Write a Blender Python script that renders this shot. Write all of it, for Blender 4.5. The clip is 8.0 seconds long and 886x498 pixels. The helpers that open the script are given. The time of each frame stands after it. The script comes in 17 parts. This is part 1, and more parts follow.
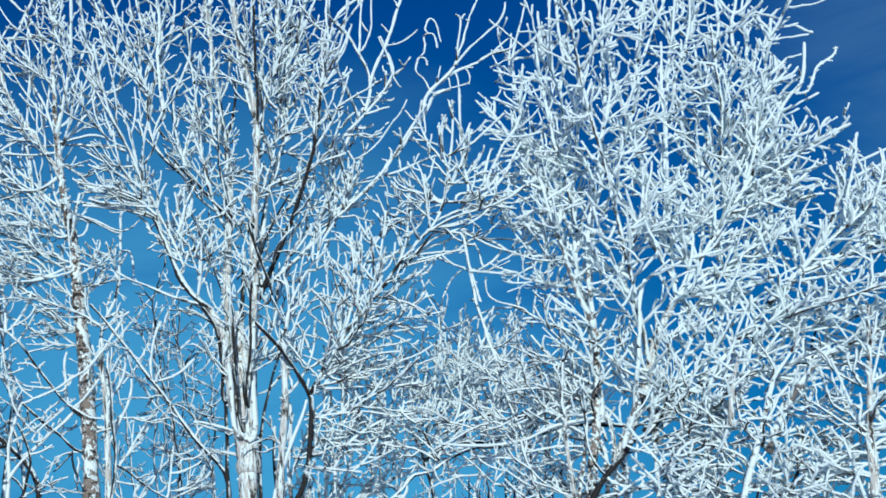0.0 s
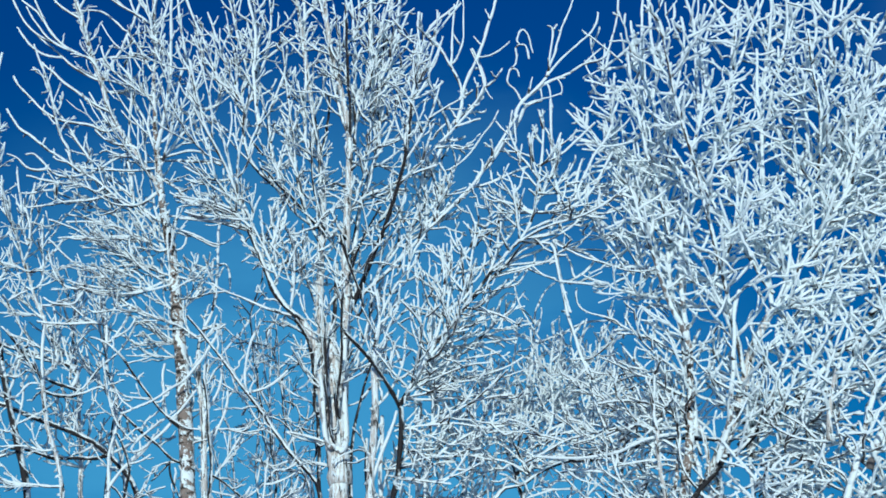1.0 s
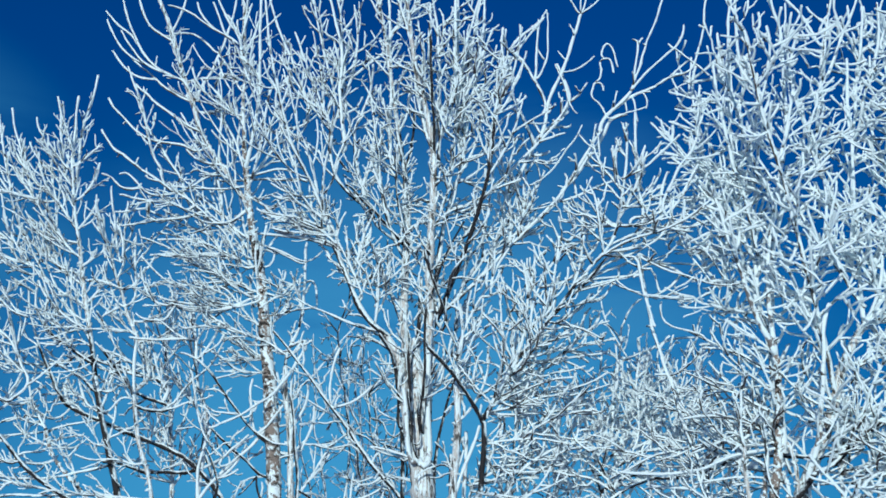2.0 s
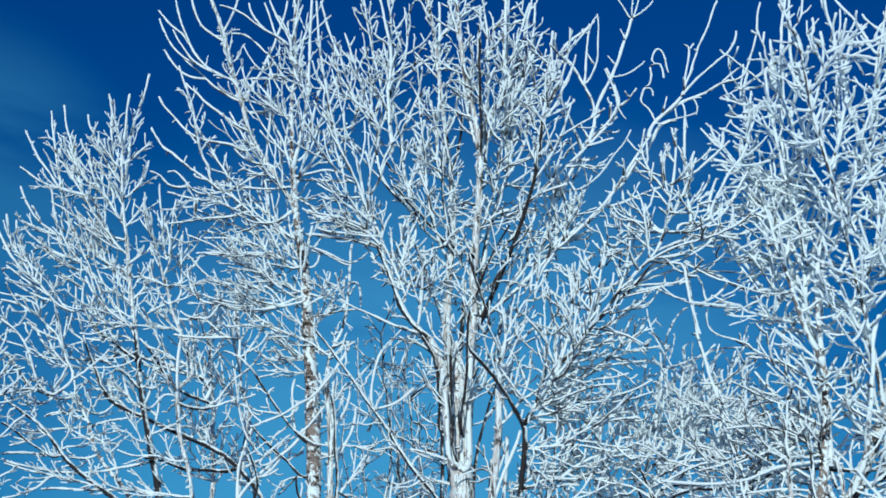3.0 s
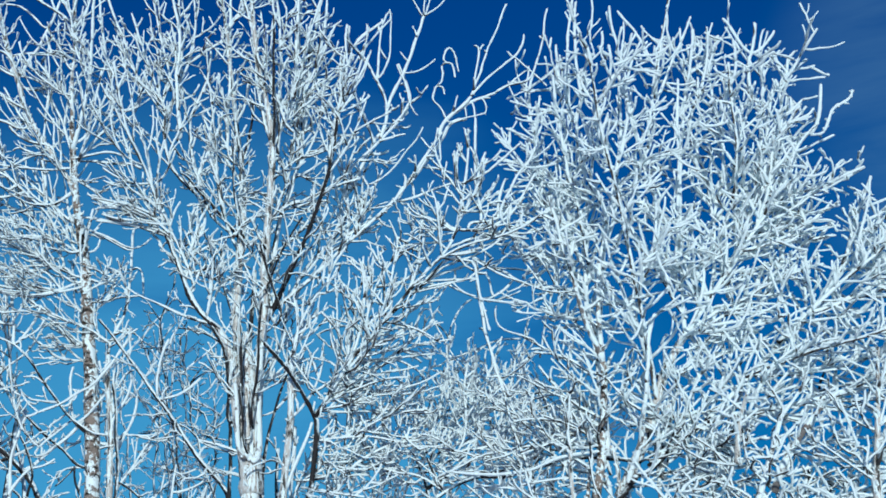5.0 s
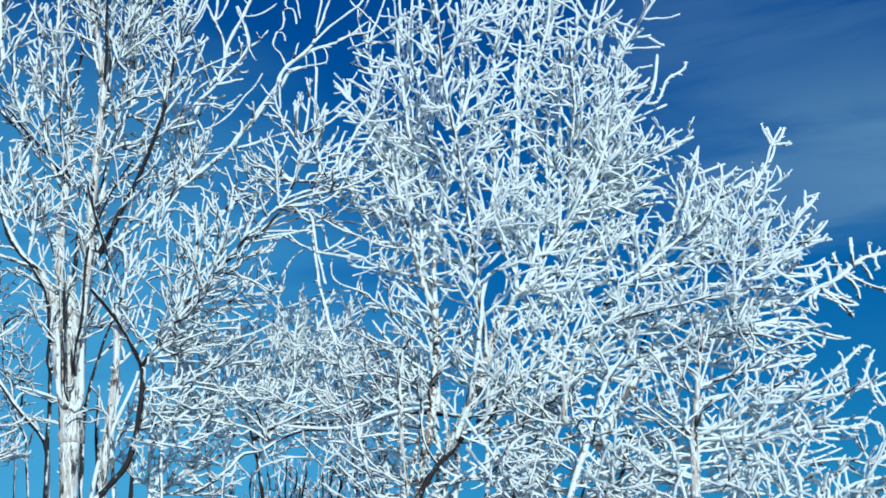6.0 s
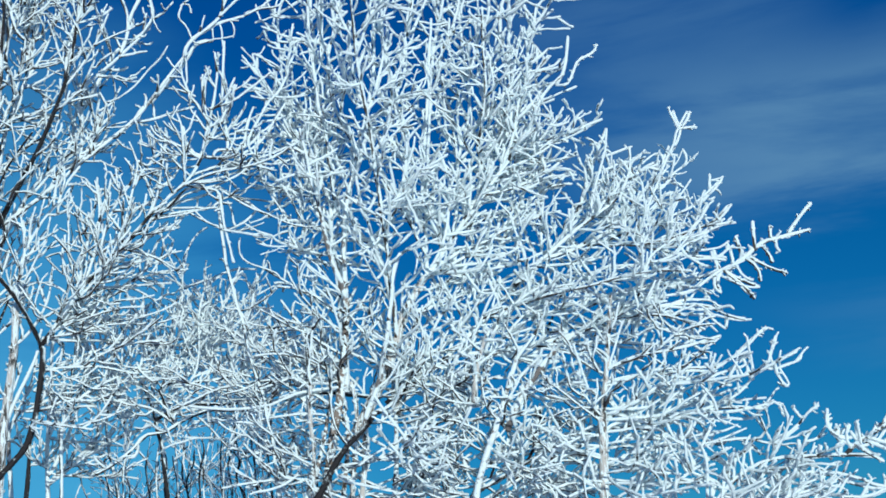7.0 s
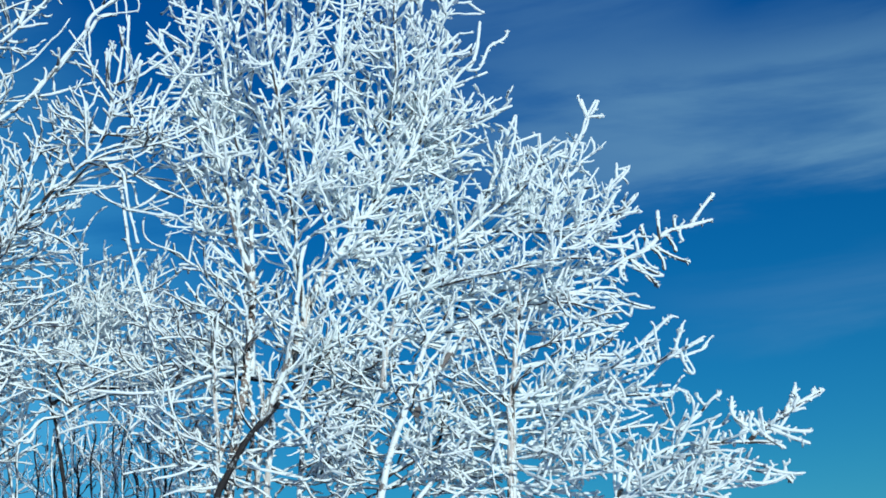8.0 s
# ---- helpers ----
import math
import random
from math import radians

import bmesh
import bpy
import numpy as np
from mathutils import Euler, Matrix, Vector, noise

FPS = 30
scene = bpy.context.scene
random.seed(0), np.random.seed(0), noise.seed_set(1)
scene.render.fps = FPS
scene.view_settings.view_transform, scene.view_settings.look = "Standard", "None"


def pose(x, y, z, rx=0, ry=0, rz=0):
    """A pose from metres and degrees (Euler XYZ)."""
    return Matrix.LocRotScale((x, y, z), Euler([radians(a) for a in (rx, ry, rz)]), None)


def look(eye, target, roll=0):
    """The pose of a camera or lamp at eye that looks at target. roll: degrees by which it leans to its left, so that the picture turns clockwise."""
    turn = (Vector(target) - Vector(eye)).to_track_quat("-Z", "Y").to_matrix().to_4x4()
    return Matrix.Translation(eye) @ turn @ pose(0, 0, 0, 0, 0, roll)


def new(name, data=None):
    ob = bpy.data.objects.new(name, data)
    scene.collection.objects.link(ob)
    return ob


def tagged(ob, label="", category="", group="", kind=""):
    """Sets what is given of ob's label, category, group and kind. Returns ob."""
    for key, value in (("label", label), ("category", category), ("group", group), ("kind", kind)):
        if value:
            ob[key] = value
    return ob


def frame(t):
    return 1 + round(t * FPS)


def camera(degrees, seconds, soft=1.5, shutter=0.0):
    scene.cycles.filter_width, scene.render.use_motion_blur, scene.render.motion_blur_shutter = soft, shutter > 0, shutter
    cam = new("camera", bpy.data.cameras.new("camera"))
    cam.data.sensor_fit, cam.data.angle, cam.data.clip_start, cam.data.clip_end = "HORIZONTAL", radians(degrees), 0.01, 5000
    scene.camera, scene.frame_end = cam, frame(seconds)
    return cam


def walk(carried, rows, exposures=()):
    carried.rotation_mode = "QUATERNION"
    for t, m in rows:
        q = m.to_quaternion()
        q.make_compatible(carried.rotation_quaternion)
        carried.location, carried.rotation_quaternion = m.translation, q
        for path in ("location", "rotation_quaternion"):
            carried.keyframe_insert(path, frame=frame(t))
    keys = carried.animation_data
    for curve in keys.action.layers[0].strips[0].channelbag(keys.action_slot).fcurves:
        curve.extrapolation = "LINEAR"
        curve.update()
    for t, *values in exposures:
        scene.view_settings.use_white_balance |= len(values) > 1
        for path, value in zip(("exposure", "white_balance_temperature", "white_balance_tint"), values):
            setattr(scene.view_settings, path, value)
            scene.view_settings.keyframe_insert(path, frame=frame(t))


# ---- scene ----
cam = camera(38.42, 8.0, soft=1.75)
walk(cam, [
    (0.0, pose(0.021, -0.057, 1.625, 109.56, 4.92, -4.44)),
    (0.5, pose(0.068, -0.029, 1.609, 110.03, 4.16, -1.88)),
    (1.0, pose(0.106, -0.011, 1.579, 110.91, 3.30, 0.19)),
    (1.5, pose(0.136, 0.007, 1.541, 111.92, 2.39, 2.09)),
    (2.0, pose(0.171, 0.028, 1.525, 112.32, 1.77, 4.31)),
    (2.2, pose(0.176, 0.044, 1.519, 112.19, 1.44, 5.11)),
    (3.3, pose(0.187, 0.077, 1.505, 112.90, -0.33, 5.87)),
    (3.5, pose(0.188, 0.081, 1.504, 112.85, -0.30, 5.80)),
    (4.0, pose(0.154, 0.056, 1.518, 112.54, 0.07, 4.00)),
    (4.5, pose(0.089, 0.019, 1.558, 111.51, 1.30, 0.51)),
    (5.0, pose(-0.007, -0.051, 1.589, 111.12, 2.85, -4.93)),
    (5.2, pose(-0.047, -0.069, 1.610, 110.41, 3.19, -7.12)),
    (6.3, pose(-0.138, 0.007, 1.663, 107.65, 3.79, -15.57)),
    (6.5, pose(-0.161, 0.027, 1.676, 107.42, 4.15, -16.74)),
    (7.0, pose(-0.194, 0.024, 1.684, 106.65, 4.41, -18.59)),
    (7.5, pose(-0.225, 0.034, 1.684, 106.61, 4.59, -20.32)),
    (8.0, pose(-0.264, 0.096, 1.700, 105.58, 4.89, -23.67)),
], exposures=[(0.0, 0.0, 5980, 0), (1.5, -0.09, 5880, 0), (3.5, -0.09, 5880, 0), (5.0, -0.08, 5900, 0), (6.5, 0.11, 6100, 0), (7.0, 0.03, 6050, 0), (7.5, 0.04, 6050, 0), (8.0, 0.08, 6100, 0)])

# ---- light: clear winter sky, sun behind the camera ----
SUN_ELEVATION, SUN_AZIMUTH = 11.0, 186.0   # degrees; azimuth clockwise from +y
sun_way = Vector((math.sin(radians(SUN_AZIMUTH)) * math.cos(radians(SUN_ELEVATION)),
                  math.cos(radians(SUN_AZIMUTH)) * math.cos(radians(SUN_ELEVATION)),
                  math.sin(radians(SUN_ELEVATION))))
sun_data = bpy.data.lights.new("sun", "SUN")
sun_data.energy, sun_data.angle, sun_data.color = 3.2, radians(0.53), (1.0, 0.985, 0.94)
sun = new("sun", sun_data)
sun.matrix_world = look(sun_way * 60, (0, 0, 0))


def node(tree, kind, **values):
    n = tree.nodes.new(kind)
    for key, value in values.items():
        if key in n.inputs:
            n.inputs[key].default_value = value
    return n


def make_sky():
    world = bpy.data.worlds.new("winter_sky")
    scene.world = world
    world.use_nodes = True
    t = world.node_tree
    t.nodes.clear()
    co = t.nodes.new("ShaderNodeTexCoord")
    lift = t.nodes.new("ShaderNodeVectorMath")
    lift.inputs[1].default_value = (0, 0, 0.06)
    t.links.new(co.outputs["Generated"], lift.inputs[0])
    unit = t.nodes.new("ShaderNodeVectorMath")
    unit.operation = "NORMALIZE"
    t.links.new(lift.outputs[0], unit.inputs[0])
    sky = t.nodes.new("ShaderNodeTexSky")
    sky.sky_type = "NISHITA"
    sky.sun_disc = False
    sky.sun_elevation = radians(SUN_ELEVATION)
    sky.sun_rotation = radians(SUN_AZIMUTH)
    sky.altitude, sky.air_density, sky.dust_density, sky.ozone_density = 300, 1.0, 0.2, 5.0
    t.links.new(unit.outputs[0], sky.inputs["Vector"])
    hue = node(t, "ShaderNodeHueSaturation", Saturation=1.15, Value=1.0)
    t.links.new(sky.outputs[0], hue.inputs["Color"])
    # deep blue overhead, clearer cyan towards the horizon
    height = t.nodes.new("ShaderNodeSeparateXYZ")
    t.links.new(co.outputs["Generated"], height.inputs[0])
    climb = node(t, "ShaderNodeMapRange")
    climb.inputs["From Min"].default_value, climb.inputs["From Max"].default_value = 0.08, 0.52
    t.links.new(height.outputs[2], climb.inputs[0])
    shade = t.nodes.new("ShaderNodeMix")
    shade.data_type = "RGBA"
    t.links.new(climb.outputs[0], shade.inputs[0])
    shade.inputs[6].default_value, shade.inputs[7].default_value = (0.74, 1.28, 1.22, 1), (0.52, 0.93, 1.43, 1)
    tint = t.nodes.new("ShaderNodeMix")
    tint.data_type, tint.blend_type = "RGBA", "MULTIPLY"
    tint.inputs[0].default_value = 1.0
    t.links.new(hue.outputs[0], tint.inputs[6])
    t.links.new(shade.outputs[2], tint.inputs[7])
    # high cloud in level streaks: a bank to the north-east, thin haze low in the north-west, faint wisps elsewhere
    flat = node(t, "ShaderNodeMapping")
    flat.inputs["Scale"].default_value = (2.2, 2.2, 12.0)
    flat.inputs["Location"].default_value = (0.35, 0.1, 1.2)
    t.links.new(co.outputs["Generated"], flat.inputs["Vector"])
    streak = node(t, "ShaderNodeTexNoise", Scale=1.5, Detail=7.0, Roughness=0.58, Distortion=0.3)
    t.links.new(flat.outputs[0], streak.inputs["Vector"])
    last = tint.outputs[2]

    def ramp(source, start, end, low=0.0, high=1.0):
        n = node(t, "ShaderNodeMapRange")
        n.interpolation_type = "SMOOTHSTEP"
        for key, value in zip(("From Min", "From Max", "To Min", "To Max"), (start, end, low, high)):
            n.inputs[key].default_value = value
        t.links.new(source, n.inputs[0])
        return n.outputs[0]

    def maths(kind, a, b):
        n = t.nodes.new("ShaderNodeMath")
        n.operation = kind
        for slot, value in zip(n.inputs, (a, b)):
            if isinstance(value, float):
                slot.default_value = value
            else:
                t.links.new(value, slot)
        return n.outputs[0]

    # long level sheets of cloud towards the east: lower edge, full from, full to, upper edge (degrees up)
    ragged = maths("ADD", height.outputs[2], maths("MULTIPLY", maths("SUBTRACT", streak.outputs[0], 0.5), 0.10))
    ragged = maths("SUBTRACT", maths("ADD", ragged, maths("MULTIPLY", height.outputs[0], 0.07)), 0.083)
    for azimuth, edge, full, under, foot, head, top, most, colour in (
            (55, 31, 10, 12.8, 15.5, 18.0, 22.6, 0.86, (2.15, 4.3, 7.0, 1)),
            (55, 24, 10, 7.0, 9.0, 9.5, 11.5, 0.30, (2.0, 4.2, 7.4, 1))):
        a = radians(azimuth)
        east = t.nodes.new("ShaderNodeVectorMath")
        east.operation = "DOT_PRODUCT"
        east.inputs[1].default_value = (math.sin(a) * 0.94, math.cos(a) * 0.94, 0.342)
        t.links.new(co.outputs["Generated"], east.inputs[0])
        sheet = maths("MULTIPLY", ramp(ragged, math.sin(radians(under)), math.sin(radians(foot))),
                      ramp(ragged, math.sin(radians(head)), math.sin(radians(top)), 1.0, 0.0))
        sheet = maths("MULTIPLY", sheet, ramp(east.outputs["Value"], math.cos(radians(edge)), math.cos(radians(full))))
        sheet = maths("MULTIPLY", sheet, ramp(streak.outputs[0], 0.30, 0.62, most * 0.30, most))
        mix = t.nodes.new("ShaderNodeMix")
        mix.data_type = "RGBA"
        t.links.new(sheet, mix.inputs[0])
        t.links.new(last, mix.inputs[6])
        mix.inputs[7].default_value = colour
        last = mix.outputs[2]
    for azimuth, elevation, wide, core, low, high, most, colour in (
            (31, 25.5, 9, 3, 0.30, 0.66, 0.38, (1.7, 3.6, 6.4, 1)),
            (-29, 23, 9, 3, 0.15, 0.60, 0.32, (1.2, 5.0, 8.6, 1)),
            (-6, 6, 26, 5, 0.05, 0.55, 0.60, (1.8, 6.8, 11.2, 1)),
            (3, 23, 7, 2, 0.35, 0.65, 0.22, (1.2, 3.6, 6.6, 1))):
        a, e = radians(azimuth), radians(elevation)
        near = t.nodes.new("ShaderNodeVectorMath")
        near.operation = "DOT_PRODUCT"
        near.inputs[1].default_value = (math.sin(a) * math.cos(e), math.cos(a) * math.cos(e), math.sin(e))
        t.links.new(co.outputs["Generated"], near.inputs[0])
        bank = node(t, "ShaderNodeMapRange")
        bank.interpolation_type = "SMOOTHSTEP"
        bank.inputs["From Min"].default_value, bank.inputs["From Max"].default_value = math.cos(radians(wide)), math.cos(radians(core))
        t.links.new(near.outputs["Value"], bank.inputs[0])
        thick = node(t, "ShaderNodeMapRange")
        thick.interpolation_type = "SMOOTHSTEP"
        for key, value in zip(("From Min", "From Max", "To Min", "To Max"), (low, high, 0.0, most)):
            thick.inputs[key].default_value = value
        t.links.new(streak.outputs[0], thick.inputs[0])
        fac = t.nodes.new("ShaderNodeMath")
        fac.operation = "MULTIPLY"
        t.links.new(bank.outputs[0], fac.inputs[0])
        t.links.new(thick.outputs[0], fac.inputs[1])
        mix = t.nodes.new("ShaderNodeMix")
        mix.data_type = "RGBA"
        t.links.new(fac.outputs[0], mix.inputs[0])
        t.links.new(last, mix.inputs[6])
        mix.inputs[7].default_value = colour
        last = mix.outputs[2]
    back = node(t, "ShaderNodeBackground", Strength=0.065)
    t.links.new(last, back.inputs[0])
    out = t.nodes.new("ShaderNodeOutputWorld")
    t.links.new(back.outputs[0], out.inputs[0])


make_sky()


# ---- materials ----
def frosted(name, bark, frost, cover, sides=0.35, scale=9.0, bands=None, spread=0.4, soft=0.07):
    """Bark with rime: cover 0..1 is how much of the stem the rime hides; it sits most on the upper and +x side, and the
    dark bark left on the other sides doubles as painted edge shade.
    """
    m = bpy.data.materials.new(name)
    m.use_nodes = True
    t = m.node_tree
    t.nodes.clear()
    geo = t.nodes.new("ShaderNodeNewGeometry")
    co = t.nodes.new("ShaderNodeTexCoord")
    info = t.nodes.new("ShaderNodeObjectInfo")
    side = t.nodes.new("ShaderNodeVectorMath")
    side.operation = "DOT_PRODUCT"
    side.inputs[1].default_value = Vector((0.45, -0.27, 0.80)).normalized()
    t.links.new(geo.outputs["Normal"], side.inputs[0])
    patch = node(t, "ShaderNodeTexNoise", Scale=scale, Detail=5.0, Roughness=0.65)
    if bands:
        tall = node(t, "ShaderNodeMapping")
        tall.inputs["Scale"].default_value = (6.0, 6.0, 0.75) if bands[0] > bands[2] else (2.6, 2.6, 2.2)
        t.links.new(co.outputs["Object"], tall.inputs["Vector"])
        t.links.new(tall.outputs[0], patch.inputs["Vector"])
    else:
        t.links.new(co.outputs["Object"], patch.inputs["Vector"])
    fine = node(t, "ShaderNodeTexNoise", Scale=scale * 14, Detail=3.0, Roughness=0.7)
    t.links.new(co.outputs["Object"], fine.inputs["Vector"])
    wide = node(t, "ShaderNodeMapRange")
    for key, value in zip(("From Min", "From Max", "To Min", "To Max"), (0.25, 0.75, 0.5 - spread, 0.5 + spread)):
        wide.inputs[key].default_value = value
    t.links.new(patch.outputs[0], wide.inputs[0])
    lean = t.nodes.new("ShaderNodeMath")
    lean.operation = "MULTIPLY_ADD"
    lean.inputs[1].default_value = sides
    t.links.new(side.outputs["Value"], lean.inputs[0])
    t.links.new(wide.outputs[0], lean.inputs[2])
    both = t.nodes.new("ShaderNodeMath")
    both.operation = "MULTIPLY_ADD"
    both.inputs[1].default_value = 0.25
    t.links.new(fine.outputs[0], both.inputs[0])
    t.links.new(lean.outputs[0], both.inputs[2])
    step = node(t, "ShaderNodeMapRange")
    edge = 0.625 + 0.45 * (1 - 2 * cover)
    for key, value in zip(("From Min", "From Max"), (edge - soft, edge + soft)):
        step.inputs[key].default_value = value
    t.links.new(both.outputs[0], step.inputs[0])
    barkmix = t.nodes.new("ShaderNodeMix")
    barkmix.data_type = "RGBA"
    barkmix.inputs[6].default_value = (*[c * (0.10 if bands else 0.45) for c in bark], 1)
    barkmix.inputs[7].default_value = (*bark, 1)
    if bands:
        squash = node(t, "ShaderNodeMapping")
        squash.inputs["Scale"].default_value = bands
        t.links.new(co.outputs["Object"], squash.inputs["Vector"])
        rings = node(t, "ShaderNodeTexNoise", Scale=1.0, Detail=4.0, Roughness=0.7)
        t.links.new(squash.outputs[0], rings.inputs["Vector"])
        sharp = node(t, "ShaderNodeMapRange")
        sharp.inputs["From Min"].default_value, sharp.inputs["From Max"].default_value = 0.45, 0.49
        t.links.new(rings.outputs[0], sharp.inputs[0])
        t.links.new(sharp.outputs[0], barkmix.inputs[0])
    else:
        t.links.new(fine.outputs[0], barkmix.inputs[0])
    col = t.nodes.new("ShaderNodeMix")
    col.data_type = "RGBA"
    t.links.new(step.outputs[0], col.inputs[0])
    t.links.new(barkmix.outputs[2], col.inputs[6])
    tone = t.nodes.new("ShaderNodeMix")
    tone.data_type = "RGBA"
    t.links.new(fine.outputs[0], tone.inputs[0])
    tone.inputs[6].default_value = (*[c * 0.9 for c in frost], 1)
    tone.inputs[7].default_value = (*[min(c * 1.04, 0.97) for c in frost], 1)
    t.links.new(tone.outputs[2], col.inputs[7])
    bump = node(t, "ShaderNodeBump", Strength=0.5, Distance=0.006)
    t.links.new(fine.outputs[0], bump.inputs["Height"])
    shader = node(t, "ShaderNodeBsdfPrincipled", Roughness=0.75)
    shader.inputs["Specular IOR Level"].default_value = 0.3
    t.links.new(col.outputs[2], shader.inputs["Base Color"])
    t.links.new(bump.outputs[0], shader.inputs["Normal"])
    out = t.nodes.new("ShaderNodeOutputMaterial")
    t.links.new(shader.outputs[0], out.inputs[0])
    return m


WHITE = (0.85, 0.935, 0.96)
DARK_BARK = (0.026, 0.023, 0.025)
RIME = frosted("thick_rime", (0.10, 0.085, 0.08), WHITE, 0.77, 0.64, 14.0)
RIME_HEAVY = frosted("heavy_rime", (0.12, 0.10, 0.09), WHITE, 0.97, 0.45, 14.0)
RIME_LIMB = frosted("limb_rime", (0.10, 0.08, 0.07), WHITE, 0.70, 0.60, 11.0)
RIME_THIN = frosted("thin_rime", DARK_BARK, WHITE, 0.52, 0.40, 12.0)
BARK_DARK = frosted("dark_bark_with_rime", DARK_BARK, WHITE, 0.14, 0.60, 10.0)
DARK_SIDED = frosted("dark_bark_rimed_on_one_side", DARK_BARK, WHITE, 0.31, 0.80, 12.0)
STEM_WHITE = frosted("rimed_stem", (0.24, 0.21, 0.20), WHITE, 0.66, 0.40, 16.0, None, 0.75, 0.10)
BIRCH = frosted("birch_bark_with_rime", (0.56, 0.52, 0.48), WHITE, 0.36, 0.25, 13.0, (34.0, 34.0, 9.0), 0.75, 0.08)
BIRCH_BROWN = frosted("brown_birch_bark_with_rime", (0.24, 0.19, 0.16), WHITE, 0.36, 0.30, 13.0, (11.0, 11.0, 40.0), 0.75, 0.07)


def snow_material():
    m = bpy.data.materials.new("snow")
    m.use_nodes = True
    t = m.node_tree
    shader = t.nodes["Principled BSDF"]
    n = node(t, "ShaderNodeTexNoise", Scale=0.6, Detail=8.0, Roughness=0.6)
    ramp = t.nodes.new("ShaderNodeMix")
    ramp.data_type = "RGBA"
    ramp.inputs[6].default_value, ramp.inputs[7].default_value = (0.78, 0.81, 0.86, 1), (0.90, 0.91, 0.93, 1)
    t.links.new(n.outputs[0], ramp.inputs[0])
    t.links.new(ramp.outputs[2], shader.inputs["Base Color"])
    shader.inputs["Roughness"].default_value = 0.8
    b = node(t, "ShaderNodeBump", Strength=0.4, Distance=0.05)
    t.links.new(n.outputs[0], b.inputs["Height"])
    t.links.new(b.outputs[0], shader.inputs["Normal"])
    return m


# ---- ground: one sheet of snow out to the horizon ----
def make_ground():
    bm = bmesh.new()
    rings, spokes = [0, 1.5, 3, 4.5, 6, 8, 11, 15, 22, 35, 60, 120, 300, 900, 2500], 48
    rows = []
    for r in rings[1:]:
        row = []
        for k in range(spokes):
            a = 2 * math.pi * k / spokes
            x, y = r * math.sin(a), r * math.cos(a)
            h = 0.10 * noise.noise((x * 0.35, y * 0.35, 0.0)) if r < 40 else 0.0
            row.append(bm.verts.new((x, y, h - 0.04)))
        rows.append(row)
    mid = bm.verts.new((0, 0, -0.04))
    for k in range(spokes):
        j = (k + 1) % spokes
        bm.faces.new((mid, rows[0][j], rows[0][k]))
        for a, b in zip(rows, rows[1:]):
            bm.faces.new((a[k], a[j], b[j], b[k]))
    bmesh.ops.recalc_face_normals(bm, faces=bm.faces)
    me = bpy.data.meshes.new("ground")
    bm.to_mesh(me)
    bm.free()
    me.shade_smooth()
    me.materials.append(snow_material())
    tagged(new("ground", me), "even snow cover under the trees", "snow", kind="structure")


make_ground()


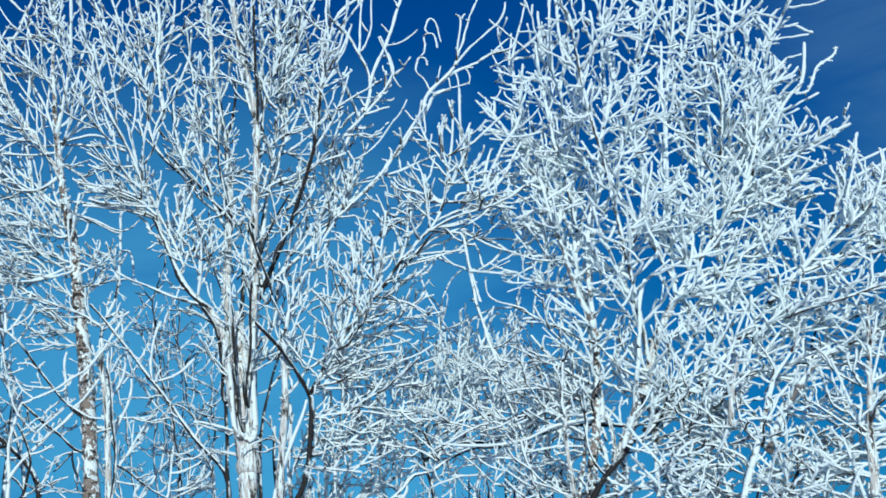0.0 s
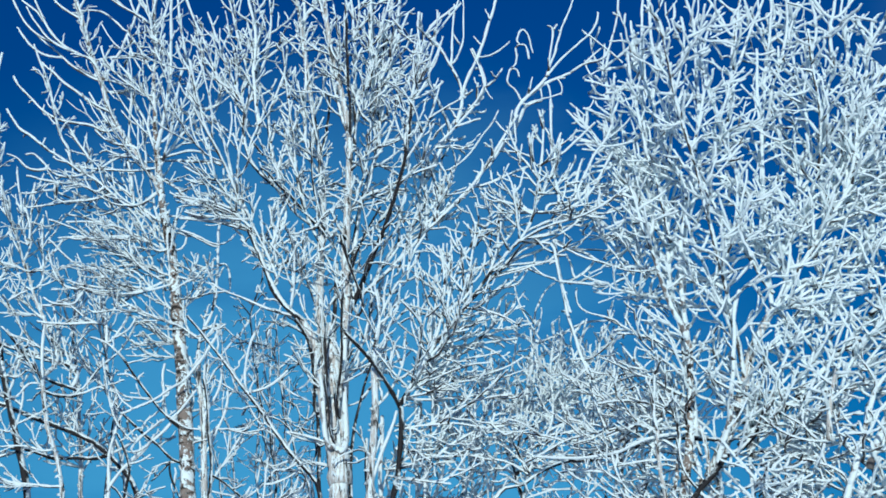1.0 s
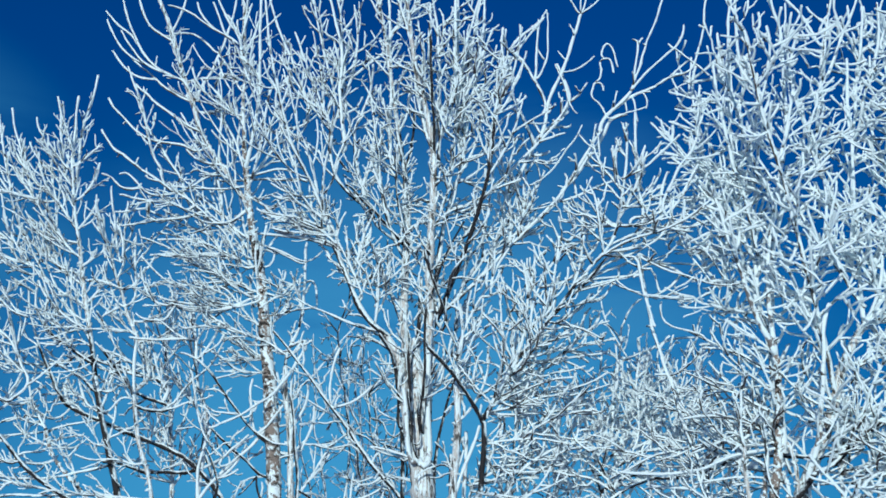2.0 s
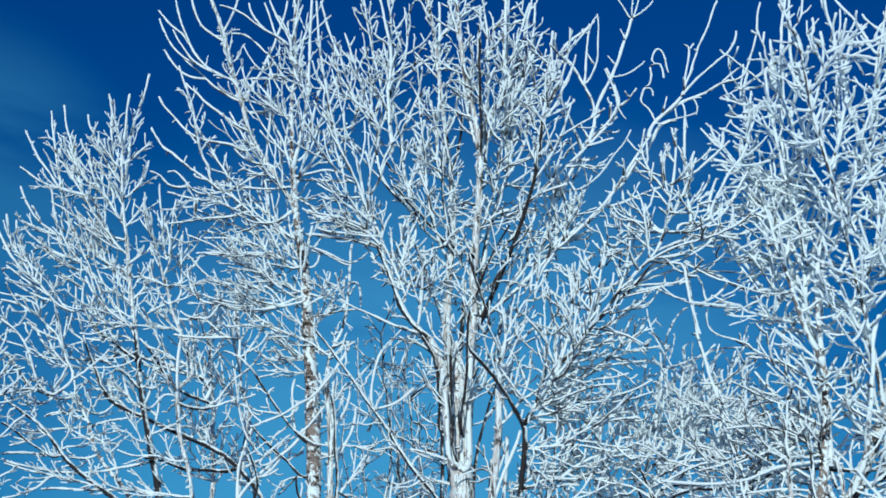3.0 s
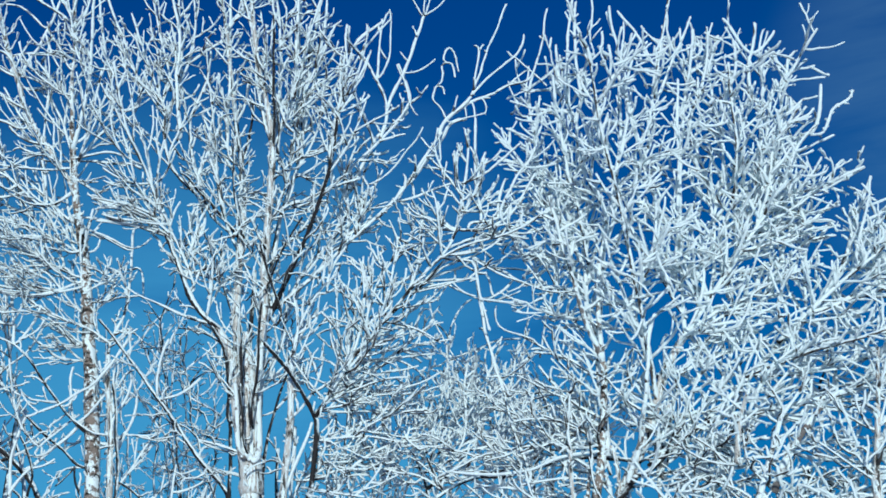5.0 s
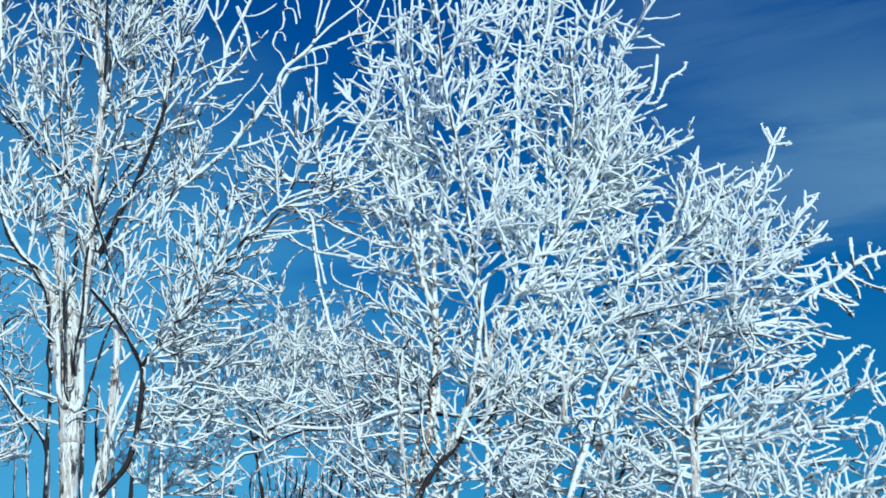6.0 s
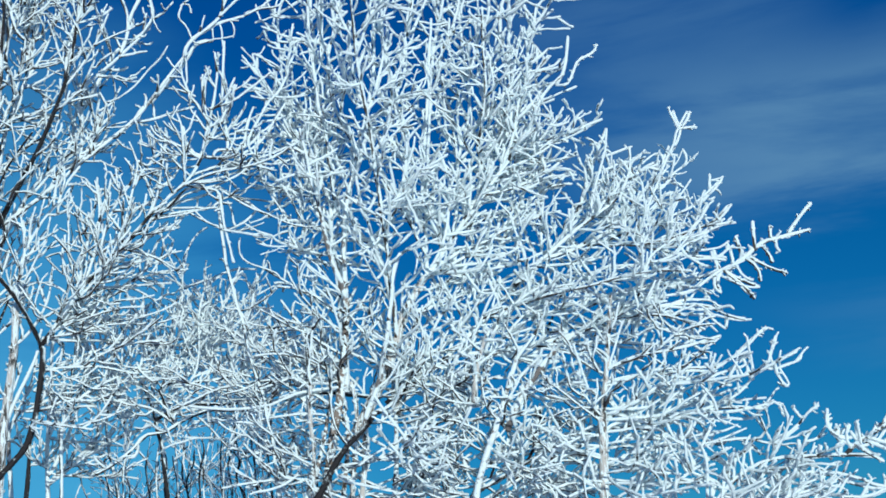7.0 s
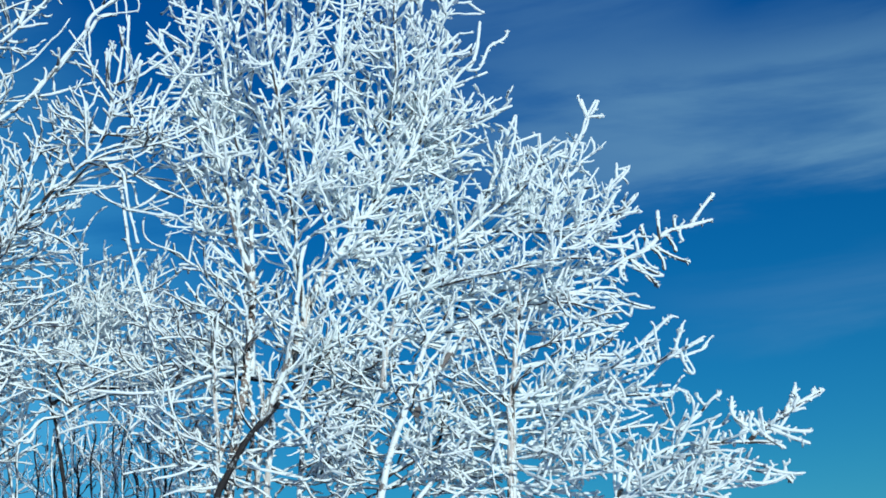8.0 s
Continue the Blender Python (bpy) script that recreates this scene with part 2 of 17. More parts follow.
# ---- trees ----
class Tubes:
    """Gathers tapered, slightly knobbly tubes for one mesh."""

    def __init__(self):
        self.v, self.f = [], []

    def add(self, pts, radii, sides, rough, rng):
        pts = list(pts) + [pts[-1] + (pts[-1] - pts[-2]).normalized() * radii[-1] * 0.7]
        radii = list(radii) + [radii[-1] * 0.45]
        n = len(pts)
        first = len(self.v)
        d = (pts[1] - pts[0]).normalized()
        u = d.orthogonal().normalized()
        ring = [(math.cos(2 * math.pi * k / sides), math.sin(2 * math.pi * k / sides)) for k in range(sides)]
        for i, p in enumerate(pts):
            if 0 < i < n - 1:
                d = (pts[i + 1] - pts[i - 1]).normalized()
            elif i:
                d = (p - pts[i - 1]).normalized()
            u = (u - d * u.dot(d)).normalized()
            w = d.cross(u)
            for c, s in ring:
                r = radii[i] * (1 + rough * (rng.random() - 0.5))
                self.v.append(p + (u * c + w * s) * r)
        for i in range(n - 1):
            a = first + i * sides
            for k in range(sides):
                j = (k + 1) % sides
                self.f.append((a + k, a + j, a + sides + j, a + sides + k))
        self.f.append(tuple(first + (n - 1) * sides + k for k in range(sides)))
        self.f.append(tuple(first + k for k in reversed(range(sides))))

    def nub(self, p, way, length, r):
        """A short spur of rime."""
        first = len(self.v)
        u = way.orthogonal().normalized()
        w = way.cross(u)
        for at, size in ((0.0, 0.9), (0.65, 1.0), (1.0, 0.55)):
            for c, s in ((1, 0), (-0.5, 0.866), (-0.5, -0.866)):
                self.v.append(p + way * (length * at) + (u * c + w * s) * (r * size))
        for a in (first, first + 3):
            for k in range(3):
                j = (k + 1) % 3
                self.f.append((a + k, a + j, a + 3 + j, a + 3 + k))
        self.f.append((first + 6, first + 7, first + 8))

    def nubs(self, pts, gap, length, r, rng):
        """Spurs along a twig, alternating from side to side."""
        side = rng.random() * 6.28
        for p, q in zip(pts, pts[1:]):
            d = q - p
            n = d.length / gap
            for _ in range(int(n) + (rng.random() < n % 1)):
                side += 2.6 + rng.uniform(-0.6, 0.6)
                self.nub(p + d * rng.random(), aside(d.normalized(), rng.uniform(40, 75), side), length * rng.uniform(0.5, 1.4), r * rng.uniform(0.7, 1.0))

    def clumps(self, pts, radii, gap, rng):
        """Lumps of rime that cling to the bark of a thick stem."""
        for p, q, r in zip(pts, pts[1:], radii):
            d = q - p
            for _ in range(int(d.length / gap + rng.random())):
                out = aside(d.normalized(), 90, rng.random() * 6.28)
                way = (UP.lerp(out, rng.random()) + aside(out, 90, rng.random() * 6.28) * 0.8).normalized()
                size = rng.uniform(0.004, 0.009)
                self.nub(p + d * rng.random() + out * (r * 0.9) - way * size, way, size * rng.uniform(2.0, 4.5), size)

    def mesh(self, name, material, origin):
        me = bpy.data.meshes.new(name)
        me.from_pydata([v - origin for v in self.v], [], self.f)
        me.shade_smooth()
        me.materials.append(material)
        return me


# how the shoots of each kind of limb grow: spacing of side branches and of twigs, lengths in metres, angles in degrees,
# pull upwards, radius of the rime coat, unevenness
GROWTH = {
    "mixed": dict(nub=0.14, gap=0.078, long=0.40, twig_gap=0.064, twig=0.19, angle=42, up=0.55, r=0.0053, kink=0.06, knob=0.4, fork=0.22),
    "sweep": dict(nub=0, gap=0.092, long=0.60, twig_gap=0.110, twig=0.40, angle=31, up=0.85, r=0.0058, kink=0.04, knob=0.3, fork=0.10),
    "arch": dict(nub=0, gap=0.071, long=0.46, twig_gap=0.092, twig=0.27, angle=34, up=0.70, r=0.0059, kink=0.045, knob=0.3, fork=0.10),
    "crown": dict(nub=0.25, gap=0.054, long=0.38, twig_gap=0.070, twig=0.25, angle=54, up=0.26, r=0.0064, kink=0.065, knob=0.5, fork=0.18),
    "stub": dict(nub=0.04, gap=0.055, long=0.10, twig_gap=0.05, twig=0.05, angle=55, up=0.25, r=0.0072, kink=0.10, knob=0.6, fork=0.1),
    "knob": dict(nub=0.12, gap=0.052, long=0.36, twig_gap=0.066, twig=0.215, angle=56, up=0.18, r=0.0063, kink=0.07, knob=0.5, fork=0.18),
    "light": dict(nub=0.2, gap=0.066, long=0.30, twig_gap=0.066, twig=0.19, angle=54, up=0.22, r=0.0061, kink=0.065, knob=0.5, fork=0.18),
    "fine": dict(nub=0, gap=0.075, long=0.34, twig_gap=0.062, twig=0.17, angle=48, up=0.30, r=0.0046, kink=0.11, knob=0.35, fork=0.2),
    "sparse": dict(nub=0.12, gap=0.10, long=0.30, twig_gap=0.065, twig=0.16, angle=50, up=0.35, r=0.0055, kink=0.13, knob=0.4, fork=0.2),
    "bare": dict(nub=0, gap=0.15, long=0.09, twig_gap=0.2, twig=0.05, angle=55, up=0.4, r=0.0056, kink=0.16, knob=0.5, fork=0.1),
    "sprig": dict(nub=0.12, gap=0.042, long=0.23, twig_gap=0.065, twig=0.12, angle=38, up=0.50, r=0.0044, kink=0.055, knob=0.45, fork=0.2),
    "thin": dict(nub=0, gap=0.092, long=0.30, twig_gap=0.08, twig=0.14, angle=48, up=0.35, r=0.0042, kink=0.12, knob=0.2, fork=0.2),
}
UP = Vector((0, 0, 1))


def tree_at(base, label):
    tree = new("frosted_tree")
    tree.location = base
    tagged(tree, label, "tree", "frosted trees")
    return tree


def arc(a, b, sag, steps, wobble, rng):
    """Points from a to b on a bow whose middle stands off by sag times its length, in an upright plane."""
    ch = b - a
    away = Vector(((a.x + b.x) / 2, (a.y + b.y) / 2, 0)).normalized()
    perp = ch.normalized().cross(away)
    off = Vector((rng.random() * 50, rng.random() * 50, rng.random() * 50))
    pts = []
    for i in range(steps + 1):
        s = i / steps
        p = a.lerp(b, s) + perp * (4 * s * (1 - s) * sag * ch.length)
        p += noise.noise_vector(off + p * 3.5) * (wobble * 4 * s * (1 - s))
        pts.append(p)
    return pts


def grow(start, way, length, up, kink, steps, rng):
    pts, p, d = [start], start.copy(), way.normalized()
    bend = Vector((rng.gauss(0, kink), rng.gauss(0, kink), rng.gauss(0, kink))) * 1.3
    for _ in range(steps):
        zig = Vector((rng.gauss(0, kink), rng.gauss(0, kink), rng.gauss(0, kink))) * 1.5
        p = p + (d + zig).normalized() * (length / steps)
        pts.append(p)
        d = (d + UP * (up / steps) + zig * 0.3 + bend * (4.0 / steps)).normalized()
    return pts


def aside(d, angle, turn):
    u = d.orthogonal().normalized()
    w = d.cross(u)
    a = radians(angle)
    return d * math.cos(a) + (u * math.cos(turn) + w * math.sin(turn)) * math.sin(a)


def side_branch(tubes, p, way, long, g, rng, short):
    """One side branch with its twigs; the longer twigs fork once more."""
    steps = max(4, min(9, int(long / 0.045)))
    branch = grow(p, way, long, g["up"], g["kink"], steps, rng)
    r = g["r"] * rng.uniform(0.9, 1.2)
    tubes.add(branch, [r * (1.2 - 0.4 * k / steps) * rng.uniform(1 - g["knob"] * 0.4, 1 + g["knob"] * 0.4) for k in range(steps + 1)], 5, g["knob"], rng)
    if g["nub"]:
        tubes.nubs(branch, g["nub"] * 1.2, 0.020, g["r"] * 0.8, rng)
    run, spin = g["twig_gap"] * rng.uniform(0.6, 1.4), rng.random() * 6.28
    while run < long:
        k = min(int(run / long * steps), steps - 1)
        q = branch[k].lerp(branch[k + 1], run / long * steps - k)
        e = (branch[k + 1] - branch[k]).normalized()
        tl = short * g["twig"] * (1.15 - 0.55 * run / long) * rng.uniform(0.35, 1.35)
        tw = grow(q, aside(e, g["angle"] * rng.uniform(0.7, 1.35), spin), tl, g["up"] * 0.9, g["kink"] * 1.2, 5, rng)
        rt = g["r"] * rng.uniform(0.75, 1.05)
        tubes.add(tw, [rt * rng.uniform(1 - 0.5 * g["knob"], 1 + 0.5 * g["knob"]) for k in range(6)], 4, g["knob"], rng)
        if g["nub"]:
            tubes.nubs(tw[1:], g["nub"], 0.017, rt * 0.85, rng)
        if tl > g["twig"] * short * 0.7:
            for k in (1, 2, 3):
                if rng.random() < g["fork"]:
                    e = (tw[k + 1] - tw[k]).normalized()
                    fk = grow(tw[k], aside(e, g["angle"] * rng.uniform(0.7, 1.3), rng.random() * 6.28), tl * rng.uniform(0.25, 0.6), g["up"] * 0.5, g["kink"], 2, rng)
                    tubes.add(fk, [rt * 0.9, rt * rng.uniform(0.8, 1.1), rt * 0.75], 4, g["knob"], rng)
        run += g["twig_gap"] * rng.uniform(0.6, 1.4)
        spin += 2.4 + rng.uniform(-0.5, 0.5)


def shoots(wood, pts, style, cover, rng, base):
    """Side branches along a limb: every third is a piece of its own, the rest is one spray."""
    g = GROWTH[style]
    coat = RIME_THIN if style == "thin" else RIME_HEAVY if cover >= 0.85 or style in ("knob", "crown", "light", "stub", "fine") else RIME
    spray, count = Tubes(), 0
    lengths = [(q - p).length for p, q in zip(pts, pts[1:])]
    total = sum(lengths)
    at, turn = total * (0.08 + 0.08 * rng.random()), rng.random() * 6.28
    while at <= total * (0.70 if style == "sprig" else 0.94):
        left, i = at, 0
        while i < len(lengths) - 1 and left > lengths[i]:
            left -= lengths[i]
            i += 1
        p = pts[i].lerp(pts[i + 1], min(left / lengths[i], 1))
        d = (pts[i + 1] - pts[i]).normalized()
        s = at / total
        long = g["long"] * (1.0 - 0.80 * s) * rng.uniform(0.4, 1.15)
        way = aside(d, g["angle"] * rng.uniform(0.7, 1.3), turn)
        if way.z < -0.25:
            way.z *= 0.3
        count += 1
        own = Tubes() if count % 3 == 0 else spray
        side_branch(own, p, way, long, g, rng, 1.0 - 0.72 * s)
        if own is not spray:
            new("branch", own.mesh("branch", coat, base)).parent = wood
        at += g["gap"] * rng.uniform(0.6, 1.4)
        turn += 2.4 + rng.uniform(-0.5, 0.5)
    if spray.f:
        ob = new("twig_spray", spray.mesh("twig_spray", coat, base))
        ob.parent = wood
        tagged(ob, kind="stuff")


def grown(tree, name, style, cover, clear, start, r0, nodes):
    """A stem or limb in arcs from start through the nodes (x, y, z, bow of the arc that ends there, radius); the first arcs stay clear of shoots."""
    rng = random.Random(int(abs(start[0] * 7919 + nodes[-1][2] * 104729 + nodes[-1][0] * 1299709) * 10))
    a, pts, radii, bare = Vector(start), [Vector(start)], [r0], 0
    for n, (x, y, z, bow, r1) in enumerate(nodes):
        b = Vector((x, y, z))
        steps = max(3, int((b - a).length / (0.06 if r0 > 0.012 else 0.04)))
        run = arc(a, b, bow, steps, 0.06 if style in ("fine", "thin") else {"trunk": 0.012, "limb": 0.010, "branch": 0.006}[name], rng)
        pts += run[1:]
        radii += [r0 + (r1 - r0) * (i + 1) / steps for i in range(steps)]
        a, r0 = b, r1
        if n < clear:
            bare = len(pts) - 1
    if radii[0] < 0.012:
        crook = rng.random() * 90
        pts = [pts[0]] + [p + noise.noise_vector(p * 9 + Vector((crook, 0, 0))) * 0.006 for p in pts[1:-1]] + [pts[-1]]
    for _ in range(1 if radii[0] < 0.012 else 2):
        pts = [pts[0]] + [(p + q * 2 + r) / 4 for p, q, r in zip(pts, pts[1:], pts[2:])] + [pts[-1]]
    thick = radii[0] > (0.011 if name == "trunk" and style not in ("fine", "thin") else 0.019)
    wood = Tubes()
    lump = 0.09 if thick else 0.15
    wood.add(pts, [r * rng.uniform(1 - lump, 1 + lump) for r in radii], 10 if thick else 7, 0.18 if thick else 0.34, rng)
    if style in ("bud", "stub"):
        wood.nubs(pts, 0.028, 0.022, 0.0070, rng)
        wood.nubs(pts[-2:], 0.012, 0.016, 0.0075, rng)
    elif not thick and cover >= 0.6:
        wood.nubs(pts, 0.045, 0.010, radii[-1] * 0.8, rng)
    if thick:
        mat = STEM_WHITE if cover >= 0.75 else BARK_DARK if cover < 0.13 else DARK_SIDED if cover < 0.29 else BIRCH_BROWN if cover < 0.42 else BIRCH
    elif cover < 0.32:
        mat = BARK_DARK if cover < 0.13 else DARK_SIDED
    elif cover < 0.6:
        mat = RIME_THIN
    else:
        mat = RIME_LIMB if radii[0] > 0.0085 else RIME_HEAVY if cover >= 0.85 or style in ("knob", "crown", "light", "stub", "bud") else RIME
    ob = new(name, wood.mesh(name, mat, tree.location))
    ob.parent = tree
    if thick and 0.29 <= cover < 0.75:
        lumps = Tubes()
        lumps.clumps(pts, radii, 0.016, rng)
        lump = new("rime_clump", lumps.mesh("rime_clump", RIME_HEAVY, tree.location))
        lump.parent = ob
        tagged(lump, kind="stuff")
    if style not in ("none", "bud"):
        shoots(ob, pts[bare:], style, cover, rng, tree.location)


def trunk(tree, style, cover, clear, start, r0, *nodes):
    grown(tree, "trunk", style, cover, clear, start, r0, nodes)


def limb(tree, style, cover, clear, start, r0, *nodes):
    grown(tree, "limb", style, cover, clear, start, r0, nodes)


def branch(tree, style, cover, clear, start, r0, *nodes):
    grown(tree, "branch", style, cover, clear, start, r0, nodes)


tree = tree_at((-0.34, 5.99, 0.0), "tall many-stemmed birch with pale trunk, every twig coated in white frost")
trunk(tree, "none", 0.45, 1, (-0.34, 5.99, -0.06), 0.0533,
     (-0.34, 5.99, 2.72, 0.00, 0.0427), (-0.34, 6.06, 2.87, 0.00, 0.0373))
trunk(tree, "none", 0.45, 0, (-0.34, 6.03, 2.80), 0.0268,
     (-0.43, 6.07, 3.38, 0.04, 0.0217), (-0.51, 6.08, 3.56, -0.06, 0.0201))
limb(tree, "sparse", 0.30, 0, (-0.50, 6.08, 3.55), 0.0190,
     (-0.68, 6.09, 3.81, 0.08, 0.0152), (-0.78, 6.09, 4.07, -0.01, 0.0121))
limb(tree, "sweep", 0.80, 0, (-0.78, 6.09, 4.07), 0.0095,
     (-0.96, 5.86, 4.55, -0.04, 0.0079), (-1.02, 5.72, 4.87, 0.02, 0.0068))
trunk(tree, "mixed", 0.45, 0, (-0.34, 6.03, 2.80), 0.0228,
     (-0.41, 6.09, 3.44, 0.01, 0.0211), (-0.41, 6.14, 3.98, 0.01, 0.0198), (-0.40, 6.18, 4.45, -0.02, 0.0188))
trunk(tree, "mixed", 0.60, 0, (-0.40, 6.18, 4.45), 0.0138,
     (-0.49, 6.15, 5.28, -0.00, 0.0104), (-0.59, 6.13, 5.84, -0.02, 0.0083))
trunk(tree, "mixed", 0.50, 0, (-0.34, 6.03, 2.80), 0.0242,
     (-0.29, 5.99, 3.46, -0.01, 0.0214), (-0.26, 5.95, 4.05, -0.00, 0.0190), (-0.23, 5.92, 4.48, -0.02, 0.0174))
trunk(tree, "mixed", 0.60, 0, (-0.23, 5.92, 4.48), 0.0158,
     (-0.30, 5.87, 4.89, -0.02, 0.0127), (-0.37, 5.80, 5.59, -0.00, 0.0079))
limb(tree, "mixed", 0.15, 0, (-0.29, 5.99, 3.46), 0.0133,
     (-0.22, 6.05, 4.00, -0.00, 0.0112), (-0.11, 6.11, 4.44, 0.03, 0.0095), (-0.09, 6.15, 4.86, -0.05, 0.0080))
limb(tree, "mixed", 0.30, 0, (-0.28, 6.00, 3.53), 0.0133,
     (-0.06, 5.79, 3.94, -0.01, 0.0103), (0.05, 5.66, 4.21, -0.01, 0.0084), (0.10, 5.53, 4.48, -0.03, 0.0066))
limb(tree, "sparse", 0.40, 0, (-0.27, 5.96, 3.79), 0.0066,
     (-0.57, 6.13, 4.23, -0.07, 0.0048), (-0.74, 6.20, 4.46, -0.02, 0.0040))
limb(tree, "bare", 0.12, 0, (-0.24, 5.97, 3.61), 0.0093,
     (-0.35, 6.13, 4.10, -0.03, 0.0068))
limb(tree, "bare", 0.10, 0, (-0.03, 5.71, 2.99), 0.0101,
     (-0.25, 5.47, 3.29, -0.05, 0.0088))
limb(tree, "mixed", 0.45, 0, (-0.03, 5.70, 3.00), 0.0101,
     (0.29, 5.53, 3.40, 0.03, 0.0085), (0.50, 5.43, 3.62, 0.01, 0.0076))
limb(tree, "mixed", 0.65, 0, (0.50, 5.43, 3.62), 0.0072,
     (0.65, 5.39, 3.88, -0.12, 0.0061), (0.71, 5.32, 4.28, -0.04, 0.0048))
limb(tree, "sparse", 0.80, 0, (0.46, 5.45, 3.58), 0.0072,
     (0.81, 5.28, 3.71, 0.11, 0.0065), (1.03, 5.16, 3.80, -0.08, 0.0060))
limb(tree, "sparse", 0.80, 0, (0.56, 5.42, 3.67), 0.0059,
     (0.92, 5.55, 3.84, -0.04, 0.0051), (1.08, 5.60, 3.89, -0.15, 0.0048))
limb(tree, "bare", 0.80, 0, (0.44, 5.46, 3.56), 0.0060,
     (0.74, 5.58, 3.62, 0.01, 0.0048))
limb(tree, "sparse", 0.80, 0, (0.59, 5.42, 3.71), 0.0059,
     (0.40, 5.41, 3.92, 0.02, 0.0048))
limb(tree, "mixed", 0.80, 0, (0.65, 5.39, 3.86), 0.0059,
     (0.87, 5.55, 4.12, -0.09, 0.0047))
limb(tree, "mixed", 0.80, 0, (0.67, 5.37, 3.94), 0.0059,
     (0.64, 5.33, 4.17, 0.06, 0.0047))
limb(tree, "bare", 0.80, 0, (0.66, 5.39, 3.89), 0.0059,
     (1.06, 5.61, 4.20, -0.23, 0.0047))
limb(tree, "bare", 0.80, 0, (0.56, 5.42, 3.67), 0.0071,
     (0.71, 5.38, 3.64, -0.06, 0.0068), (0.74, 5.25, 3.26, -0.03, 0.0059))
limb(tree, "bare", 0.80, 0, (0.71, 5.38, 3.64), 0.0059,
     (0.92, 5.33, 3.51, -0.03, 0.0047), (1.15, 5.29, 3.45, -0.08, 0.0035))
limb(tree, "sparse", 0.70, 0, (-0.24, 5.97, 3.61), 0.0106,
     (0.15, 5.87, 3.94, -0.03, 0.0089), (0.41, 5.81, 4.16, -0.01, 0.0078), (0.63, 5.74, 4.47, 0.01, 0.0065))
limb(tree, "sparse", 0.80, 0, (0.01, 5.72, 4.11), 0.0089,
     (0.31, 5.84, 4.47, -0.01, 0.0076), (0.49, 5.92, 4.74, -0.05, 0.0069), (0.44, 5.96, 4.99, -0.05, 0.0063))
limb(tree, "bare", 0.80, 0, (0.10, 5.53, 4.48), 0.0061,
     (0.37, 5.40, 4.93, 0.08, 0.0044))
limb(tree, "mixed", 0.30, 0, (-0.65, 6.16, 4.34), 0.0096,
     (-0.81, 6.26, 4.85, 0.14, 0.0087), (-0.76, 6.35, 5.34, -0.05, 0.0079), (-0.84, 6.45, 6.00, -0.01, 0.0069))
limb(tree, "mixed", 0.30, 0, (-0.57, 6.13, 4.23), 0.0096,
     (-0.69, 6.29, 4.86, 0.05, 0.0080), (-0.60, 6.41, 5.33, -0.05, 0.0068))
limb(tree, "mixed", 0.80, 0, (-0.81, 6.26, 4.85), 0.0070,
     (-1.02, 6.20, 5.45, 0.01, 0.0056))
limb(tree, "mixed", 0.80, 0, (-0.82, 6.25, 4.83), 0.0070,
     (-1.14, 6.35, 5.40, 0.02, 0.0056))
limb(tree, "mixed", 0.80, 0, (-0.78, 6.29, 4.97), 0.0070,
     (-0.99, 6.51, 5.97, 0.01, 0.0056))
limb(tree, "mixed", 0.80, 0, (-0.77, 6.30, 5.04), 0.0071,
     (-0.72, 6.51, 5.79, -0.07, 0.0056))
limb(tree, "mixed", 0.70, 0, (-0.23, 5.92, 4.48), 0.0079,
     (-0.20, 6.05, 5.31, -0.03, 0.0070), (-0.23, 6.12, 5.81, -0.00, 0.0066))
limb(tree, "mixed", 0.80, 0, (-0.10, 6.12, 4.48), 0.0081,
     (-0.09, 6.14, 5.25, 0.02, 0.0073), (-0.09, 6.15, 5.78, -0.02, 0.0068))
limb(tree, "mixed", 0.80, 0, (-0.08, 6.14, 4.73), 0.0082,
     (0.03, 6.24, 5.53, 0.02, 0.0061), (0.07, 6.28, 5.82, -0.01, 0.0055))
limb(tree, "sparse", 0.80, 0, (0.08, 5.60, 4.32), 0.0062,
     (0.18, 5.87, 5.17, -0.00, 0.0049))
branch(tree, "none", 0.80, 0, (0.10, 5.53, 4.48), 0.0061,
     (0.26, 5.57, 4.59, -0.05, 0.0049))
limb(tree, "mixed", 0.80, 0, (-0.30, 5.87, 4.89), 0.0065,
     (-0.13, 5.85, 5.10, 0.03, 0.0052))
limb(tree, "mixed", 0.80, 0, (-0.49, 6.15, 5.28), 0.0069,
     (-0.25, 6.28, 5.64, 0.11, 0.0055))
limb(tree, "mixed", 0.50, 0, (-0.41, 6.14, 3.98), 0.0082,
     (-0.53, 6.04, 4.49, 0.06, 0.0066), (-0.56, 5.98, 4.86, 0.00, 0.0055))
limb(tree, "mixed", 0.80, 0, (-0.40, 6.18, 4.45), 0.0069,
     (-0.60, 6.03, 4.72, -0.06, 0.0055))
limb(tree, "mixed", 0.80, 0, (-0.24, 5.93, 4.29), 0.0066,
     (0.09, 5.79, 4.40, 0.14, 0.0053))
limb(tree, "mixed", 0.80, 0, (-0.26, 5.95, 4.05), 0.0079,
     (0.02, 6.03, 4.23, 0.16, 0.0053))
limb(tree, "mixed", 0.70, 0, (-0.14, 5.95, 3.68), 0.0092,
     (0.31, 6.07, 4.14, 0.11, 0.0065))
limb(tree, "mixed", 0.80, 0, (0.10, 5.64, 3.19), 0.0075,
     (0.22, 5.92, 3.87, -0.02, 0.0049))
limb(tree, "mixed", 0.80, 0, (0.13, 5.62, 3.24), 0.0074,
     (0.44, 5.77, 3.54, 0.04, 0.0050))
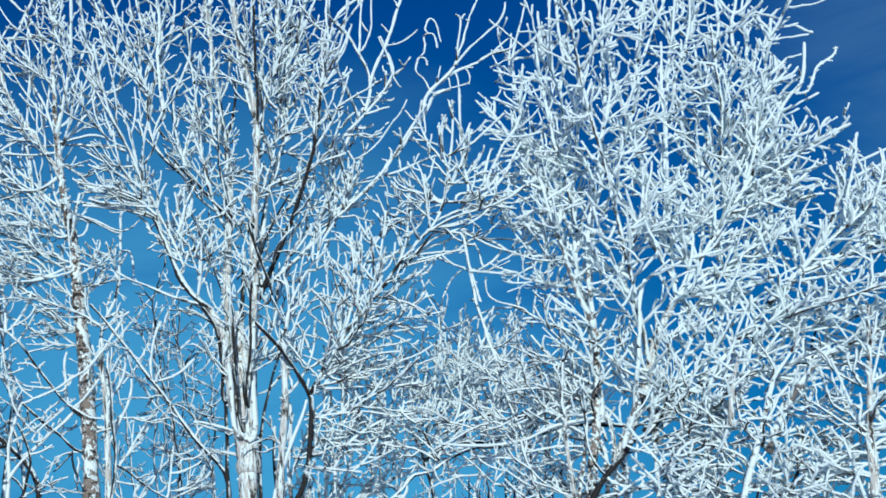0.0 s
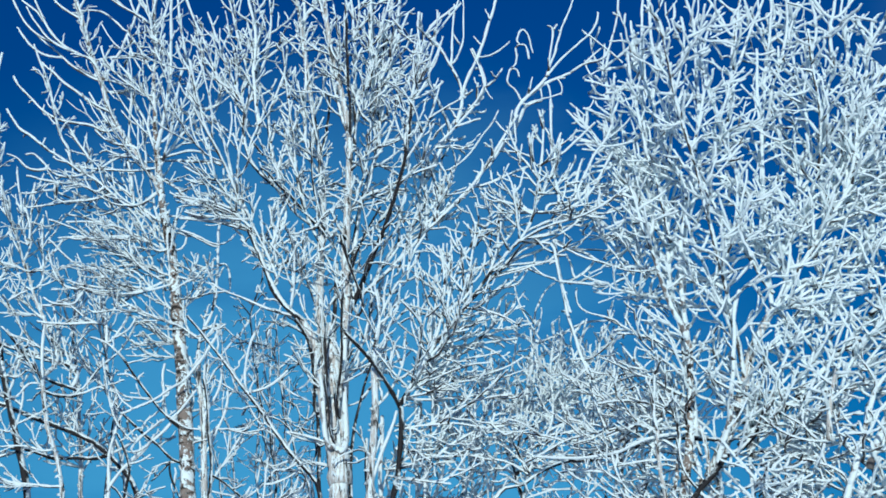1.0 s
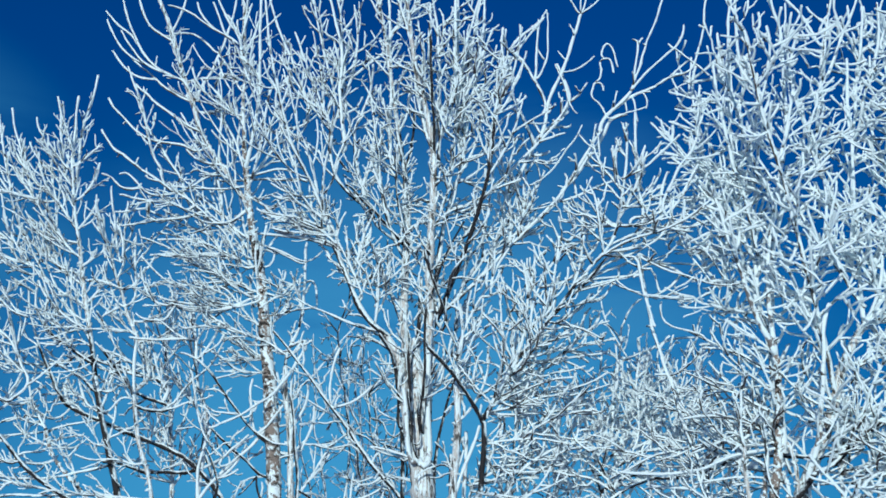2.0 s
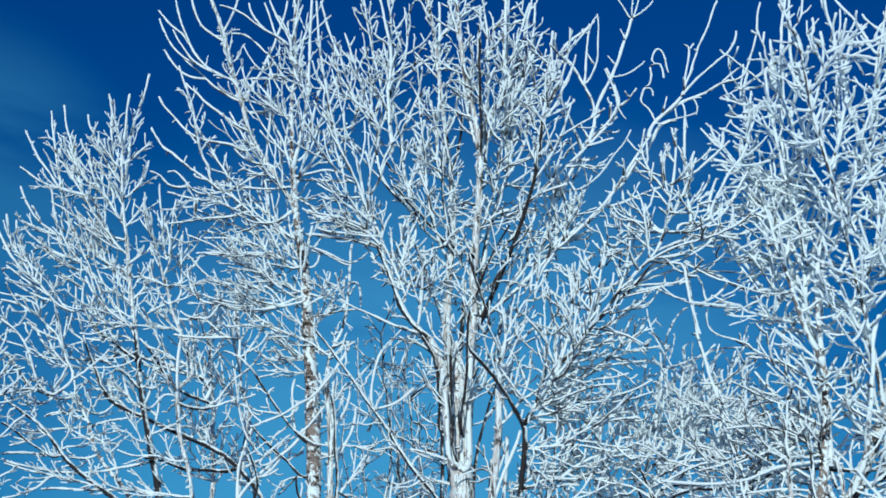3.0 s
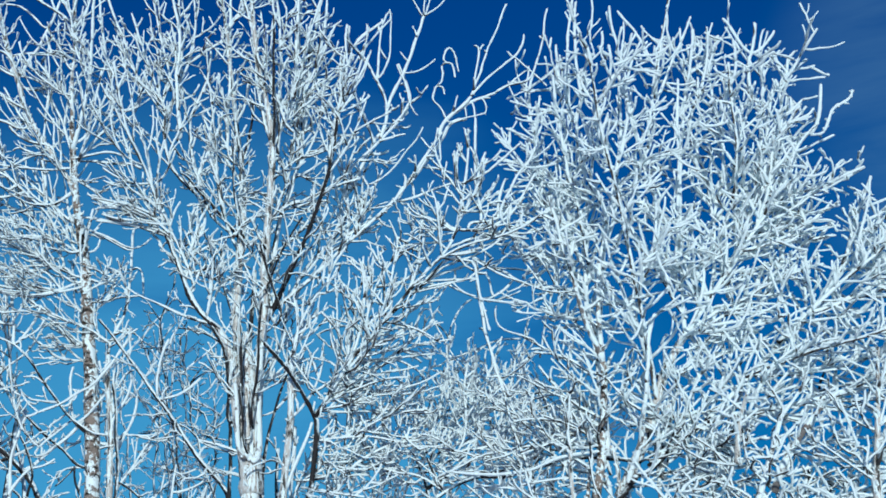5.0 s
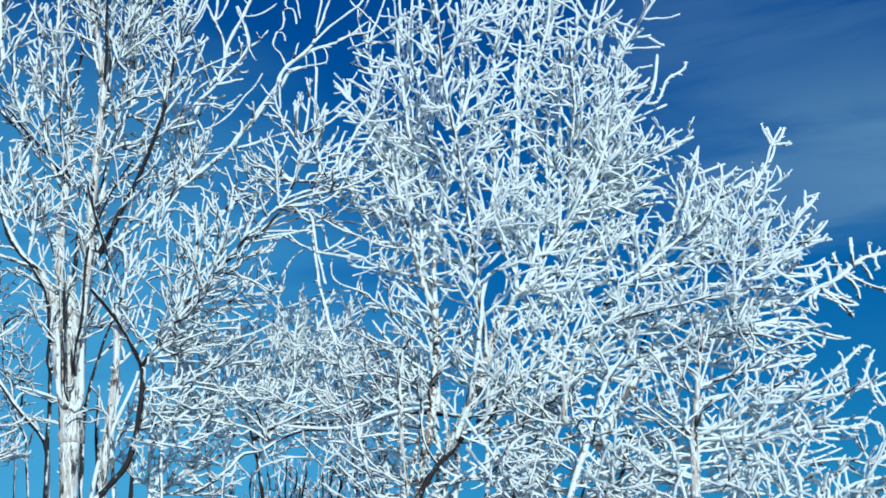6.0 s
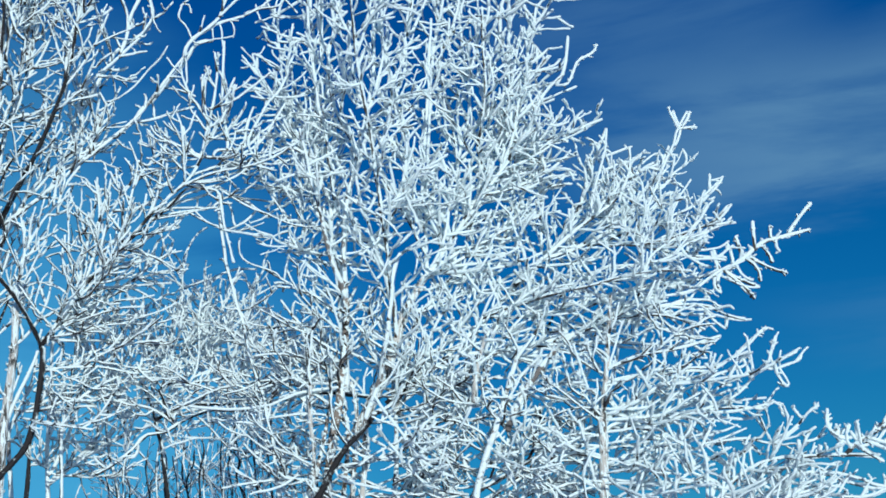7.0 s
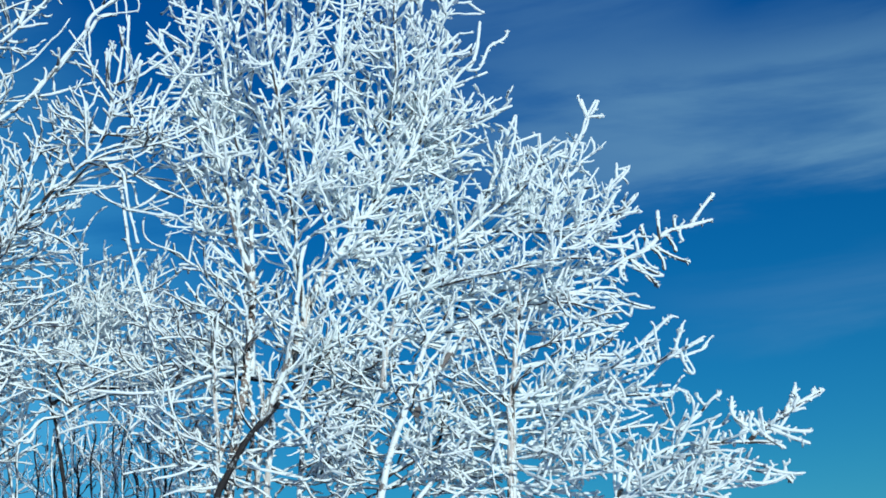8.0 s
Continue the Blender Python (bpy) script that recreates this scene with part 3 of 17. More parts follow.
limb(tree, "mixed", 0.80, 0, (0.29, 5.53, 3.40), 0.0061,
     (0.37, 5.54, 3.82, -0.01, 0.0049))
limb(tree, "mixed", 0.80, 0, (0.21, 5.58, 3.32), 0.0062,
     (0.43, 5.65, 3.83, 0.11, 0.0049))
limb(tree, "sparse", 0.80, 0, (-0.00, 5.69, 3.05), 0.0063,
     (0.39, 5.52, 3.13, 0.06, 0.0050))
limb(tree, "bare", 0.80, 0, (-0.01, 5.69, 3.03), 0.0063,
     (0.29, 5.70, 3.12, -0.05, 0.0050))
limb(tree, "bare", 0.80, 0, (0.01, 5.68, 3.06), 0.0063,
     (0.28, 5.74, 3.28, -0.05, 0.0051))
trunk(tree, "none", 0.70, 1, (-0.27, 5.85, -0.06), 0.0222,
     (-0.18, 5.71, 2.66, 0.00, 0.0178), (-0.14, 5.68, 3.17, -0.02, 0.0152))
limb(tree, "mixed", 0.70, 0, (-0.14, 5.68, 3.13), 0.0113,
     (-0.01, 5.86, 3.58, 0.08, 0.0062))
trunk(tree, "sparse", 0.25, 1, (-0.38, 6.11, -0.06), 0.0156,
     (-0.45, 6.22, 2.77, 0.00, 0.0125), (-0.72, 6.27, 3.12, 0.04, 0.0097))
limb(tree, "sparse", 0.25, 0, (-0.72, 6.27, 3.12), 0.0098,
     (-1.01, 6.34, 3.54, 0.00, 0.0078), (-1.14, 6.36, 3.71, -0.04, 0.0070))
branch(tree, "none", 0.80, 0, (-0.82, 6.29, 3.26), 0.0070,
     (-0.61, 6.28, 3.36, -0.13, 0.0070))
branch(tree, "none", 0.80, 0, (-0.82, 6.29, 3.26), 0.0070,
     (-0.77, 6.25, 3.56, 0.08, 0.0070))
limb(tree, "bare", 0.80, 0, (-0.37, 6.04, 2.91), 0.0081,
     (-0.59, 6.05, 2.99, -0.03, 0.0054))
limb(tree, "bare", 0.80, 0, (-0.56, 6.08, 3.59), 0.0081,
     (-0.85, 6.11, 3.73, 0.04, 0.0062), (-0.97, 6.12, 3.80, 0.05, 0.0054))
limb(tree, "bare", 0.80, 0, (-0.78, 6.09, 4.07), 0.0095,
     (-1.11, 5.98, 4.11, -0.04, 0.0068))
limb(tree, "sparse", 0.80, 0, (-0.79, 6.06, 4.14), 0.0081,
     (-1.11, 5.88, 4.19, -0.06, 0.0054))
limb(tree, "sparse", 0.80, 0, (-0.68, 6.09, 3.81), 0.0082,
     (-0.68, 6.18, 4.24, -0.06, 0.0054))
limb(tree, "mixed", 0.80, 0, (-0.57, 6.08, 3.61), 0.0081,
     (-0.54, 5.92, 3.96, -0.05, 0.0054))
limb(tree, "mixed", 0.80, 0, (-0.41, 6.11, 3.70), 0.0068,
     (-0.56, 6.26, 4.13, 0.11, 0.0055))
limb(tree, "mixed", 0.80, 0, (-0.30, 6.01, 3.23), 0.0067,
     (-0.17, 5.99, 3.52, -0.06, 0.0053))
limb(tree, "mixed", 0.80, 0, (0.13, 5.62, 3.24), 0.0074,
     (0.19, 5.64, 3.75, -0.09, 0.0050))
limb(tree, "mixed", 0.80, 0, (0.07, 5.65, 3.15), 0.0062,
     (0.31, 5.42, 3.52, -0.08, 0.0050))
limb(tree, "mixed", 0.80, 0, (0.03, 5.67, 3.09), 0.0063,
     (0.38, 5.52, 3.34, 0.11, 0.0050))
limb(tree, "mixed", 0.80, 0, (-0.13, 5.74, 3.31), 0.0064,
     (0.08, 5.76, 3.72, 0.10, 0.0051))
limb(tree, "mixed", 0.80, 0, (0.40, 5.48, 3.52), 0.0060,
     (0.49, 5.65, 3.95, -0.06, 0.0048))
limb(tree, "mixed", 0.80, 0, (-0.01, 5.93, 3.79), 0.0066,
     (0.14, 6.02, 4.35, -0.06, 0.0052))
limb(tree, "mixed", 0.80, 0, (0.15, 5.87, 3.94), 0.0065,
     (0.24, 6.08, 4.50, -0.05, 0.0052))
limb(tree, "sparse", 0.80, 0, (-0.08, 6.14, 4.66), 0.0068,
     (0.16, 5.99, 5.07, -0.08, 0.0055))
limb(tree, "mixed", 0.80, 0, (0.05, 5.66, 4.21), 0.0063,
     (0.24, 5.53, 4.54, -0.06, 0.0050))
limb(tree, "mixed", 0.80, 0, (-0.09, 6.15, 4.86), 0.0068,
     (0.11, 6.03, 5.28, -0.00, 0.0055))
limb(tree, "sparse", 0.15, 0, (-0.26, 5.95, 4.05), 0.0066,
     (-0.12, 5.92, 4.57, -0.07, 0.0053))
limb(tree, "sparse", 0.15, 0, (-0.38, 6.05, 4.03), 0.0067,
     (-0.42, 5.96, 4.57, 0.07, 0.0054))
limb(tree, "sparse", 0.12, 0, (-0.27, 5.97, 3.75), 0.0066,
     (0.02, 6.21, 4.21, 0.09, 0.0053))
limb(tree, "sparse", 0.12, 0, (-0.43, 6.07, 3.38), 0.0054,
     (-0.71, 6.12, 3.58, -0.15, 0.0041))
limb(tree, "sparse", 0.80, 0, (-0.01, 5.69, 3.03), 0.0063,
     (0.45, 5.80, 3.08, -0.05, 0.0050))
limb(tree, "sparse", 0.80, 0, (-0.04, 5.72, 2.89), 0.0063,
     (0.36, 5.70, 2.87, 0.07, 0.0051))
limb(tree, "sparse", 0.80, 0, (-0.06, 5.74, 2.81), 0.0064,
     (0.33, 5.78, 2.77, -0.06, 0.0051))
limb(tree, "mixed", 0.80, 0, (0.15, 5.71, 2.91), 0.0063,
     (0.46, 5.58, 2.99, 0.11, 0.0050))
limb(tree, "sparse", 0.80, 0, (-0.08, 5.75, 2.73), 0.0064,
     (0.19, 5.77, 3.00, -0.10, 0.0051))
limb(tree, "mixed", 0.80, 0, (-0.00, 5.69, 3.05), 0.0063,
     (0.20, 5.81, 3.36, -0.10, 0.0051))
limb(tree, "sparse", 0.80, 0, (0.12, 5.76, 2.76), 0.0064,
     (0.44, 5.75, 2.89, 0.10, 0.0051))
limb(tree, "sparse", 0.80, 0, (-0.15, 5.69, 2.99), 0.0063,
     (0.01, 5.77, 3.33, -0.12, 0.0051))
limb(tree, "sparse", 0.80, 0, (-0.21, 5.83, 3.08), 0.0052,
     (-0.10, 6.00, 3.46, -0.13, 0.0039))
limb(tree, "sparse", 0.80, 0, (0.29, 5.53, 3.40), 0.0061,
     (0.54, 5.46, 3.27, 0.09, 0.0049))
limb(tree, "sparse", 0.80, 0, (0.13, 5.62, 3.24), 0.0062,
     (0.54, 5.77, 3.31, -0.01, 0.0050))
limb(tree, "sparse", 0.80, 0, (-0.57, 6.13, 4.23), 0.0068,
     (-0.70, 6.19, 4.50, 0.07, 0.0055))
limb(tree, "sparse", 0.80, 0, (-0.68, 6.09, 3.81), 0.0068,
     (-0.65, 6.20, 4.17, 0.13, 0.0054))
limb(tree, "sparse", 0.80, 0, (-0.09, 5.75, 2.72), 0.0064,
     (0.20, 5.84, 2.76, -0.01, 0.0051))
limb(tree, "sparse", 0.80, 0, (-0.10, 5.75, 2.69), 0.0064,
     (0.18, 5.65, 2.62, -0.01, 0.0051))
limb(tree, "sparse", 0.80, 0, (-0.17, 5.71, 2.74), 0.0051,
     (-0.11, 5.74, 2.92, -0.02, 0.0039))
limb(tree, "sparse", 0.80, 0, (-0.34, 6.02, 2.78), 0.0054,
     (-0.55, 6.11, 2.83, -0.15, 0.0040))
limb(tree, "sparse", 0.80, 0, (-0.06, 5.74, 2.81), 0.0051,
     (0.06, 5.77, 3.00, -0.14, 0.0038))
# dark stem added between the pale ones, standing for the dark gap there
trunk(tree, "none", 0.05, 0, (-0.35, 6.04, 2.85), 0.0121,
     (-0.35, 6.09, 3.44, 0.00, 0.0105), (-0.33, 6.13, 3.88, 0.01, 0.0094))
limb(tree, "bare", 0.10, 0, (-0.41, 6.10, 3.56), 0.0054,
     (-0.51, 6.22, 4.14, 0.05, 0.0041))
limb(tree, "bare", 0.10, 0, (-0.27, 5.97, 3.70), 0.0053,
     (-0.08, 5.80, 4.04, 0.04, 0.0040))
limb(tree, "sparse", 0.10, 0, (-0.01, 5.69, 3.03), 0.0050,
     (0.08, 5.71, 3.36, -0.10, 0.0038))
limb(tree, "bare", 0.10, 0, (0.29, 5.53, 3.40), 0.0049,
     (0.57, 5.44, 3.66, -0.03, 0.0037))
limb(tree, "mixed", 0.80, 0, (-0.11, 6.11, 4.44), 0.0068,
     (0.04, 6.10, 4.97, -0.07, 0.0054))
limb(tree, "mixed", 0.80, 0, (-0.23, 5.92, 4.48), 0.0066,
     (-0.11, 6.05, 5.05, -0.06, 0.0053))
limb(tree, "sparse", 0.80, 0, (0.10, 5.53, 4.48), 0.0061,
     (0.25, 5.33, 4.85, -0.08, 0.0049))
limb(tree, "none", 0.80, 0, (0.618, 5.74, 4.454), 0.0099,
     (0.642, 5.75, 4.529, 0.07, 0.0092), (0.716, 5.75, 4.599, 0.02, 0.0084), (0.792, 5.75, 4.680, -0.01, 0.0074))
limb(tree, "none", 0.80, 0, (0.792, 5.75, 4.680), 0.0064,
     (0.853, 5.75, 4.756, 0.01, 0.0061), (0.914, 5.75, 4.817, 0.02, 0.0059), (0.973, 5.74, 4.856, 0.01, 0.0057), (1.034, 5.74, 4.908, -0.02, 0.0055), (1.075, 5.74, 4.971, -0.04, 0.0053), (1.095, 5.74, 5.042, -0.04, 0.0051))
limb(tree, "bare", 0.80, 0, (0.792, 5.75, 4.680), 0.0064,
     (0.827, 5.76, 4.778, 0.00, 0.0060), (0.861, 5.76, 4.862, 0.00, 0.0056), (0.896, 5.77, 4.946, -0.00, 0.0053), (0.914, 5.77, 5.004, -0.01, 0.0051))
limb(tree, "none", 0.80, 0, (0.914, 5.77, 5.004), 0.0052,
     (0.940, 5.76, 5.057, -0.01, 0.0052), (0.980, 5.74, 5.147, -0.00, 0.0052), (1.012, 5.73, 5.222, -0.00, 0.0052))
limb(tree, "none", 0.80, 0, (0.820, 5.76, 4.758), 0.0051,
     (0.837, 5.78, 4.870, 0.01, 0.0051), (0.863, 5.79, 4.980, -0.02, 0.0051), (0.836, 5.80, 5.013, -0.15, 0.0051))
limb(tree, "none", 0.80, 0, (0.863, 5.79, 4.980), 0.0051,
     (0.883, 5.80, 5.017, 0.00, 0.0051))
limb(tree, "bare", 0.80, 0, (0.657, 5.75, 4.543), 0.0075,
     (0.687, 5.75, 4.575, 0.02, 0.0075), (0.777, 5.76, 4.651, 0.02, 0.0075), (0.850, 5.77, 4.685, 0.02, 0.0075), (0.924, 5.78, 4.718, 0.00, 0.0075))
limb(tree, "none", 0.80, 0, (0.924, 5.78, 4.718), 0.0064,
     (0.996, 5.76, 4.755, 0.05, 0.0062), (1.065, 5.74, 4.759, 0.00, 0.0060), (1.108, 5.73, 4.784, -0.08, 0.0059), (1.140, 5.71, 4.855, -0.03, 0.0058), (1.173, 5.70, 4.941, -0.01, 0.0056), (1.193, 5.67, 5.043, -0.01, 0.0053), (1.213, 5.65, 5.146, -0.00, 0.0051))
limb(tree, "none", 0.80, 0, (0.996, 5.76, 4.755), 0.0050,
     (1.048, 5.76, 4.802, 0.01, 0.0044), (1.102, 5.76, 4.843, 0.01, 0.0038))
limb(tree, "none", 0.80, 0, (1.034, 5.74, 4.908), 0.0050,
     (1.073, 5.74, 4.870, 0.01, 0.0050), (1.103, 5.73, 4.833, 0.01, 0.0050), (1.136, 5.73, 4.795, 0.00, 0.0050), (1.186, 5.72, 4.730, 0.01, 0.0050))
limb(tree, "none", 0.80, 0, (0.657, 5.75, 4.543), 0.0049,
     (0.624, 5.73, 4.626, -0.03, 0.0049), (0.594, 5.73, 4.656, 0.03, 0.0049), (0.604, 5.72, 4.706, 0.10, 0.0049))
limb(tree, "none", 0.80, 0, (0.604, 5.72, 4.706), 0.0049,
     (0.620, 5.73, 4.736, 0.08, 0.0049), (0.649, 5.74, 4.736, 0.14, 0.0049), (0.656, 5.75, 4.697, 0.12, 0.0049))
limb(tree, "none", 0.80, 0, (0.620, 5.73, 4.736), 0.0050,
     (0.646, 5.74, 4.774, -0.04, 0.0050), (0.658, 5.75, 4.823, -0.04, 0.0050), (0.652, 5.76, 4.869, -0.05, 0.0050))
limb(tree, "none", 0.80, 0, (0.652, 5.76, 4.869), 0.0050,
     (0.675, 5.75, 4.880, 0.08, 0.0050), (0.703, 5.74, 4.867, 0.13, 0.0050), (0.711, 5.72, 4.780, 0.06, 0.0050))
limb(tree, "none", 0.80, 0, (0.675, 5.75, 4.880), 0.0050,
     (0.664, 5.76, 4.929, 0.06, 0.0050), (0.678, 5.77, 4.966, 0.08, 0.0050), (0.711, 5.78, 4.983, 0.14, 0.0050), (0.732, 5.79, 4.932, 0.08, 0.0050), (0.743, 5.80, 4.857, 0.02, 0.0050))
limb(tree, "none", 0.80, 0, (0.687, 5.75, 4.575), 0.0049,
     (0.710, 5.75, 4.640, -0.01, 0.0043), (0.725, 5.76, 4.693, -0.01, 0.0037))
limb(tree, "none", 0.80, 0, (0.850, 5.77, 4.685), 0.0049,
     (0.867, 5.76, 4.640, 0.06, 0.0044), (0.862, 5.76, 4.583, 0.05, 0.0037))
limb(tree, "none", 0.80, 0, (0.795, 5.76, 4.659), 0.0049,
     (0.805, 5.75, 4.581, 0.01, 0.0043), (0.811, 5.74, 4.502, 0.01, 0.0037))
limb(tree, "none", 0.80, 0, (0.759, 5.76, 4.636), 0.0049,
     (0.766, 5.77, 4.573, 0.00, 0.0037))
limb(tree, "none", 0.80, 0, (0.657, 5.75, 4.543), 0.0049,
     (0.698, 5.75, 4.527, -0.08, 0.0047), (0.769, 5.74, 4.558, -0.02, 0.0042), (0.861, 5.74, 4.582, 0.02, 0.0037))
limb(tree, "bare", 0.80, 0, (0.321, 5.84, 4.487), 0.0089,
     (0.355, 5.86, 4.590, -0.02, 0.0085), (0.367, 5.87, 4.676, -0.04, 0.0082), (0.342, 5.88, 4.782, -0.03, 0.0079), (0.315, 5.88, 4.855, -0.02, 0.0076))
limb(tree, "none", 0.80, 0, (0.315, 5.88, 4.855), 0.0066,
     (0.325, 5.89, 4.962, 0.00, 0.0062), (0.338, 5.90, 5.088, 0.00, 0.0058), (0.353, 5.91, 5.179, 0.00, 0.0055), (0.359, 5.92, 5.246, -0.01, 0.0052))
limb(tree, "none", 0.80, 0, (0.353, 5.91, 5.179), 0.0051,
     (0.312, 5.90, 5.192, -0.08, 0.0049), (0.249, 5.88, 5.113, -0.04, 0.0044), (0.188, 5.86, 5.035, -0.00, 0.0038))
limb(tree, "none", 0.80, 0, (0.315, 5.88, 4.855), 0.0053,
     (0.362, 5.89, 4.927, -0.04, 0.0051), (0.396, 5.91, 5.038, -0.03, 0.0048), (0.405, 5.93, 5.189, -0.02, 0.0043), (0.405, 5.95, 5.325, -0.01, 0.0040))
limb(tree, "none", 0.80, 0, (0.355, 5.91, 5.201), 0.0053,
     (0.384, 5.93, 5.278, 0.02, 0.0044), (0.404, 5.94, 5.307, 0.04, 0.0040))
limb(tree, "none", 0.80, 0, (0.336, 5.90, 5.067), 0.0052,
     (0.360, 5.91, 5.024, -0.01, 0.0052), (0.374, 5.92, 5.004, -0.01, 0.0052))
limb(tree, "none", 0.80, 0, (0.367, 5.87, 4.676), 0.0092,
     (0.400, 5.87, 4.771, 0.01, 0.0090), (0.448, 5.88, 4.874, 0.00, 0.0087), (0.481, 5.88, 4.950, -0.00, 0.0086), (0.514, 5.89, 5.037, -0.01, 0.0084), (0.567, 5.90, 5.198, -0.00, 0.0080), (0.584, 5.90, 5.252, -0.00, 0.0079))
limb(tree, "none", 0.80, 0, (0.584, 5.90, 5.252), 0.0053,
     (0.556, 5.89, 5.296, -0.00, 0.0047), (0.513, 5.87, 5.362, -0.00, 0.0040))
limb(tree, "none", 0.80, 0, (0.584, 5.90, 5.252), 0.0053,
     (0.594, 5.87, 5.355, 0.00, 0.0040))
limb(tree, "none", 0.80, 0, (0.584, 5.90, 5.252), 0.0053,
     (0.639, 5.89, 5.285, -0.03, 0.0047), (0.698, 5.87, 5.338, -0.02, 0.0040))
limb(tree, "none", 0.80, 0, (0.575, 5.90, 5.225), 0.0053,
     (0.613, 5.92, 5.334, -0.01, 0.0046), (0.630, 5.94, 5.416, -0.02, 0.0040))
limb(tree, "none", 0.80, 0, (0.489, 5.89, 4.972), 0.0051,
     (0.471, 5.88, 4.990, 0.02, 0.0046), (0.448, 5.88, 5.019, 0.01, 0.0039))
limb(tree, "none", 0.80, 0, (0.540, 5.89, 5.117), 0.0052,
     (0.534, 5.89, 5.152, -0.02, 0.0046), (0.521, 5.89, 5.186, -0.02, 0.0039))
limb(tree, "none", 0.80, 0, (0.456, 5.88, 4.893), 0.0052,
     (0.554, 5.90, 4.923, -0.06, 0.0046), (0.639, 5.93, 5.006, -0.05, 0.0039))
limb(tree, "bare", 0.80, 0, (0.389, 5.88, 4.588), 0.0063,
     (0.444, 5.87, 4.646, -0.03, 0.0060), (0.481, 5.86, 4.712, -0.05, 0.0057), (0.472, 5.85, 4.778, -0.05, 0.0054), (0.449, 5.84, 4.851, -0.02, 0.0050))
limb(tree, "none", 0.80, 0, (0.457, 5.95, 4.907), 0.0052,
     (0.431, 5.95, 4.983, 0.00, 0.0039))
limb(tree, "none", 0.80, 0, (0.478, 5.85, 4.734), 0.0050,
     (0.496, 5.85, 4.663, -0.03, 0.0042), (0.518, 5.85, 4.628, -0.05, 0.0037))
limb(tree, "none", 0.80, 0, (0.285, 5.83, 4.440), 0.0049,
     (0.254, 5.72, 4.511, 0.00, 0.0046), (0.220, 5.69, 4.603, -0.00, 0.0044), (0.186, 5.67, 4.673, 0.05, 0.0042), (0.224, 5.65, 4.726, 0.05, 0.0040), (0.255, 5.63, 4.808, -0.01, 0.0038), (0.277, 5.61, 4.871, -0.00, 0.0037))
limb(tree, "none", 0.80, 0, (0.315, 5.88, 4.855), 0.0052,
     (0.260, 5.89, 4.963, -0.01, 0.0045), (0.203, 5.89, 5.061, -0.01, 0.0039))
limb(tree, "none", 0.80, 0, (0.171, 5.55, 4.529), 0.0048,
     (0.219, 5.56, 4.546, -0.08, 0.0042), (0.257, 5.57, 4.598, -0.06, 0.0036))
trunk(tree, "sparse", 0.55, 1, (0.100, 5.80, -0.060), 0.0095,
     (0.061, 5.85, 2.623, 0.00, 0.0079), (0.086, 5.85, 2.752, 0.02, 0.0072), (0.106, 5.85, 2.883, -0.00, 0.0064), (0.119, 5.85, 2.989, -0.00, 0.0057))
limb(tree, "sparse", 0.80, 0, (0.119, 5.85, 2.989), 0.0058,
     (0.138, 5.85, 3.098, 0.01, 0.0053), (0.161, 5.86, 3.180, 0.01, 0.0050), (0.193, 5.86, 3.276, 0.01, 0.0046))
limb(tree, "sprig", 0.80, 0, (0.143, 5.66, 2.629), 0.0055,
     (0.212, 5.69, 2.687, -0.04, 0.0052), (0.269, 5.72, 2.780, -0.02, 0.0048), (0.307, 5.74, 2.861, -0.01, 0.0044))
limb(tree, "sprig", 0.80, 0, (0.307, 5.74, 2.861), 0.0056,
     (0.317, 5.74, 2.926, -0.02, 0.0050), (0.316, 5.74, 2.992, -0.02, 0.0045))
limb(tree, "none", 0.75, 0, (-0.181, 5.71, 2.640), 0.0078,
     (-0.140, 5.71, 2.746, 0.01, 0.0078), (-0.084, 5.71, 2.873, -0.00, 0.0078), (-0.046, 5.71, 2.976, -0.01, 0.0078))
limb(tree, "sprig", 0.80, 0, (0.000, 5.69, 3.050), 0.0056,
     (0.094, 5.70, 3.095, 0.05, 0.0054), (0.224, 5.70, 3.106, 0.01, 0.0052), (0.356, 5.71, 3.129, -0.01, 0.0049), (0.461, 5.72, 3.152, -0.02, 0.0047), (0.556, 5.72, 3.203, -0.03, 0.0045))
limb(tree, "sprig", 0.80, 0, (0.010, 5.69, 3.036), 0.0055,
     (0.119, 5.67, 3.048, -0.02, 0.0051), (0.223, 5.64, 3.076, 0.00, 0.0047), (0.313, 5.62, 3.079, 0.03, 0.0044))
limb(tree, "sprig", 0.80, 0, (0.011, 5.69, 3.108), 0.0056,
     (0.096, 5.70, 3.124, -0.03, 0.0054), (0.202, 5.70, 3.170, -0.01, 0.0051), (0.296, 5.70, 3.209, 0.02, 0.0049), (0.387, 5.70, 3.217, 0.01, 0.0046), (0.453, 5.70, 3.233, -0.02, 0.0045))
limb(tree, "sprig", 0.80, 0, (0.316, 5.69, 3.272), 0.0057,
     (0.407, 5.70, 3.311, 0.01, 0.0053), (0.515, 5.71, 3.350, 0.02, 0.0049), (0.608, 5.71, 3.361, 0.03, 0.0045))
limb(tree, "sprig", 0.80, 0, (0.384, 5.69, 3.301), 0.0057,
     (0.432, 5.71, 3.398, 0.00, 0.0052), (0.488, 5.73, 3.509, 0.00, 0.0046))
limb(tree, "none", 0.80, 0, (0.422, 5.71, 3.379), 0.0045,
     (0.519, 5.68, 3.425, -0.06, 0.0045), (0.536, 5.67, 3.474, -0.12, 0.0045))
limb(tree, "bare", 0.80, 0, (0.423, 5.49, 3.523), 0.0055,
     (0.534, 5.47, 3.542, -0.01, 0.0051), (0.611, 5.46, 3.561, 0.00, 0.0048), (0.714, 5.45, 3.577, 0.01, 0.0044))
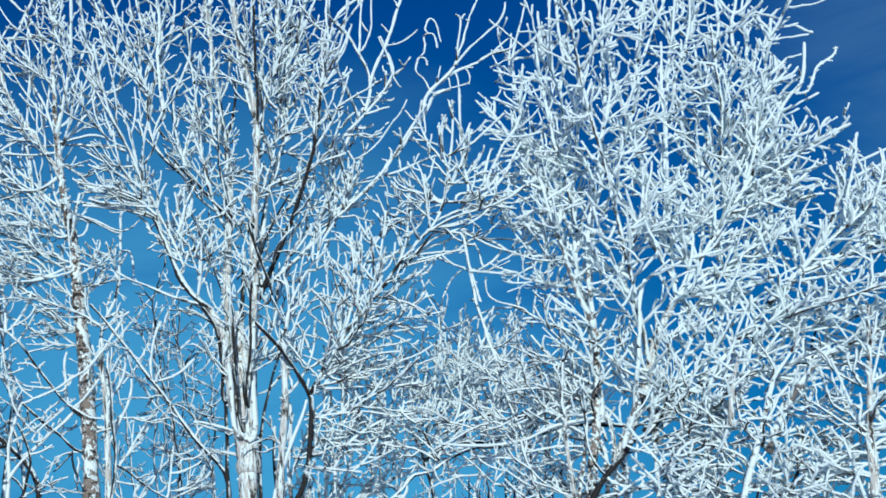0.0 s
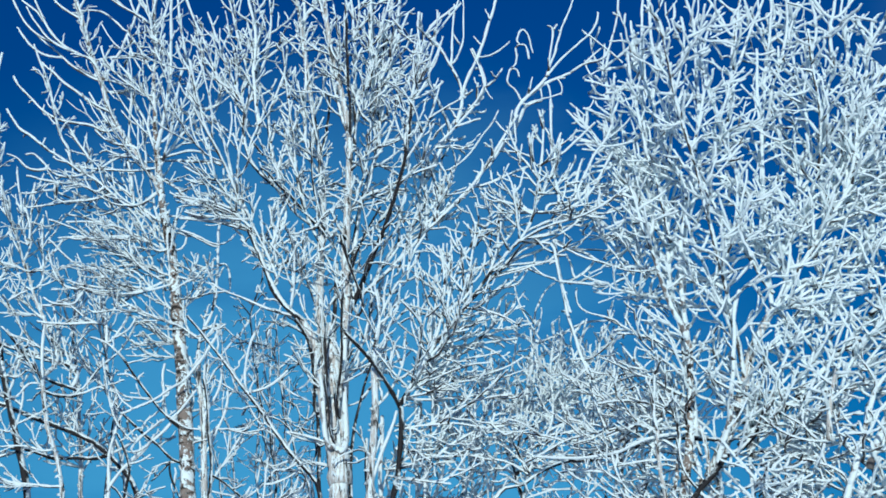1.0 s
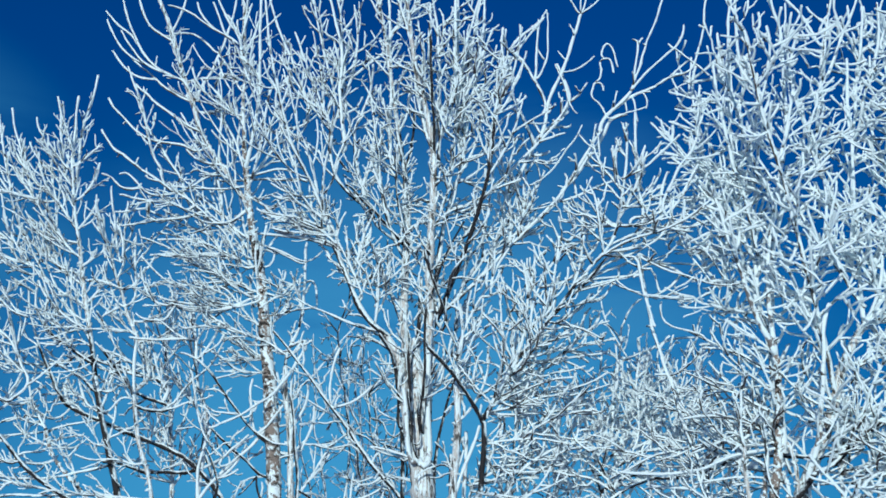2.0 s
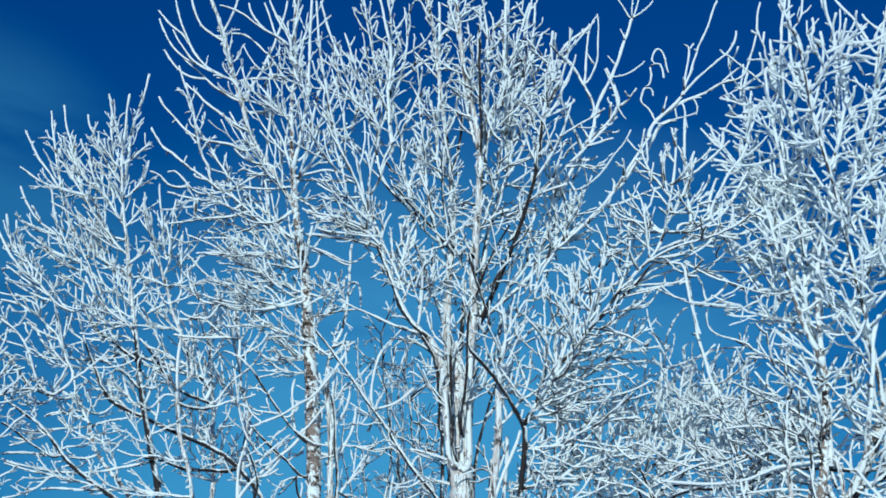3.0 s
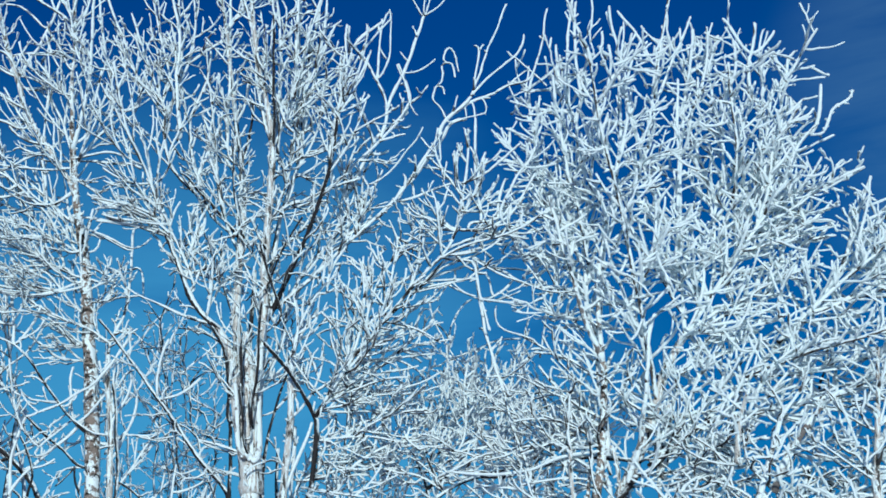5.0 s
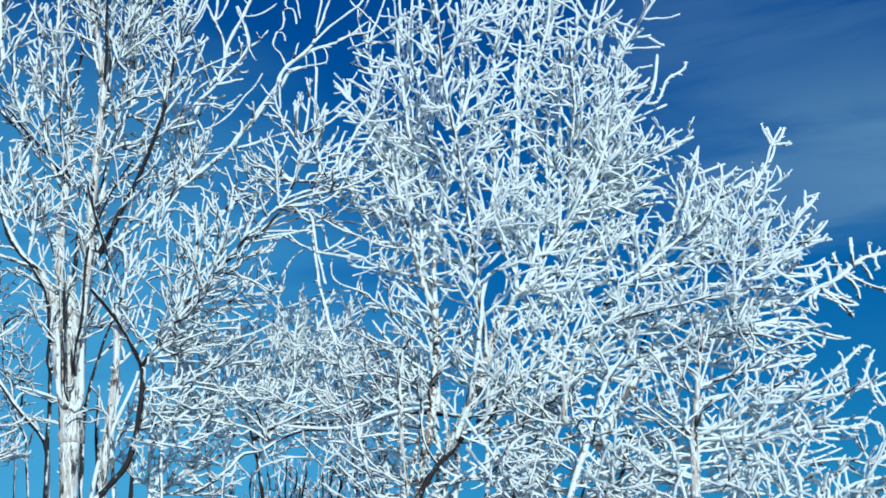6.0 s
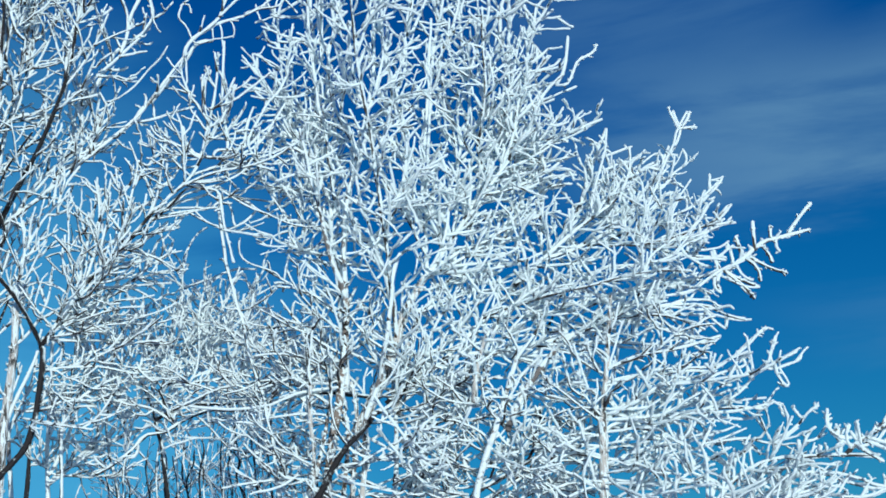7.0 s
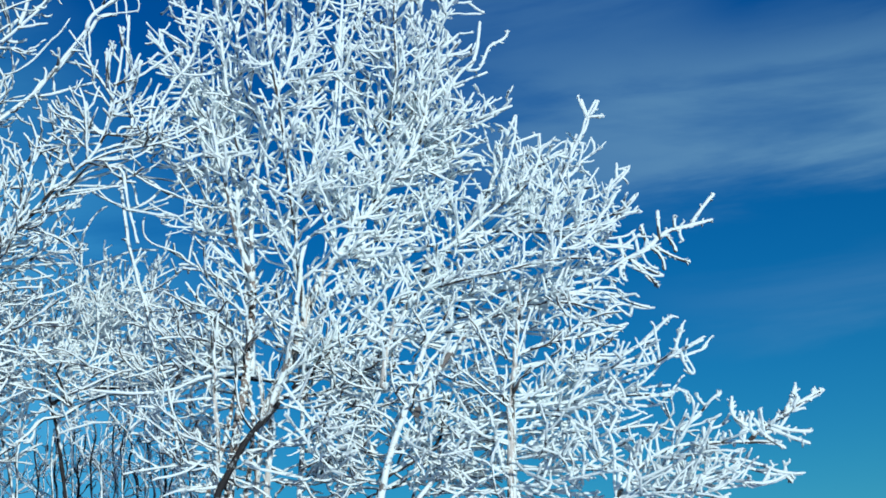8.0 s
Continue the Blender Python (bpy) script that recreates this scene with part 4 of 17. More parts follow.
limb(tree, "none", 0.80, 0, (0.611, 5.46, 3.561), 0.0054,
     (0.657, 5.45, 3.506, -0.05, 0.0048), (0.709, 5.43, 3.481, -0.06, 0.0044))
limb(tree, "none", 0.80, 0, (0.440, 5.77, 3.540), 0.0058,
     (0.494, 5.78, 3.574, 0.04, 0.0055), (0.563, 5.80, 3.590, -0.03, 0.0052), (0.625, 5.82, 3.680, -0.07, 0.0047))
limb(tree, "sprig", 0.80, 0, (0.364, 5.51, 3.468), 0.0044,
     (0.388, 5.51, 3.455, -0.08, 0.0044), (0.480, 5.52, 3.481, -0.02, 0.0044), (0.546, 5.53, 3.503, -0.01, 0.0044))
limb(tree, "sprig", 0.80, 0, (0.074, 5.69, 3.112), 0.0044,
     (0.016, 5.67, 3.068, -0.07, 0.0044), (-0.007, 5.65, 2.997, -0.07, 0.0044))
limb(tree, "none", 0.80, 0, (-0.590, 6.05, 2.990), 0.0060,
     (-0.499, 6.08, 2.952, -0.02, 0.0056), (-0.393, 6.12, 2.928, -0.02, 0.0052), (-0.281, 6.16, 2.917, -0.01, 0.0048))
limb(tree, "none", 0.80, 0, (-0.319, 6.01, 3.080), 0.0047,
     (-0.271, 6.03, 3.096, -0.02, 0.0047), (-0.216, 6.05, 3.126, -0.05, 0.0047), (-0.188, 6.07, 3.187, -0.07, 0.0047))
limb(tree, "sprig", 0.80, 0, (0.161, 5.86, 3.180), 0.0046,
     (0.185, 5.86, 3.125, 0.02, 0.0046), (0.200, 5.87, 3.071, 0.02, 0.0046))
limb(tree, "sprig", 0.80, 0, (0.105, 5.76, 2.915), 0.0045,
     (0.178, 5.77, 2.988, 0.08, 0.0045), (0.321, 5.78, 2.989, 0.08, 0.0045))
limb(tree, "sprig", 0.80, 0, (0.089, 5.85, 2.774), 0.0045,
     (0.155, 5.83, 2.823, -0.02, 0.0045), (0.197, 5.81, 2.870, -0.03, 0.0045))
limb(tree, "sprig", 0.80, 0, (0.082, 5.85, 2.730), 0.0045,
     (0.114, 5.82, 2.784, 0.02, 0.0045), (0.184, 5.79, 2.864, 0.03, 0.0045), (0.236, 5.77, 2.870, 0.11, 0.0045))
limb(tree, "sprig", 0.80, 0, (-0.027, 5.75, 2.862), 0.0045,
     (0.004, 5.75, 2.864, -0.06, 0.0045), (0.096, 5.75, 2.900, -0.02, 0.0045), (0.162, 5.75, 2.936, -0.02, 0.0045))
limb(tree, "sprig", 0.80, 0, (0.183, 5.82, 2.854), 0.0045,
     (0.221, 5.81, 2.841, -0.04, 0.0045), (0.298, 5.78, 2.837, -0.02, 0.0045))
# next two: dark strips added before the bole, standing for gaps between its stems
limb(tree, "none", 0.05, 0, (-0.323, 6.02, 3.020), 0.0069,
     (-0.331, 5.88, 3.019, 0.01, 0.0067), (-0.321, 5.86, 3.122, 0.01, 0.0065), (-0.309, 5.84, 3.200, 0.00, 0.0064), (-0.295, 5.81, 3.330, -0.01, 0.0062), (-0.288, 5.78, 3.489, 0.00, 0.0059), (-0.270, 5.75, 3.594, 0.02, 0.0058))
limb(tree, "none", 0.05, 0, (-0.332, 6.02, 2.900), 0.0057,
     (-0.354, 5.90, 2.885, 0.04, 0.0054), (-0.368, 5.88, 3.020, 0.02, 0.0051), (-0.379, 5.85, 3.138, 0.00, 0.0048), (-0.382, 5.84, 3.204, 0.01, 0.0046))
# next two: dark strips added along the bole's left edge as its shaded side
trunk(tree, "none", 0.05, 0, (-0.387, 6.05, 3.100), 0.0095,
     (-0.452, 6.12, 3.086, 0.16, 0.0093), (-0.449, 6.07, 3.243, 0.04, 0.0090), (-0.459, 6.03, 3.361, -0.01, 0.0087), (-0.481, 5.99, 3.460, -0.03, 0.0085), (-0.528, 5.96, 3.529, -0.05, 0.0083))
trunk(tree, "none", 0.05, 1, (-0.500, 6.15, -0.060), 0.0115,
     (-0.448, 6.15, 2.689, 0.00, 0.0096), (-0.444, 6.15, 2.923, -0.00, 0.0092), (-0.447, 6.15, 3.064, -0.01, 0.0088), (-0.453, 6.15, 3.150, -0.01, 0.0084))
trunk(tree, "none", 0.10, 1, (-0.300, 6.05, -0.060), 0.0113,
     (-0.287, 6.00, 2.654, 0.00, 0.0095), (-0.275, 6.00, 2.854, 0.01, 0.0083), (-0.254, 6.00, 3.017, 0.01, 0.0071), (-0.218, 6.00, 3.141, 0.01, 0.0059), (-0.181, 6.00, 3.252, -0.00, 0.0047), (-0.154, 6.00, 3.379, -0.01, 0.0035))
trunk(tree, "none", 0.50, 0, (-0.335, 5.99, 2.707), 0.0588,
     (-0.341, 6.00, 2.816, 0.00, 0.0599), (-0.346, 6.00, 2.940, 0.00, 0.0611), (-0.352, 6.01, 3.080, 0.00, 0.0625), (-0.355, 6.01, 3.179, 0.00, 0.0635))
trunk(tree, "none", 0.50, 0, (-0.355, 6.01, 3.177), 0.0650,
     (-0.360, 6.02, 3.268, 0.00, 0.0505), (-0.367, 6.04, 3.403, 0.00, 0.0290), (-0.365, 6.05, 3.525, 0.01, 0.0096))
trunk(tree, "none", 0.80, 0, (-0.347, 5.94, 2.890), 0.0155,
     (-0.302, 5.93, 2.840, -0.21, 0.0154), (-0.301, 5.95, 3.035, -0.04, 0.0148), (-0.298, 5.97, 3.235, 0.00, 0.0142), (-0.291, 5.98, 3.411, 0.00, 0.0137), (-0.277, 6.00, 3.592, 0.00, 0.0132))
trunk(tree, "none", 0.80, 0, (-0.350, 5.92, 2.887), 0.0128,
     (-0.382, 5.93, 2.871, 0.24, 0.0125), (-0.398, 5.93, 3.008, 0.04, 0.0113), (-0.403, 5.93, 3.146, 0.00, 0.0101), (-0.412, 5.93, 3.231, -0.01, 0.0093))
limb(tree, "none", 0.05, 0, (-0.266, 5.96, 3.928), 0.0070,
     (-0.289, 5.85, 3.927, -0.05, 0.0068), (-0.265, 5.86, 3.816, -0.03, 0.0066), (-0.227, 5.88, 3.694, -0.01, 0.0063), (-0.190, 5.89, 3.592, 0.03, 0.0060), (-0.212, 5.89, 3.509, 0.08, 0.0059))
limb(tree, "sprig", 0.80, 0, (-0.757, 6.23, 4.680), 0.0114,
     (-0.733, 6.23, 4.713, -0.08, 0.0112), (-0.754, 6.22, 4.836, -0.01, 0.0107), (-0.770, 6.22, 5.066, 0.01, 0.0098), (-0.753, 6.22, 5.246, 0.00, 0.0090), (-0.769, 6.22, 5.431, -0.02, 0.0082), (-0.802, 6.21, 5.583, -0.01, 0.0076), (-0.834, 6.21, 5.700, -0.01, 0.0071))
limb(tree, "sprig", 0.80, 0, (-0.489, 6.11, 4.570), 0.0098,
     (-0.478, 6.12, 4.606, -0.06, 0.0097), (-0.477, 6.14, 4.857, -0.00, 0.0091), (-0.469, 6.16, 5.079, -0.00, 0.0085), (-0.475, 6.17, 5.269, -0.00, 0.0080), (-0.474, 6.18, 5.424, 0.00, 0.0076), (-0.479, 6.20, 5.623, -0.00, 0.0070))
limb(tree, "sprig", 0.80, 0, (-0.234, 5.92, 4.501), 0.0109,
     (-0.311, 5.95, 4.846, 0.02, 0.0099), (-0.317, 5.96, 5.028, 0.01, 0.0094), (-0.336, 5.98, 5.177, -0.01, 0.0090), (-0.366, 5.99, 5.331, -0.01, 0.0086), (-0.405, 6.00, 5.488, -0.01, 0.0082))
limb(tree, "sprig", 0.80, 0, (-0.120, 5.92, 4.570), 0.0089,
     (-0.159, 5.91, 4.596, 0.08, 0.0087), (-0.190, 5.88, 4.701, 0.02, 0.0081), (-0.237, 5.86, 4.823, -0.01, 0.0073), (-0.286, 5.83, 4.915, 0.00, 0.0067), (-0.304, 5.82, 4.976, 0.03, 0.0064))
limb(tree, "none", 0.08, 0, (-0.231, 5.92, 4.460), 0.0076,
     (-0.218, 5.86, 4.656, -0.01, 0.0073), (-0.218, 5.80, 4.826, -0.00, 0.0070), (-0.216, 5.76, 4.968, 0.00, 0.0067), (-0.216, 5.71, 5.140, -0.00, 0.0064))
limb(tree, "sprig", 0.80, 0, (-0.103, 6.12, 4.580), 0.0109,
     (-0.115, 6.11, 4.732, 0.02, 0.0105), (-0.106, 6.10, 4.948, 0.00, 0.0099), (-0.107, 6.08, 5.153, -0.00, 0.0093), (-0.099, 6.07, 5.360, 0.00, 0.0087), (-0.090, 6.06, 5.518, 0.00, 0.0082))
limb(tree, "sprig", 0.80, 0, (-0.106, 6.10, 4.969), 0.0081,
     (-0.062, 6.08, 5.110, -0.02, 0.0078), (-0.040, 6.06, 5.241, 0.00, 0.0074), (0.012, 6.04, 5.371, 0.01, 0.0071), (0.042, 6.03, 5.470, -0.01, 0.0068))
limb(tree, "sprig", 0.40, 0, (0.057, 5.64, 4.246), 0.0077,
     (0.087, 5.69, 4.511, 0.02, 0.0073), (0.128, 5.70, 4.613, 0.01, 0.0071), (0.148, 5.73, 4.755, -0.01, 0.0069), (0.162, 5.74, 4.863, -0.01, 0.0068), (0.154, 5.76, 5.011, -0.00, 0.0066), (0.165, 5.78, 5.123, 0.02, 0.0064))
limb(tree, "sprig", 0.80, 0, (-0.070, 6.13, 4.677), 0.0084,
     (-0.046, 6.15, 4.833, 0.01, 0.0082), (-0.008, 6.17, 5.016, 0.00, 0.0079), (0.023, 6.19, 5.204, -0.00, 0.0076), (0.053, 6.20, 5.397, -0.01, 0.0073), (0.067, 6.22, 5.595, -0.01, 0.0070))
limb(tree, "none", 0.80, 0, (0.259, 5.74, 4.499), 0.0076,
     (0.214, 5.75, 4.646, -0.00, 0.0071), (0.189, 5.75, 4.713, 0.04, 0.0069), (0.222, 5.75, 4.799, 0.04, 0.0067), (0.273, 5.76, 4.933, -0.00, 0.0063))
limb(tree, "none", 0.80, 0, (0.324, 5.88, 4.831), 0.0079,
     (0.285, 5.88, 4.918, -0.00, 0.0076), (0.232, 5.89, 5.028, -0.01, 0.0072), (0.204, 5.89, 5.072, 0.09, 0.0071), (0.283, 5.89, 5.149, 0.05, 0.0068), (0.353, 5.89, 5.208, 0.01, 0.0065))
limb(tree, "none", 0.80, 0, (0.112, 5.70, 4.572), 0.0074,
     (0.173, 5.71, 4.660, -0.01, 0.0064), (0.189, 5.71, 4.690, -0.02, 0.0061))
limb(tree, "none", 0.10, 0, (-0.409, 6.18, 4.531), 0.0079,
     (-0.373, 6.16, 4.603, -0.04, 0.0075), (-0.353, 6.13, 4.709, -0.02, 0.0071), (-0.341, 6.11, 4.832, -0.01, 0.0066))
limb(tree, "none", 0.10, 0, (-0.174, 5.93, 4.370), 0.0088,
     (-0.202, 5.93, 4.396, 0.08, 0.0085), (-0.202, 5.93, 4.492, 0.03, 0.0078), (-0.202, 5.92, 4.671, -0.00, 0.0063))
limb(tree, "sprig", 0.50, 0, (-0.406, 6.16, 4.184), 0.0091,
     (-0.404, 6.12, 4.368, 0.00, 0.0087), (-0.402, 6.09, 4.488, -0.01, 0.0084), (-0.426, 6.06, 4.641, -0.00, 0.0081), (-0.436, 6.03, 4.780, 0.01, 0.0078))
limb(tree, "none", 0.10, 0, (-0.715, 6.20, 4.548), 0.0068,
     (-0.811, 6.24, 4.726, 0.06, 0.0060), (-0.807, 6.28, 4.903, 0.06, 0.0054))
limb(tree, "none", 0.10, 0, (-0.408, 6.15, 4.062), 0.0088,
     (-0.484, 6.11, 4.165, -0.01, 0.0081), (-0.540, 6.08, 4.223, -0.01, 0.0076), (-0.596, 6.06, 4.272, 0.01, 0.0072), (-0.652, 6.03, 4.345, -0.00, 0.0067), (-0.703, 6.01, 4.379, -0.05, 0.0063))
limb(tree, "sprig", 0.80, 0, (-0.577, 6.07, 4.256), 0.0080,
     (-0.629, 6.09, 4.404, 0.07, 0.0076), (-0.586, 6.11, 4.510, 0.03, 0.0074), (-0.572, 6.14, 4.657, -0.01, 0.0070), (-0.549, 6.17, 4.844, 0.00, 0.0066))
limb(tree, "sprig", 0.80, 0, (-0.484, 6.11, 4.165), 0.0076,
     (-0.507, 6.06, 4.316, -0.02, 0.0071), (-0.546, 6.03, 4.434, -0.01, 0.0067), (-0.572, 6.00, 4.523, 0.00, 0.0064))
limb(tree, "sprig", 0.80, 0, (-0.401, 6.17, 4.389), 0.0080,
     (-0.488, 6.19, 4.542, 0.00, 0.0075), (-0.550, 6.21, 4.655, 0.01, 0.0072), (-0.619, 6.22, 4.826, 0.01, 0.0067))
limb(tree, "sprig", 0.80, 0, (-0.644, 6.09, 3.758), 0.0075,
     (-0.632, 6.08, 3.794, -0.08, 0.0075), (-0.688, 6.07, 3.946, -0.02, 0.0071), (-0.730, 6.06, 4.039, -0.01, 0.0068), (-0.773, 6.05, 4.133, -0.00, 0.0065), (-0.816, 6.04, 4.227, -0.00, 0.0063))
limb(tree, "sprig", 0.80, 0, (-0.680, 6.12, 3.933), 0.0076,
     (-0.633, 6.11, 4.085, 0.00, 0.0070), (-0.602, 6.10, 4.177, 0.01, 0.0066), (-0.571, 6.10, 4.238, 0.02, 0.0063))
limb(tree, "sprig", 0.80, 0, (-0.730, 6.06, 4.039), 0.0078,
     (-0.837, 6.08, 4.119, 0.01, 0.0075), (-0.932, 6.10, 4.199, -0.01, 0.0072), (-1.058, 6.13, 4.268, -0.01, 0.0068), (-1.171, 6.16, 4.329, -0.00, 0.0065))
limb(tree, "sprig", 0.80, 0, (-0.764, 6.05, 4.114), 0.0075,
     (-0.885, 6.01, 4.109, 0.01, 0.0070), (-0.996, 5.98, 4.117, 0.01, 0.0066), (-1.079, 5.95, 4.132, 0.01, 0.0062))
limb(tree, "sprig", 0.80, 0, (-0.437, 6.05, 4.034), 0.0074,
     (-0.388, 6.03, 4.099, 0.04, 0.0070), (-0.327, 6.00, 4.134, 0.08, 0.0067), (-0.209, 5.97, 4.096, 0.07, 0.0061))
limb(tree, "sprig", 0.80, 0, (-0.479, 6.08, 4.274), 0.0076,
     (-0.392, 6.11, 4.296, -0.01, 0.0073), (-0.304, 6.13, 4.327, 0.05, 0.0069), (-0.218, 6.16, 4.275, 0.07, 0.0065), (-0.190, 6.17, 4.230, 0.07, 0.0063))
limb(tree, "sprig", 0.80, 0, (-0.170, 6.08, 4.200), 0.0075,
     (-0.035, 6.08, 4.234, 0.01, 0.0068), (0.054, 6.08, 4.248, 0.01, 0.0063))
limb(tree, "sprig", 0.80, 0, (-0.160, 6.08, 4.240), 0.0075,
     (-0.066, 6.06, 4.189, -0.04, 0.0067), (-0.006, 6.04, 4.191, -0.08, 0.0062))
limb(tree, "sprig", 0.80, 0, (-0.115, 6.11, 4.420), 0.0077,
     (-0.032, 6.13, 4.384, 0.00, 0.0069), (0.026, 6.16, 4.356, 0.01, 0.0064))
limb(tree, "sprig", 0.80, 0, (0.135, 5.87, 3.927), 0.0076,
     (0.154, 5.92, 4.112, -0.02, 0.0072), (0.146, 5.95, 4.253, -0.02, 0.0069), (0.123, 5.98, 4.399, -0.00, 0.0066), (0.114, 6.01, 4.547, 0.01, 0.0063))
limb(tree, "sprig", 0.80, 0, (0.181, 5.86, 3.966), 0.0072,
     (0.210, 5.83, 4.073, 0.05, 0.0068), (0.270, 5.81, 4.136, -0.02, 0.0065), (0.246, 5.79, 4.206, -0.07, 0.0062), (0.221, 5.78, 4.249, -0.03, 0.0060))
limb(tree, "none", 0.80, 0, (0.139, 5.88, 3.968), 0.0085,
     (0.221, 5.88, 4.023, 0.00, 0.0083), (0.309, 5.87, 4.077, -0.01, 0.0080), (0.384, 5.87, 4.151, -0.03, 0.0077), (0.431, 5.86, 4.221, 0.00, 0.0075), (0.492, 5.86, 4.278, 0.03, 0.0073))
limb(tree, "none", 0.80, 0, (0.492, 5.86, 4.278), 0.0098,
     (0.554, 5.83, 4.363, 0.01, 0.0095), (0.600, 5.82, 4.415, -0.00, 0.0093), (0.647, 5.80, 4.482, -0.01, 0.0091), (0.679, 5.78, 4.536, 0.05, 0.0089), (0.759, 5.76, 4.555, 0.08, 0.0086))
limb(tree, "none", 0.80, 0, (0.060, 5.74, 4.170), 0.0071,
     (0.121, 5.73, 4.193, 0.02, 0.0066), (0.206, 5.72, 4.213, 0.01, 0.0059))
limb(tree, "none", 0.80, 0, (0.146, 5.95, 4.253), 0.0102,
     (0.176, 5.95, 4.268, -0.08, 0.0101), (0.209, 5.96, 4.349, -0.02, 0.0097), (0.258, 5.96, 4.447, 0.00, 0.0092), (0.295, 5.97, 4.533, 0.01, 0.0088), (0.330, 5.97, 4.585, 0.04, 0.0085), (0.418, 5.98, 4.660, 0.01, 0.0080), (0.481, 5.99, 4.716, -0.00, 0.0077))
limb(tree, "none", 0.80, 0, (0.295, 5.97, 4.533), 0.0076,
     (0.259, 5.95, 4.629, -0.01, 0.0069), (0.228, 5.93, 4.697, -0.01, 0.0063))
limb(tree, "none", 0.80, 0, (0.267, 5.97, 4.469), 0.0075,
     (0.332, 5.97, 4.462, -0.06, 0.0068), (0.368, 5.98, 4.485, -0.10, 0.0063))
limb(tree, "none", 0.65, 0, (0.246, 5.79, 4.206), 0.0048,
     (0.304, 5.78, 4.225, -0.04, 0.0046), (0.377, 5.75, 4.279, -0.03, 0.0044), (0.438, 5.72, 4.354, -0.01, 0.0041), (0.482, 5.70, 4.395, -0.01, 0.0039), (0.529, 5.67, 4.466, -0.02, 0.0036))
limb(tree, "none", 0.80, 0, (0.675, 5.40, 3.901), 0.0067,
     (0.663, 5.38, 3.986, -0.01, 0.0064), (0.648, 5.36, 4.066, -0.00, 0.0060), (0.634, 5.34, 4.159, 0.00, 0.0056))
limb(tree, "none", 0.80, 0, (0.772, 5.48, 4.004), 0.0071,
     (0.749, 5.50, 4.093, 0.04, 0.0069), (0.759, 5.51, 4.189, 0.02, 0.0066), (0.771, 5.54, 4.337, -0.00, 0.0062), (0.782, 5.55, 4.454, 0.00, 0.0059))
limb(tree, "none", 0.80, 0, (0.610, 5.40, 3.811), 0.0067,
     (0.581, 5.40, 3.857, 0.04, 0.0062), (0.556, 5.39, 3.936, 0.02, 0.0056))
limb(tree, "sprig", 0.80, 0, (0.610, 5.40, 3.811), 0.0068,
     (0.666, 5.40, 3.795, -0.04, 0.0067), (0.755, 5.39, 3.793, -0.04, 0.0065), (0.834, 5.39, 3.823, -0.04, 0.0063), (0.916, 5.38, 3.886, -0.04, 0.0061), (0.962, 5.38, 3.966, -0.02, 0.0059), (1.024, 5.37, 4.068, 0.00, 0.0056))
limb(tree, "none", 0.80, 0, (0.688, 5.40, 3.795), 0.0067,
     (0.708, 5.40, 3.836, 0.08, 0.0066), (0.812, 5.41, 3.846, 0.01, 0.0063), (0.880, 5.41, 3.886, -0.08, 0.0060), (0.875, 5.41, 3.939, -0.18, 0.0059), (0.795, 5.42, 3.932, -0.14, 0.0056))
limb(tree, "sprig", 0.80, 0, (0.638, 5.40, 3.803), 0.0067,
     (0.622, 5.40, 3.793, 0.08, 0.0066), (0.554, 5.40, 3.845, 0.00, 0.0062), (0.453, 5.40, 3.879, 0.01, 0.0058), (0.413, 5.39, 3.929, 0.09, 0.0056))
limb(tree, "sprig", 0.80, 0, (0.750, 5.40, 3.840), 0.0068,
     (0.757, 5.40, 3.869, -0.07, 0.0067), (0.744, 5.39, 3.958, 0.00, 0.0064), (0.753, 5.38, 4.069, 0.03, 0.0061), (0.794, 5.38, 4.185, 0.03, 0.0057))
limb(tree, "none", 0.80, 0, (0.671, 5.37, 4.020), 0.0067,
     (0.709, 5.35, 4.028, -0.01, 0.0066), (0.773, 5.33, 4.048, -0.02, 0.0063), (0.840, 5.30, 4.096, -0.02, 0.0060), (0.894, 5.28, 4.139, 0.00, 0.0058), (0.939, 5.26, 4.170, 0.01, 0.0056))
limb(tree, "sprig", 0.80, 0, (0.590, 5.42, 3.710), 0.0069,
     (0.610, 5.42, 3.726, 0.05, 0.0068), (0.677, 5.43, 3.754, 0.02, 0.0067), (0.811, 5.45, 3.796, -0.00, 0.0064), (0.920, 5.47, 3.839, -0.01, 0.0061), (1.031, 5.49, 3.896, -0.01, 0.0059), (1.101, 5.50, 3.931, 0.00, 0.0057))
limb(tree, "none", 0.80, 0, (0.835, 5.41, 3.859), 0.0069,
     (0.851, 5.43, 3.970, 0.03, 0.0063), (0.893, 5.46, 4.082, 0.02, 0.0057))
limb(tree, "sprig", 0.80, 0, (0.370, 5.54, 3.820), 0.0069,
     (0.425, 5.56, 3.794, -0.08, 0.0066), (0.450, 5.60, 3.955, -0.08, 0.0057))
limb(tree, "none", 0.80, 0, (0.529, 5.84, 4.329), 0.0073,
     (0.608, 5.85, 4.321, 0.02, 0.0067), (0.683, 5.86, 4.298, 0.02, 0.0061))
limb(tree, "none", 0.80, 0, (0.384, 5.87, 4.151), 0.0073,
     (0.426, 5.86, 4.146, -0.08, 0.0071), (0.541, 5.85, 4.183, -0.02, 0.0066), (0.671, 5.84, 4.231, -0.00, 0.0061))
limb(tree, "none", 0.80, 0, (0.484, 5.86, 4.165), 0.0073,
     (0.475, 5.85, 4.250, 0.00, 0.0061))
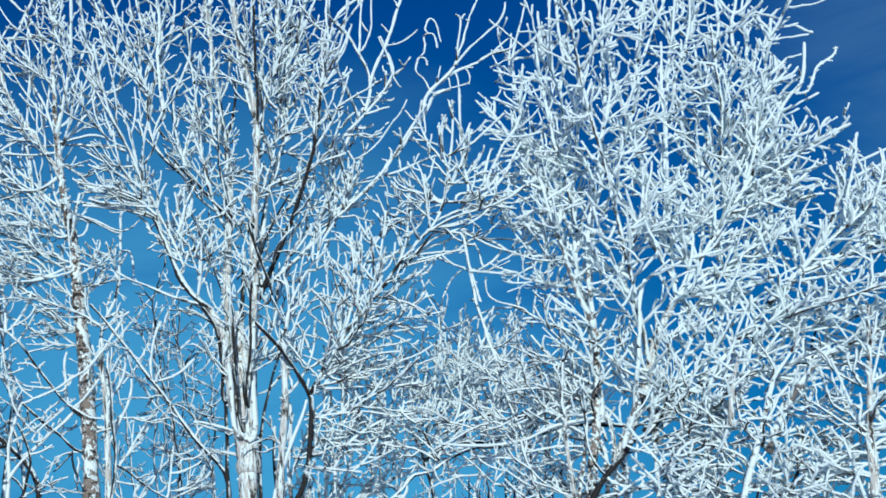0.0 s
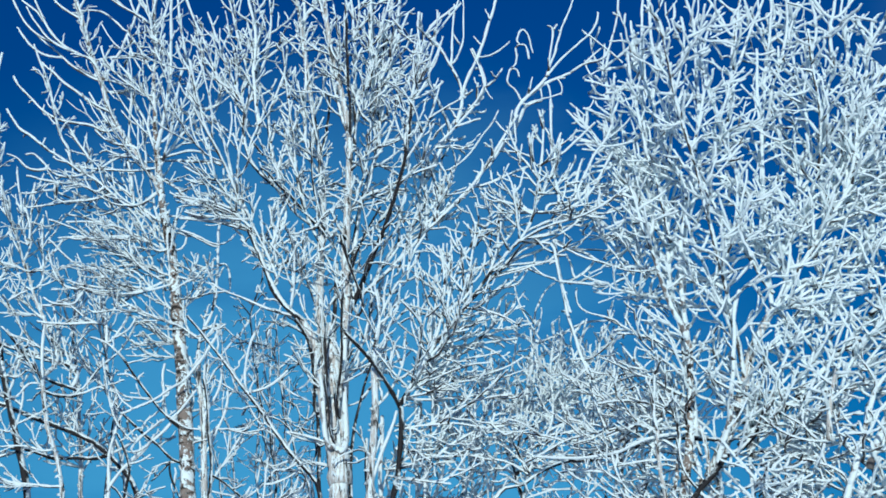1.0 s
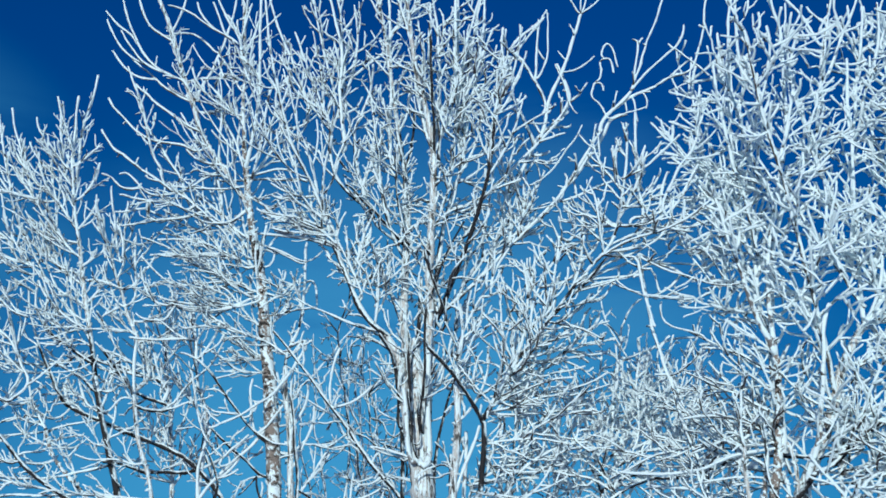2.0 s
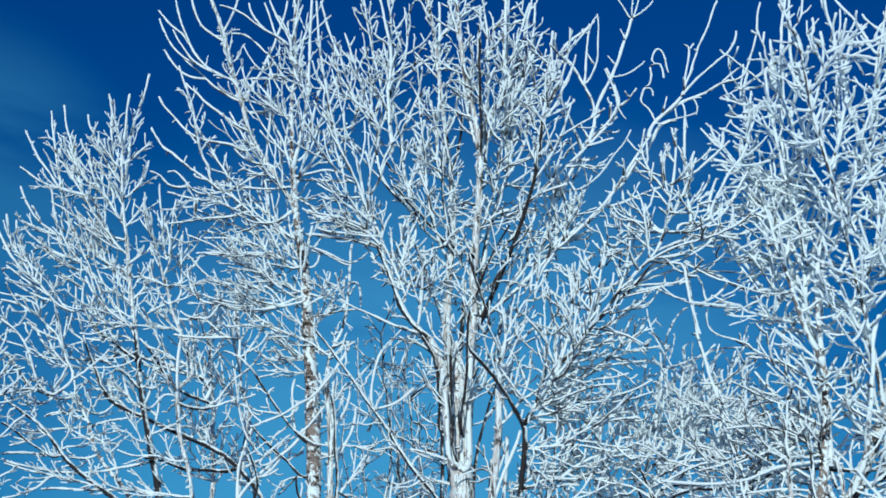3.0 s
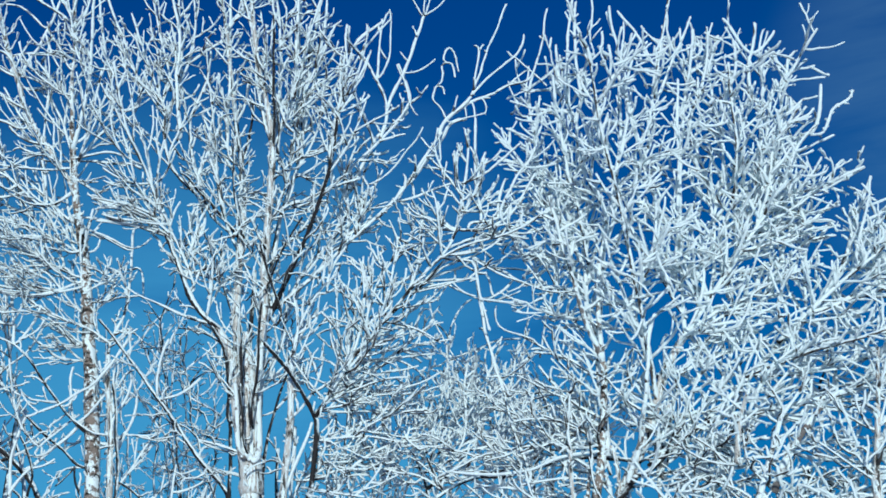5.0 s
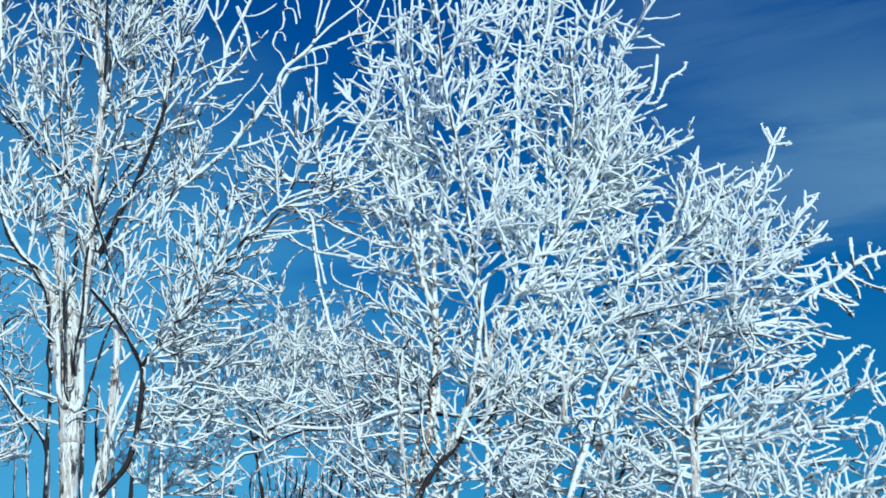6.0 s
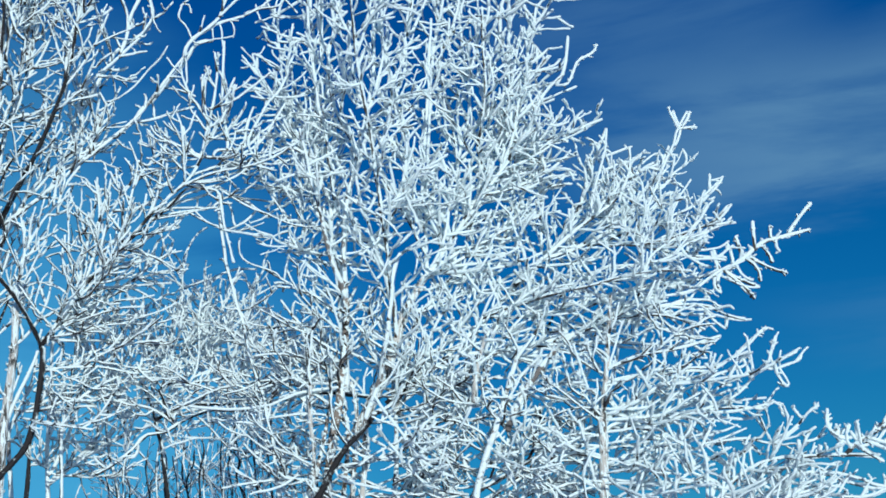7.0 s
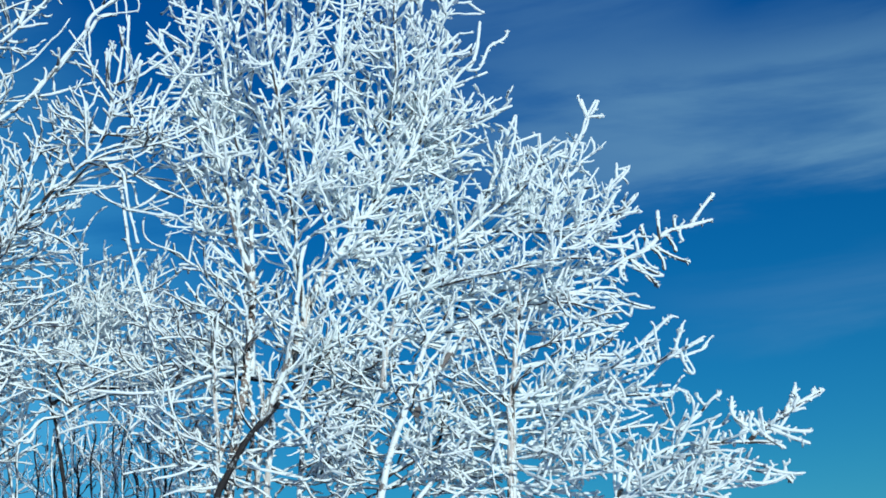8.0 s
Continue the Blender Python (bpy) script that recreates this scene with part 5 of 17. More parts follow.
limb(tree, "sprig", 0.80, 0, (0.034, 5.76, 3.631), 0.0070,
     (0.072, 5.77, 3.785, 0.03, 0.0063), (0.131, 5.79, 3.875, 0.05, 0.0059))
limb(tree, "none", 0.80, 0, (0.423, 5.49, 3.523), 0.0067,
     (0.540, 5.50, 3.610, 0.03, 0.0063), (0.647, 5.52, 3.650, 0.01, 0.0059), (0.735, 5.53, 3.699, -0.02, 0.0056))
limb(tree, "none", 0.80, 0, (0.440, 5.49, 3.535), 0.0066,
     (0.540, 5.46, 3.632, 0.03, 0.0061), (0.619, 5.43, 3.673, 0.04, 0.0059), (0.733, 5.40, 3.687, 0.04, 0.0055))
limb(tree, "sprig", 0.80, 0, (-0.748, 6.06, 4.052), 0.0076,
     (-0.860, 6.03, 4.149, -0.06, 0.0068), (-0.975, 6.01, 4.170, -0.02, 0.0062), (-1.061, 6.00, 4.210, 0.02, 0.0056), (-1.162, 5.98, 4.256, -0.00, 0.0050))
limb(tree, "sprig", 0.80, 0, (-0.764, 6.05, 4.114), 0.0077,
     (-0.816, 6.04, 4.259, -0.01, 0.0066), (-0.860, 6.03, 4.356, -0.01, 0.0058), (-0.904, 6.02, 4.453, 0.00, 0.0051))
limb(tree, "sprig", 0.80, 0, (-0.851, 6.03, 4.337), 0.0077,
     (-0.950, 6.03, 4.330, 0.08, 0.0068), (-1.041, 6.03, 4.385, 0.04, 0.0058), (-1.102, 6.03, 4.423, 0.00, 0.0051))
limb(tree, "sprig", 0.80, 0, (-0.896, 5.94, 4.379), 0.0078,
     (-0.952, 5.96, 4.426, 0.07, 0.0073), (-0.970, 5.97, 4.499, 0.03, 0.0068), (-1.006, 5.99, 4.610, 0.00, 0.0060), (-1.026, 6.00, 4.721, 0.02, 0.0052))
limb(tree, "sprig", 0.80, 0, (-0.779, 6.05, 4.156), 0.0076,
     (-0.862, 6.04, 4.250, -0.03, 0.0066), (-0.952, 6.04, 4.305, -0.03, 0.0057), (-1.028, 6.04, 4.326, -0.04, 0.0051))
limb(tree, "bare", 0.80, 0, (0.437, 5.48, 3.537), 0.0056,
     (0.506, 5.47, 3.593, 0.01, 0.0054), (0.573, 5.46, 3.643, 0.02, 0.0052), (0.639, 5.44, 3.660, 0.03, 0.0051), (0.713, 5.43, 3.674, -0.02, 0.0049), (0.799, 5.42, 3.723, -0.03, 0.0047), (0.840, 5.41, 3.762, -0.03, 0.0046), (0.868, 5.40, 3.801, -0.03, 0.0045))
limb(tree, "bare", 0.80, 0, (0.440, 5.49, 3.535), 0.0057,
     (0.561, 5.51, 3.573, 0.02, 0.0055), (0.669, 5.52, 3.589, -0.01, 0.0053), (0.725, 5.53, 3.625, -0.03, 0.0051), (0.768, 5.53, 3.655, 0.04, 0.0050), (0.836, 5.54, 3.656, 0.04, 0.0049), (1.001, 5.56, 3.646, 0.01, 0.0046))
limb(tree, "bare", 0.80, 0, (0.359, 5.54, 3.760), 0.0057,
     (0.440, 5.55, 3.789, 0.03, 0.0054), (0.522, 5.56, 3.798, 0.01, 0.0051), (0.633, 5.57, 3.815, -0.00, 0.0046))
limb(tree, "none", 0.80, 0, (0.876, 5.46, 3.822), 0.0058,
     (0.974, 5.48, 3.804, -0.06, 0.0053), (1.061, 5.50, 3.839, -0.04, 0.0048), (1.091, 5.51, 3.856, -0.02, 0.0046))
limb(tree, "sprig", 0.80, 0, (0.920, 5.55, 3.840), 0.0056,
     (0.936, 5.53, 3.738, -0.02, 0.0053), (0.958, 5.52, 3.690, -0.03, 0.0051), (0.992, 5.51, 3.628, -0.00, 0.0049), (1.025, 5.50, 3.566, 0.00, 0.0047), (1.047, 5.49, 3.520, 0.01, 0.0045))
limb(tree, "sprig", 0.80, 0, (0.958, 5.52, 3.690), 0.0057,
     (1.051, 5.51, 3.697, -0.01, 0.0050), (1.117, 5.50, 3.706, -0.01, 0.0046))
limb(tree, "sprig", 0.80, 0, (1.091, 5.51, 3.856), 0.0056,
     (1.107, 5.49, 3.761, 0.02, 0.0052), (1.107, 5.47, 3.638, 0.01, 0.0047), (1.100, 5.45, 3.577, 0.02, 0.0045))
limb(tree, "none", 0.80, 0, (0.583, 5.51, 3.576), 0.0056,
     (0.650, 5.50, 3.531, -0.00, 0.0051), (0.713, 5.48, 3.492, -0.01, 0.0047), (0.750, 5.47, 3.472, -0.01, 0.0044))
limb(tree, "sprig", 0.80, 0, (-0.804, 6.04, 4.112), 0.0064,
     (-0.867, 6.05, 4.199, 0.05, 0.0060), (-0.898, 6.07, 4.319, 0.03, 0.0055), (-0.906, 6.08, 4.422, 0.02, 0.0051))
limb(tree, "sprig", 0.80, 0, (-0.764, 6.06, 4.066), 0.0063,
     (-0.734, 6.03, 4.167, 0.02, 0.0055), (-0.703, 6.01, 4.221, 0.03, 0.0050))
limb(tree, "sprig", 0.80, 0, (-0.680, 6.12, 3.974), 0.0063,
     (-0.618, 6.13, 4.073, -0.04, 0.0057), (-0.587, 6.13, 4.199, -0.04, 0.0051))
limb(tree, "sprig", 0.80, 0, (-0.653, 6.08, 3.851), 0.0062,
     (-0.615, 6.07, 3.865, 0.02, 0.0059), (-0.527, 6.05, 3.884, -0.04, 0.0055), (-0.466, 6.03, 3.965, -0.08, 0.0049))
limb(tree, "sprig", 0.80, 0, (-0.804, 6.04, 4.112), 0.0063,
     (-0.919, 6.02, 4.173, -0.01, 0.0059), (-1.003, 6.01, 4.204, -0.02, 0.0055), (-1.142, 5.99, 4.236, -0.01, 0.0050))
limb(tree, "sprig", 0.80, 0, (-0.562, 6.04, 3.702), 0.0061,
     (-0.513, 6.03, 3.785, -0.01, 0.0055), (-0.468, 6.03, 3.872, -0.01, 0.0049))
# next two: thin dark strips added on the bole in place of cracks
limb(tree, "none", 0.05, 0, (-0.370, 5.88, 3.040), 0.0094,
     (-0.366, 5.91, 3.049, -0.04, 0.0091), (-0.378, 5.92, 3.217, -0.00, 0.0079), (-0.385, 5.92, 3.360, 0.01, 0.0068), (-0.372, 5.93, 3.491, 0.02, 0.0059))
limb(tree, "none", 0.05, 0, (-0.361, 5.89, 2.952), 0.0058,
     (-0.337, 5.91, 2.962, -0.18, 0.0055), (-0.348, 5.92, 3.077, -0.02, 0.0044), (-0.349, 5.92, 3.175, 0.01, 0.0035))
trunk(tree, "none", 0.08, 1, (-0.420, 5.90, -0.060), 0.0158,
     (-0.313, 5.70, 2.335, 0.00, 0.0132), (-0.237, 5.70, 2.402, 0.09, 0.0130), (-0.170, 5.70, 2.463, -0.00, 0.0129), (-0.114, 5.70, 2.521, -0.03, 0.0127), (-0.071, 5.70, 2.616, -0.03, 0.0126), (-0.047, 5.70, 2.726, -0.02, 0.0124), (-0.032, 5.70, 2.837, -0.01, 0.0123), (-0.025, 5.70, 2.988, -0.01, 0.0121))
trunk(tree, "none", 0.80, 1, (-0.450, 5.90, -0.060), 0.0122,
     (-0.250, 5.90, 2.372, 0.00, 0.0102), (-0.229, 5.89, 2.504, 0.01, 0.0099), (-0.204, 5.89, 2.626, 0.00, 0.0096), (-0.176, 5.88, 2.774, 0.00, 0.0093), (-0.148, 5.87, 2.900, 0.00, 0.0090))
trunk(tree, "sprig", 0.80, 1, (-0.250, 6.10, -0.060), 0.0117,
     (0.027, 6.30, 2.408, 0.00, 0.0098), (0.019, 6.31, 2.634, -0.01, 0.0092), (0.030, 6.31, 2.851, 0.00, 0.0086), (0.033, 6.32, 3.074, -0.00, 0.0079), (0.040, 6.32, 3.187, 0.01, 0.0073))
trunk(tree, "none", 0.80, 1, (-0.200, 6.30, -0.060), 0.0131,
     (-0.136, 6.30, 2.415, 0.00, 0.0109), (-0.152, 6.29, 2.584, -0.01, 0.0103), (-0.163, 6.29, 2.797, 0.01, 0.0097), (-0.141, 6.28, 2.958, 0.01, 0.0091), (-0.136, 6.28, 3.094, -0.01, 0.0085))
trunk(tree, "none", 0.05, 1, (-0.300, 6.40, -0.060), 0.0133,
     (-0.219, 6.40, 2.430, 0.00, 0.0111), (-0.225, 6.41, 2.658, -0.01, 0.0103), (-0.236, 6.42, 2.822, 0.01, 0.0095), (-0.225, 6.43, 3.017, 0.01, 0.0086))
trunk(tree, "none", 0.05, 1, (-0.300, 6.10, -0.060), 0.0129,
     (-0.073, 6.30, 2.412, 0.00, 0.0108), (-0.065, 6.29, 2.555, -0.00, 0.0096), (-0.059, 6.29, 2.687, -0.00, 0.0084))
limb(tree, "sprig", 0.80, 0, (0.023, 6.30, 2.511), 0.0087,
     (0.086, 6.34, 2.638, -0.01, 0.0084), (0.139, 6.38, 2.765, -0.01, 0.0080), (0.172, 6.41, 2.882, -0.01, 0.0078), (0.195, 6.45, 3.015, -0.01, 0.0074))
limb(tree, "sprig", 0.80, 0, (0.025, 6.30, 2.470), 0.0074,
     (0.150, 6.32, 2.574, 0.02, 0.0070), (0.284, 6.34, 2.654, 0.02, 0.0067), (0.420, 6.36, 2.714, 0.01, 0.0064), (0.560, 6.38, 2.776, -0.00, 0.0061))
limb(tree, "sprig", 0.80, 0, (0.025, 6.30, 2.470), 0.0074,
     (0.099, 6.33, 2.555, 0.03, 0.0071), (0.178, 6.36, 2.610, 0.02, 0.0069), (0.342, 6.40, 2.701, 0.01, 0.0064), (0.454, 6.43, 2.739, 0.03, 0.0062))
limb(tree, "sprig", 0.80, 0, (0.196, 6.36, 2.620), 0.0076,
     (0.275, 6.41, 2.748, -0.01, 0.0072), (0.324, 6.45, 2.843, 0.00, 0.0069), (0.406, 6.50, 2.966, 0.00, 0.0065), (0.443, 6.52, 3.034, -0.01, 0.0063))
limb(tree, "sprig", 0.80, 0, (-0.223, 6.41, 2.596), 0.0073,
     (-0.137, 6.37, 2.784, -0.00, 0.0068), (-0.062, 6.33, 2.953, -0.01, 0.0064), (-0.033, 6.31, 3.073, -0.03, 0.0061))
limb(tree, "sprig", 0.80, 0, (0.161, 6.40, 2.843), 0.0061,
     (0.126, 6.39, 2.879, 0.03, 0.0057), (0.077, 6.38, 2.953, 0.02, 0.0049))
limb(tree, "none", 0.80, 0, (-0.023, 5.75, 2.787), 0.0055,
     (0.049, 5.76, 2.799, 0.01, 0.0050), (0.127, 5.78, 2.807, 0.01, 0.0044))
limb(tree, "sprig", 0.80, 0, (0.172, 6.41, 2.882), 0.0061,
     (0.247, 6.40, 2.942, -0.00, 0.0057), (0.287, 6.39, 2.974, 0.06, 0.0054), (0.382, 6.37, 2.964, 0.06, 0.0049))
limb(tree, "sprig", 0.80, 0, (0.032, 6.31, 2.529), 0.0060,
     (0.123, 6.29, 2.509, -0.01, 0.0054), (0.226, 6.28, 2.495, -0.01, 0.0048))
limb(tree, "sprig", 0.80, 0, (0.022, 6.30, 2.552), 0.0060,
     (-0.058, 6.29, 2.607, 0.04, 0.0055), (-0.111, 6.26, 2.685, 0.04, 0.0051), (-0.125, 6.25, 2.762, 0.05, 0.0048))
limb(tree, "sprig", 0.80, 0, (0.150, 6.32, 2.574), 0.0061,
     (0.164, 6.33, 2.553, -0.06, 0.0060), (0.218, 6.35, 2.513, -0.05, 0.0058), (0.312, 6.37, 2.513, -0.02, 0.0054), (0.450, 6.41, 2.499, 0.01, 0.0049))
limb(tree, "none", 0.80, 0, (0.351, 6.38, 2.509), 0.0061,
     (0.423, 6.40, 2.560, 0.01, 0.0055), (0.493, 6.42, 2.597, 0.02, 0.0049))
limb(tree, "sprig", 0.80, 0, (0.030, 6.31, 2.851), 0.0061,
     (-0.035, 6.33, 2.842, -0.01, 0.0057), (-0.112, 6.34, 2.828, 0.04, 0.0053), (-0.177, 6.36, 2.865, 0.08, 0.0049))
limb(tree, "sprig", 0.60, 0, (-0.065, 6.29, 2.555), 0.0060,
     (-0.020, 6.28, 2.605, -0.07, 0.0054), (-0.008, 6.26, 2.681, -0.06, 0.0048))
limb(tree, "sprig", 0.60, 0, (-0.152, 6.29, 2.584), 0.0061,
     (-0.083, 6.32, 2.640, -0.06, 0.0054), (-0.053, 6.35, 2.724, -0.06, 0.0048))
limb(tree, "sparse", 0.80, 0, (0.021, 6.31, 2.677), 0.0060,
     (0.070, 6.31, 2.795, -0.00, 0.0052), (0.090, 6.31, 2.850, -0.01, 0.0048))
limb(tree, "sparse", 0.80, 0, (0.241, 6.39, 2.693), 0.0061,
     (0.286, 6.37, 2.774, -0.06, 0.0057), (0.290, 6.35, 2.882, -0.03, 0.0053), (0.278, 6.33, 2.990, -0.02, 0.0049))

tree = tree_at((-1.19, 6.80, 0.0), "slender birch with brownish peeling bark and long up-swept frosted twigs")
trunk(tree, "none", 0.36, 1, (-1.200, 6.80, -0.060), 0.0516,
     (-1.217, 6.85, 2.854, 0.00, 0.0430), (-1.228, 6.85, 3.117, -0.01, 0.0414), (-1.238, 6.85, 3.308, -0.00, 0.0397), (-1.254, 6.85, 3.503, -0.00, 0.0380), (-1.267, 6.85, 3.668, -0.00, 0.0364), (-1.287, 6.85, 3.837, -0.00, 0.0347))
trunk(tree, "bare", 0.36, 0, (-1.287, 6.85, 3.837), 0.0342,
     (-1.301, 6.84, 3.971, 0.00, 0.0322), (-1.316, 6.82, 4.174, -0.00, 0.0291), (-1.340, 6.81, 4.347, -0.01, 0.0264), (-1.368, 6.79, 4.487, -0.01, 0.0242))
trunk(tree, "bare", 0.36, 0, (-1.368, 6.79, 4.487), 0.0203,
     (-1.388, 6.76, 4.653, 0.01, 0.0183), (-1.395, 6.73, 4.786, 0.00, 0.0167), (-1.409, 6.70, 4.921, 0.01, 0.0151), (-1.405, 6.66, 5.089, 0.01, 0.0131))
trunk(tree, "sweep", 0.60, 0, (-1.405, 6.66, 5.089), 0.0111,
     (-1.424, 6.69, 5.259, 0.01, 0.0106), (-1.431, 6.73, 5.520, 0.00, 0.0098), (-1.456, 6.79, 5.837, -0.00, 0.0088), (-1.475, 6.84, 6.143, 0.00, 0.0079))
trunk(tree, "none", 0.45, 1, (-1.050, 6.90, -0.060), 0.0213,
     (-1.130, 6.85, 2.850, 0.00, 0.0178), (-1.134, 6.84, 3.110, 0.00, 0.0167), (-1.139, 6.83, 3.298, -0.01, 0.0157), (-1.162, 6.82, 3.490, 0.00, 0.0147), (-1.163, 6.81, 3.652, 0.02, 0.0137))
limb(tree, "sparse", 0.50, 0, (-1.163, 6.81, 3.652), 0.0097,
     (-1.143, 6.81, 3.767, 0.04, 0.0089), (-1.086, 6.81, 3.882, -0.00, 0.0079), (-1.065, 6.81, 4.018, -0.04, 0.0069))
limb(tree, "bare", 0.80, 0, (-1.065, 6.81, 4.018), 0.0072,
     (-1.063, 6.85, 4.169, -0.01, 0.0072), (-1.068, 6.88, 4.344, -0.00, 0.0072), (-1.066, 6.91, 4.442, 0.01, 0.0072))
limb(tree, "none", 0.80, 0, (-1.063, 6.85, 4.169), 0.0069,
     (-1.018, 6.83, 4.179, 0.08, 0.0066), (-0.983, 6.79, 4.006, 0.06, 0.0055))
trunk(tree, "sweep", 0.55, 0, (-1.378, 6.78, 4.570), 0.0135,
     (-1.428, 6.78, 4.703, -0.02, 0.0132), (-1.501, 6.78, 4.821, -0.01, 0.0129), (-1.575, 6.79, 4.940, 0.00, 0.0127), (-1.649, 6.79, 5.061, 0.01, 0.0124), (-1.727, 6.80, 5.224, 0.01, 0.0120))
trunk(tree, "sprig", 0.55, 0, (-1.727, 6.80, 5.224), 0.0147,
     (-1.772, 6.81, 5.389, -0.01, 0.0142), (-1.815, 6.82, 5.516, -0.00, 0.0138), (-1.869, 6.83, 5.688, 0.00, 0.0133), (-1.917, 6.83, 5.862, -0.00, 0.0128), (-1.962, 6.84, 5.996, -0.01, 0.0124), (-2.020, 6.85, 6.142, -0.00, 0.0120), (-2.081, 6.86, 6.317, 0.00, 0.0114))
limb(tree, "sprig", 0.80, 0, (-1.402, 6.71, 4.854), 0.0119,
     (-1.360, 6.66, 5.013, -0.00, 0.0114), (-1.320, 6.61, 5.174, -0.01, 0.0109), (-1.295, 6.55, 5.369, -0.01, 0.0103), (-1.288, 6.50, 5.567, -0.00, 0.0097), (-1.271, 6.42, 5.833, 0.00, 0.0089))
limb(tree, "sprig", 0.80, 0, (-1.335, 6.63, 5.114), 0.0094,
     (-1.213, 6.85, 5.157, -0.12, 0.0091), (-1.249, 6.83, 5.443, -0.05, 0.0087), (-1.286, 6.82, 5.678, -0.00, 0.0084), (-1.305, 6.80, 5.837, 0.01, 0.0081), (-1.325, 6.79, 6.079, 0.00, 0.0078))
limb(tree, "sprig", 0.80, 0, (-1.218, 6.85, 5.198), 0.0096,
     (-1.057, 6.85, 5.223, -0.22, 0.0094), (-1.111, 6.88, 5.500, -0.07, 0.0090), (-1.190, 6.90, 5.745, -0.01, 0.0086), (-1.238, 6.92, 5.859, 0.00, 0.0085), (-1.279, 6.93, 5.997, 0.01, 0.0083), (-1.331, 6.95, 6.183, 0.00, 0.0080))
limb(tree, "sweep", 0.80, 0, (-1.393, 6.74, 4.742), 0.0102,
     (-1.304, 6.73, 4.894, 0.02, 0.0089), (-1.220, 6.73, 4.999, -0.01, 0.0080), (-1.187, 6.72, 5.090, -0.05, 0.0073))
limb(tree, "sweep", 0.80, 0, (-1.400, 6.72, 4.831), 0.0090,
     (-1.463, 6.74, 5.022, -0.01, 0.0084), (-1.543, 6.76, 5.192, -0.01, 0.0079), (-1.603, 6.78, 5.321, 0.00, 0.0075))
limb(tree, "none", 0.80, 0, (-1.912, 6.83, 5.843), 0.0096,
     (-1.996, 6.81, 5.888, 0.03, 0.0090), (-2.067, 6.79, 5.953, 0.05, 0.0083), (-2.121, 6.77, 6.086, 0.03, 0.0073), (-2.147, 6.75, 6.201, 0.02, 0.0064))
limb(tree, "bare", 0.80, 0, (-1.801, 6.81, 5.474), 0.0096,
     (-1.848, 6.80, 5.546, -0.08, 0.0092), (-1.953, 6.78, 5.595, -0.01, 0.0087), (-2.041, 6.76, 5.665, 0.04, 0.0083), (-2.114, 6.74, 5.780, 0.03, 0.0077), (-2.170, 6.72, 5.916, 0.02, 0.0071), (-2.216, 6.70, 6.090, 0.01, 0.0064))
limb(tree, "none", 0.80, 0, (-1.953, 6.78, 5.595), 0.0094,
     (-2.054, 6.75, 5.639, 0.05, 0.0085), (-2.123, 6.73, 5.712, 0.03, 0.0077), (-2.175, 6.71, 5.785, 0.02, 0.0069), (-2.210, 6.69, 5.858, 0.02, 0.0063))
limb(tree, "none", 0.80, 0, (-1.911, 6.79, 5.575), 0.0096,
     (-2.029, 6.79, 5.646, -0.00, 0.0089), (-2.178, 6.79, 5.731, 0.02, 0.0081), (-2.278, 6.79, 5.862, 0.04, 0.0072), (-2.343, 6.79, 6.013, 0.03, 0.0064))
limb(tree, "none", 0.80, 0, (-2.114, 6.74, 5.780), 0.0081,
     (-2.172, 6.76, 5.870, -0.03, 0.0077), (-2.265, 6.79, 5.963, -0.00, 0.0071), (-2.365, 6.82, 6.095, 0.01, 0.0065))
limb(tree, "none", 0.80, 0, (-1.821, 6.82, 5.535), 0.0076,
     (-1.712, 6.82, 5.560, 0.03, 0.0071), (-1.606, 6.83, 5.560, 0.03, 0.0066), (-1.500, 6.83, 5.539, 0.02, 0.0061))
limb(tree, "none", 0.80, 0, (-1.772, 6.81, 5.389), 0.0095,
     (-1.849, 6.82, 5.435, 0.02, 0.0090), (-1.986, 6.85, 5.546, 0.02, 0.0080), (-2.089, 6.87, 5.667, 0.01, 0.0072), (-2.192, 6.88, 5.768, -0.01, 0.0063))
limb(tree, "none", 0.80, 0, (-1.594, 6.77, 5.303), 0.0075,
     (-1.655, 6.77, 5.352, -0.07, 0.0068), (-1.742, 6.76, 5.367, -0.06, 0.0060))
limb(tree, "none", 0.80, 0, (-2.025, 6.85, 5.591), 0.0080,
     (-2.142, 6.87, 5.620, 0.06, 0.0076), (-2.243, 6.89, 5.710, 0.04, 0.0071), (-2.332, 6.91, 5.853, 0.03, 0.0064))
limb(tree, "sprig", 0.80, 0, (-1.955, 6.85, 4.958), 0.0092,
     (-1.989, 6.83, 5.010, 0.05, 0.0089), (-2.022, 6.80, 5.131, 0.02, 0.0084), (-2.044, 6.77, 5.253, 0.00, 0.0078), (-2.078, 6.74, 5.393, -0.01, 0.0071), (-2.122, 6.71, 5.499, -0.00, 0.0066), (-2.149, 6.69, 5.595, 0.01, 0.0062))
limb(tree, "none", 0.80, 0, (-1.701, 6.80, 5.170), 0.0092,
     (-1.793, 6.78, 5.214, 0.03, 0.0089), (-1.898, 6.77, 5.298, 0.01, 0.0085), (-2.003, 6.75, 5.375, 0.01, 0.0081), (-2.056, 6.74, 5.433, 0.01, 0.0079), (-2.110, 6.73, 5.491, -0.00, 0.0077))
limb(tree, "sprig", 0.80, 0, (-1.955, 6.85, 4.958), 0.0093,
     (-1.808, 6.85, 4.778, -0.24, 0.0089), (-1.912, 6.87, 5.004, -0.11, 0.0085), (-1.996, 6.89, 5.173, -0.01, 0.0082), (-2.068, 6.90, 5.262, 0.01, 0.0080), (-2.104, 6.91, 5.390, 0.04, 0.0078))
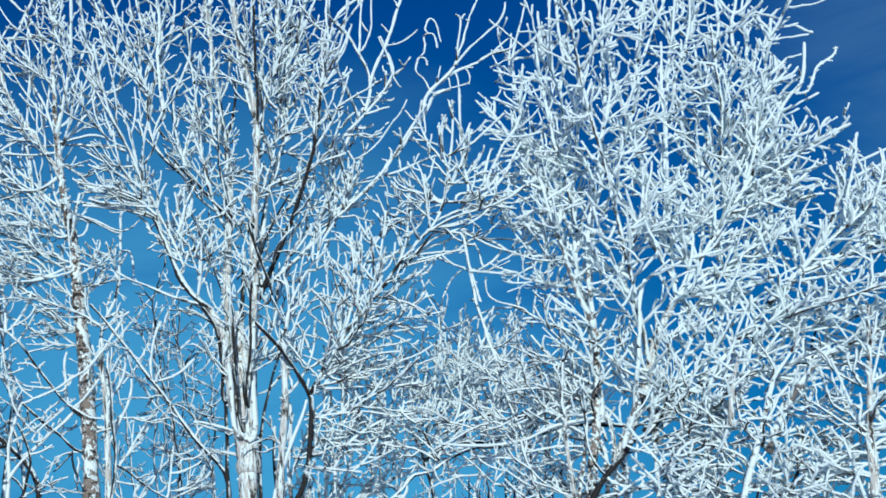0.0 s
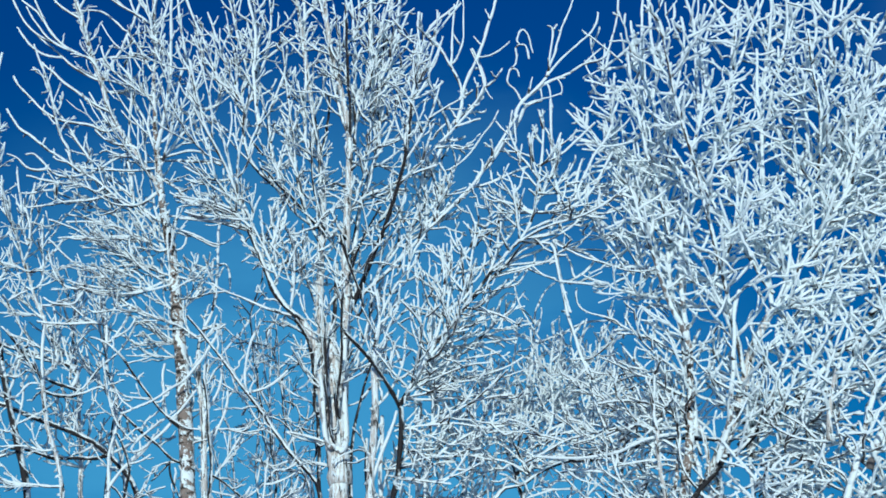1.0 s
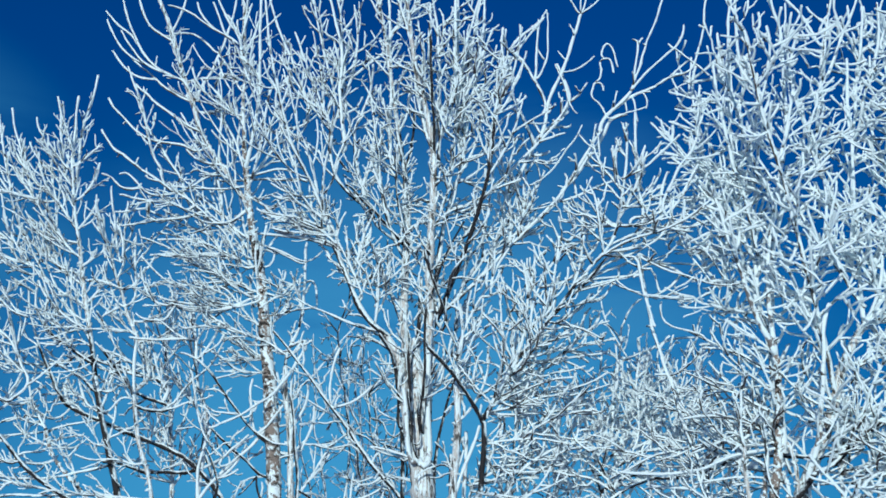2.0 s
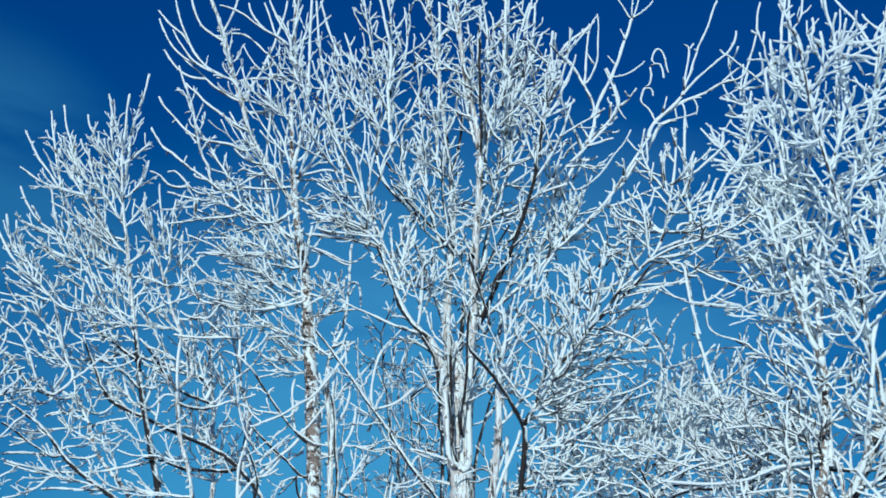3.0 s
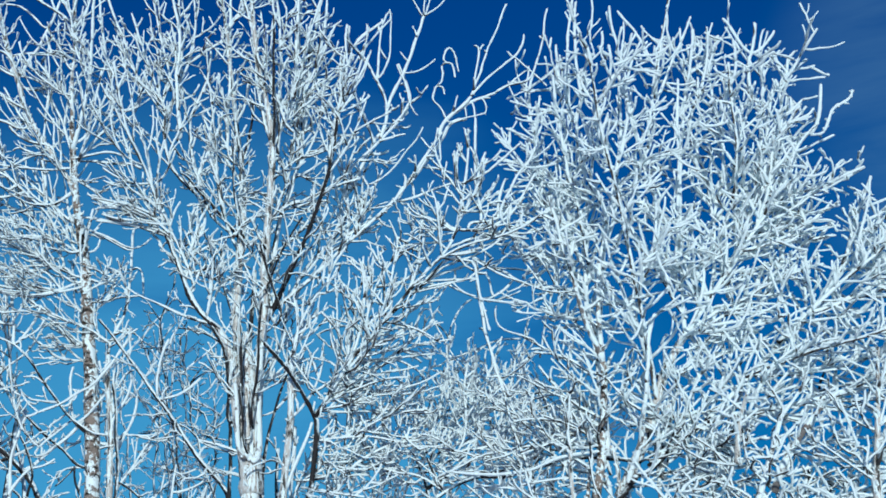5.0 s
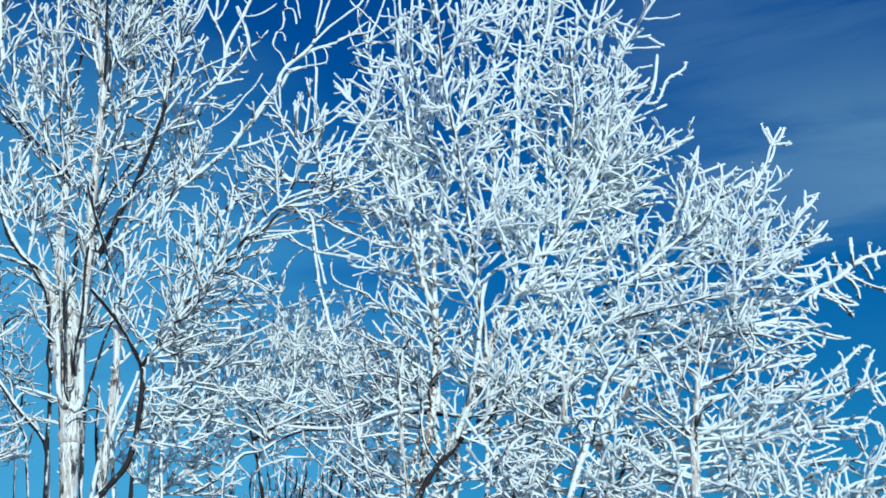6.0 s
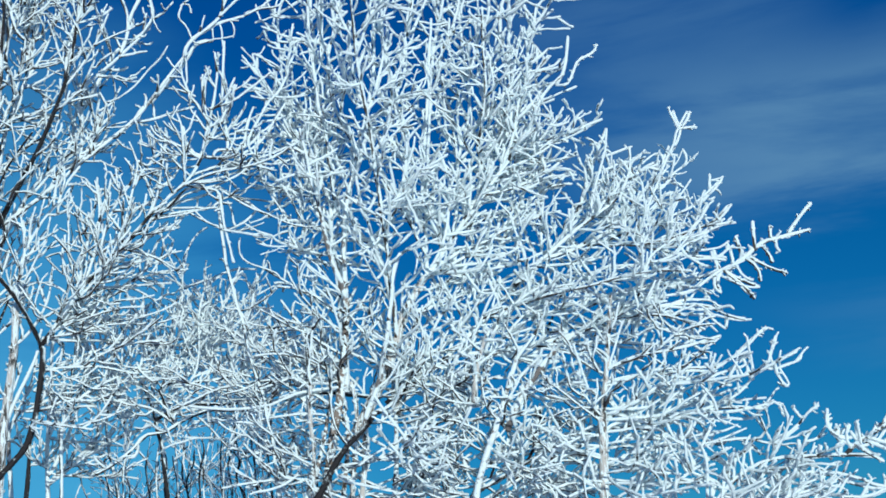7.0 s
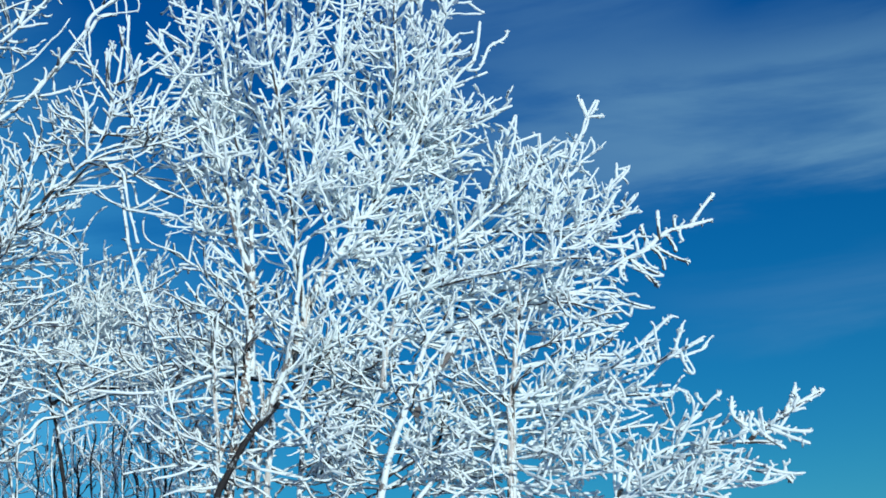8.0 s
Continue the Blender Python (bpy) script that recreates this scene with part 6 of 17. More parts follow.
limb(tree, "bare", 0.80, 0, (-1.649, 6.79, 5.061), 0.0094,
     (-1.738, 6.80, 5.043, 0.08, 0.0093), (-1.794, 6.81, 5.082, 0.04, 0.0091), (-1.868, 6.82, 5.111, -0.02, 0.0090), (-2.016, 6.84, 5.150, 0.01, 0.0087), (-2.113, 6.86, 5.223, 0.04, 0.0085), (-2.194, 6.87, 5.314, 0.01, 0.0083), (-2.276, 6.88, 5.407, 0.01, 0.0080), (-2.329, 6.89, 5.497, 0.02, 0.0079))
limb(tree, "sprig", 0.80, 0, (-1.522, 6.79, 4.855), 0.0089,
     (-1.538, 6.78, 4.923, -0.08, 0.0086), (-1.641, 6.78, 4.939, -0.04, 0.0082), (-1.727, 6.77, 4.981, 0.04, 0.0078), (-1.781, 6.77, 5.040, 0.05, 0.0074))
limb(tree, "arch", 0.80, 0, (-1.399, 6.78, 4.627), 0.0103,
     (-1.559, 6.85, 4.559, 0.09, 0.0096), (-1.672, 6.81, 4.641, 0.07, 0.0090), (-1.769, 6.78, 4.724, -0.01, 0.0085), (-1.865, 6.75, 4.772, -0.00, 0.0081), (-1.962, 6.71, 4.849, 0.01, 0.0076), (-2.027, 6.70, 4.888, -0.02, 0.0074))
limb(tree, "bare", 0.80, 0, (-2.027, 6.70, 4.888), 0.0090,
     (-2.095, 6.68, 4.943, -0.00, 0.0086), (-2.164, 6.67, 4.998, 0.01, 0.0082), (-2.216, 6.66, 5.053, 0.03, 0.0079), (-2.269, 6.65, 5.144, 0.02, 0.0075))
limb(tree, "bare", 0.80, 0, (-1.827, 6.76, 4.753), 0.0088,
     (-1.978, 6.73, 4.735, 0.08, 0.0077), (-2.045, 6.71, 4.805, 0.07, 0.0069), (-2.102, 6.70, 4.865, -0.04, 0.0063), (-2.154, 6.69, 4.864, -0.12, 0.0059))
limb(tree, "none", 0.80, 0, (-2.028, 6.72, 4.787), 0.0089,
     (-2.109, 6.71, 4.769, 0.07, 0.0080), (-2.159, 6.70, 4.795, 0.08, 0.0073), (-2.194, 6.69, 4.842, -0.01, 0.0067), (-2.261, 6.68, 4.868, -0.06, 0.0059))
limb(tree, "none", 0.80, 0, (-1.382, 6.74, 4.761), 0.0074,
     (-1.528, 6.76, 4.756, 0.02, 0.0070), (-1.707, 6.79, 4.783, 0.02, 0.0066), (-1.853, 6.82, 4.824, 0.01, 0.0062), (-1.928, 6.83, 4.854, 0.02, 0.0059))
limb(tree, "none", 0.80, 0, (-1.559, 6.85, 4.559), 0.0088,
     (-1.565, 6.83, 4.661, -0.01, 0.0082), (-1.590, 6.80, 4.833, -0.01, 0.0073))
limb(tree, "bare", 0.80, 0, (-1.053, 6.85, 4.822), 0.0090,
     (-1.251, 6.89, 4.864, -0.00, 0.0085), (-1.434, 6.94, 4.896, -0.01, 0.0080), (-1.582, 6.97, 4.906, 0.00, 0.0077), (-1.638, 6.98, 4.931, 0.05, 0.0075))
limb(tree, "none", 0.80, 0, (-1.397, 6.72, 4.808), 0.0087,
     (-1.321, 6.74, 4.832, -0.01, 0.0083), (-1.225, 6.76, 4.867, 0.03, 0.0077), (-1.128, 6.79, 4.854, 0.06, 0.0072))
limb(tree, "sprig", 0.80, 0, (-1.720, 6.79, 4.683), 0.0087,
     (-1.765, 6.78, 4.643, 0.08, 0.0085), (-1.829, 6.76, 4.682, 0.02, 0.0083), (-1.985, 6.71, 4.689, -0.02, 0.0078), (-2.079, 6.68, 4.700, 0.01, 0.0075), (-2.132, 6.66, 4.714, 0.02, 0.0073))
limb(tree, "none", 0.80, 0, (-1.966, 6.71, 4.688), 0.0074,
     (-2.016, 6.85, 4.617, 0.02, 0.0066), (-2.024, 6.84, 4.740, 0.03, 0.0059))
limb(tree, "sprig", 0.80, 0, (-1.672, 6.81, 4.641), 0.0088,
     (-1.772, 6.81, 4.611, 0.04, 0.0082), (-1.908, 6.81, 4.608, 0.01, 0.0075), (-2.044, 6.81, 4.591, -0.00, 0.0067), (-2.179, 6.81, 4.581, 0.01, 0.0059))
limb(tree, "none", 0.80, 0, (-2.021, 6.84, 4.699), 0.0074,
     (-2.151, 6.81, 4.670, 0.01, 0.0063), (-2.197, 6.79, 4.666, 0.02, 0.0059))
limb(tree, "sprig", 0.80, 0, (-2.179, 6.81, 4.581), 0.0075,
     (-2.159, 6.85, 4.342, 0.07, 0.0070), (-2.203, 6.84, 4.523, 0.05, 0.0067), (-2.230, 6.83, 4.705, 0.01, 0.0063), (-2.249, 6.83, 4.853, 0.00, 0.0060))
limb(tree, "arch", 0.80, 0, (-1.356, 6.80, 4.427), 0.0104,
     (-1.467, 6.83, 4.507, 0.04, 0.0096), (-1.545, 6.86, 4.616, 0.01, 0.0089), (-1.621, 6.88, 4.685, -0.01, 0.0083), (-1.738, 6.91, 4.802, 0.00, 0.0074))
limb(tree, "sprig", 0.80, 0, (-1.331, 6.81, 4.282), 0.0085,
     (-1.418, 6.79, 4.256, 0.08, 0.0082), (-1.464, 6.76, 4.354, 0.07, 0.0078), (-1.511, 6.74, 4.453, -0.02, 0.0074), (-1.559, 6.72, 4.502, -0.05, 0.0071))
limb(tree, "sprig", 0.80, 0, (-1.331, 6.81, 4.282), 0.0087,
     (-1.394, 6.82, 4.390, -0.01, 0.0081), (-1.466, 6.83, 4.488, -0.00, 0.0076), (-1.520, 6.83, 4.566, 0.00, 0.0072))
limb(tree, "sprig", 0.80, 0, (-1.331, 6.81, 4.282), 0.0085,
     (-1.303, 6.78, 4.389, -0.00, 0.0078), (-1.276, 6.75, 4.500, -0.00, 0.0071))
limb(tree, "none", 0.80, 0, (-1.331, 6.81, 4.282), 0.0071,
     (-1.264, 6.81, 4.267, -0.08, 0.0066), (-1.244, 6.82, 4.382, -0.13, 0.0057))
limb(tree, "arch", 0.80, 0, (-1.301, 6.84, 3.971), 0.0102,
     (-1.402, 6.88, 4.167, -0.03, 0.0091), (-1.475, 6.90, 4.214, -0.08, 0.0087), (-1.581, 6.93, 4.202, -0.02, 0.0082), (-1.690, 6.95, 4.221, 0.03, 0.0077), (-1.764, 6.97, 4.257, 0.03, 0.0073))
limb(tree, "arch", 0.80, 0, (-1.310, 6.83, 4.093), 0.0084,
     (-1.353, 6.82, 4.085, -0.05, 0.0083), (-1.446, 6.80, 4.035, -0.00, 0.0080), (-1.539, 6.78, 4.005, 0.03, 0.0077), (-1.694, 6.75, 3.996, 0.03, 0.0073), (-1.788, 6.73, 4.029, 0.06, 0.0070))
limb(tree, "sprig", 0.80, 0, (-1.446, 6.80, 4.035), 0.0084,
     (-1.567, 6.76, 4.044, 0.03, 0.0078), (-1.674, 6.72, 4.087, 0.02, 0.0073), (-1.810, 6.67, 4.145, 0.02, 0.0066), (-1.900, 6.62, 4.221, 0.02, 0.0060), (-1.961, 6.59, 4.282, 0.01, 0.0056))
limb(tree, "sprig", 0.80, 0, (-1.446, 6.80, 4.035), 0.0070,
     (-1.629, 6.75, 4.026, 0.01, 0.0064), (-1.782, 6.70, 4.036, 0.02, 0.0059), (-1.873, 6.67, 4.066, 0.04, 0.0056))
limb(tree, "sprig", 0.80, 0, (-1.486, 6.78, 4.038), 0.0071,
     (-1.511, 6.79, 4.103, -0.08, 0.0069), (-1.713, 6.79, 4.159, -0.03, 0.0063), (-1.848, 6.79, 4.196, -0.01, 0.0059), (-1.915, 6.80, 4.190, -0.06, 0.0057))
limb(tree, "sprig", 0.80, 0, (-1.539, 6.92, 4.207), 0.0087,
     (-1.577, 6.90, 4.256, -0.08, 0.0083), (-1.703, 6.86, 4.317, -0.02, 0.0076), (-1.797, 6.82, 4.363, 0.01, 0.0071), (-1.859, 6.79, 4.410, -0.01, 0.0067), (-2.015, 6.74, 4.468, -0.02, 0.0058))
limb(tree, "sprig", 0.80, 0, (-1.374, 6.80, 4.269), 0.0085,
     (-1.513, 6.76, 4.332, -0.05, 0.0077), (-1.668, 6.72, 4.331, -0.04, 0.0068), (-1.821, 6.67, 4.305, 0.00, 0.0060), (-1.882, 6.66, 4.319, 0.07, 0.0057))
limb(tree, "sprig", 0.80, 0, (-1.446, 6.77, 4.315), 0.0072,
     (-1.534, 6.77, 4.363, -0.00, 0.0069), (-1.653, 6.77, 4.424, -0.01, 0.0066), (-1.755, 6.77, 4.448, -0.03, 0.0063), (-1.923, 6.77, 4.458, -0.02, 0.0058))
limb(tree, "sprig", 0.80, 0, (-1.551, 6.91, 4.223), 0.0075,
     (-1.620, 6.93, 4.289, 0.01, 0.0072), (-1.737, 6.97, 4.420, -0.00, 0.0067), (-1.856, 7.01, 4.533, 0.00, 0.0062), (-1.898, 7.02, 4.599, 0.04, 0.0060))
limb(tree, "sprig", 0.80, 0, (-1.620, 6.93, 4.289), 0.0072,
     (-1.552, 6.93, 4.301, -0.04, 0.0064), (-1.501, 6.93, 4.333, -0.05, 0.0058))
limb(tree, "sprig", 0.80, 0, (-1.151, 6.81, 3.721), 0.0085,
     (-1.245, 6.80, 3.787, -0.01, 0.0082), (-1.342, 6.80, 3.841, -0.02, 0.0080), (-1.439, 6.79, 3.878, -0.00, 0.0078), (-1.537, 6.78, 3.932, 0.02, 0.0076), (-1.620, 6.78, 4.002, 0.03, 0.0074), (-1.671, 6.77, 4.072, 0.03, 0.0072), (-1.706, 6.76, 4.149, 0.03, 0.0071))
limb(tree, "none", 0.80, 0, (-1.537, 6.78, 3.932), 0.0086,
     (-1.676, 6.85, 3.725, 0.05, 0.0081), (-1.687, 6.86, 3.795, 0.09, 0.0080), (-1.706, 6.87, 3.936, 0.00, 0.0077), (-1.726, 6.88, 4.080, -0.00, 0.0074), (-1.748, 6.89, 4.208, -0.00, 0.0072))
limb(tree, "sprig", 0.80, 0, (-1.498, 6.79, 3.910), 0.0069,
     (-1.549, 6.77, 3.895, 0.07, 0.0067), (-1.626, 6.75, 3.909, -0.01, 0.0063), (-1.715, 6.72, 3.881, 0.00, 0.0058), (-1.761, 6.71, 3.903, 0.11, 0.0056))
limb(tree, "none", 0.80, 0, (-1.695, 6.86, 3.855), 0.0086,
     (-1.768, 6.86, 3.870, -0.02, 0.0083), (-1.987, 6.88, 3.885, 0.00, 0.0076), (-2.090, 6.88, 3.903, 0.02, 0.0072))
limb(tree, "none", 0.80, 0, (-1.788, 6.73, 4.029), 0.0070,
     (-1.820, 6.71, 3.958, 0.05, 0.0066), (-1.858, 6.70, 3.930, 0.09, 0.0064), (-1.950, 6.68, 3.938, 0.05, 0.0059), (-1.997, 6.67, 3.970, 0.08, 0.0056))
limb(tree, "none", 0.80, 0, (-1.744, 6.86, 3.865), 0.0072,
     (-1.821, 6.87, 3.908, 0.03, 0.0067), (-1.911, 6.88, 3.992, -0.00, 0.0061), (-1.980, 6.88, 4.018, -0.06, 0.0057))
limb(tree, "none", 0.80, 0, (-1.282, 6.85, 3.795), 0.0071,
     (-1.322, 6.86, 3.802, 0.05, 0.0069), (-1.446, 6.89, 3.862, -0.01, 0.0062), (-1.570, 6.93, 3.873, -0.04, 0.0057))
limb(tree, "none", 0.80, 0, (-1.653, 6.84, 3.760), 0.0069,
     (-1.544, 6.80, 3.804, -0.05, 0.0060), (-1.515, 6.79, 3.857, -0.09, 0.0055))
limb(tree, "sprig", 0.80, 0, (-1.274, 6.85, 3.731), 0.0070,
     (-1.345, 6.85, 3.757, 0.06, 0.0066), (-1.419, 6.85, 3.830, 0.02, 0.0061), (-1.487, 6.86, 3.885, -0.01, 0.0056))
limb(tree, "sprig", 0.80, 0, (-1.788, 6.73, 4.029), 0.0072,
     (-1.822, 6.73, 4.032, 0.03, 0.0070), (-1.907, 6.74, 4.056, 0.04, 0.0067), (-1.961, 6.74, 4.113, 0.07, 0.0063), (-2.005, 6.75, 4.258, 0.04, 0.0057))
limb(tree, "none", 0.80, 0, (-1.303, 6.78, 4.389), 0.0069,
     (-1.181, 6.76, 4.336, 0.02, 0.0065), (-1.043, 6.73, 4.244, -0.04, 0.0059), (-0.940, 6.70, 4.297, -0.13, 0.0055))
limb(tree, "sprig", 0.80, 0, (-1.075, 6.81, 3.950), 0.0069,
     (-1.117, 6.78, 4.148, -0.08, 0.0063), (-1.162, 6.77, 4.077, -0.08, 0.0060), (-1.241, 6.76, 4.042, 0.02, 0.0058), (-1.302, 6.74, 3.990, -0.04, 0.0055))
limb(tree, "sprig", 0.80, 0, (-1.151, 6.77, 4.095), 0.0070,
     (-1.234, 6.79, 4.142, -0.01, 0.0063), (-1.316, 6.82, 4.174, -0.02, 0.0056))
limb(tree, "sprig", 0.80, 0, (-1.221, 6.76, 4.051), 0.0070,
     (-1.185, 6.79, 4.157, -0.02, 0.0062), (-1.174, 6.82, 4.235, -0.03, 0.0056))
limb(tree, "sparse", 0.12, 0, (-1.232, 6.85, 3.202), 0.0082,
     (-1.317, 6.82, 3.273, 0.02, 0.0079), (-1.392, 6.79, 3.365, 0.01, 0.0076), (-1.482, 6.75, 3.487, 0.01, 0.0073), (-1.541, 6.72, 3.580, -0.00, 0.0070), (-1.596, 6.70, 3.648, -0.02, 0.0068))
limb(tree, "bare", 0.60, 0, (-1.596, 6.70, 3.648), 0.0069,
     (-1.672, 6.71, 3.708, -0.03, 0.0061), (-1.740, 6.72, 3.738, -0.03, 0.0055))
limb(tree, "sparse", 0.12, 0, (-1.225, 6.85, 3.036), 0.0085,
     (-1.307, 6.87, 3.063, 0.06, 0.0083), (-1.378, 6.90, 3.136, 0.02, 0.0080), (-1.521, 6.95, 3.267, 0.00, 0.0076), (-1.603, 6.98, 3.353, 0.01, 0.0073), (-1.665, 7.01, 3.435, 0.01, 0.0071))
limb(tree, "none", 0.80, 0, (-1.143, 6.81, 3.767), 0.0093,
     (-1.033, 6.79, 3.805, 0.08, 0.0090), (-1.091, 6.77, 3.668, 0.09, 0.0085), (-1.150, 6.75, 3.566, 0.02, 0.0082), (-1.223, 6.73, 3.467, 0.02, 0.0078), (-1.297, 6.71, 3.418, 0.02, 0.0075), (-1.384, 6.69, 3.354, 0.01, 0.0072), (-1.487, 6.67, 3.306, 0.01, 0.0069), (-1.545, 6.66, 3.284, 0.01, 0.0067))
limb(tree, "none", 0.80, 0, (-1.392, 6.79, 3.365), 0.0068,
     (-1.345, 6.79, 3.380, -0.08, 0.0068), (-1.357, 6.80, 3.495, -0.03, 0.0068), (-1.348, 6.81, 3.589, 0.03, 0.0068))
limb(tree, "none", 0.80, 0, (-1.317, 6.82, 3.273), 0.0081,
     (-1.300, 6.82, 3.287, 0.00, 0.0079), (-1.233, 6.79, 3.340, -0.01, 0.0074), (-1.165, 6.76, 3.415, -0.02, 0.0067))
limb(tree, "none", 0.80, 0, (-1.138, 6.83, 3.256), 0.0081,
     (-1.097, 6.82, 3.342, 0.01, 0.0077), (-1.059, 6.82, 3.412, -0.00, 0.0074), (-1.033, 6.81, 3.480, -0.03, 0.0071), (-1.033, 6.80, 3.544, -0.05, 0.0068))
limb(tree, "none", 0.80, 0, (-1.133, 6.84, 3.070), 0.0082,
     (-1.084, 6.85, 3.157, -0.02, 0.0078), (-1.055, 6.86, 3.238, -0.01, 0.0075), (-1.017, 6.87, 3.335, -0.02, 0.0072), (-1.010, 6.88, 3.434, -0.04, 0.0068))
limb(tree, "none", 0.80, 0, (-1.435, 6.92, 3.188), 0.0068,
     (-1.539, 6.85, 3.101, 0.10, 0.0063), (-1.496, 6.86, 3.179, 0.11, 0.0060), (-1.405, 6.86, 3.256, 0.02, 0.0056), (-1.374, 6.87, 3.287, -0.01, 0.0055))
limb(tree, "none", 0.80, 0, (-1.266, 6.84, 3.230), 0.0081,
     (-1.180, 6.86, 3.164, -0.08, 0.0074), (-1.099, 6.88, 3.186, -0.12, 0.0068))
limb(tree, "sprig", 0.80, 0, (-1.507, 6.85, 3.159), 0.0068,
     (-1.570, 6.83, 3.223, 0.02, 0.0066), (-1.614, 6.81, 3.284, 0.03, 0.0064), (-1.636, 6.78, 3.374, 0.03, 0.0061), (-1.655, 6.74, 3.494, 0.01, 0.0058), (-1.667, 6.71, 3.615, 0.01, 0.0055))
limb(tree, "none", 0.80, 0, (-1.482, 6.75, 3.487), 0.0068,
     (-1.529, 6.75, 3.521, -0.08, 0.0062), (-1.591, 6.74, 3.522, -0.07, 0.0055))
limb(tree, "sprig", 0.80, 0, (-1.272, 6.85, 3.710), 0.0071,
     (-1.388, 6.87, 3.732, -0.02, 0.0068), (-1.526, 6.90, 3.732, 0.02, 0.0064), (-1.598, 6.92, 3.793, 0.03, 0.0061), (-1.707, 6.95, 3.859, -0.02, 0.0057))
limb(tree, "sprig", 0.80, 0, (-1.264, 6.85, 3.627), 0.0070,
     (-1.381, 6.85, 3.643, 0.01, 0.0065), (-1.448, 6.86, 3.664, 0.05, 0.0062), (-1.550, 6.86, 3.756, 0.03, 0.0056))
limb(tree, "sprig", 0.70, 0, (-1.154, 6.82, 3.426), 0.0068,
     (-1.185, 6.82, 3.524, 0.00, 0.0062), (-1.212, 6.82, 3.623, 0.00, 0.0055))
limb(tree, "sprig", 0.70, 0, (-1.139, 6.83, 3.298), 0.0068,
     (-1.114, 6.82, 3.391, -0.05, 0.0064), (-1.130, 6.81, 3.519, -0.00, 0.0059), (-1.114, 6.80, 3.647, 0.03, 0.0055))
limb(tree, "sprig", 0.70, 0, (-1.055, 6.86, 3.238), 0.0068,
     (-1.106, 6.88, 3.198, -0.02, 0.0063), (-1.175, 6.92, 3.129, -0.01, 0.0054))
limb(tree, "sparse", 0.30, 0, (-1.238, 6.85, 3.308), 0.0068,
     (-1.189, 6.85, 3.370, -0.08, 0.0062), (-1.217, 6.86, 3.471, -0.10, 0.0055))
limb(tree, "none", 0.80, 0, (-1.442, 6.76, 5.659), 0.0093,
     (-1.466, 6.74, 5.725, -0.08, 0.0089), (-1.566, 6.70, 5.792, -0.03, 0.0082), (-1.683, 6.66, 5.857, 0.00, 0.0074), (-1.750, 6.63, 5.908, -0.01, 0.0070), (-1.882, 6.59, 5.952, -0.03, 0.0062))
limb(tree, "none", 0.80, 0, (-1.549, 6.71, 5.781), 0.0080,
     (-1.625, 6.85, 5.737, 0.04, 0.0075), (-1.698, 6.87, 5.822, 0.02, 0.0072), (-1.798, 6.88, 5.917, -0.04, 0.0068), (-1.953, 6.91, 5.953, -0.05, 0.0064))
limb(tree, "none", 0.80, 0, (-1.742, 6.76, 5.367), 0.0093,
     (-1.691, 6.75, 5.472, 0.02, 0.0088), (-1.639, 6.74, 5.543, -0.01, 0.0084), (-1.598, 6.73, 5.664, -0.01, 0.0079), (-1.553, 6.72, 5.764, -0.00, 0.0074), (-1.511, 6.71, 5.915, -0.01, 0.0067), (-1.491, 6.70, 6.030, -0.01, 0.0062))
limb(tree, "sprig", 0.80, 0, (-1.598, 6.73, 5.664), 0.0075,
     (-1.530, 6.73, 5.565, 0.02, 0.0068), (-1.472, 6.72, 5.439, 0.02, 0.0060))
limb(tree, "sprig", 0.80, 0, (-1.605, 6.73, 5.644), 0.0074,
     (-1.560, 6.71, 5.500, -0.02, 0.0067), (-1.499, 6.70, 5.379, -0.02, 0.0060))
limb(tree, "sprig", 0.80, 0, (-1.302, 6.57, 5.311), 0.0075,
     (-1.349, 6.57, 5.343, 0.08, 0.0073), (-1.404, 6.57, 5.500, 0.03, 0.0068), (-1.424, 6.56, 5.648, -0.01, 0.0064), (-1.479, 6.56, 5.758, -0.04, 0.0060))
limb(tree, "sprig", 0.80, 0, (-1.295, 6.55, 5.369), 0.0074,
     (-1.329, 6.55, 5.425, -0.01, 0.0068), (-1.398, 6.54, 5.521, -0.01, 0.0059))
limb(tree, "none", 0.80, 0, (-1.461, 6.56, 5.721), 0.0076,
     (-1.494, 6.54, 5.771, 0.03, 0.0071), (-1.553, 6.51, 5.913, 0.01, 0.0061))
limb(tree, "none", 0.80, 0, (-1.549, 6.71, 5.781), 0.0078,
     (-1.590, 6.71, 5.883, 0.01, 0.0072), (-1.641, 6.72, 6.039, 0.01, 0.0063))
limb(tree, "none", 0.80, 0, (-1.936, 6.84, 5.919), 0.0080,
     (-1.855, 6.80, 6.066, -0.02, 0.0068), (-1.836, 6.78, 6.137, -0.04, 0.0064))
limb(tree, "none", 0.80, 0, (-1.625, 6.68, 5.825), 0.0078,
     (-1.695, 6.69, 5.922, 0.03, 0.0071), (-1.740, 6.71, 6.039, 0.03, 0.0063))
limb(tree, "sprig", 0.80, 0, (-1.417, 6.68, 5.195), 0.0089,
     (-1.484, 6.66, 5.208, 0.06, 0.0084), (-1.580, 6.62, 5.272, 0.03, 0.0076), (-1.677, 6.58, 5.371, 0.04, 0.0067), (-1.707, 6.55, 5.472, 0.06, 0.0059))
limb(tree, "sprig", 0.80, 0, (-1.755, 6.80, 5.327), 0.0076,
     (-1.666, 6.82, 5.309, -0.08, 0.0069), (-1.566, 6.84, 5.351, -0.07, 0.0060))
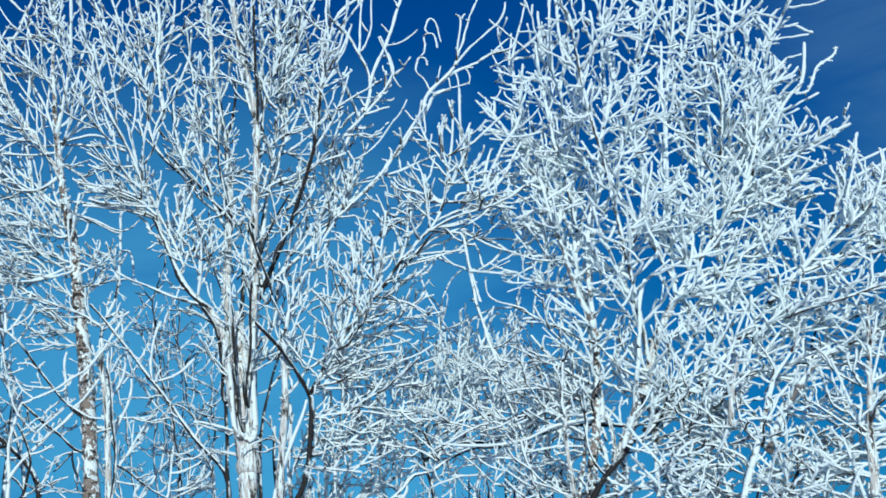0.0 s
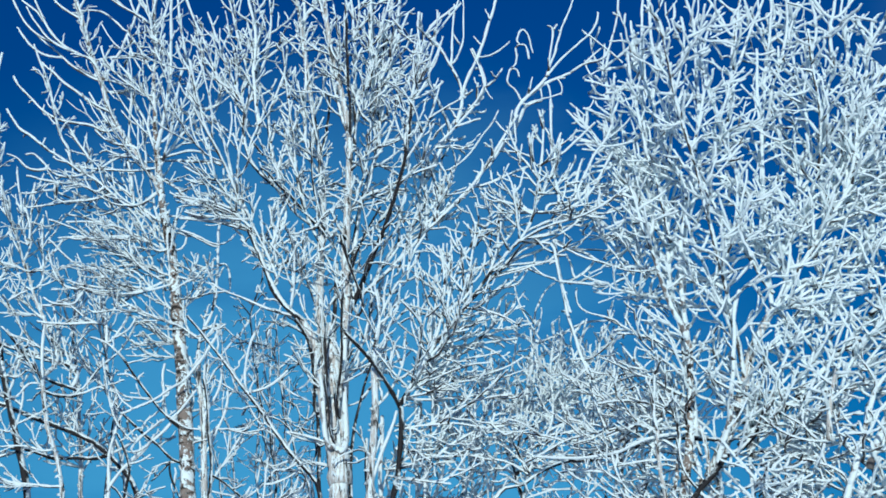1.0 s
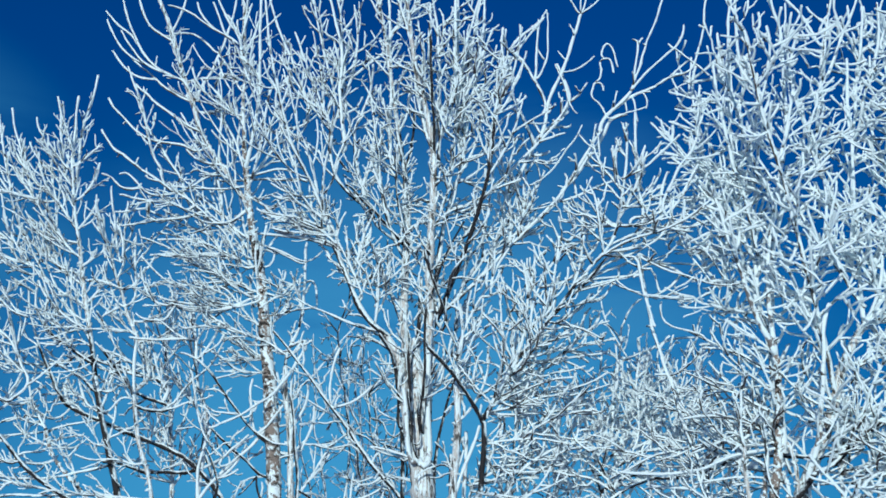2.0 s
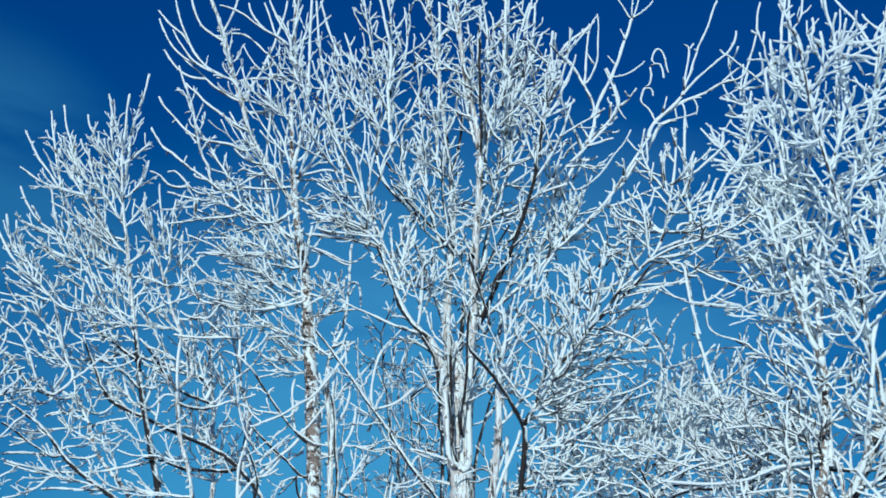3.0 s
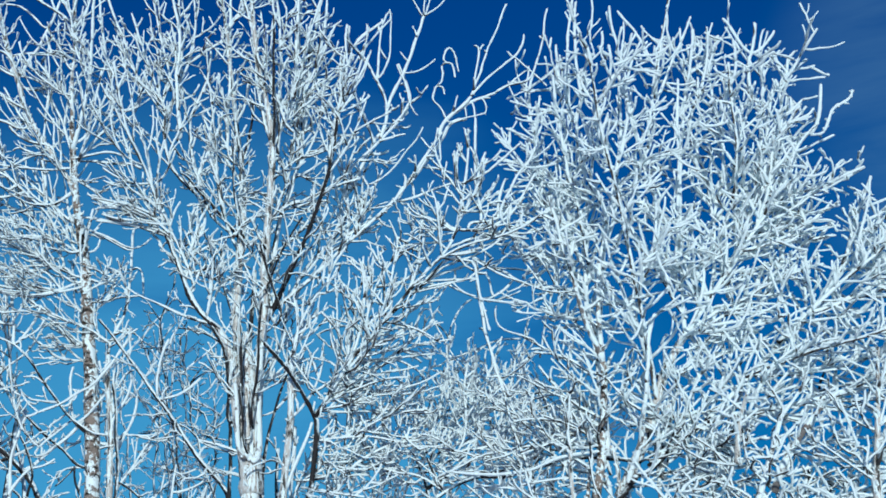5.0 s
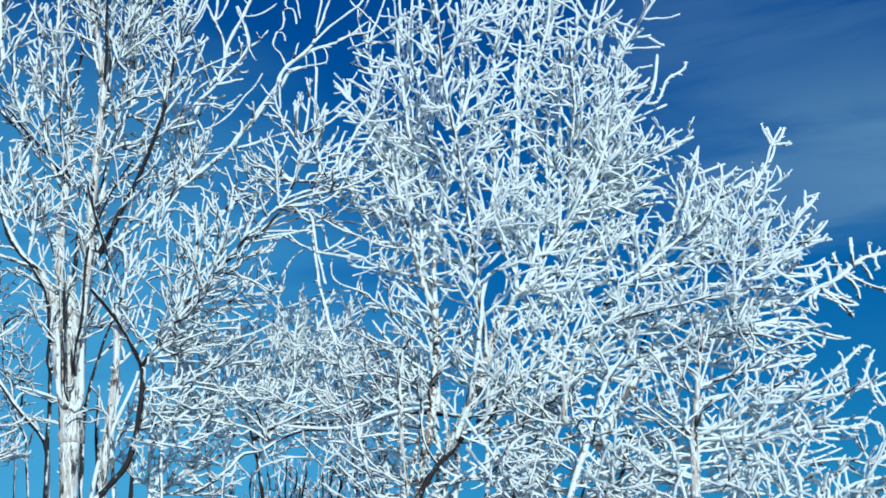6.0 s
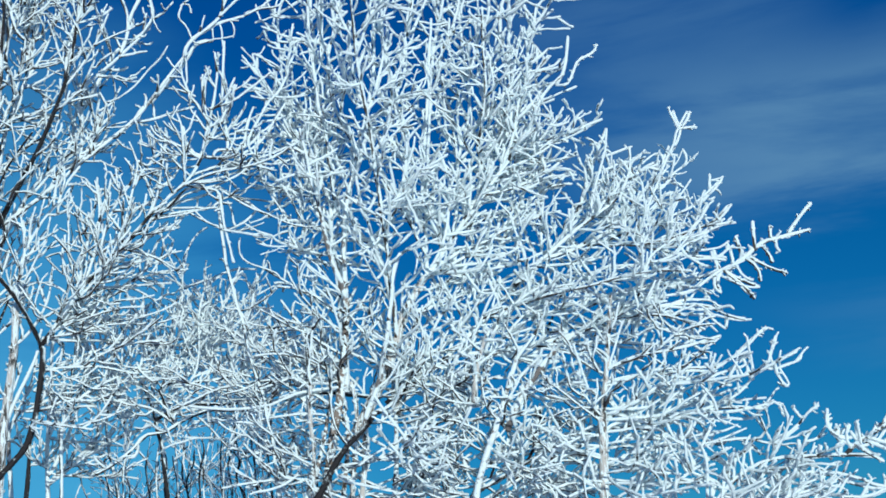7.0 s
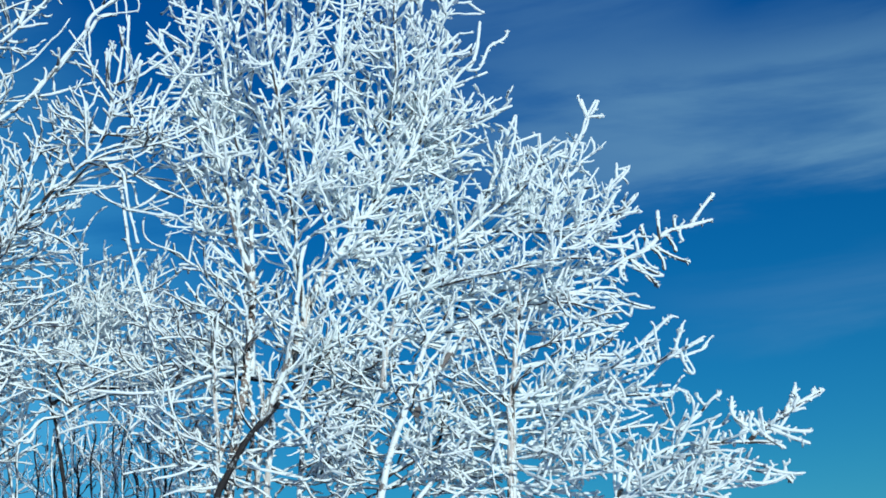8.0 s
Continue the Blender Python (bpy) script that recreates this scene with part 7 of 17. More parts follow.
limb(tree, "sprig", 0.80, 0, (-1.407, 6.66, 5.110), 0.0090,
     (-1.473, 6.68, 5.220, -0.02, 0.0081), (-1.549, 6.70, 5.313, -0.00, 0.0072), (-1.647, 6.72, 5.452, 0.01, 0.0060))
limb(tree, "sprig", 0.80, 0, (-1.649, 6.79, 5.061), 0.0091,
     (-1.720, 6.79, 5.104, 0.07, 0.0083), (-1.777, 6.79, 5.205, 0.03, 0.0072), (-1.834, 6.79, 5.306, -0.00, 0.0060))
limb(tree, "sprig", 0.80, 0, (-1.392, 6.70, 4.893), 0.0089,
     (-1.319, 6.71, 4.960, -0.08, 0.0081), (-1.307, 6.72, 5.080, -0.05, 0.0072), (-1.304, 6.74, 5.242, -0.01, 0.0059))
limb(tree, "sprig", 0.80, 0, (-1.390, 6.75, 4.697), 0.0085,
     (-1.280, 6.73, 4.615, 0.02, 0.0069), (-1.209, 6.71, 4.531, 0.03, 0.0056))
limb(tree, "sprig", 0.80, 0, (-1.554, 6.79, 4.906), 0.0089,
     (-1.626, 6.80, 4.873, 0.08, 0.0078), (-1.718, 6.81, 4.923, 0.02, 0.0065), (-1.760, 6.82, 4.911, -0.12, 0.0059))
limb(tree, "sprig", 0.80, 0, (-1.501, 6.78, 4.821), 0.0088,
     (-1.604, 6.78, 4.863, -0.07, 0.0075), (-1.687, 6.78, 4.836, -0.07, 0.0066), (-1.736, 6.77, 4.793, -0.06, 0.0058))
trunk(tree, "none", 0.20, 0, (-1.126, 6.85, 2.689), 0.0107,
     (-1.083, 6.80, 2.931, -0.02, 0.0099), (-1.091, 6.76, 3.136, -0.01, 0.0092), (-1.092, 6.73, 3.313, -0.00, 0.0086), (-1.111, 6.70, 3.463, -0.02, 0.0080))
limb(tree, "none", 0.80, 0, (-1.665, 6.90, 2.765), 0.0100,
     (-1.683, 6.99, 3.038, -0.00, 0.0094), (-1.693, 7.01, 3.137, 0.01, 0.0092), (-1.676, 7.06, 3.270, 0.02, 0.0089), (-1.642, 7.09, 3.396, 0.02, 0.0086))
limb(tree, "none", 0.80, 0, (-1.675, 6.95, 2.921), 0.0096,
     (-1.657, 6.95, 2.967, 0.06, 0.0096), (-1.568, 6.93, 3.066, 0.02, 0.0093), (-1.479, 6.93, 3.151, 0.01, 0.0091), (-1.403, 6.92, 3.206, 0.00, 0.0089), (-1.327, 6.91, 3.278, -0.02, 0.0087), (-1.236, 6.90, 3.395, -0.01, 0.0084), (-1.189, 6.89, 3.471, -0.02, 0.0083))
limb(tree, "none", 0.10, 0, (-1.668, 6.91, 2.804), 0.0083,
     (-1.591, 6.91, 2.829, -0.08, 0.0080), (-1.556, 6.89, 2.966, -0.04, 0.0076), (-1.542, 6.88, 3.033, -0.04, 0.0075), (-1.580, 6.88, 3.138, -0.03, 0.0072), (-1.616, 6.87, 3.226, -0.01, 0.0069))
limb(tree, "none", 0.10, 0, (-1.591, 6.91, 2.829), 0.0083,
     (-1.572, 6.91, 2.835, -0.08, 0.0081), (-1.608, 6.93, 2.910, -0.05, 0.0074), (-1.657, 6.95, 2.952, -0.05, 0.0069))
limb(tree, "none", 0.80, 0, (-1.342, 6.81, 3.304), 0.0067,
     (-1.246, 6.80, 3.232, -0.04, 0.0060), (-1.149, 6.79, 3.204, -0.05, 0.0054))
limb(tree, "none", 0.80, 0, (-1.329, 6.82, 3.288), 0.0069,
     (-1.347, 6.82, 3.353, 0.02, 0.0064), (-1.370, 6.84, 3.494, 0.01, 0.0055))
limb(tree, "none", 0.80, 0, (-1.229, 6.85, 3.138), 0.0067,
     (-1.132, 6.83, 3.153, -0.02, 0.0059), (-1.079, 6.82, 3.174, -0.03, 0.0054))
limb(tree, "sprig", 0.80, 0, (-1.087, 6.81, 2.911), 0.0068,
     (-1.001, 6.85, 3.055, -0.00, 0.0062), (-0.958, 6.87, 3.134, -0.00, 0.0059), (-0.895, 6.90, 3.245, 0.00, 0.0054))
limb(tree, "sprig", 0.80, 0, (-1.062, 6.86, 3.218), 0.0053,
     (-1.021, 6.85, 3.212, -0.01, 0.0053), (-0.953, 6.84, 3.205, 0.01, 0.0053), (-0.892, 6.83, 3.182, -0.01, 0.0053), (-0.800, 6.81, 3.188, -0.03, 0.0053), (-0.744, 6.80, 3.198, -0.02, 0.0053))
limb(tree, "sparse", 0.10, 0, (-1.084, 6.80, 2.952), 0.0065,
     (-0.974, 6.76, 2.871, 0.01, 0.0060), (-0.882, 6.72, 2.784, -0.00, 0.0056), (-0.791, 6.69, 2.728, -0.02, 0.0052))
limb(tree, "none", 0.80, 0, (-1.094, 6.82, 2.871), 0.0067,
     (-1.016, 6.84, 2.849, -0.02, 0.0061), (-0.926, 6.88, 2.836, -0.01, 0.0054))
limb(tree, "none", 0.80, 0, (-0.971, 6.86, 2.843), 0.0080,
     (-0.995, 6.90, 2.760, -0.21, 0.0076), (-0.932, 6.88, 2.827, -0.11, 0.0071), (-0.884, 6.86, 2.887, -0.01, 0.0067))
limb(tree, "none", 0.80, 0, (-0.809, 6.70, 2.739), 0.0066,
     (-0.796, 6.71, 2.775, -0.06, 0.0065), (-0.788, 6.76, 2.931, -0.00, 0.0058), (-0.778, 6.79, 3.027, 0.01, 0.0053))
limb(tree, "none", 0.80, 0, (-0.782, 6.77, 2.989), 0.0053,
     (-0.741, 6.79, 2.977, -0.08, 0.0053), (-0.668, 6.82, 3.011, -0.05, 0.0053))
limb(tree, "none", 0.80, 0, (-0.791, 6.74, 2.873), 0.0066,
     (-0.678, 6.75, 2.898, -0.05, 0.0059), (-0.603, 6.76, 2.954, -0.06, 0.0053))
limb(tree, "sprig", 0.60, 0, (-1.581, 6.92, 2.854), 0.0067,
     (-1.526, 6.90, 2.865, -0.01, 0.0064), (-1.431, 6.86, 2.891, 0.00, 0.0059), (-1.337, 6.83, 2.909, 0.01, 0.0054))
limb(tree, "sparse", 0.10, 0, (-1.217, 6.85, 2.774), 0.0067,
     (-1.287, 6.80, 2.915, 0.03, 0.0059), (-1.301, 6.76, 3.029, 0.04, 0.0054))
limb(tree, "none", 0.10, 0, (-1.301, 6.76, 3.029), 0.0053,
     (-1.350, 6.74, 2.969, 0.01, 0.0046), (-1.390, 6.73, 2.925, 0.01, 0.0040))
limb(tree, "none", 0.80, 0, (-1.550, 6.88, 3.054), 0.0068,
     (-1.482, 6.88, 3.065, -0.04, 0.0061), (-1.431, 6.87, 3.097, -0.05, 0.0055))
limb(tree, "sprig", 0.80, 0, (-0.796, 6.71, 2.775), 0.0052,
     (-0.706, 6.72, 2.793, -0.03, 0.0052), (-0.647, 6.72, 2.825, -0.04, 0.0052))
limb(tree, "sprig", 0.80, 0, (-0.791, 6.69, 2.728), 0.0053,
     (-0.763, 6.70, 2.742, 0.02, 0.0053), (-0.665, 6.74, 2.776, 0.01, 0.0053), (-0.579, 6.77, 2.798, 0.01, 0.0053))
limb(tree, "sprig", 0.80, 0, (-0.724, 6.72, 2.756), 0.0052,
     (-0.616, 6.71, 2.820, -0.02, 0.0052), (-0.580, 6.70, 2.861, -0.05, 0.0052))
limb(tree, "none", 0.80, 0, (-1.598, 6.87, 3.182), 0.0055,
     (-1.570, 6.86, 3.191, -0.06, 0.0055), (-1.523, 6.85, 3.230, 0.01, 0.0055), (-1.476, 6.83, 3.240, 0.06, 0.0055))
limb(tree, "none", 0.80, 0, (-1.487, 6.67, 3.306), 0.0054,
     (-1.510, 6.67, 3.328, -0.00, 0.0054), (-1.546, 6.67, 3.361, 0.02, 0.0054), (-1.583, 6.68, 3.420, 0.03, 0.0054))
limb(tree, "none", 0.80, 0, (-1.541, 6.72, 3.580), 0.0054,
     (-1.500, 6.71, 3.585, 0.01, 0.0054), (-1.422, 6.69, 3.591, 0.00, 0.0054))
limb(tree, "none", 0.80, 0, (-1.122, 6.81, 3.455), 0.0054,
     (-1.098, 6.81, 3.474, -0.07, 0.0054), (-1.071, 6.79, 3.531, 0.02, 0.0054), (-1.017, 6.77, 3.554, 0.08, 0.0054))
limb(tree, "sprig", 0.80, 0, (-0.264, 6.90, 3.656), 0.0069,
     (-0.171, 6.91, 3.752, -0.01, 0.0065), (-0.087, 6.91, 3.849, -0.02, 0.0060), (-0.033, 6.91, 3.967, -0.04, 0.0056))
limb(tree, "sprig", 0.80, 0, (-0.264, 6.90, 3.656), 0.0069,
     (-0.258, 6.90, 3.491, -0.16, 0.0064), (-0.165, 6.91, 3.548, -0.10, 0.0061), (-0.070, 6.93, 3.559, -0.00, 0.0058), (0.013, 6.94, 3.617, -0.06, 0.0055))
limb(tree, "sprig", 0.80, 0, (-0.233, 6.90, 3.688), 0.0069,
     (-0.197, 6.85, 3.838, 0.03, 0.0063), (-0.133, 6.81, 3.956, 0.01, 0.0058), (-0.106, 6.79, 4.046, -0.03, 0.0055))
limb(tree, "sprig", 0.80, 0, (-0.197, 6.85, 3.838), 0.0069,
     (-0.194, 6.85, 3.921, 0.08, 0.0065), (-0.097, 6.85, 3.931, 0.04, 0.0061), (0.002, 6.84, 3.992, -0.05, 0.0055))
limb(tree, "sprig", 0.80, 0, (-1.457, 6.90, 4.202), 0.0075,
     (-1.450, 6.90, 4.253, -0.08, 0.0074), (-1.537, 6.92, 4.369, -0.02, 0.0071), (-1.607, 6.93, 4.467, 0.01, 0.0068), (-1.679, 6.95, 4.585, -0.00, 0.0065), (-1.751, 6.96, 4.685, -0.00, 0.0063), (-1.825, 6.98, 4.806, 0.01, 0.0060))
limb(tree, "sprig", 0.80, 0, (-1.325, 6.82, 4.239), 0.0074,
     (-1.354, 6.82, 4.252, 0.08, 0.0073), (-1.424, 6.84, 4.368, 0.01, 0.0071), (-1.495, 6.86, 4.485, -0.01, 0.0068), (-1.583, 6.88, 4.606, 0.03, 0.0064), (-1.599, 6.91, 4.761, 0.02, 0.0061), (-1.623, 6.92, 4.841, -0.03, 0.0059))
limb(tree, "bare", 0.80, 0, (-1.419, 6.82, 4.473), 0.0070,
     (-1.404, 6.82, 4.489, 0.08, 0.0069), (-1.240, 6.80, 4.461, 0.02, 0.0065), (-1.110, 6.79, 4.428, 0.00, 0.0061), (-0.947, 6.78, 4.392, -0.00, 0.0056))
limb(tree, "bare", 0.80, 0, (-1.309, 6.79, 4.368), 0.0071,
     (-1.225, 6.81, 4.360, 0.05, 0.0066), (-1.133, 6.84, 4.313, 0.02, 0.0060), (-1.072, 6.85, 4.289, -0.01, 0.0056))
limb(tree, "sprig", 0.80, 0, (-1.571, 6.75, 4.332), 0.0071,
     (-1.695, 6.71, 4.324, 0.01, 0.0066), (-1.813, 6.69, 4.331, -0.00, 0.0061), (-1.929, 6.66, 4.317, -0.02, 0.0057))
limb(tree, "sprig", 0.80, 0, (-1.549, 6.92, 4.385), 0.0075,
     (-1.571, 6.92, 4.374, 0.08, 0.0074), (-1.692, 6.94, 4.477, 0.00, 0.0069), (-1.829, 6.96, 4.547, -0.02, 0.0065), (-2.001, 6.99, 4.602, -0.02, 0.0060))
limb(tree, "sprig", 0.80, 0, (-1.655, 6.94, 4.546), 0.0076,
     (-1.800, 6.97, 4.618, 0.00, 0.0070), (-1.941, 6.99, 4.691, 0.00, 0.0065), (-2.065, 7.01, 4.763, 0.01, 0.0060))
limb(tree, "sprig", 0.80, 0, (-1.751, 6.96, 4.685), 0.0075,
     (-1.874, 6.99, 4.687, 0.01, 0.0068), (-2.016, 7.02, 4.698, 0.01, 0.0060))
limb(tree, "sprig", 0.80, 0, (-1.312, 6.83, 4.113), 0.0071,
     (-1.337, 6.83, 4.116, 0.06, 0.0070), (-1.465, 6.83, 4.174, -0.00, 0.0065), (-1.560, 6.83, 4.197, -0.03, 0.0061), (-1.671, 6.83, 4.187, -0.04, 0.0057))
limb(tree, "bare", 0.80, 0, (-1.337, 6.83, 4.116), 0.0069,
     (-1.270, 6.81, 4.098, 0.01, 0.0066), (-1.187, 6.79, 4.065, -0.05, 0.0061), (-1.103, 6.76, 4.128, -0.10, 0.0055))
limb(tree, "bare", 0.80, 0, (-1.308, 6.83, 4.072), 0.0069,
     (-1.453, 6.79, 4.021, 0.01, 0.0065), (-1.569, 6.75, 3.995, 0.02, 0.0062), (-1.683, 6.71, 3.989, 0.03, 0.0059), (-1.797, 6.67, 4.022, 0.04, 0.0056))
limb(tree, "bare", 0.80, 0, (-1.284, 6.80, 3.809), 0.0071,
     (-1.423, 6.80, 3.862, 0.00, 0.0067), (-1.518, 6.80, 3.901, 0.02, 0.0065), (-1.613, 6.81, 3.974, 0.02, 0.0062), (-1.679, 6.81, 4.046, 0.03, 0.0059), (-1.719, 6.81, 4.134, 0.04, 0.0057))
limb(tree, "bare", 0.80, 0, (-1.282, 6.85, 3.795), 0.0069,
     (-1.225, 6.83, 3.750, -0.05, 0.0065), (-1.143, 6.82, 3.726, -0.08, 0.0060), (-1.078, 6.80, 3.788, -0.11, 0.0055))
limb(tree, "sprig", 0.80, 0, (-1.292, 6.85, 3.882), 0.0070,
     (-1.230, 6.85, 3.950, 0.00, 0.0066), (-1.168, 6.86, 4.016, -0.04, 0.0061), (-1.154, 6.87, 4.120, -0.07, 0.0056))
limb(tree, "sprig", 0.80, 0, (-1.301, 6.84, 3.971), 0.0069,
     (-1.158, 6.80, 3.979, 0.00, 0.0063), (-1.075, 6.78, 3.983, 0.01, 0.0059), (-0.977, 6.75, 3.978, 0.01, 0.0055))
limb(tree, "sprig", 0.80, 0, (-1.295, 6.85, 3.714), 0.0071,
     (-1.439, 6.88, 3.804, 0.02, 0.0064), (-1.523, 6.90, 3.882, 0.01, 0.0059), (-1.574, 6.91, 3.922, -0.01, 0.0057))
limb(tree, "sprig", 0.80, 0, (-1.294, 6.84, 3.904), 0.0070,
     (-1.321, 6.84, 3.917, 0.06, 0.0069), (-1.412, 6.82, 3.999, 0.02, 0.0064), (-1.488, 6.79, 4.112, -0.01, 0.0059), (-1.548, 6.78, 4.145, -0.08, 0.0056))

tree = tree_at((-2.13, 7.09, 0.0), "young tree with dark lower trunk and arching frost-covered branches")
trunk(tree, "none", 0.10, 1, (-2.130, 7.09, -0.060), 0.0245,
     (-2.143, 7.05, 2.931, 0.00, 0.0204), (-2.184, 7.05, 3.124, -0.03, 0.0193), (-2.235, 7.04, 3.321, -0.00, 0.0182), (-2.294, 7.04, 3.522, 0.00, 0.0171), (-2.337, 7.04, 3.728, 0.01, 0.0161))
trunk(tree, "none", 0.10, 0, (-2.337, 7.04, 3.728), 0.0161,
     (-2.360, 6.98, 3.956, 0.00, 0.0132))
trunk(tree, "sprig", 0.50, 0, (-2.360, 6.98, 3.956), 0.0137,
     (-2.385, 6.99, 4.067, -0.00, 0.0135), (-2.440, 7.01, 4.293, 0.00, 0.0129), (-2.502, 7.04, 4.605, 0.00, 0.0122))
trunk(tree, "sprig", 0.70, 0, (-2.502, 7.04, 4.605), 0.0109,
     (-2.531, 6.96, 4.878, 0.01, 0.0099), (-2.541, 6.91, 5.086, 0.01, 0.0092), (-2.511, 6.85, 5.310, 0.01, 0.0084), (-2.488, 6.80, 5.473, 0.00, 0.0078))
trunk(tree, "none", 0.45, 1, (-1.980, 6.97, -0.060), 0.0152,
     (-1.904, 6.90, 2.897, 0.00, 0.0127), (-1.940, 6.90, 3.086, -0.03, 0.0120), (-1.999, 6.90, 3.247, -0.00, 0.0113), (-2.034, 6.90, 3.411, 0.01, 0.0106), (-2.055, 6.90, 3.578, 0.01, 0.0099))
trunk(tree, "sprig", 0.60, 0, (-2.055, 6.90, 3.578), 0.0119,
     (-2.012, 7.05, 3.741, -0.09, 0.0111), (-2.100, 7.03, 3.957, -0.04, 0.0103), (-2.174, 7.01, 4.140, 0.00, 0.0096), (-2.234, 7.00, 4.317, 0.01, 0.0089))
trunk(tree, "arch", 0.70, 0, (-2.234, 7.00, 4.317), 0.0090,
     (-2.273, 6.95, 4.483, -0.00, 0.0079), (-2.315, 6.91, 4.633, -0.00, 0.0069), (-2.354, 6.86, 4.777, 0.00, 0.0060))
trunk(tree, "none", 0.50, 0, (-1.999, 6.90, 3.247), 0.0100,
     (-2.030, 6.90, 3.411, 0.01, 0.0100), (-2.052, 6.90, 3.578, 0.01, 0.0100), (-2.067, 6.90, 3.748, 0.01, 0.0100), (-2.059, 6.90, 3.913, 0.02, 0.0100))
trunk(tree, "sparse", 0.10, 1, (-1.750, 7.25, -0.060), 0.0196,
     (-1.560, 7.20, 2.952, 0.00, 0.0163), (-1.702, 7.19, 3.141, -0.08, 0.0157), (-1.825, 7.18, 3.260, -0.03, 0.0150), (-2.015, 7.17, 3.349, -0.02, 0.0144), (-2.154, 7.17, 3.411, -0.00, 0.0138), (-2.312, 7.16, 3.484, -0.00, 0.0131), (-2.418, 7.15, 3.530, 0.00, 0.0125), (-2.508, 7.15, 3.579, 0.01, 0.0119))
limb(tree, "sparse", 0.10, 0, (-2.508, 7.15, 3.579), 0.0136,
     (-2.572, 7.15, 3.639, 0.06, 0.0127), (-2.630, 7.14, 3.768, 0.02, 0.0112), (-2.718, 7.13, 3.946, -0.00, 0.0091))
limb(tree, "bare", 0.70, 0, (-2.718, 7.13, 3.946), 0.0076,
     (-2.755, 7.10, 4.062, 0.01, 0.0071), (-2.780, 7.07, 4.161, 0.02, 0.0067), (-2.786, 7.03, 4.310, 0.02, 0.0061))
limb(tree, "bare", 0.10, 0, (-1.748, 7.19, 3.186), 0.0129,
     (-1.798, 7.17, 3.161, 0.08, 0.0124), (-1.921, 7.13, 3.165, 0.01, 0.0114), (-2.043, 7.10, 3.159, 0.02, 0.0103), (-2.153, 7.06, 3.208, 0.01, 0.0093), (-2.245, 7.03, 3.213, -0.05, 0.0086))
limb(tree, "sparse", 0.10, 0, (-2.041, 6.90, 3.494), 0.0117,
     (-1.859, 7.05, 3.508, -0.09, 0.0109), (-1.995, 7.04, 3.567, -0.07, 0.0104), (-2.100, 7.04, 3.626, 0.03, 0.0100), (-2.174, 7.03, 3.715, 0.03, 0.0096), (-2.231, 7.03, 3.792, 0.01, 0.0092), (-2.305, 7.02, 3.897, 0.00, 0.0088))
trunk(tree, "sparse", 0.10, 1, (-2.300, 7.00, -0.060), 0.0192,
     (-2.317, 6.95, 2.913, 0.00, 0.0160), (-2.390, 6.95, 2.978, -0.09, 0.0152), (-2.480, 6.96, 3.044, -0.01, 0.0143), (-2.589, 6.96, 3.118, 0.00, 0.0134), (-2.683, 6.96, 3.195, 0.02, 0.0125), (-2.783, 6.97, 3.313, 0.02, 0.0117))
limb(tree, "sparse", 0.35, 0, (-2.783, 6.97, 3.313), 0.0103,
     (-2.834, 6.95, 3.375, -0.03, 0.0097), (-2.915, 6.92, 3.436, -0.01, 0.0089), (-2.997, 6.89, 3.498, -0.00, 0.0080), (-3.063, 6.88, 3.544, -0.00, 0.0074))
limb(tree, "bare", 0.10, 0, (-2.712, 6.96, 3.229), 0.0073,
     (-2.764, 6.95, 3.210, 0.08, 0.0071), (-2.814, 6.94, 3.241, 0.05, 0.0069), (-2.897, 6.92, 3.288, 0.01, 0.0066), (-2.981, 6.91, 3.351, 0.00, 0.0062), (-3.065, 6.89, 3.404, -0.01, 0.0059))
trunk(tree, "none", 0.40, 1, (-2.250, 7.10, -0.060), 0.0141,
     (-2.297, 7.05, 2.933, 0.00, 0.0117), (-2.405, 7.05, 3.096, -0.07, 0.0111), (-2.460, 7.05, 3.146, -0.01, 0.0106), (-2.539, 7.05, 3.247, 0.02, 0.0100), (-2.583, 7.06, 3.331, 0.02, 0.0094), (-2.612, 7.06, 3.433, 0.02, 0.0088))
limb(tree, "sparse", 0.60, 0, (-2.612, 7.06, 3.433), 0.0090,
     (-2.649, 7.07, 3.489, 0.01, 0.0088), (-2.693, 7.09, 3.564, 0.00, 0.0084), (-2.731, 7.11, 3.622, 0.01, 0.0081), (-2.778, 7.14, 3.756, 0.02, 0.0075))
limb(tree, "bare", 0.80, 0, (-2.778, 7.14, 3.756), 0.0078,
     (-2.857, 7.15, 3.921, 0.02, 0.0078), (-2.904, 7.16, 4.070, 0.01, 0.0078), (-2.955, 7.17, 4.221, 0.00, 0.0078), (-2.995, 7.17, 4.375, 0.01, 0.0078))
limb(tree, "sparse", 0.10, 0, (-2.343, 7.02, 3.790), 0.0120,
     (-2.440, 7.01, 3.863, 0.00, 0.0109), (-2.532, 7.01, 3.934, -0.00, 0.0098), (-2.605, 7.00, 3.987, 0.01, 0.0090), (-2.651, 7.00, 4.041, 0.03, 0.0083), (-2.694, 6.99, 4.119, 0.02, 0.0075))
limb(tree, "bare", 0.60, 0, (-2.694, 6.99, 4.119), 0.0076,
     (-2.727, 7.01, 4.193, 0.05, 0.0071), (-2.737, 7.05, 4.356, 0.03, 0.0061))
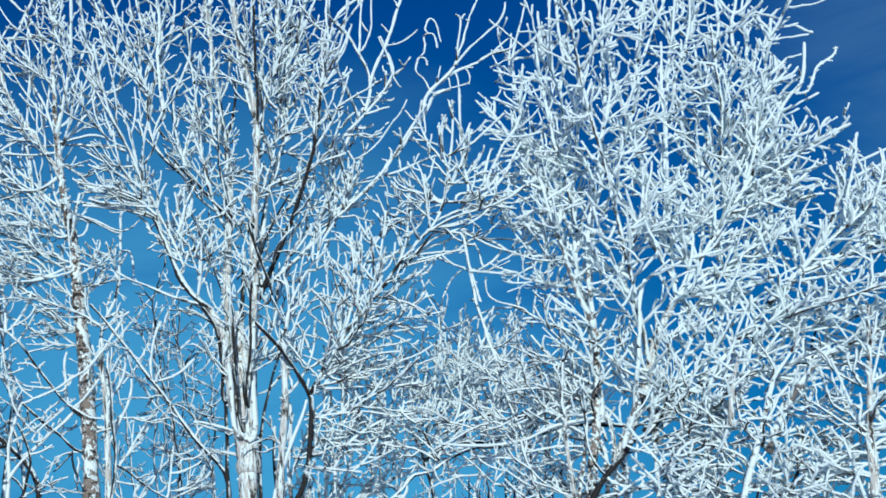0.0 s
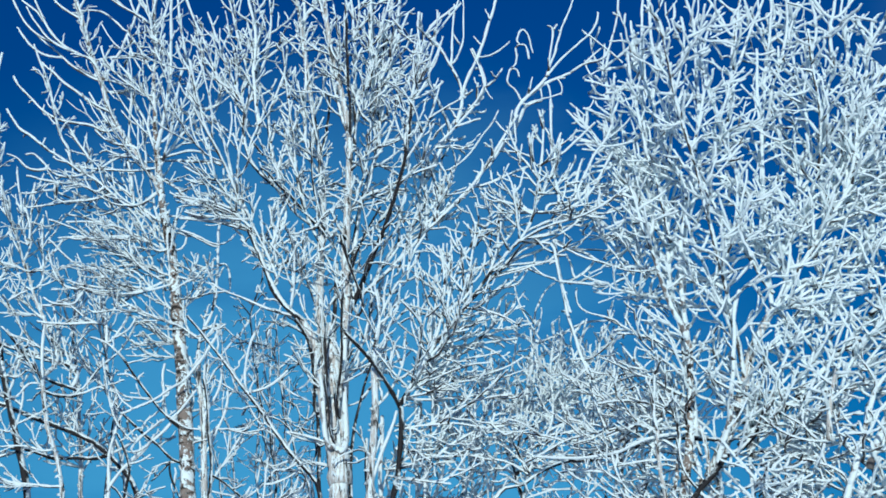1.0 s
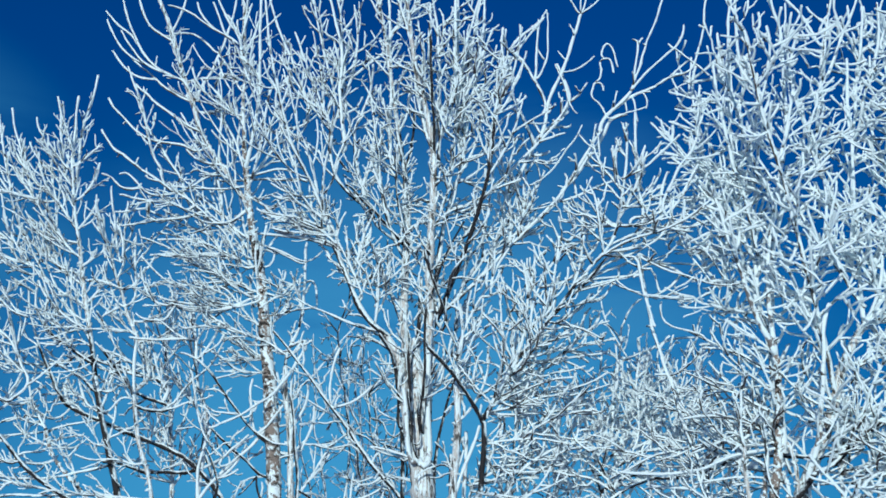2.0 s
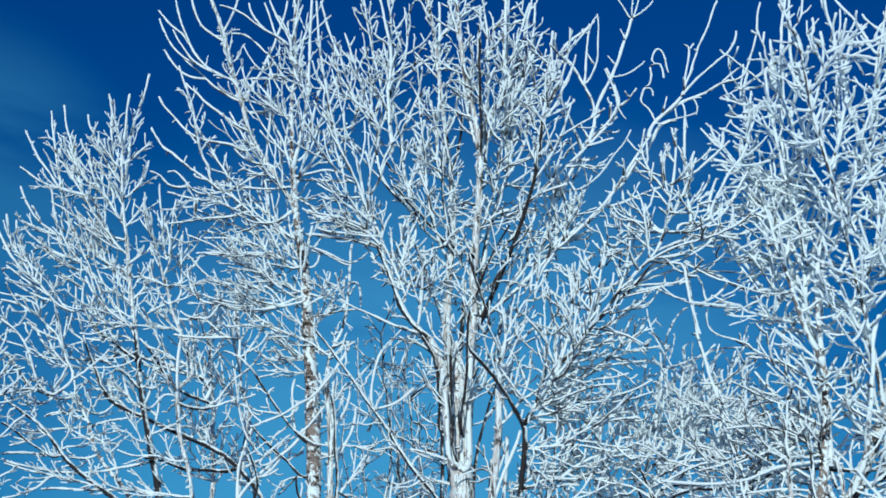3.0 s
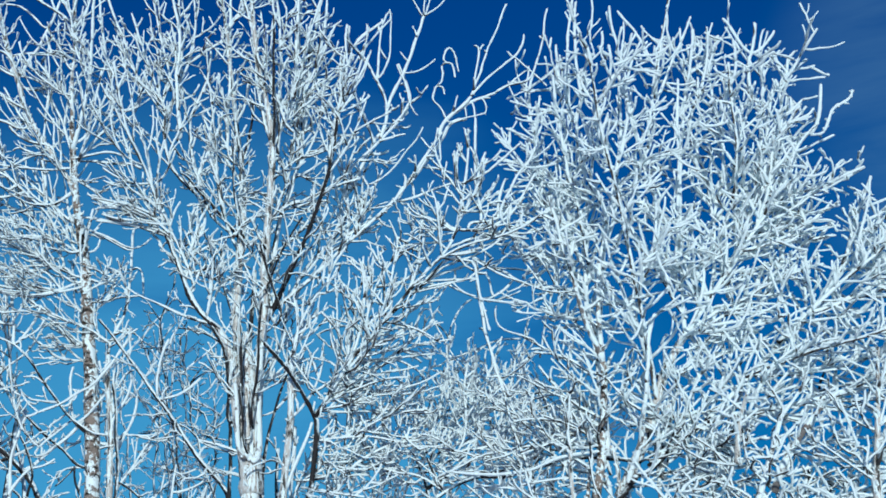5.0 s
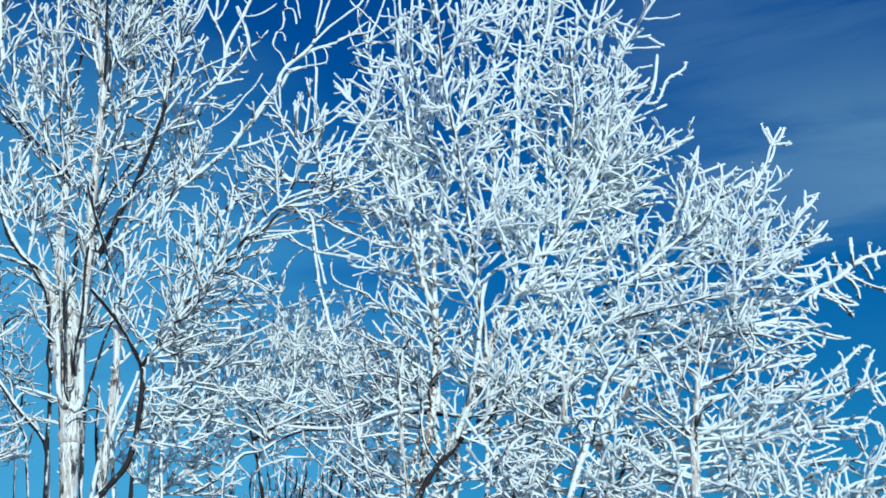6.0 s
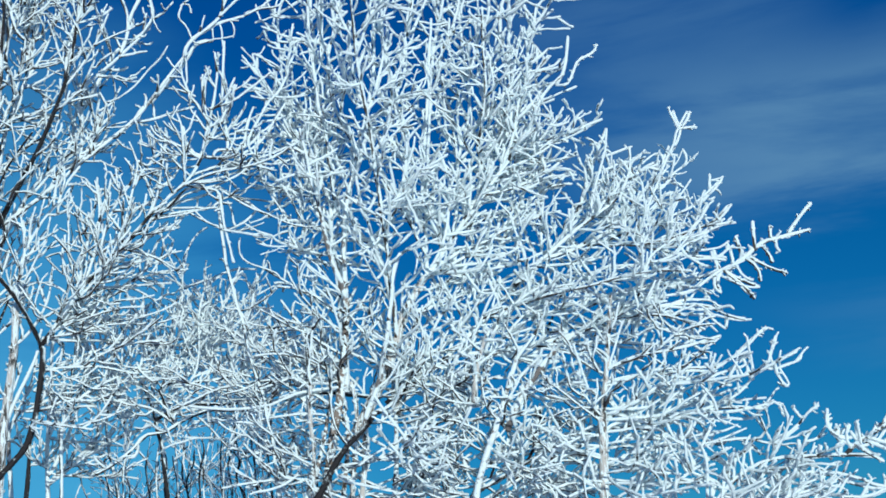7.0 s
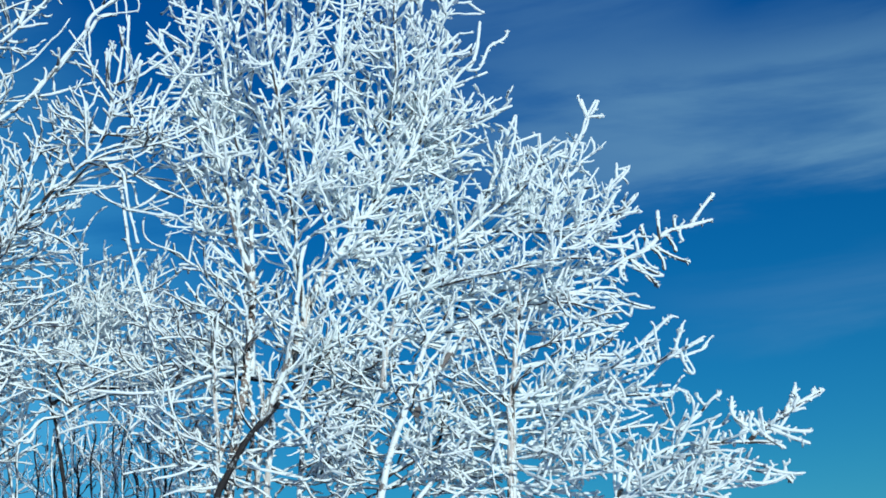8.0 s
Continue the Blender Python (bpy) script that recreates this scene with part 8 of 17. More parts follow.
limb(tree, "sprig", 0.80, 0, (-2.108, 7.03, 3.977), 0.0073,
     (-2.206, 7.00, 3.992, -0.02, 0.0070), (-2.315, 6.96, 3.990, -0.02, 0.0067), (-2.468, 6.91, 3.970, -0.02, 0.0063), (-2.554, 6.88, 3.927, -0.00, 0.0061), (-2.645, 6.85, 3.919, 0.05, 0.0058))
limb(tree, "none", 0.45, 0, (-1.937, 7.05, 3.542), 0.0120,
     (-1.897, 7.05, 3.659, -0.17, 0.0118), (-2.056, 7.09, 3.732, -0.06, 0.0114), (-2.210, 7.12, 3.803, -0.00, 0.0111), (-2.365, 7.15, 3.864, -0.00, 0.0107), (-2.464, 7.17, 3.909, 0.01, 0.0105))
limb(tree, "bare", 0.50, 0, (-1.977, 7.07, 3.696), 0.0088,
     (-2.147, 7.04, 3.743, 0.02, 0.0081), (-2.249, 7.03, 3.793, 0.01, 0.0076), (-2.333, 7.02, 3.819, -0.02, 0.0073))
limb(tree, "sparse", 0.40, 0, (-2.316, 7.04, 3.625), 0.0103,
     (-2.389, 7.01, 3.705, -0.03, 0.0090), (-2.456, 7.00, 3.746, -0.02, 0.0082), (-2.522, 6.98, 3.784, -0.00, 0.0073))
limb(tree, "arch", 0.80, 0, (-2.356, 6.99, 3.915), 0.0089,
     (-2.405, 6.97, 4.005, -0.05, 0.0083), (-2.472, 6.95, 4.053, -0.03, 0.0078), (-2.556, 6.92, 4.118, 0.01, 0.0071), (-2.625, 6.89, 4.199, 0.03, 0.0065), (-2.661, 6.87, 4.282, 0.04, 0.0059))
limb(tree, "arch", 0.80, 0, (-2.405, 7.00, 4.149), 0.0075,
     (-2.486, 6.99, 4.212, -0.02, 0.0071), (-2.556, 6.98, 4.247, -0.00, 0.0067), (-2.629, 6.97, 4.301, 0.01, 0.0063), (-2.683, 6.96, 4.336, -0.01, 0.0060))
limb(tree, "arch", 0.80, 0, (-2.440, 7.01, 4.293), 0.0095,
     (-2.537, 7.03, 4.379, -0.00, 0.0089), (-2.644, 7.06, 4.466, 0.01, 0.0082), (-2.736, 7.08, 4.573, 0.02, 0.0075), (-2.795, 7.10, 4.700, 0.01, 0.0069), (-2.852, 7.12, 4.808, -0.01, 0.0063))
limb(tree, "arch", 0.80, 0, (-2.477, 7.03, 4.480), 0.0093,
     (-2.565, 7.01, 4.556, 0.03, 0.0085), (-2.621, 6.99, 4.644, 0.01, 0.0078), (-2.695, 6.96, 4.732, 0.00, 0.0070), (-2.753, 6.94, 4.839, 0.02, 0.0062))
limb(tree, "sprig", 0.80, 0, (-2.498, 7.04, 4.584), 0.0078,
     (-2.583, 7.04, 4.609, 0.00, 0.0073), (-2.697, 7.05, 4.646, 0.01, 0.0066), (-2.757, 7.05, 4.688, 0.04, 0.0062))
limb(tree, "sprig", 0.80, 0, (-2.452, 7.02, 4.355), 0.0077,
     (-2.517, 7.02, 4.388, -0.00, 0.0075), (-2.614, 7.03, 4.436, 0.03, 0.0071), (-2.700, 7.04, 4.537, 0.03, 0.0067), (-2.772, 7.05, 4.659, 0.02, 0.0062))
limb(tree, "arch", 0.80, 0, (-2.508, 7.02, 4.663), 0.0095,
     (-2.592, 7.01, 4.788, -0.00, 0.0086), (-2.674, 7.00, 4.903, 0.00, 0.0077), (-2.737, 7.00, 5.000, 0.01, 0.0070), (-2.784, 6.99, 5.116, 0.02, 0.0063))
limb(tree, "sprig", 0.80, 0, (-2.615, 7.01, 4.821), 0.0080,
     (-2.600, 7.01, 4.865, -0.08, 0.0079), (-2.674, 7.02, 5.027, -0.03, 0.0074), (-2.759, 7.02, 5.112, -0.02, 0.0070), (-2.835, 7.02, 5.217, 0.02, 0.0066), (-2.867, 7.02, 5.293, 0.03, 0.0064))
limb(tree, "sprig", 0.80, 0, (-2.533, 6.95, 4.920), 0.0078,
     (-2.603, 6.92, 5.016, 0.01, 0.0075), (-2.657, 6.89, 5.103, 0.01, 0.0071), (-2.694, 6.87, 5.173, 0.01, 0.0069), (-2.731, 6.84, 5.268, 0.01, 0.0066), (-2.751, 6.82, 5.355, 0.02, 0.0063))
limb(tree, "sprig", 0.80, 0, (-2.538, 6.92, 5.024), 0.0078,
     (-2.592, 6.91, 5.067, 0.04, 0.0073), (-2.639, 6.88, 5.136, 0.02, 0.0068), (-2.686, 6.86, 5.213, 0.01, 0.0062))
limb(tree, "sprig", 0.80, 0, (-2.533, 6.89, 5.147), 0.0079,
     (-2.569, 6.87, 5.266, -0.00, 0.0073), (-2.607, 6.85, 5.377, 0.00, 0.0068), (-2.635, 6.83, 5.497, 0.01, 0.0063))
limb(tree, "sprig", 0.80, 0, (-2.568, 6.94, 4.968), 0.0080,
     (-2.599, 6.95, 5.068, 0.01, 0.0077), (-2.634, 6.96, 5.236, 0.01, 0.0072), (-2.670, 6.98, 5.495, 0.01, 0.0064))
limb(tree, "sprig", 0.80, 0, (-2.534, 6.95, 4.940), 0.0095,
     (-2.514, 6.94, 5.024, -0.03, 0.0094), (-2.506, 6.94, 5.178, -0.01, 0.0090), (-2.493, 6.93, 5.315, 0.01, 0.0088), (-2.468, 6.93, 5.452, 0.01, 0.0085), (-2.432, 6.92, 5.591, -0.00, 0.0082), (-2.422, 6.92, 5.683, -0.02, 0.0080))
limb(tree, "sprig", 0.80, 0, (-2.539, 6.92, 5.044), 0.0077,
     (-2.462, 6.91, 5.083, -0.03, 0.0071), (-2.410, 6.90, 5.135, -0.01, 0.0066), (-2.357, 6.89, 5.168, 0.03, 0.0062))
limb(tree, "arch", 0.80, 0, (-2.530, 7.02, 4.526), 0.0095,
     (-2.654, 7.02, 4.661, 0.02, 0.0090), (-2.753, 7.03, 4.803, 0.01, 0.0086), (-2.815, 7.04, 4.906, 0.00, 0.0082), (-2.885, 7.04, 5.010, -0.01, 0.0079))
limb(tree, "sprig", 0.80, 0, (-2.815, 7.04, 4.906), 0.0082,
     (-2.871, 7.03, 5.084, -0.00, 0.0077), (-2.914, 7.03, 5.205, -0.00, 0.0074), (-2.973, 7.02, 5.388, 0.01, 0.0069), (-3.006, 7.02, 5.545, 0.01, 0.0065))
limb(tree, "sprig", 0.80, 0, (-2.862, 7.04, 4.975), 0.0080,
     (-2.932, 7.03, 5.083, -0.02, 0.0071), (-2.995, 7.02, 5.149, -0.02, 0.0064))
limb(tree, "sprig", 0.80, 0, (-2.712, 7.00, 4.961), 0.0081,
     (-2.775, 7.01, 4.969, 0.08, 0.0079), (-2.850, 7.03, 5.080, 0.04, 0.0074), (-2.904, 7.05, 5.213, 0.02, 0.0069), (-2.946, 7.07, 5.348, 0.01, 0.0065))
limb(tree, "sprig", 0.80, 0, (-2.878, 7.03, 5.104), 0.0081,
     (-2.962, 7.04, 5.235, 0.02, 0.0071), (-2.995, 7.05, 5.323, 0.03, 0.0065))
limb(tree, "sprig", 0.80, 0, (-2.651, 7.01, 4.870), 0.0079,
     (-2.720, 6.99, 4.854, 0.07, 0.0077), (-2.791, 6.98, 4.879, 0.03, 0.0075), (-2.898, 6.96, 4.914, -0.01, 0.0072), (-2.986, 6.95, 4.931, 0.01, 0.0070), (-3.095, 6.93, 4.985, 0.02, 0.0067), (-3.189, 6.91, 5.055, 0.02, 0.0064))
limb(tree, "arch", 0.80, 0, (-2.591, 7.04, 4.422), 0.0094,
     (-2.720, 7.05, 4.523, 0.01, 0.0081), (-2.825, 7.06, 4.625, 0.01, 0.0070), (-2.891, 7.06, 4.706, 0.02, 0.0063))
limb(tree, "sprig", 0.80, 0, (-2.891, 7.06, 4.706), 0.0080,
     (-2.913, 7.06, 4.824, -0.01, 0.0073), (-2.937, 7.06, 4.924, -0.03, 0.0068), (-3.001, 7.07, 4.986, -0.07, 0.0064))
limb(tree, "bare", 0.80, 0, (-2.937, 7.06, 4.924), 0.0084,
     (-3.010, 7.08, 5.003, 0.01, 0.0081), (-3.089, 7.11, 5.110, 0.01, 0.0077), (-3.214, 7.14, 5.284, 0.01, 0.0072), (-3.316, 7.17, 5.456, 0.01, 0.0067))
limb(tree, "sprig", 0.80, 0, (-2.953, 7.06, 4.940), 0.0083,
     (-2.992, 7.08, 5.030, 0.01, 0.0081), (-3.033, 7.09, 5.160, 0.01, 0.0077), (-3.098, 7.12, 5.381, 0.00, 0.0071), (-3.143, 7.14, 5.575, 0.01, 0.0066))
limb(tree, "sprig", 0.80, 0, (-2.683, 6.96, 4.336), 0.0078,
     (-2.741, 6.95, 4.418, -0.02, 0.0075), (-2.816, 6.93, 4.497, 0.01, 0.0073), (-2.877, 6.92, 4.605, 0.02, 0.0070), (-2.923, 6.90, 4.732, 0.02, 0.0066), (-2.961, 6.88, 4.897, 0.01, 0.0062))
limb(tree, "arch", 0.80, 0, (-2.629, 6.97, 4.301), 0.0094,
     (-2.767, 7.01, 4.434, -0.02, 0.0088), (-2.877, 7.04, 4.507, 0.01, 0.0083), (-2.962, 7.08, 4.639, 0.04, 0.0078))
limb(tree, "bare", 0.80, 0, (-2.962, 7.08, 4.639), 0.0080,
     (-3.016, 7.06, 4.691, -0.02, 0.0077), (-3.106, 7.03, 4.760, 0.02, 0.0072), (-3.164, 7.00, 4.866, 0.03, 0.0067), (-3.203, 6.98, 4.955, 0.01, 0.0064))
limb(tree, "sprig", 0.80, 0, (-2.980, 7.07, 4.656), 0.0079,
     (-3.055, 7.07, 4.684, 0.00, 0.0074), (-3.112, 7.06, 4.708, 0.01, 0.0070), (-3.197, 7.06, 4.749, 0.00, 0.0064))
limb(tree, "sprig", 0.80, 0, (-2.741, 6.95, 4.418), 0.0079,
     (-2.840, 6.96, 4.453, 0.02, 0.0075), (-2.963, 6.98, 4.522, 0.01, 0.0071), (-3.070, 7.00, 4.601, 0.02, 0.0067), (-3.154, 7.01, 4.688, 0.02, 0.0063))
limb(tree, "sprig", 0.80, 0, (-2.706, 6.96, 4.369), 0.0076,
     (-2.734, 6.95, 4.359, 0.08, 0.0074), (-2.801, 6.93, 4.377, 0.03, 0.0070), (-2.852, 6.92, 4.400, 0.02, 0.0066), (-2.915, 6.90, 4.443, 0.02, 0.0061))
limb(tree, "sprig", 0.80, 0, (-2.928, 6.98, 4.502), 0.0077,
     (-2.986, 6.97, 4.502, 0.00, 0.0062))
limb(tree, "sprig", 0.80, 0, (-2.732, 7.03, 4.274), 0.0076,
     (-2.796, 7.02, 4.307, 0.00, 0.0069), (-2.863, 6.99, 4.345, 0.00, 0.0061))
limb(tree, "sprig", 0.80, 0, (-2.438, 6.96, 4.029), 0.0075,
     (-2.473, 6.96, 4.016, 0.08, 0.0073), (-2.564, 6.97, 4.029, 0.04, 0.0069), (-2.644, 6.98, 4.088, 0.04, 0.0065), (-2.709, 6.99, 4.166, 0.03, 0.0060))
limb(tree, "sprig", 0.80, 0, (-2.514, 7.01, 3.920), 0.0076,
     (-2.502, 7.01, 3.953, -0.08, 0.0075), (-2.589, 7.03, 4.052, -0.02, 0.0070), (-2.656, 7.05, 4.131, 0.01, 0.0066), (-2.730, 7.07, 4.250, 0.01, 0.0061))
limb(tree, "sprig", 0.80, 0, (-2.444, 7.17, 3.900), 0.0094,
     (-2.516, 7.17, 3.900, -0.05, 0.0092), (-2.584, 7.18, 3.867, 0.00, 0.0091), (-2.691, 7.18, 3.861, 0.03, 0.0088), (-2.801, 7.19, 3.876, 0.01, 0.0086), (-2.911, 7.19, 3.892, 0.01, 0.0084), (-2.969, 7.19, 3.919, 0.06, 0.0083), (-3.038, 7.20, 4.014, 0.03, 0.0080), (-3.088, 7.20, 4.109, 0.02, 0.0078))
limb(tree, "none", 0.30, 0, (-3.088, 7.20, 4.109), 0.0063,
     (-3.131, 7.21, 4.132, 0.02, 0.0057), (-3.190, 7.23, 4.176, 0.01, 0.0047))
limb(tree, "sprig", 0.80, 0, (-2.630, 7.14, 3.768), 0.0077,
     (-2.700, 7.13, 3.796, -0.05, 0.0075), (-2.801, 7.12, 3.801, -0.00, 0.0073), (-2.923, 7.11, 3.835, 0.03, 0.0070), (-3.015, 7.09, 3.905, 0.00, 0.0067), (-3.120, 7.08, 3.939, -0.02, 0.0064), (-3.226, 7.07, 3.974, 0.00, 0.0062))
limb(tree, "sprig", 0.80, 0, (-2.731, 7.11, 3.622), 0.0090,
     (-2.870, 7.05, 3.597, 0.15, 0.0084), (-2.833, 7.06, 3.679, 0.12, 0.0080), (-2.800, 7.08, 3.788, -0.01, 0.0075))
limb(tree, "sprig", 0.80, 0, (-2.850, 7.06, 3.601), 0.0076,
     (-2.888, 7.06, 3.570, 0.08, 0.0073), (-3.032, 7.07, 3.583, 0.06, 0.0065), (-3.068, 7.08, 3.654, 0.14, 0.0061))
limb(tree, "bare", 0.80, 0, (-2.333, 7.16, 3.493), 0.0076,
     (-2.451, 7.16, 3.485, -0.01, 0.0073), (-2.572, 7.17, 3.469, -0.01, 0.0070), (-2.676, 7.18, 3.449, 0.00, 0.0067), (-2.815, 7.18, 3.437, 0.01, 0.0064), (-2.940, 7.19, 3.441, 0.01, 0.0060))
limb(tree, "sprig", 0.80, 0, (-2.877, 7.19, 3.439), 0.0076,
     (-2.916, 7.18, 3.405, 0.07, 0.0073), (-3.016, 7.18, 3.379, 0.02, 0.0067), (-3.132, 7.18, 3.346, -0.00, 0.0061))
limb(tree, "sprig", 0.80, 0, (-2.897, 7.19, 3.422), 0.0076,
     (-2.960, 7.20, 3.436, -0.03, 0.0071), (-3.074, 7.22, 3.435, -0.02, 0.0061))
limb(tree, "sprig", 0.80, 0, (-2.539, 7.05, 3.247), 0.0092,
     (-2.631, 7.08, 3.232, 0.05, 0.0090), (-2.825, 7.13, 3.270, 0.01, 0.0085), (-3.001, 7.17, 3.295, -0.01, 0.0081), (-3.197, 7.22, 3.307, -0.01, 0.0077))
limb(tree, "bare", 0.80, 0, (-2.176, 7.05, 3.209), 0.0089,
     (-2.330, 7.05, 3.176, 0.00, 0.0087), (-2.476, 7.05, 3.146, 0.01, 0.0085), (-2.624, 7.05, 3.138, 0.02, 0.0082), (-2.793, 7.04, 3.150, 0.01, 0.0080), (-2.965, 7.04, 3.186, 0.01, 0.0077), (-3.105, 7.04, 3.227, 0.01, 0.0074))
limb(tree, "sprig", 0.80, 0, (-2.426, 6.95, 3.004), 0.0074,
     (-2.553, 6.97, 3.064, -0.02, 0.0071), (-2.695, 6.98, 3.102, -0.01, 0.0068), (-2.875, 7.00, 3.142, 0.00, 0.0064), (-3.076, 7.02, 3.199, 0.01, 0.0059))
limb(tree, "sprig", 0.80, 0, (-2.695, 6.98, 3.102), 0.0072,
     (-2.769, 6.96, 3.104, -0.08, 0.0069), (-2.804, 6.94, 3.052, -0.03, 0.0066), (-2.883, 6.91, 3.002, 0.03, 0.0063), (-2.992, 6.87, 2.964, 0.02, 0.0058))
limb(tree, "sprig", 0.80, 0, (-1.916, 6.90, 2.960), 0.0087,
     (-2.003, 6.91, 2.963, 0.02, 0.0086), (-2.174, 6.93, 2.996, 0.00, 0.0083), (-2.312, 6.95, 3.018, -0.01, 0.0081), (-2.484, 6.97, 3.022, -0.00, 0.0078), (-2.658, 6.99, 3.036, 0.00, 0.0076), (-2.834, 7.02, 3.044, -0.00, 0.0073))
limb(tree, "sprig", 0.80, 0, (-2.046, 6.92, 2.971), 0.0070,
     (-2.172, 6.93, 2.986, 0.03, 0.0062), (-2.261, 6.94, 3.030, 0.04, 0.0056))
limb(tree, "sprig", 0.80, 0, (-2.595, 7.06, 3.372), 0.0073,
     (-2.571, 7.06, 3.350, -0.05, 0.0070), (-2.509, 7.09, 3.321, -0.05, 0.0065), (-2.436, 7.12, 3.336, -0.07, 0.0058))
limb(tree, "sprig", 0.80, 0, (-1.970, 6.90, 3.167), 0.0072,
     (-2.055, 6.92, 3.171, 0.03, 0.0069), (-2.127, 6.93, 3.199, -0.00, 0.0066), (-2.268, 6.96, 3.208, 0.00, 0.0062), (-2.397, 6.98, 3.253, 0.03, 0.0057))
limb(tree, "sprig", 0.80, 0, (-2.035, 7.17, 3.358), 0.0073,
     (-2.016, 7.17, 3.388, -0.04, 0.0070), (-2.011, 7.16, 3.414, -0.07, 0.0068), (-2.029, 7.16, 3.463, -0.02, 0.0065), (-2.057, 7.14, 3.552, 0.00, 0.0058))
limb(tree, "sprig", 0.80, 0, (-1.901, 7.18, 3.296), 0.0072,
     (-1.946, 7.17, 3.331, 0.03, 0.0067), (-2.000, 7.17, 3.398, 0.02, 0.0058))
limb(tree, "sprig", 0.80, 0, (-2.288, 7.04, 3.502), 0.0088,
     (-2.349, 7.05, 3.542, 0.04, 0.0085), (-2.391, 7.05, 3.597, 0.04, 0.0081), (-2.446, 7.07, 3.741, 0.02, 0.0074))
limb(tree, "sprig", 0.80, 0, (-2.377, 7.05, 3.579), 0.0073,
     (-2.418, 7.03, 3.607, -0.05, 0.0066), (-2.479, 7.01, 3.619, -0.04, 0.0058))
limb(tree, "sprig", 0.80, 0, (-2.214, 7.00, 4.258), 0.0075,
     (-2.289, 7.00, 4.295, -0.01, 0.0069), (-2.361, 7.00, 4.322, -0.03, 0.0063), (-2.413, 7.00, 4.316, -0.07, 0.0060))
limb(tree, "sprig", 0.80, 0, (-2.214, 7.00, 4.258), 0.0073,
     (-2.142, 6.99, 4.256, -0.08, 0.0070), (-2.090, 6.98, 4.303, -0.05, 0.0067), (-2.020, 6.95, 4.383, -0.01, 0.0061), (-1.986, 6.94, 4.431, -0.01, 0.0059))
limb(tree, "sprig", 0.80, 0, (-2.084, 7.03, 3.918), 0.0072,
     (-2.000, 7.01, 3.921, 0.01, 0.0067), (-1.908, 6.99, 3.918, -0.00, 0.0062), (-1.819, 6.97, 3.929, -0.02, 0.0057))
limb(tree, "sprig", 0.80, 0, (-2.133, 7.02, 4.038), 0.0072,
     (-2.103, 7.01, 4.048, 0.06, 0.0070), (-2.021, 6.99, 4.038, 0.01, 0.0066), (-1.910, 6.96, 4.034, -0.04, 0.0061), (-1.867, 6.94, 4.086, -0.11, 0.0058))
limb(tree, "sprig", 0.80, 0, (-2.174, 7.01, 4.140), 0.0075,
     (-2.233, 7.03, 4.181, 0.08, 0.0069), (-2.285, 7.04, 4.300, 0.04, 0.0060))
limb(tree, "sprig", 0.80, 0, (-2.271, 6.98, 3.991), 0.0073,
     (-2.269, 6.97, 4.019, -0.08, 0.0071), (-2.303, 6.95, 4.068, 0.07, 0.0067), (-2.232, 6.94, 4.095, 0.08, 0.0062), (-2.177, 6.92, 4.106, 0.02, 0.0058))
limb(tree, "sparse", 0.80, 0, (-2.316, 7.04, 3.625), 0.0073,
     (-2.254, 7.02, 3.687, -0.05, 0.0067), (-2.233, 7.01, 3.752, -0.03, 0.0062), (-2.208, 7.00, 3.817, 0.01, 0.0058))
limb(tree, "sparse", 0.80, 0, (-2.050, 6.90, 3.536), 0.0071,
     (-2.133, 6.90, 3.545, -0.08, 0.0066), (-2.181, 6.89, 3.477, -0.02, 0.0061), (-2.244, 6.88, 3.461, 0.09, 0.0057))
limb(tree, "sparse", 0.80, 0, (-2.235, 7.04, 3.321), 0.0073,
     (-2.216, 7.08, 3.463, -0.03, 0.0066), (-2.230, 7.11, 3.609, -0.03, 0.0058))
limb(tree, "sparse", 0.80, 0, (-2.046, 6.90, 3.536), 0.0071,
     (-2.085, 6.87, 3.637, 0.00, 0.0063), (-2.118, 6.84, 3.730, 0.00, 0.0057))
limb(tree, "sparse", 0.80, 0, (-2.294, 7.04, 3.522), 0.0073,
     (-2.262, 7.04, 3.623, 0.00, 0.0067), (-2.227, 7.03, 3.724, -0.01, 0.0062), (-2.215, 7.03, 3.792, -0.02, 0.0058))
limb(tree, "fine", 0.80, 0, (-2.405, 7.05, 3.096), 0.0058,
     (-2.479, 7.06, 3.296, -0.01, 0.0049), (-2.525, 7.06, 3.398, -0.01, 0.0044))
limb(tree, "fine", 0.80, 0, (-2.235, 7.04, 3.321), 0.0059,
     (-2.374, 7.08, 3.365, -0.00, 0.0052), (-2.469, 7.10, 3.389, 0.01, 0.0048), (-2.548, 7.12, 3.430, 0.03, 0.0044))
limb(tree, "fine", 0.80, 0, (-2.718, 7.13, 3.946), 0.0062,
     (-2.826, 7.16, 4.029, 0.06, 0.0054), (-2.874, 7.18, 4.148, 0.06, 0.0046))
limb(tree, "fine", 0.80, 0, (-2.778, 7.14, 3.756), 0.0060,
     (-2.670, 7.17, 3.709, 0.01, 0.0050), (-2.619, 7.19, 3.677, 0.02, 0.0045))
limb(tree, "fine", 0.80, 0, (-2.740, 6.97, 3.262), 0.0057,
     (-2.709, 6.96, 3.277, 0.08, 0.0055), (-2.567, 6.94, 3.269, 0.02, 0.0046), (-2.512, 6.93, 3.250, 0.04, 0.0043))
limb(tree, "sprig", 0.80, 0, (-2.508, 7.02, 4.663), 0.0077,
     (-2.445, 7.02, 4.746, -0.02, 0.0070), (-2.389, 7.01, 4.856, -0.02, 0.0061))
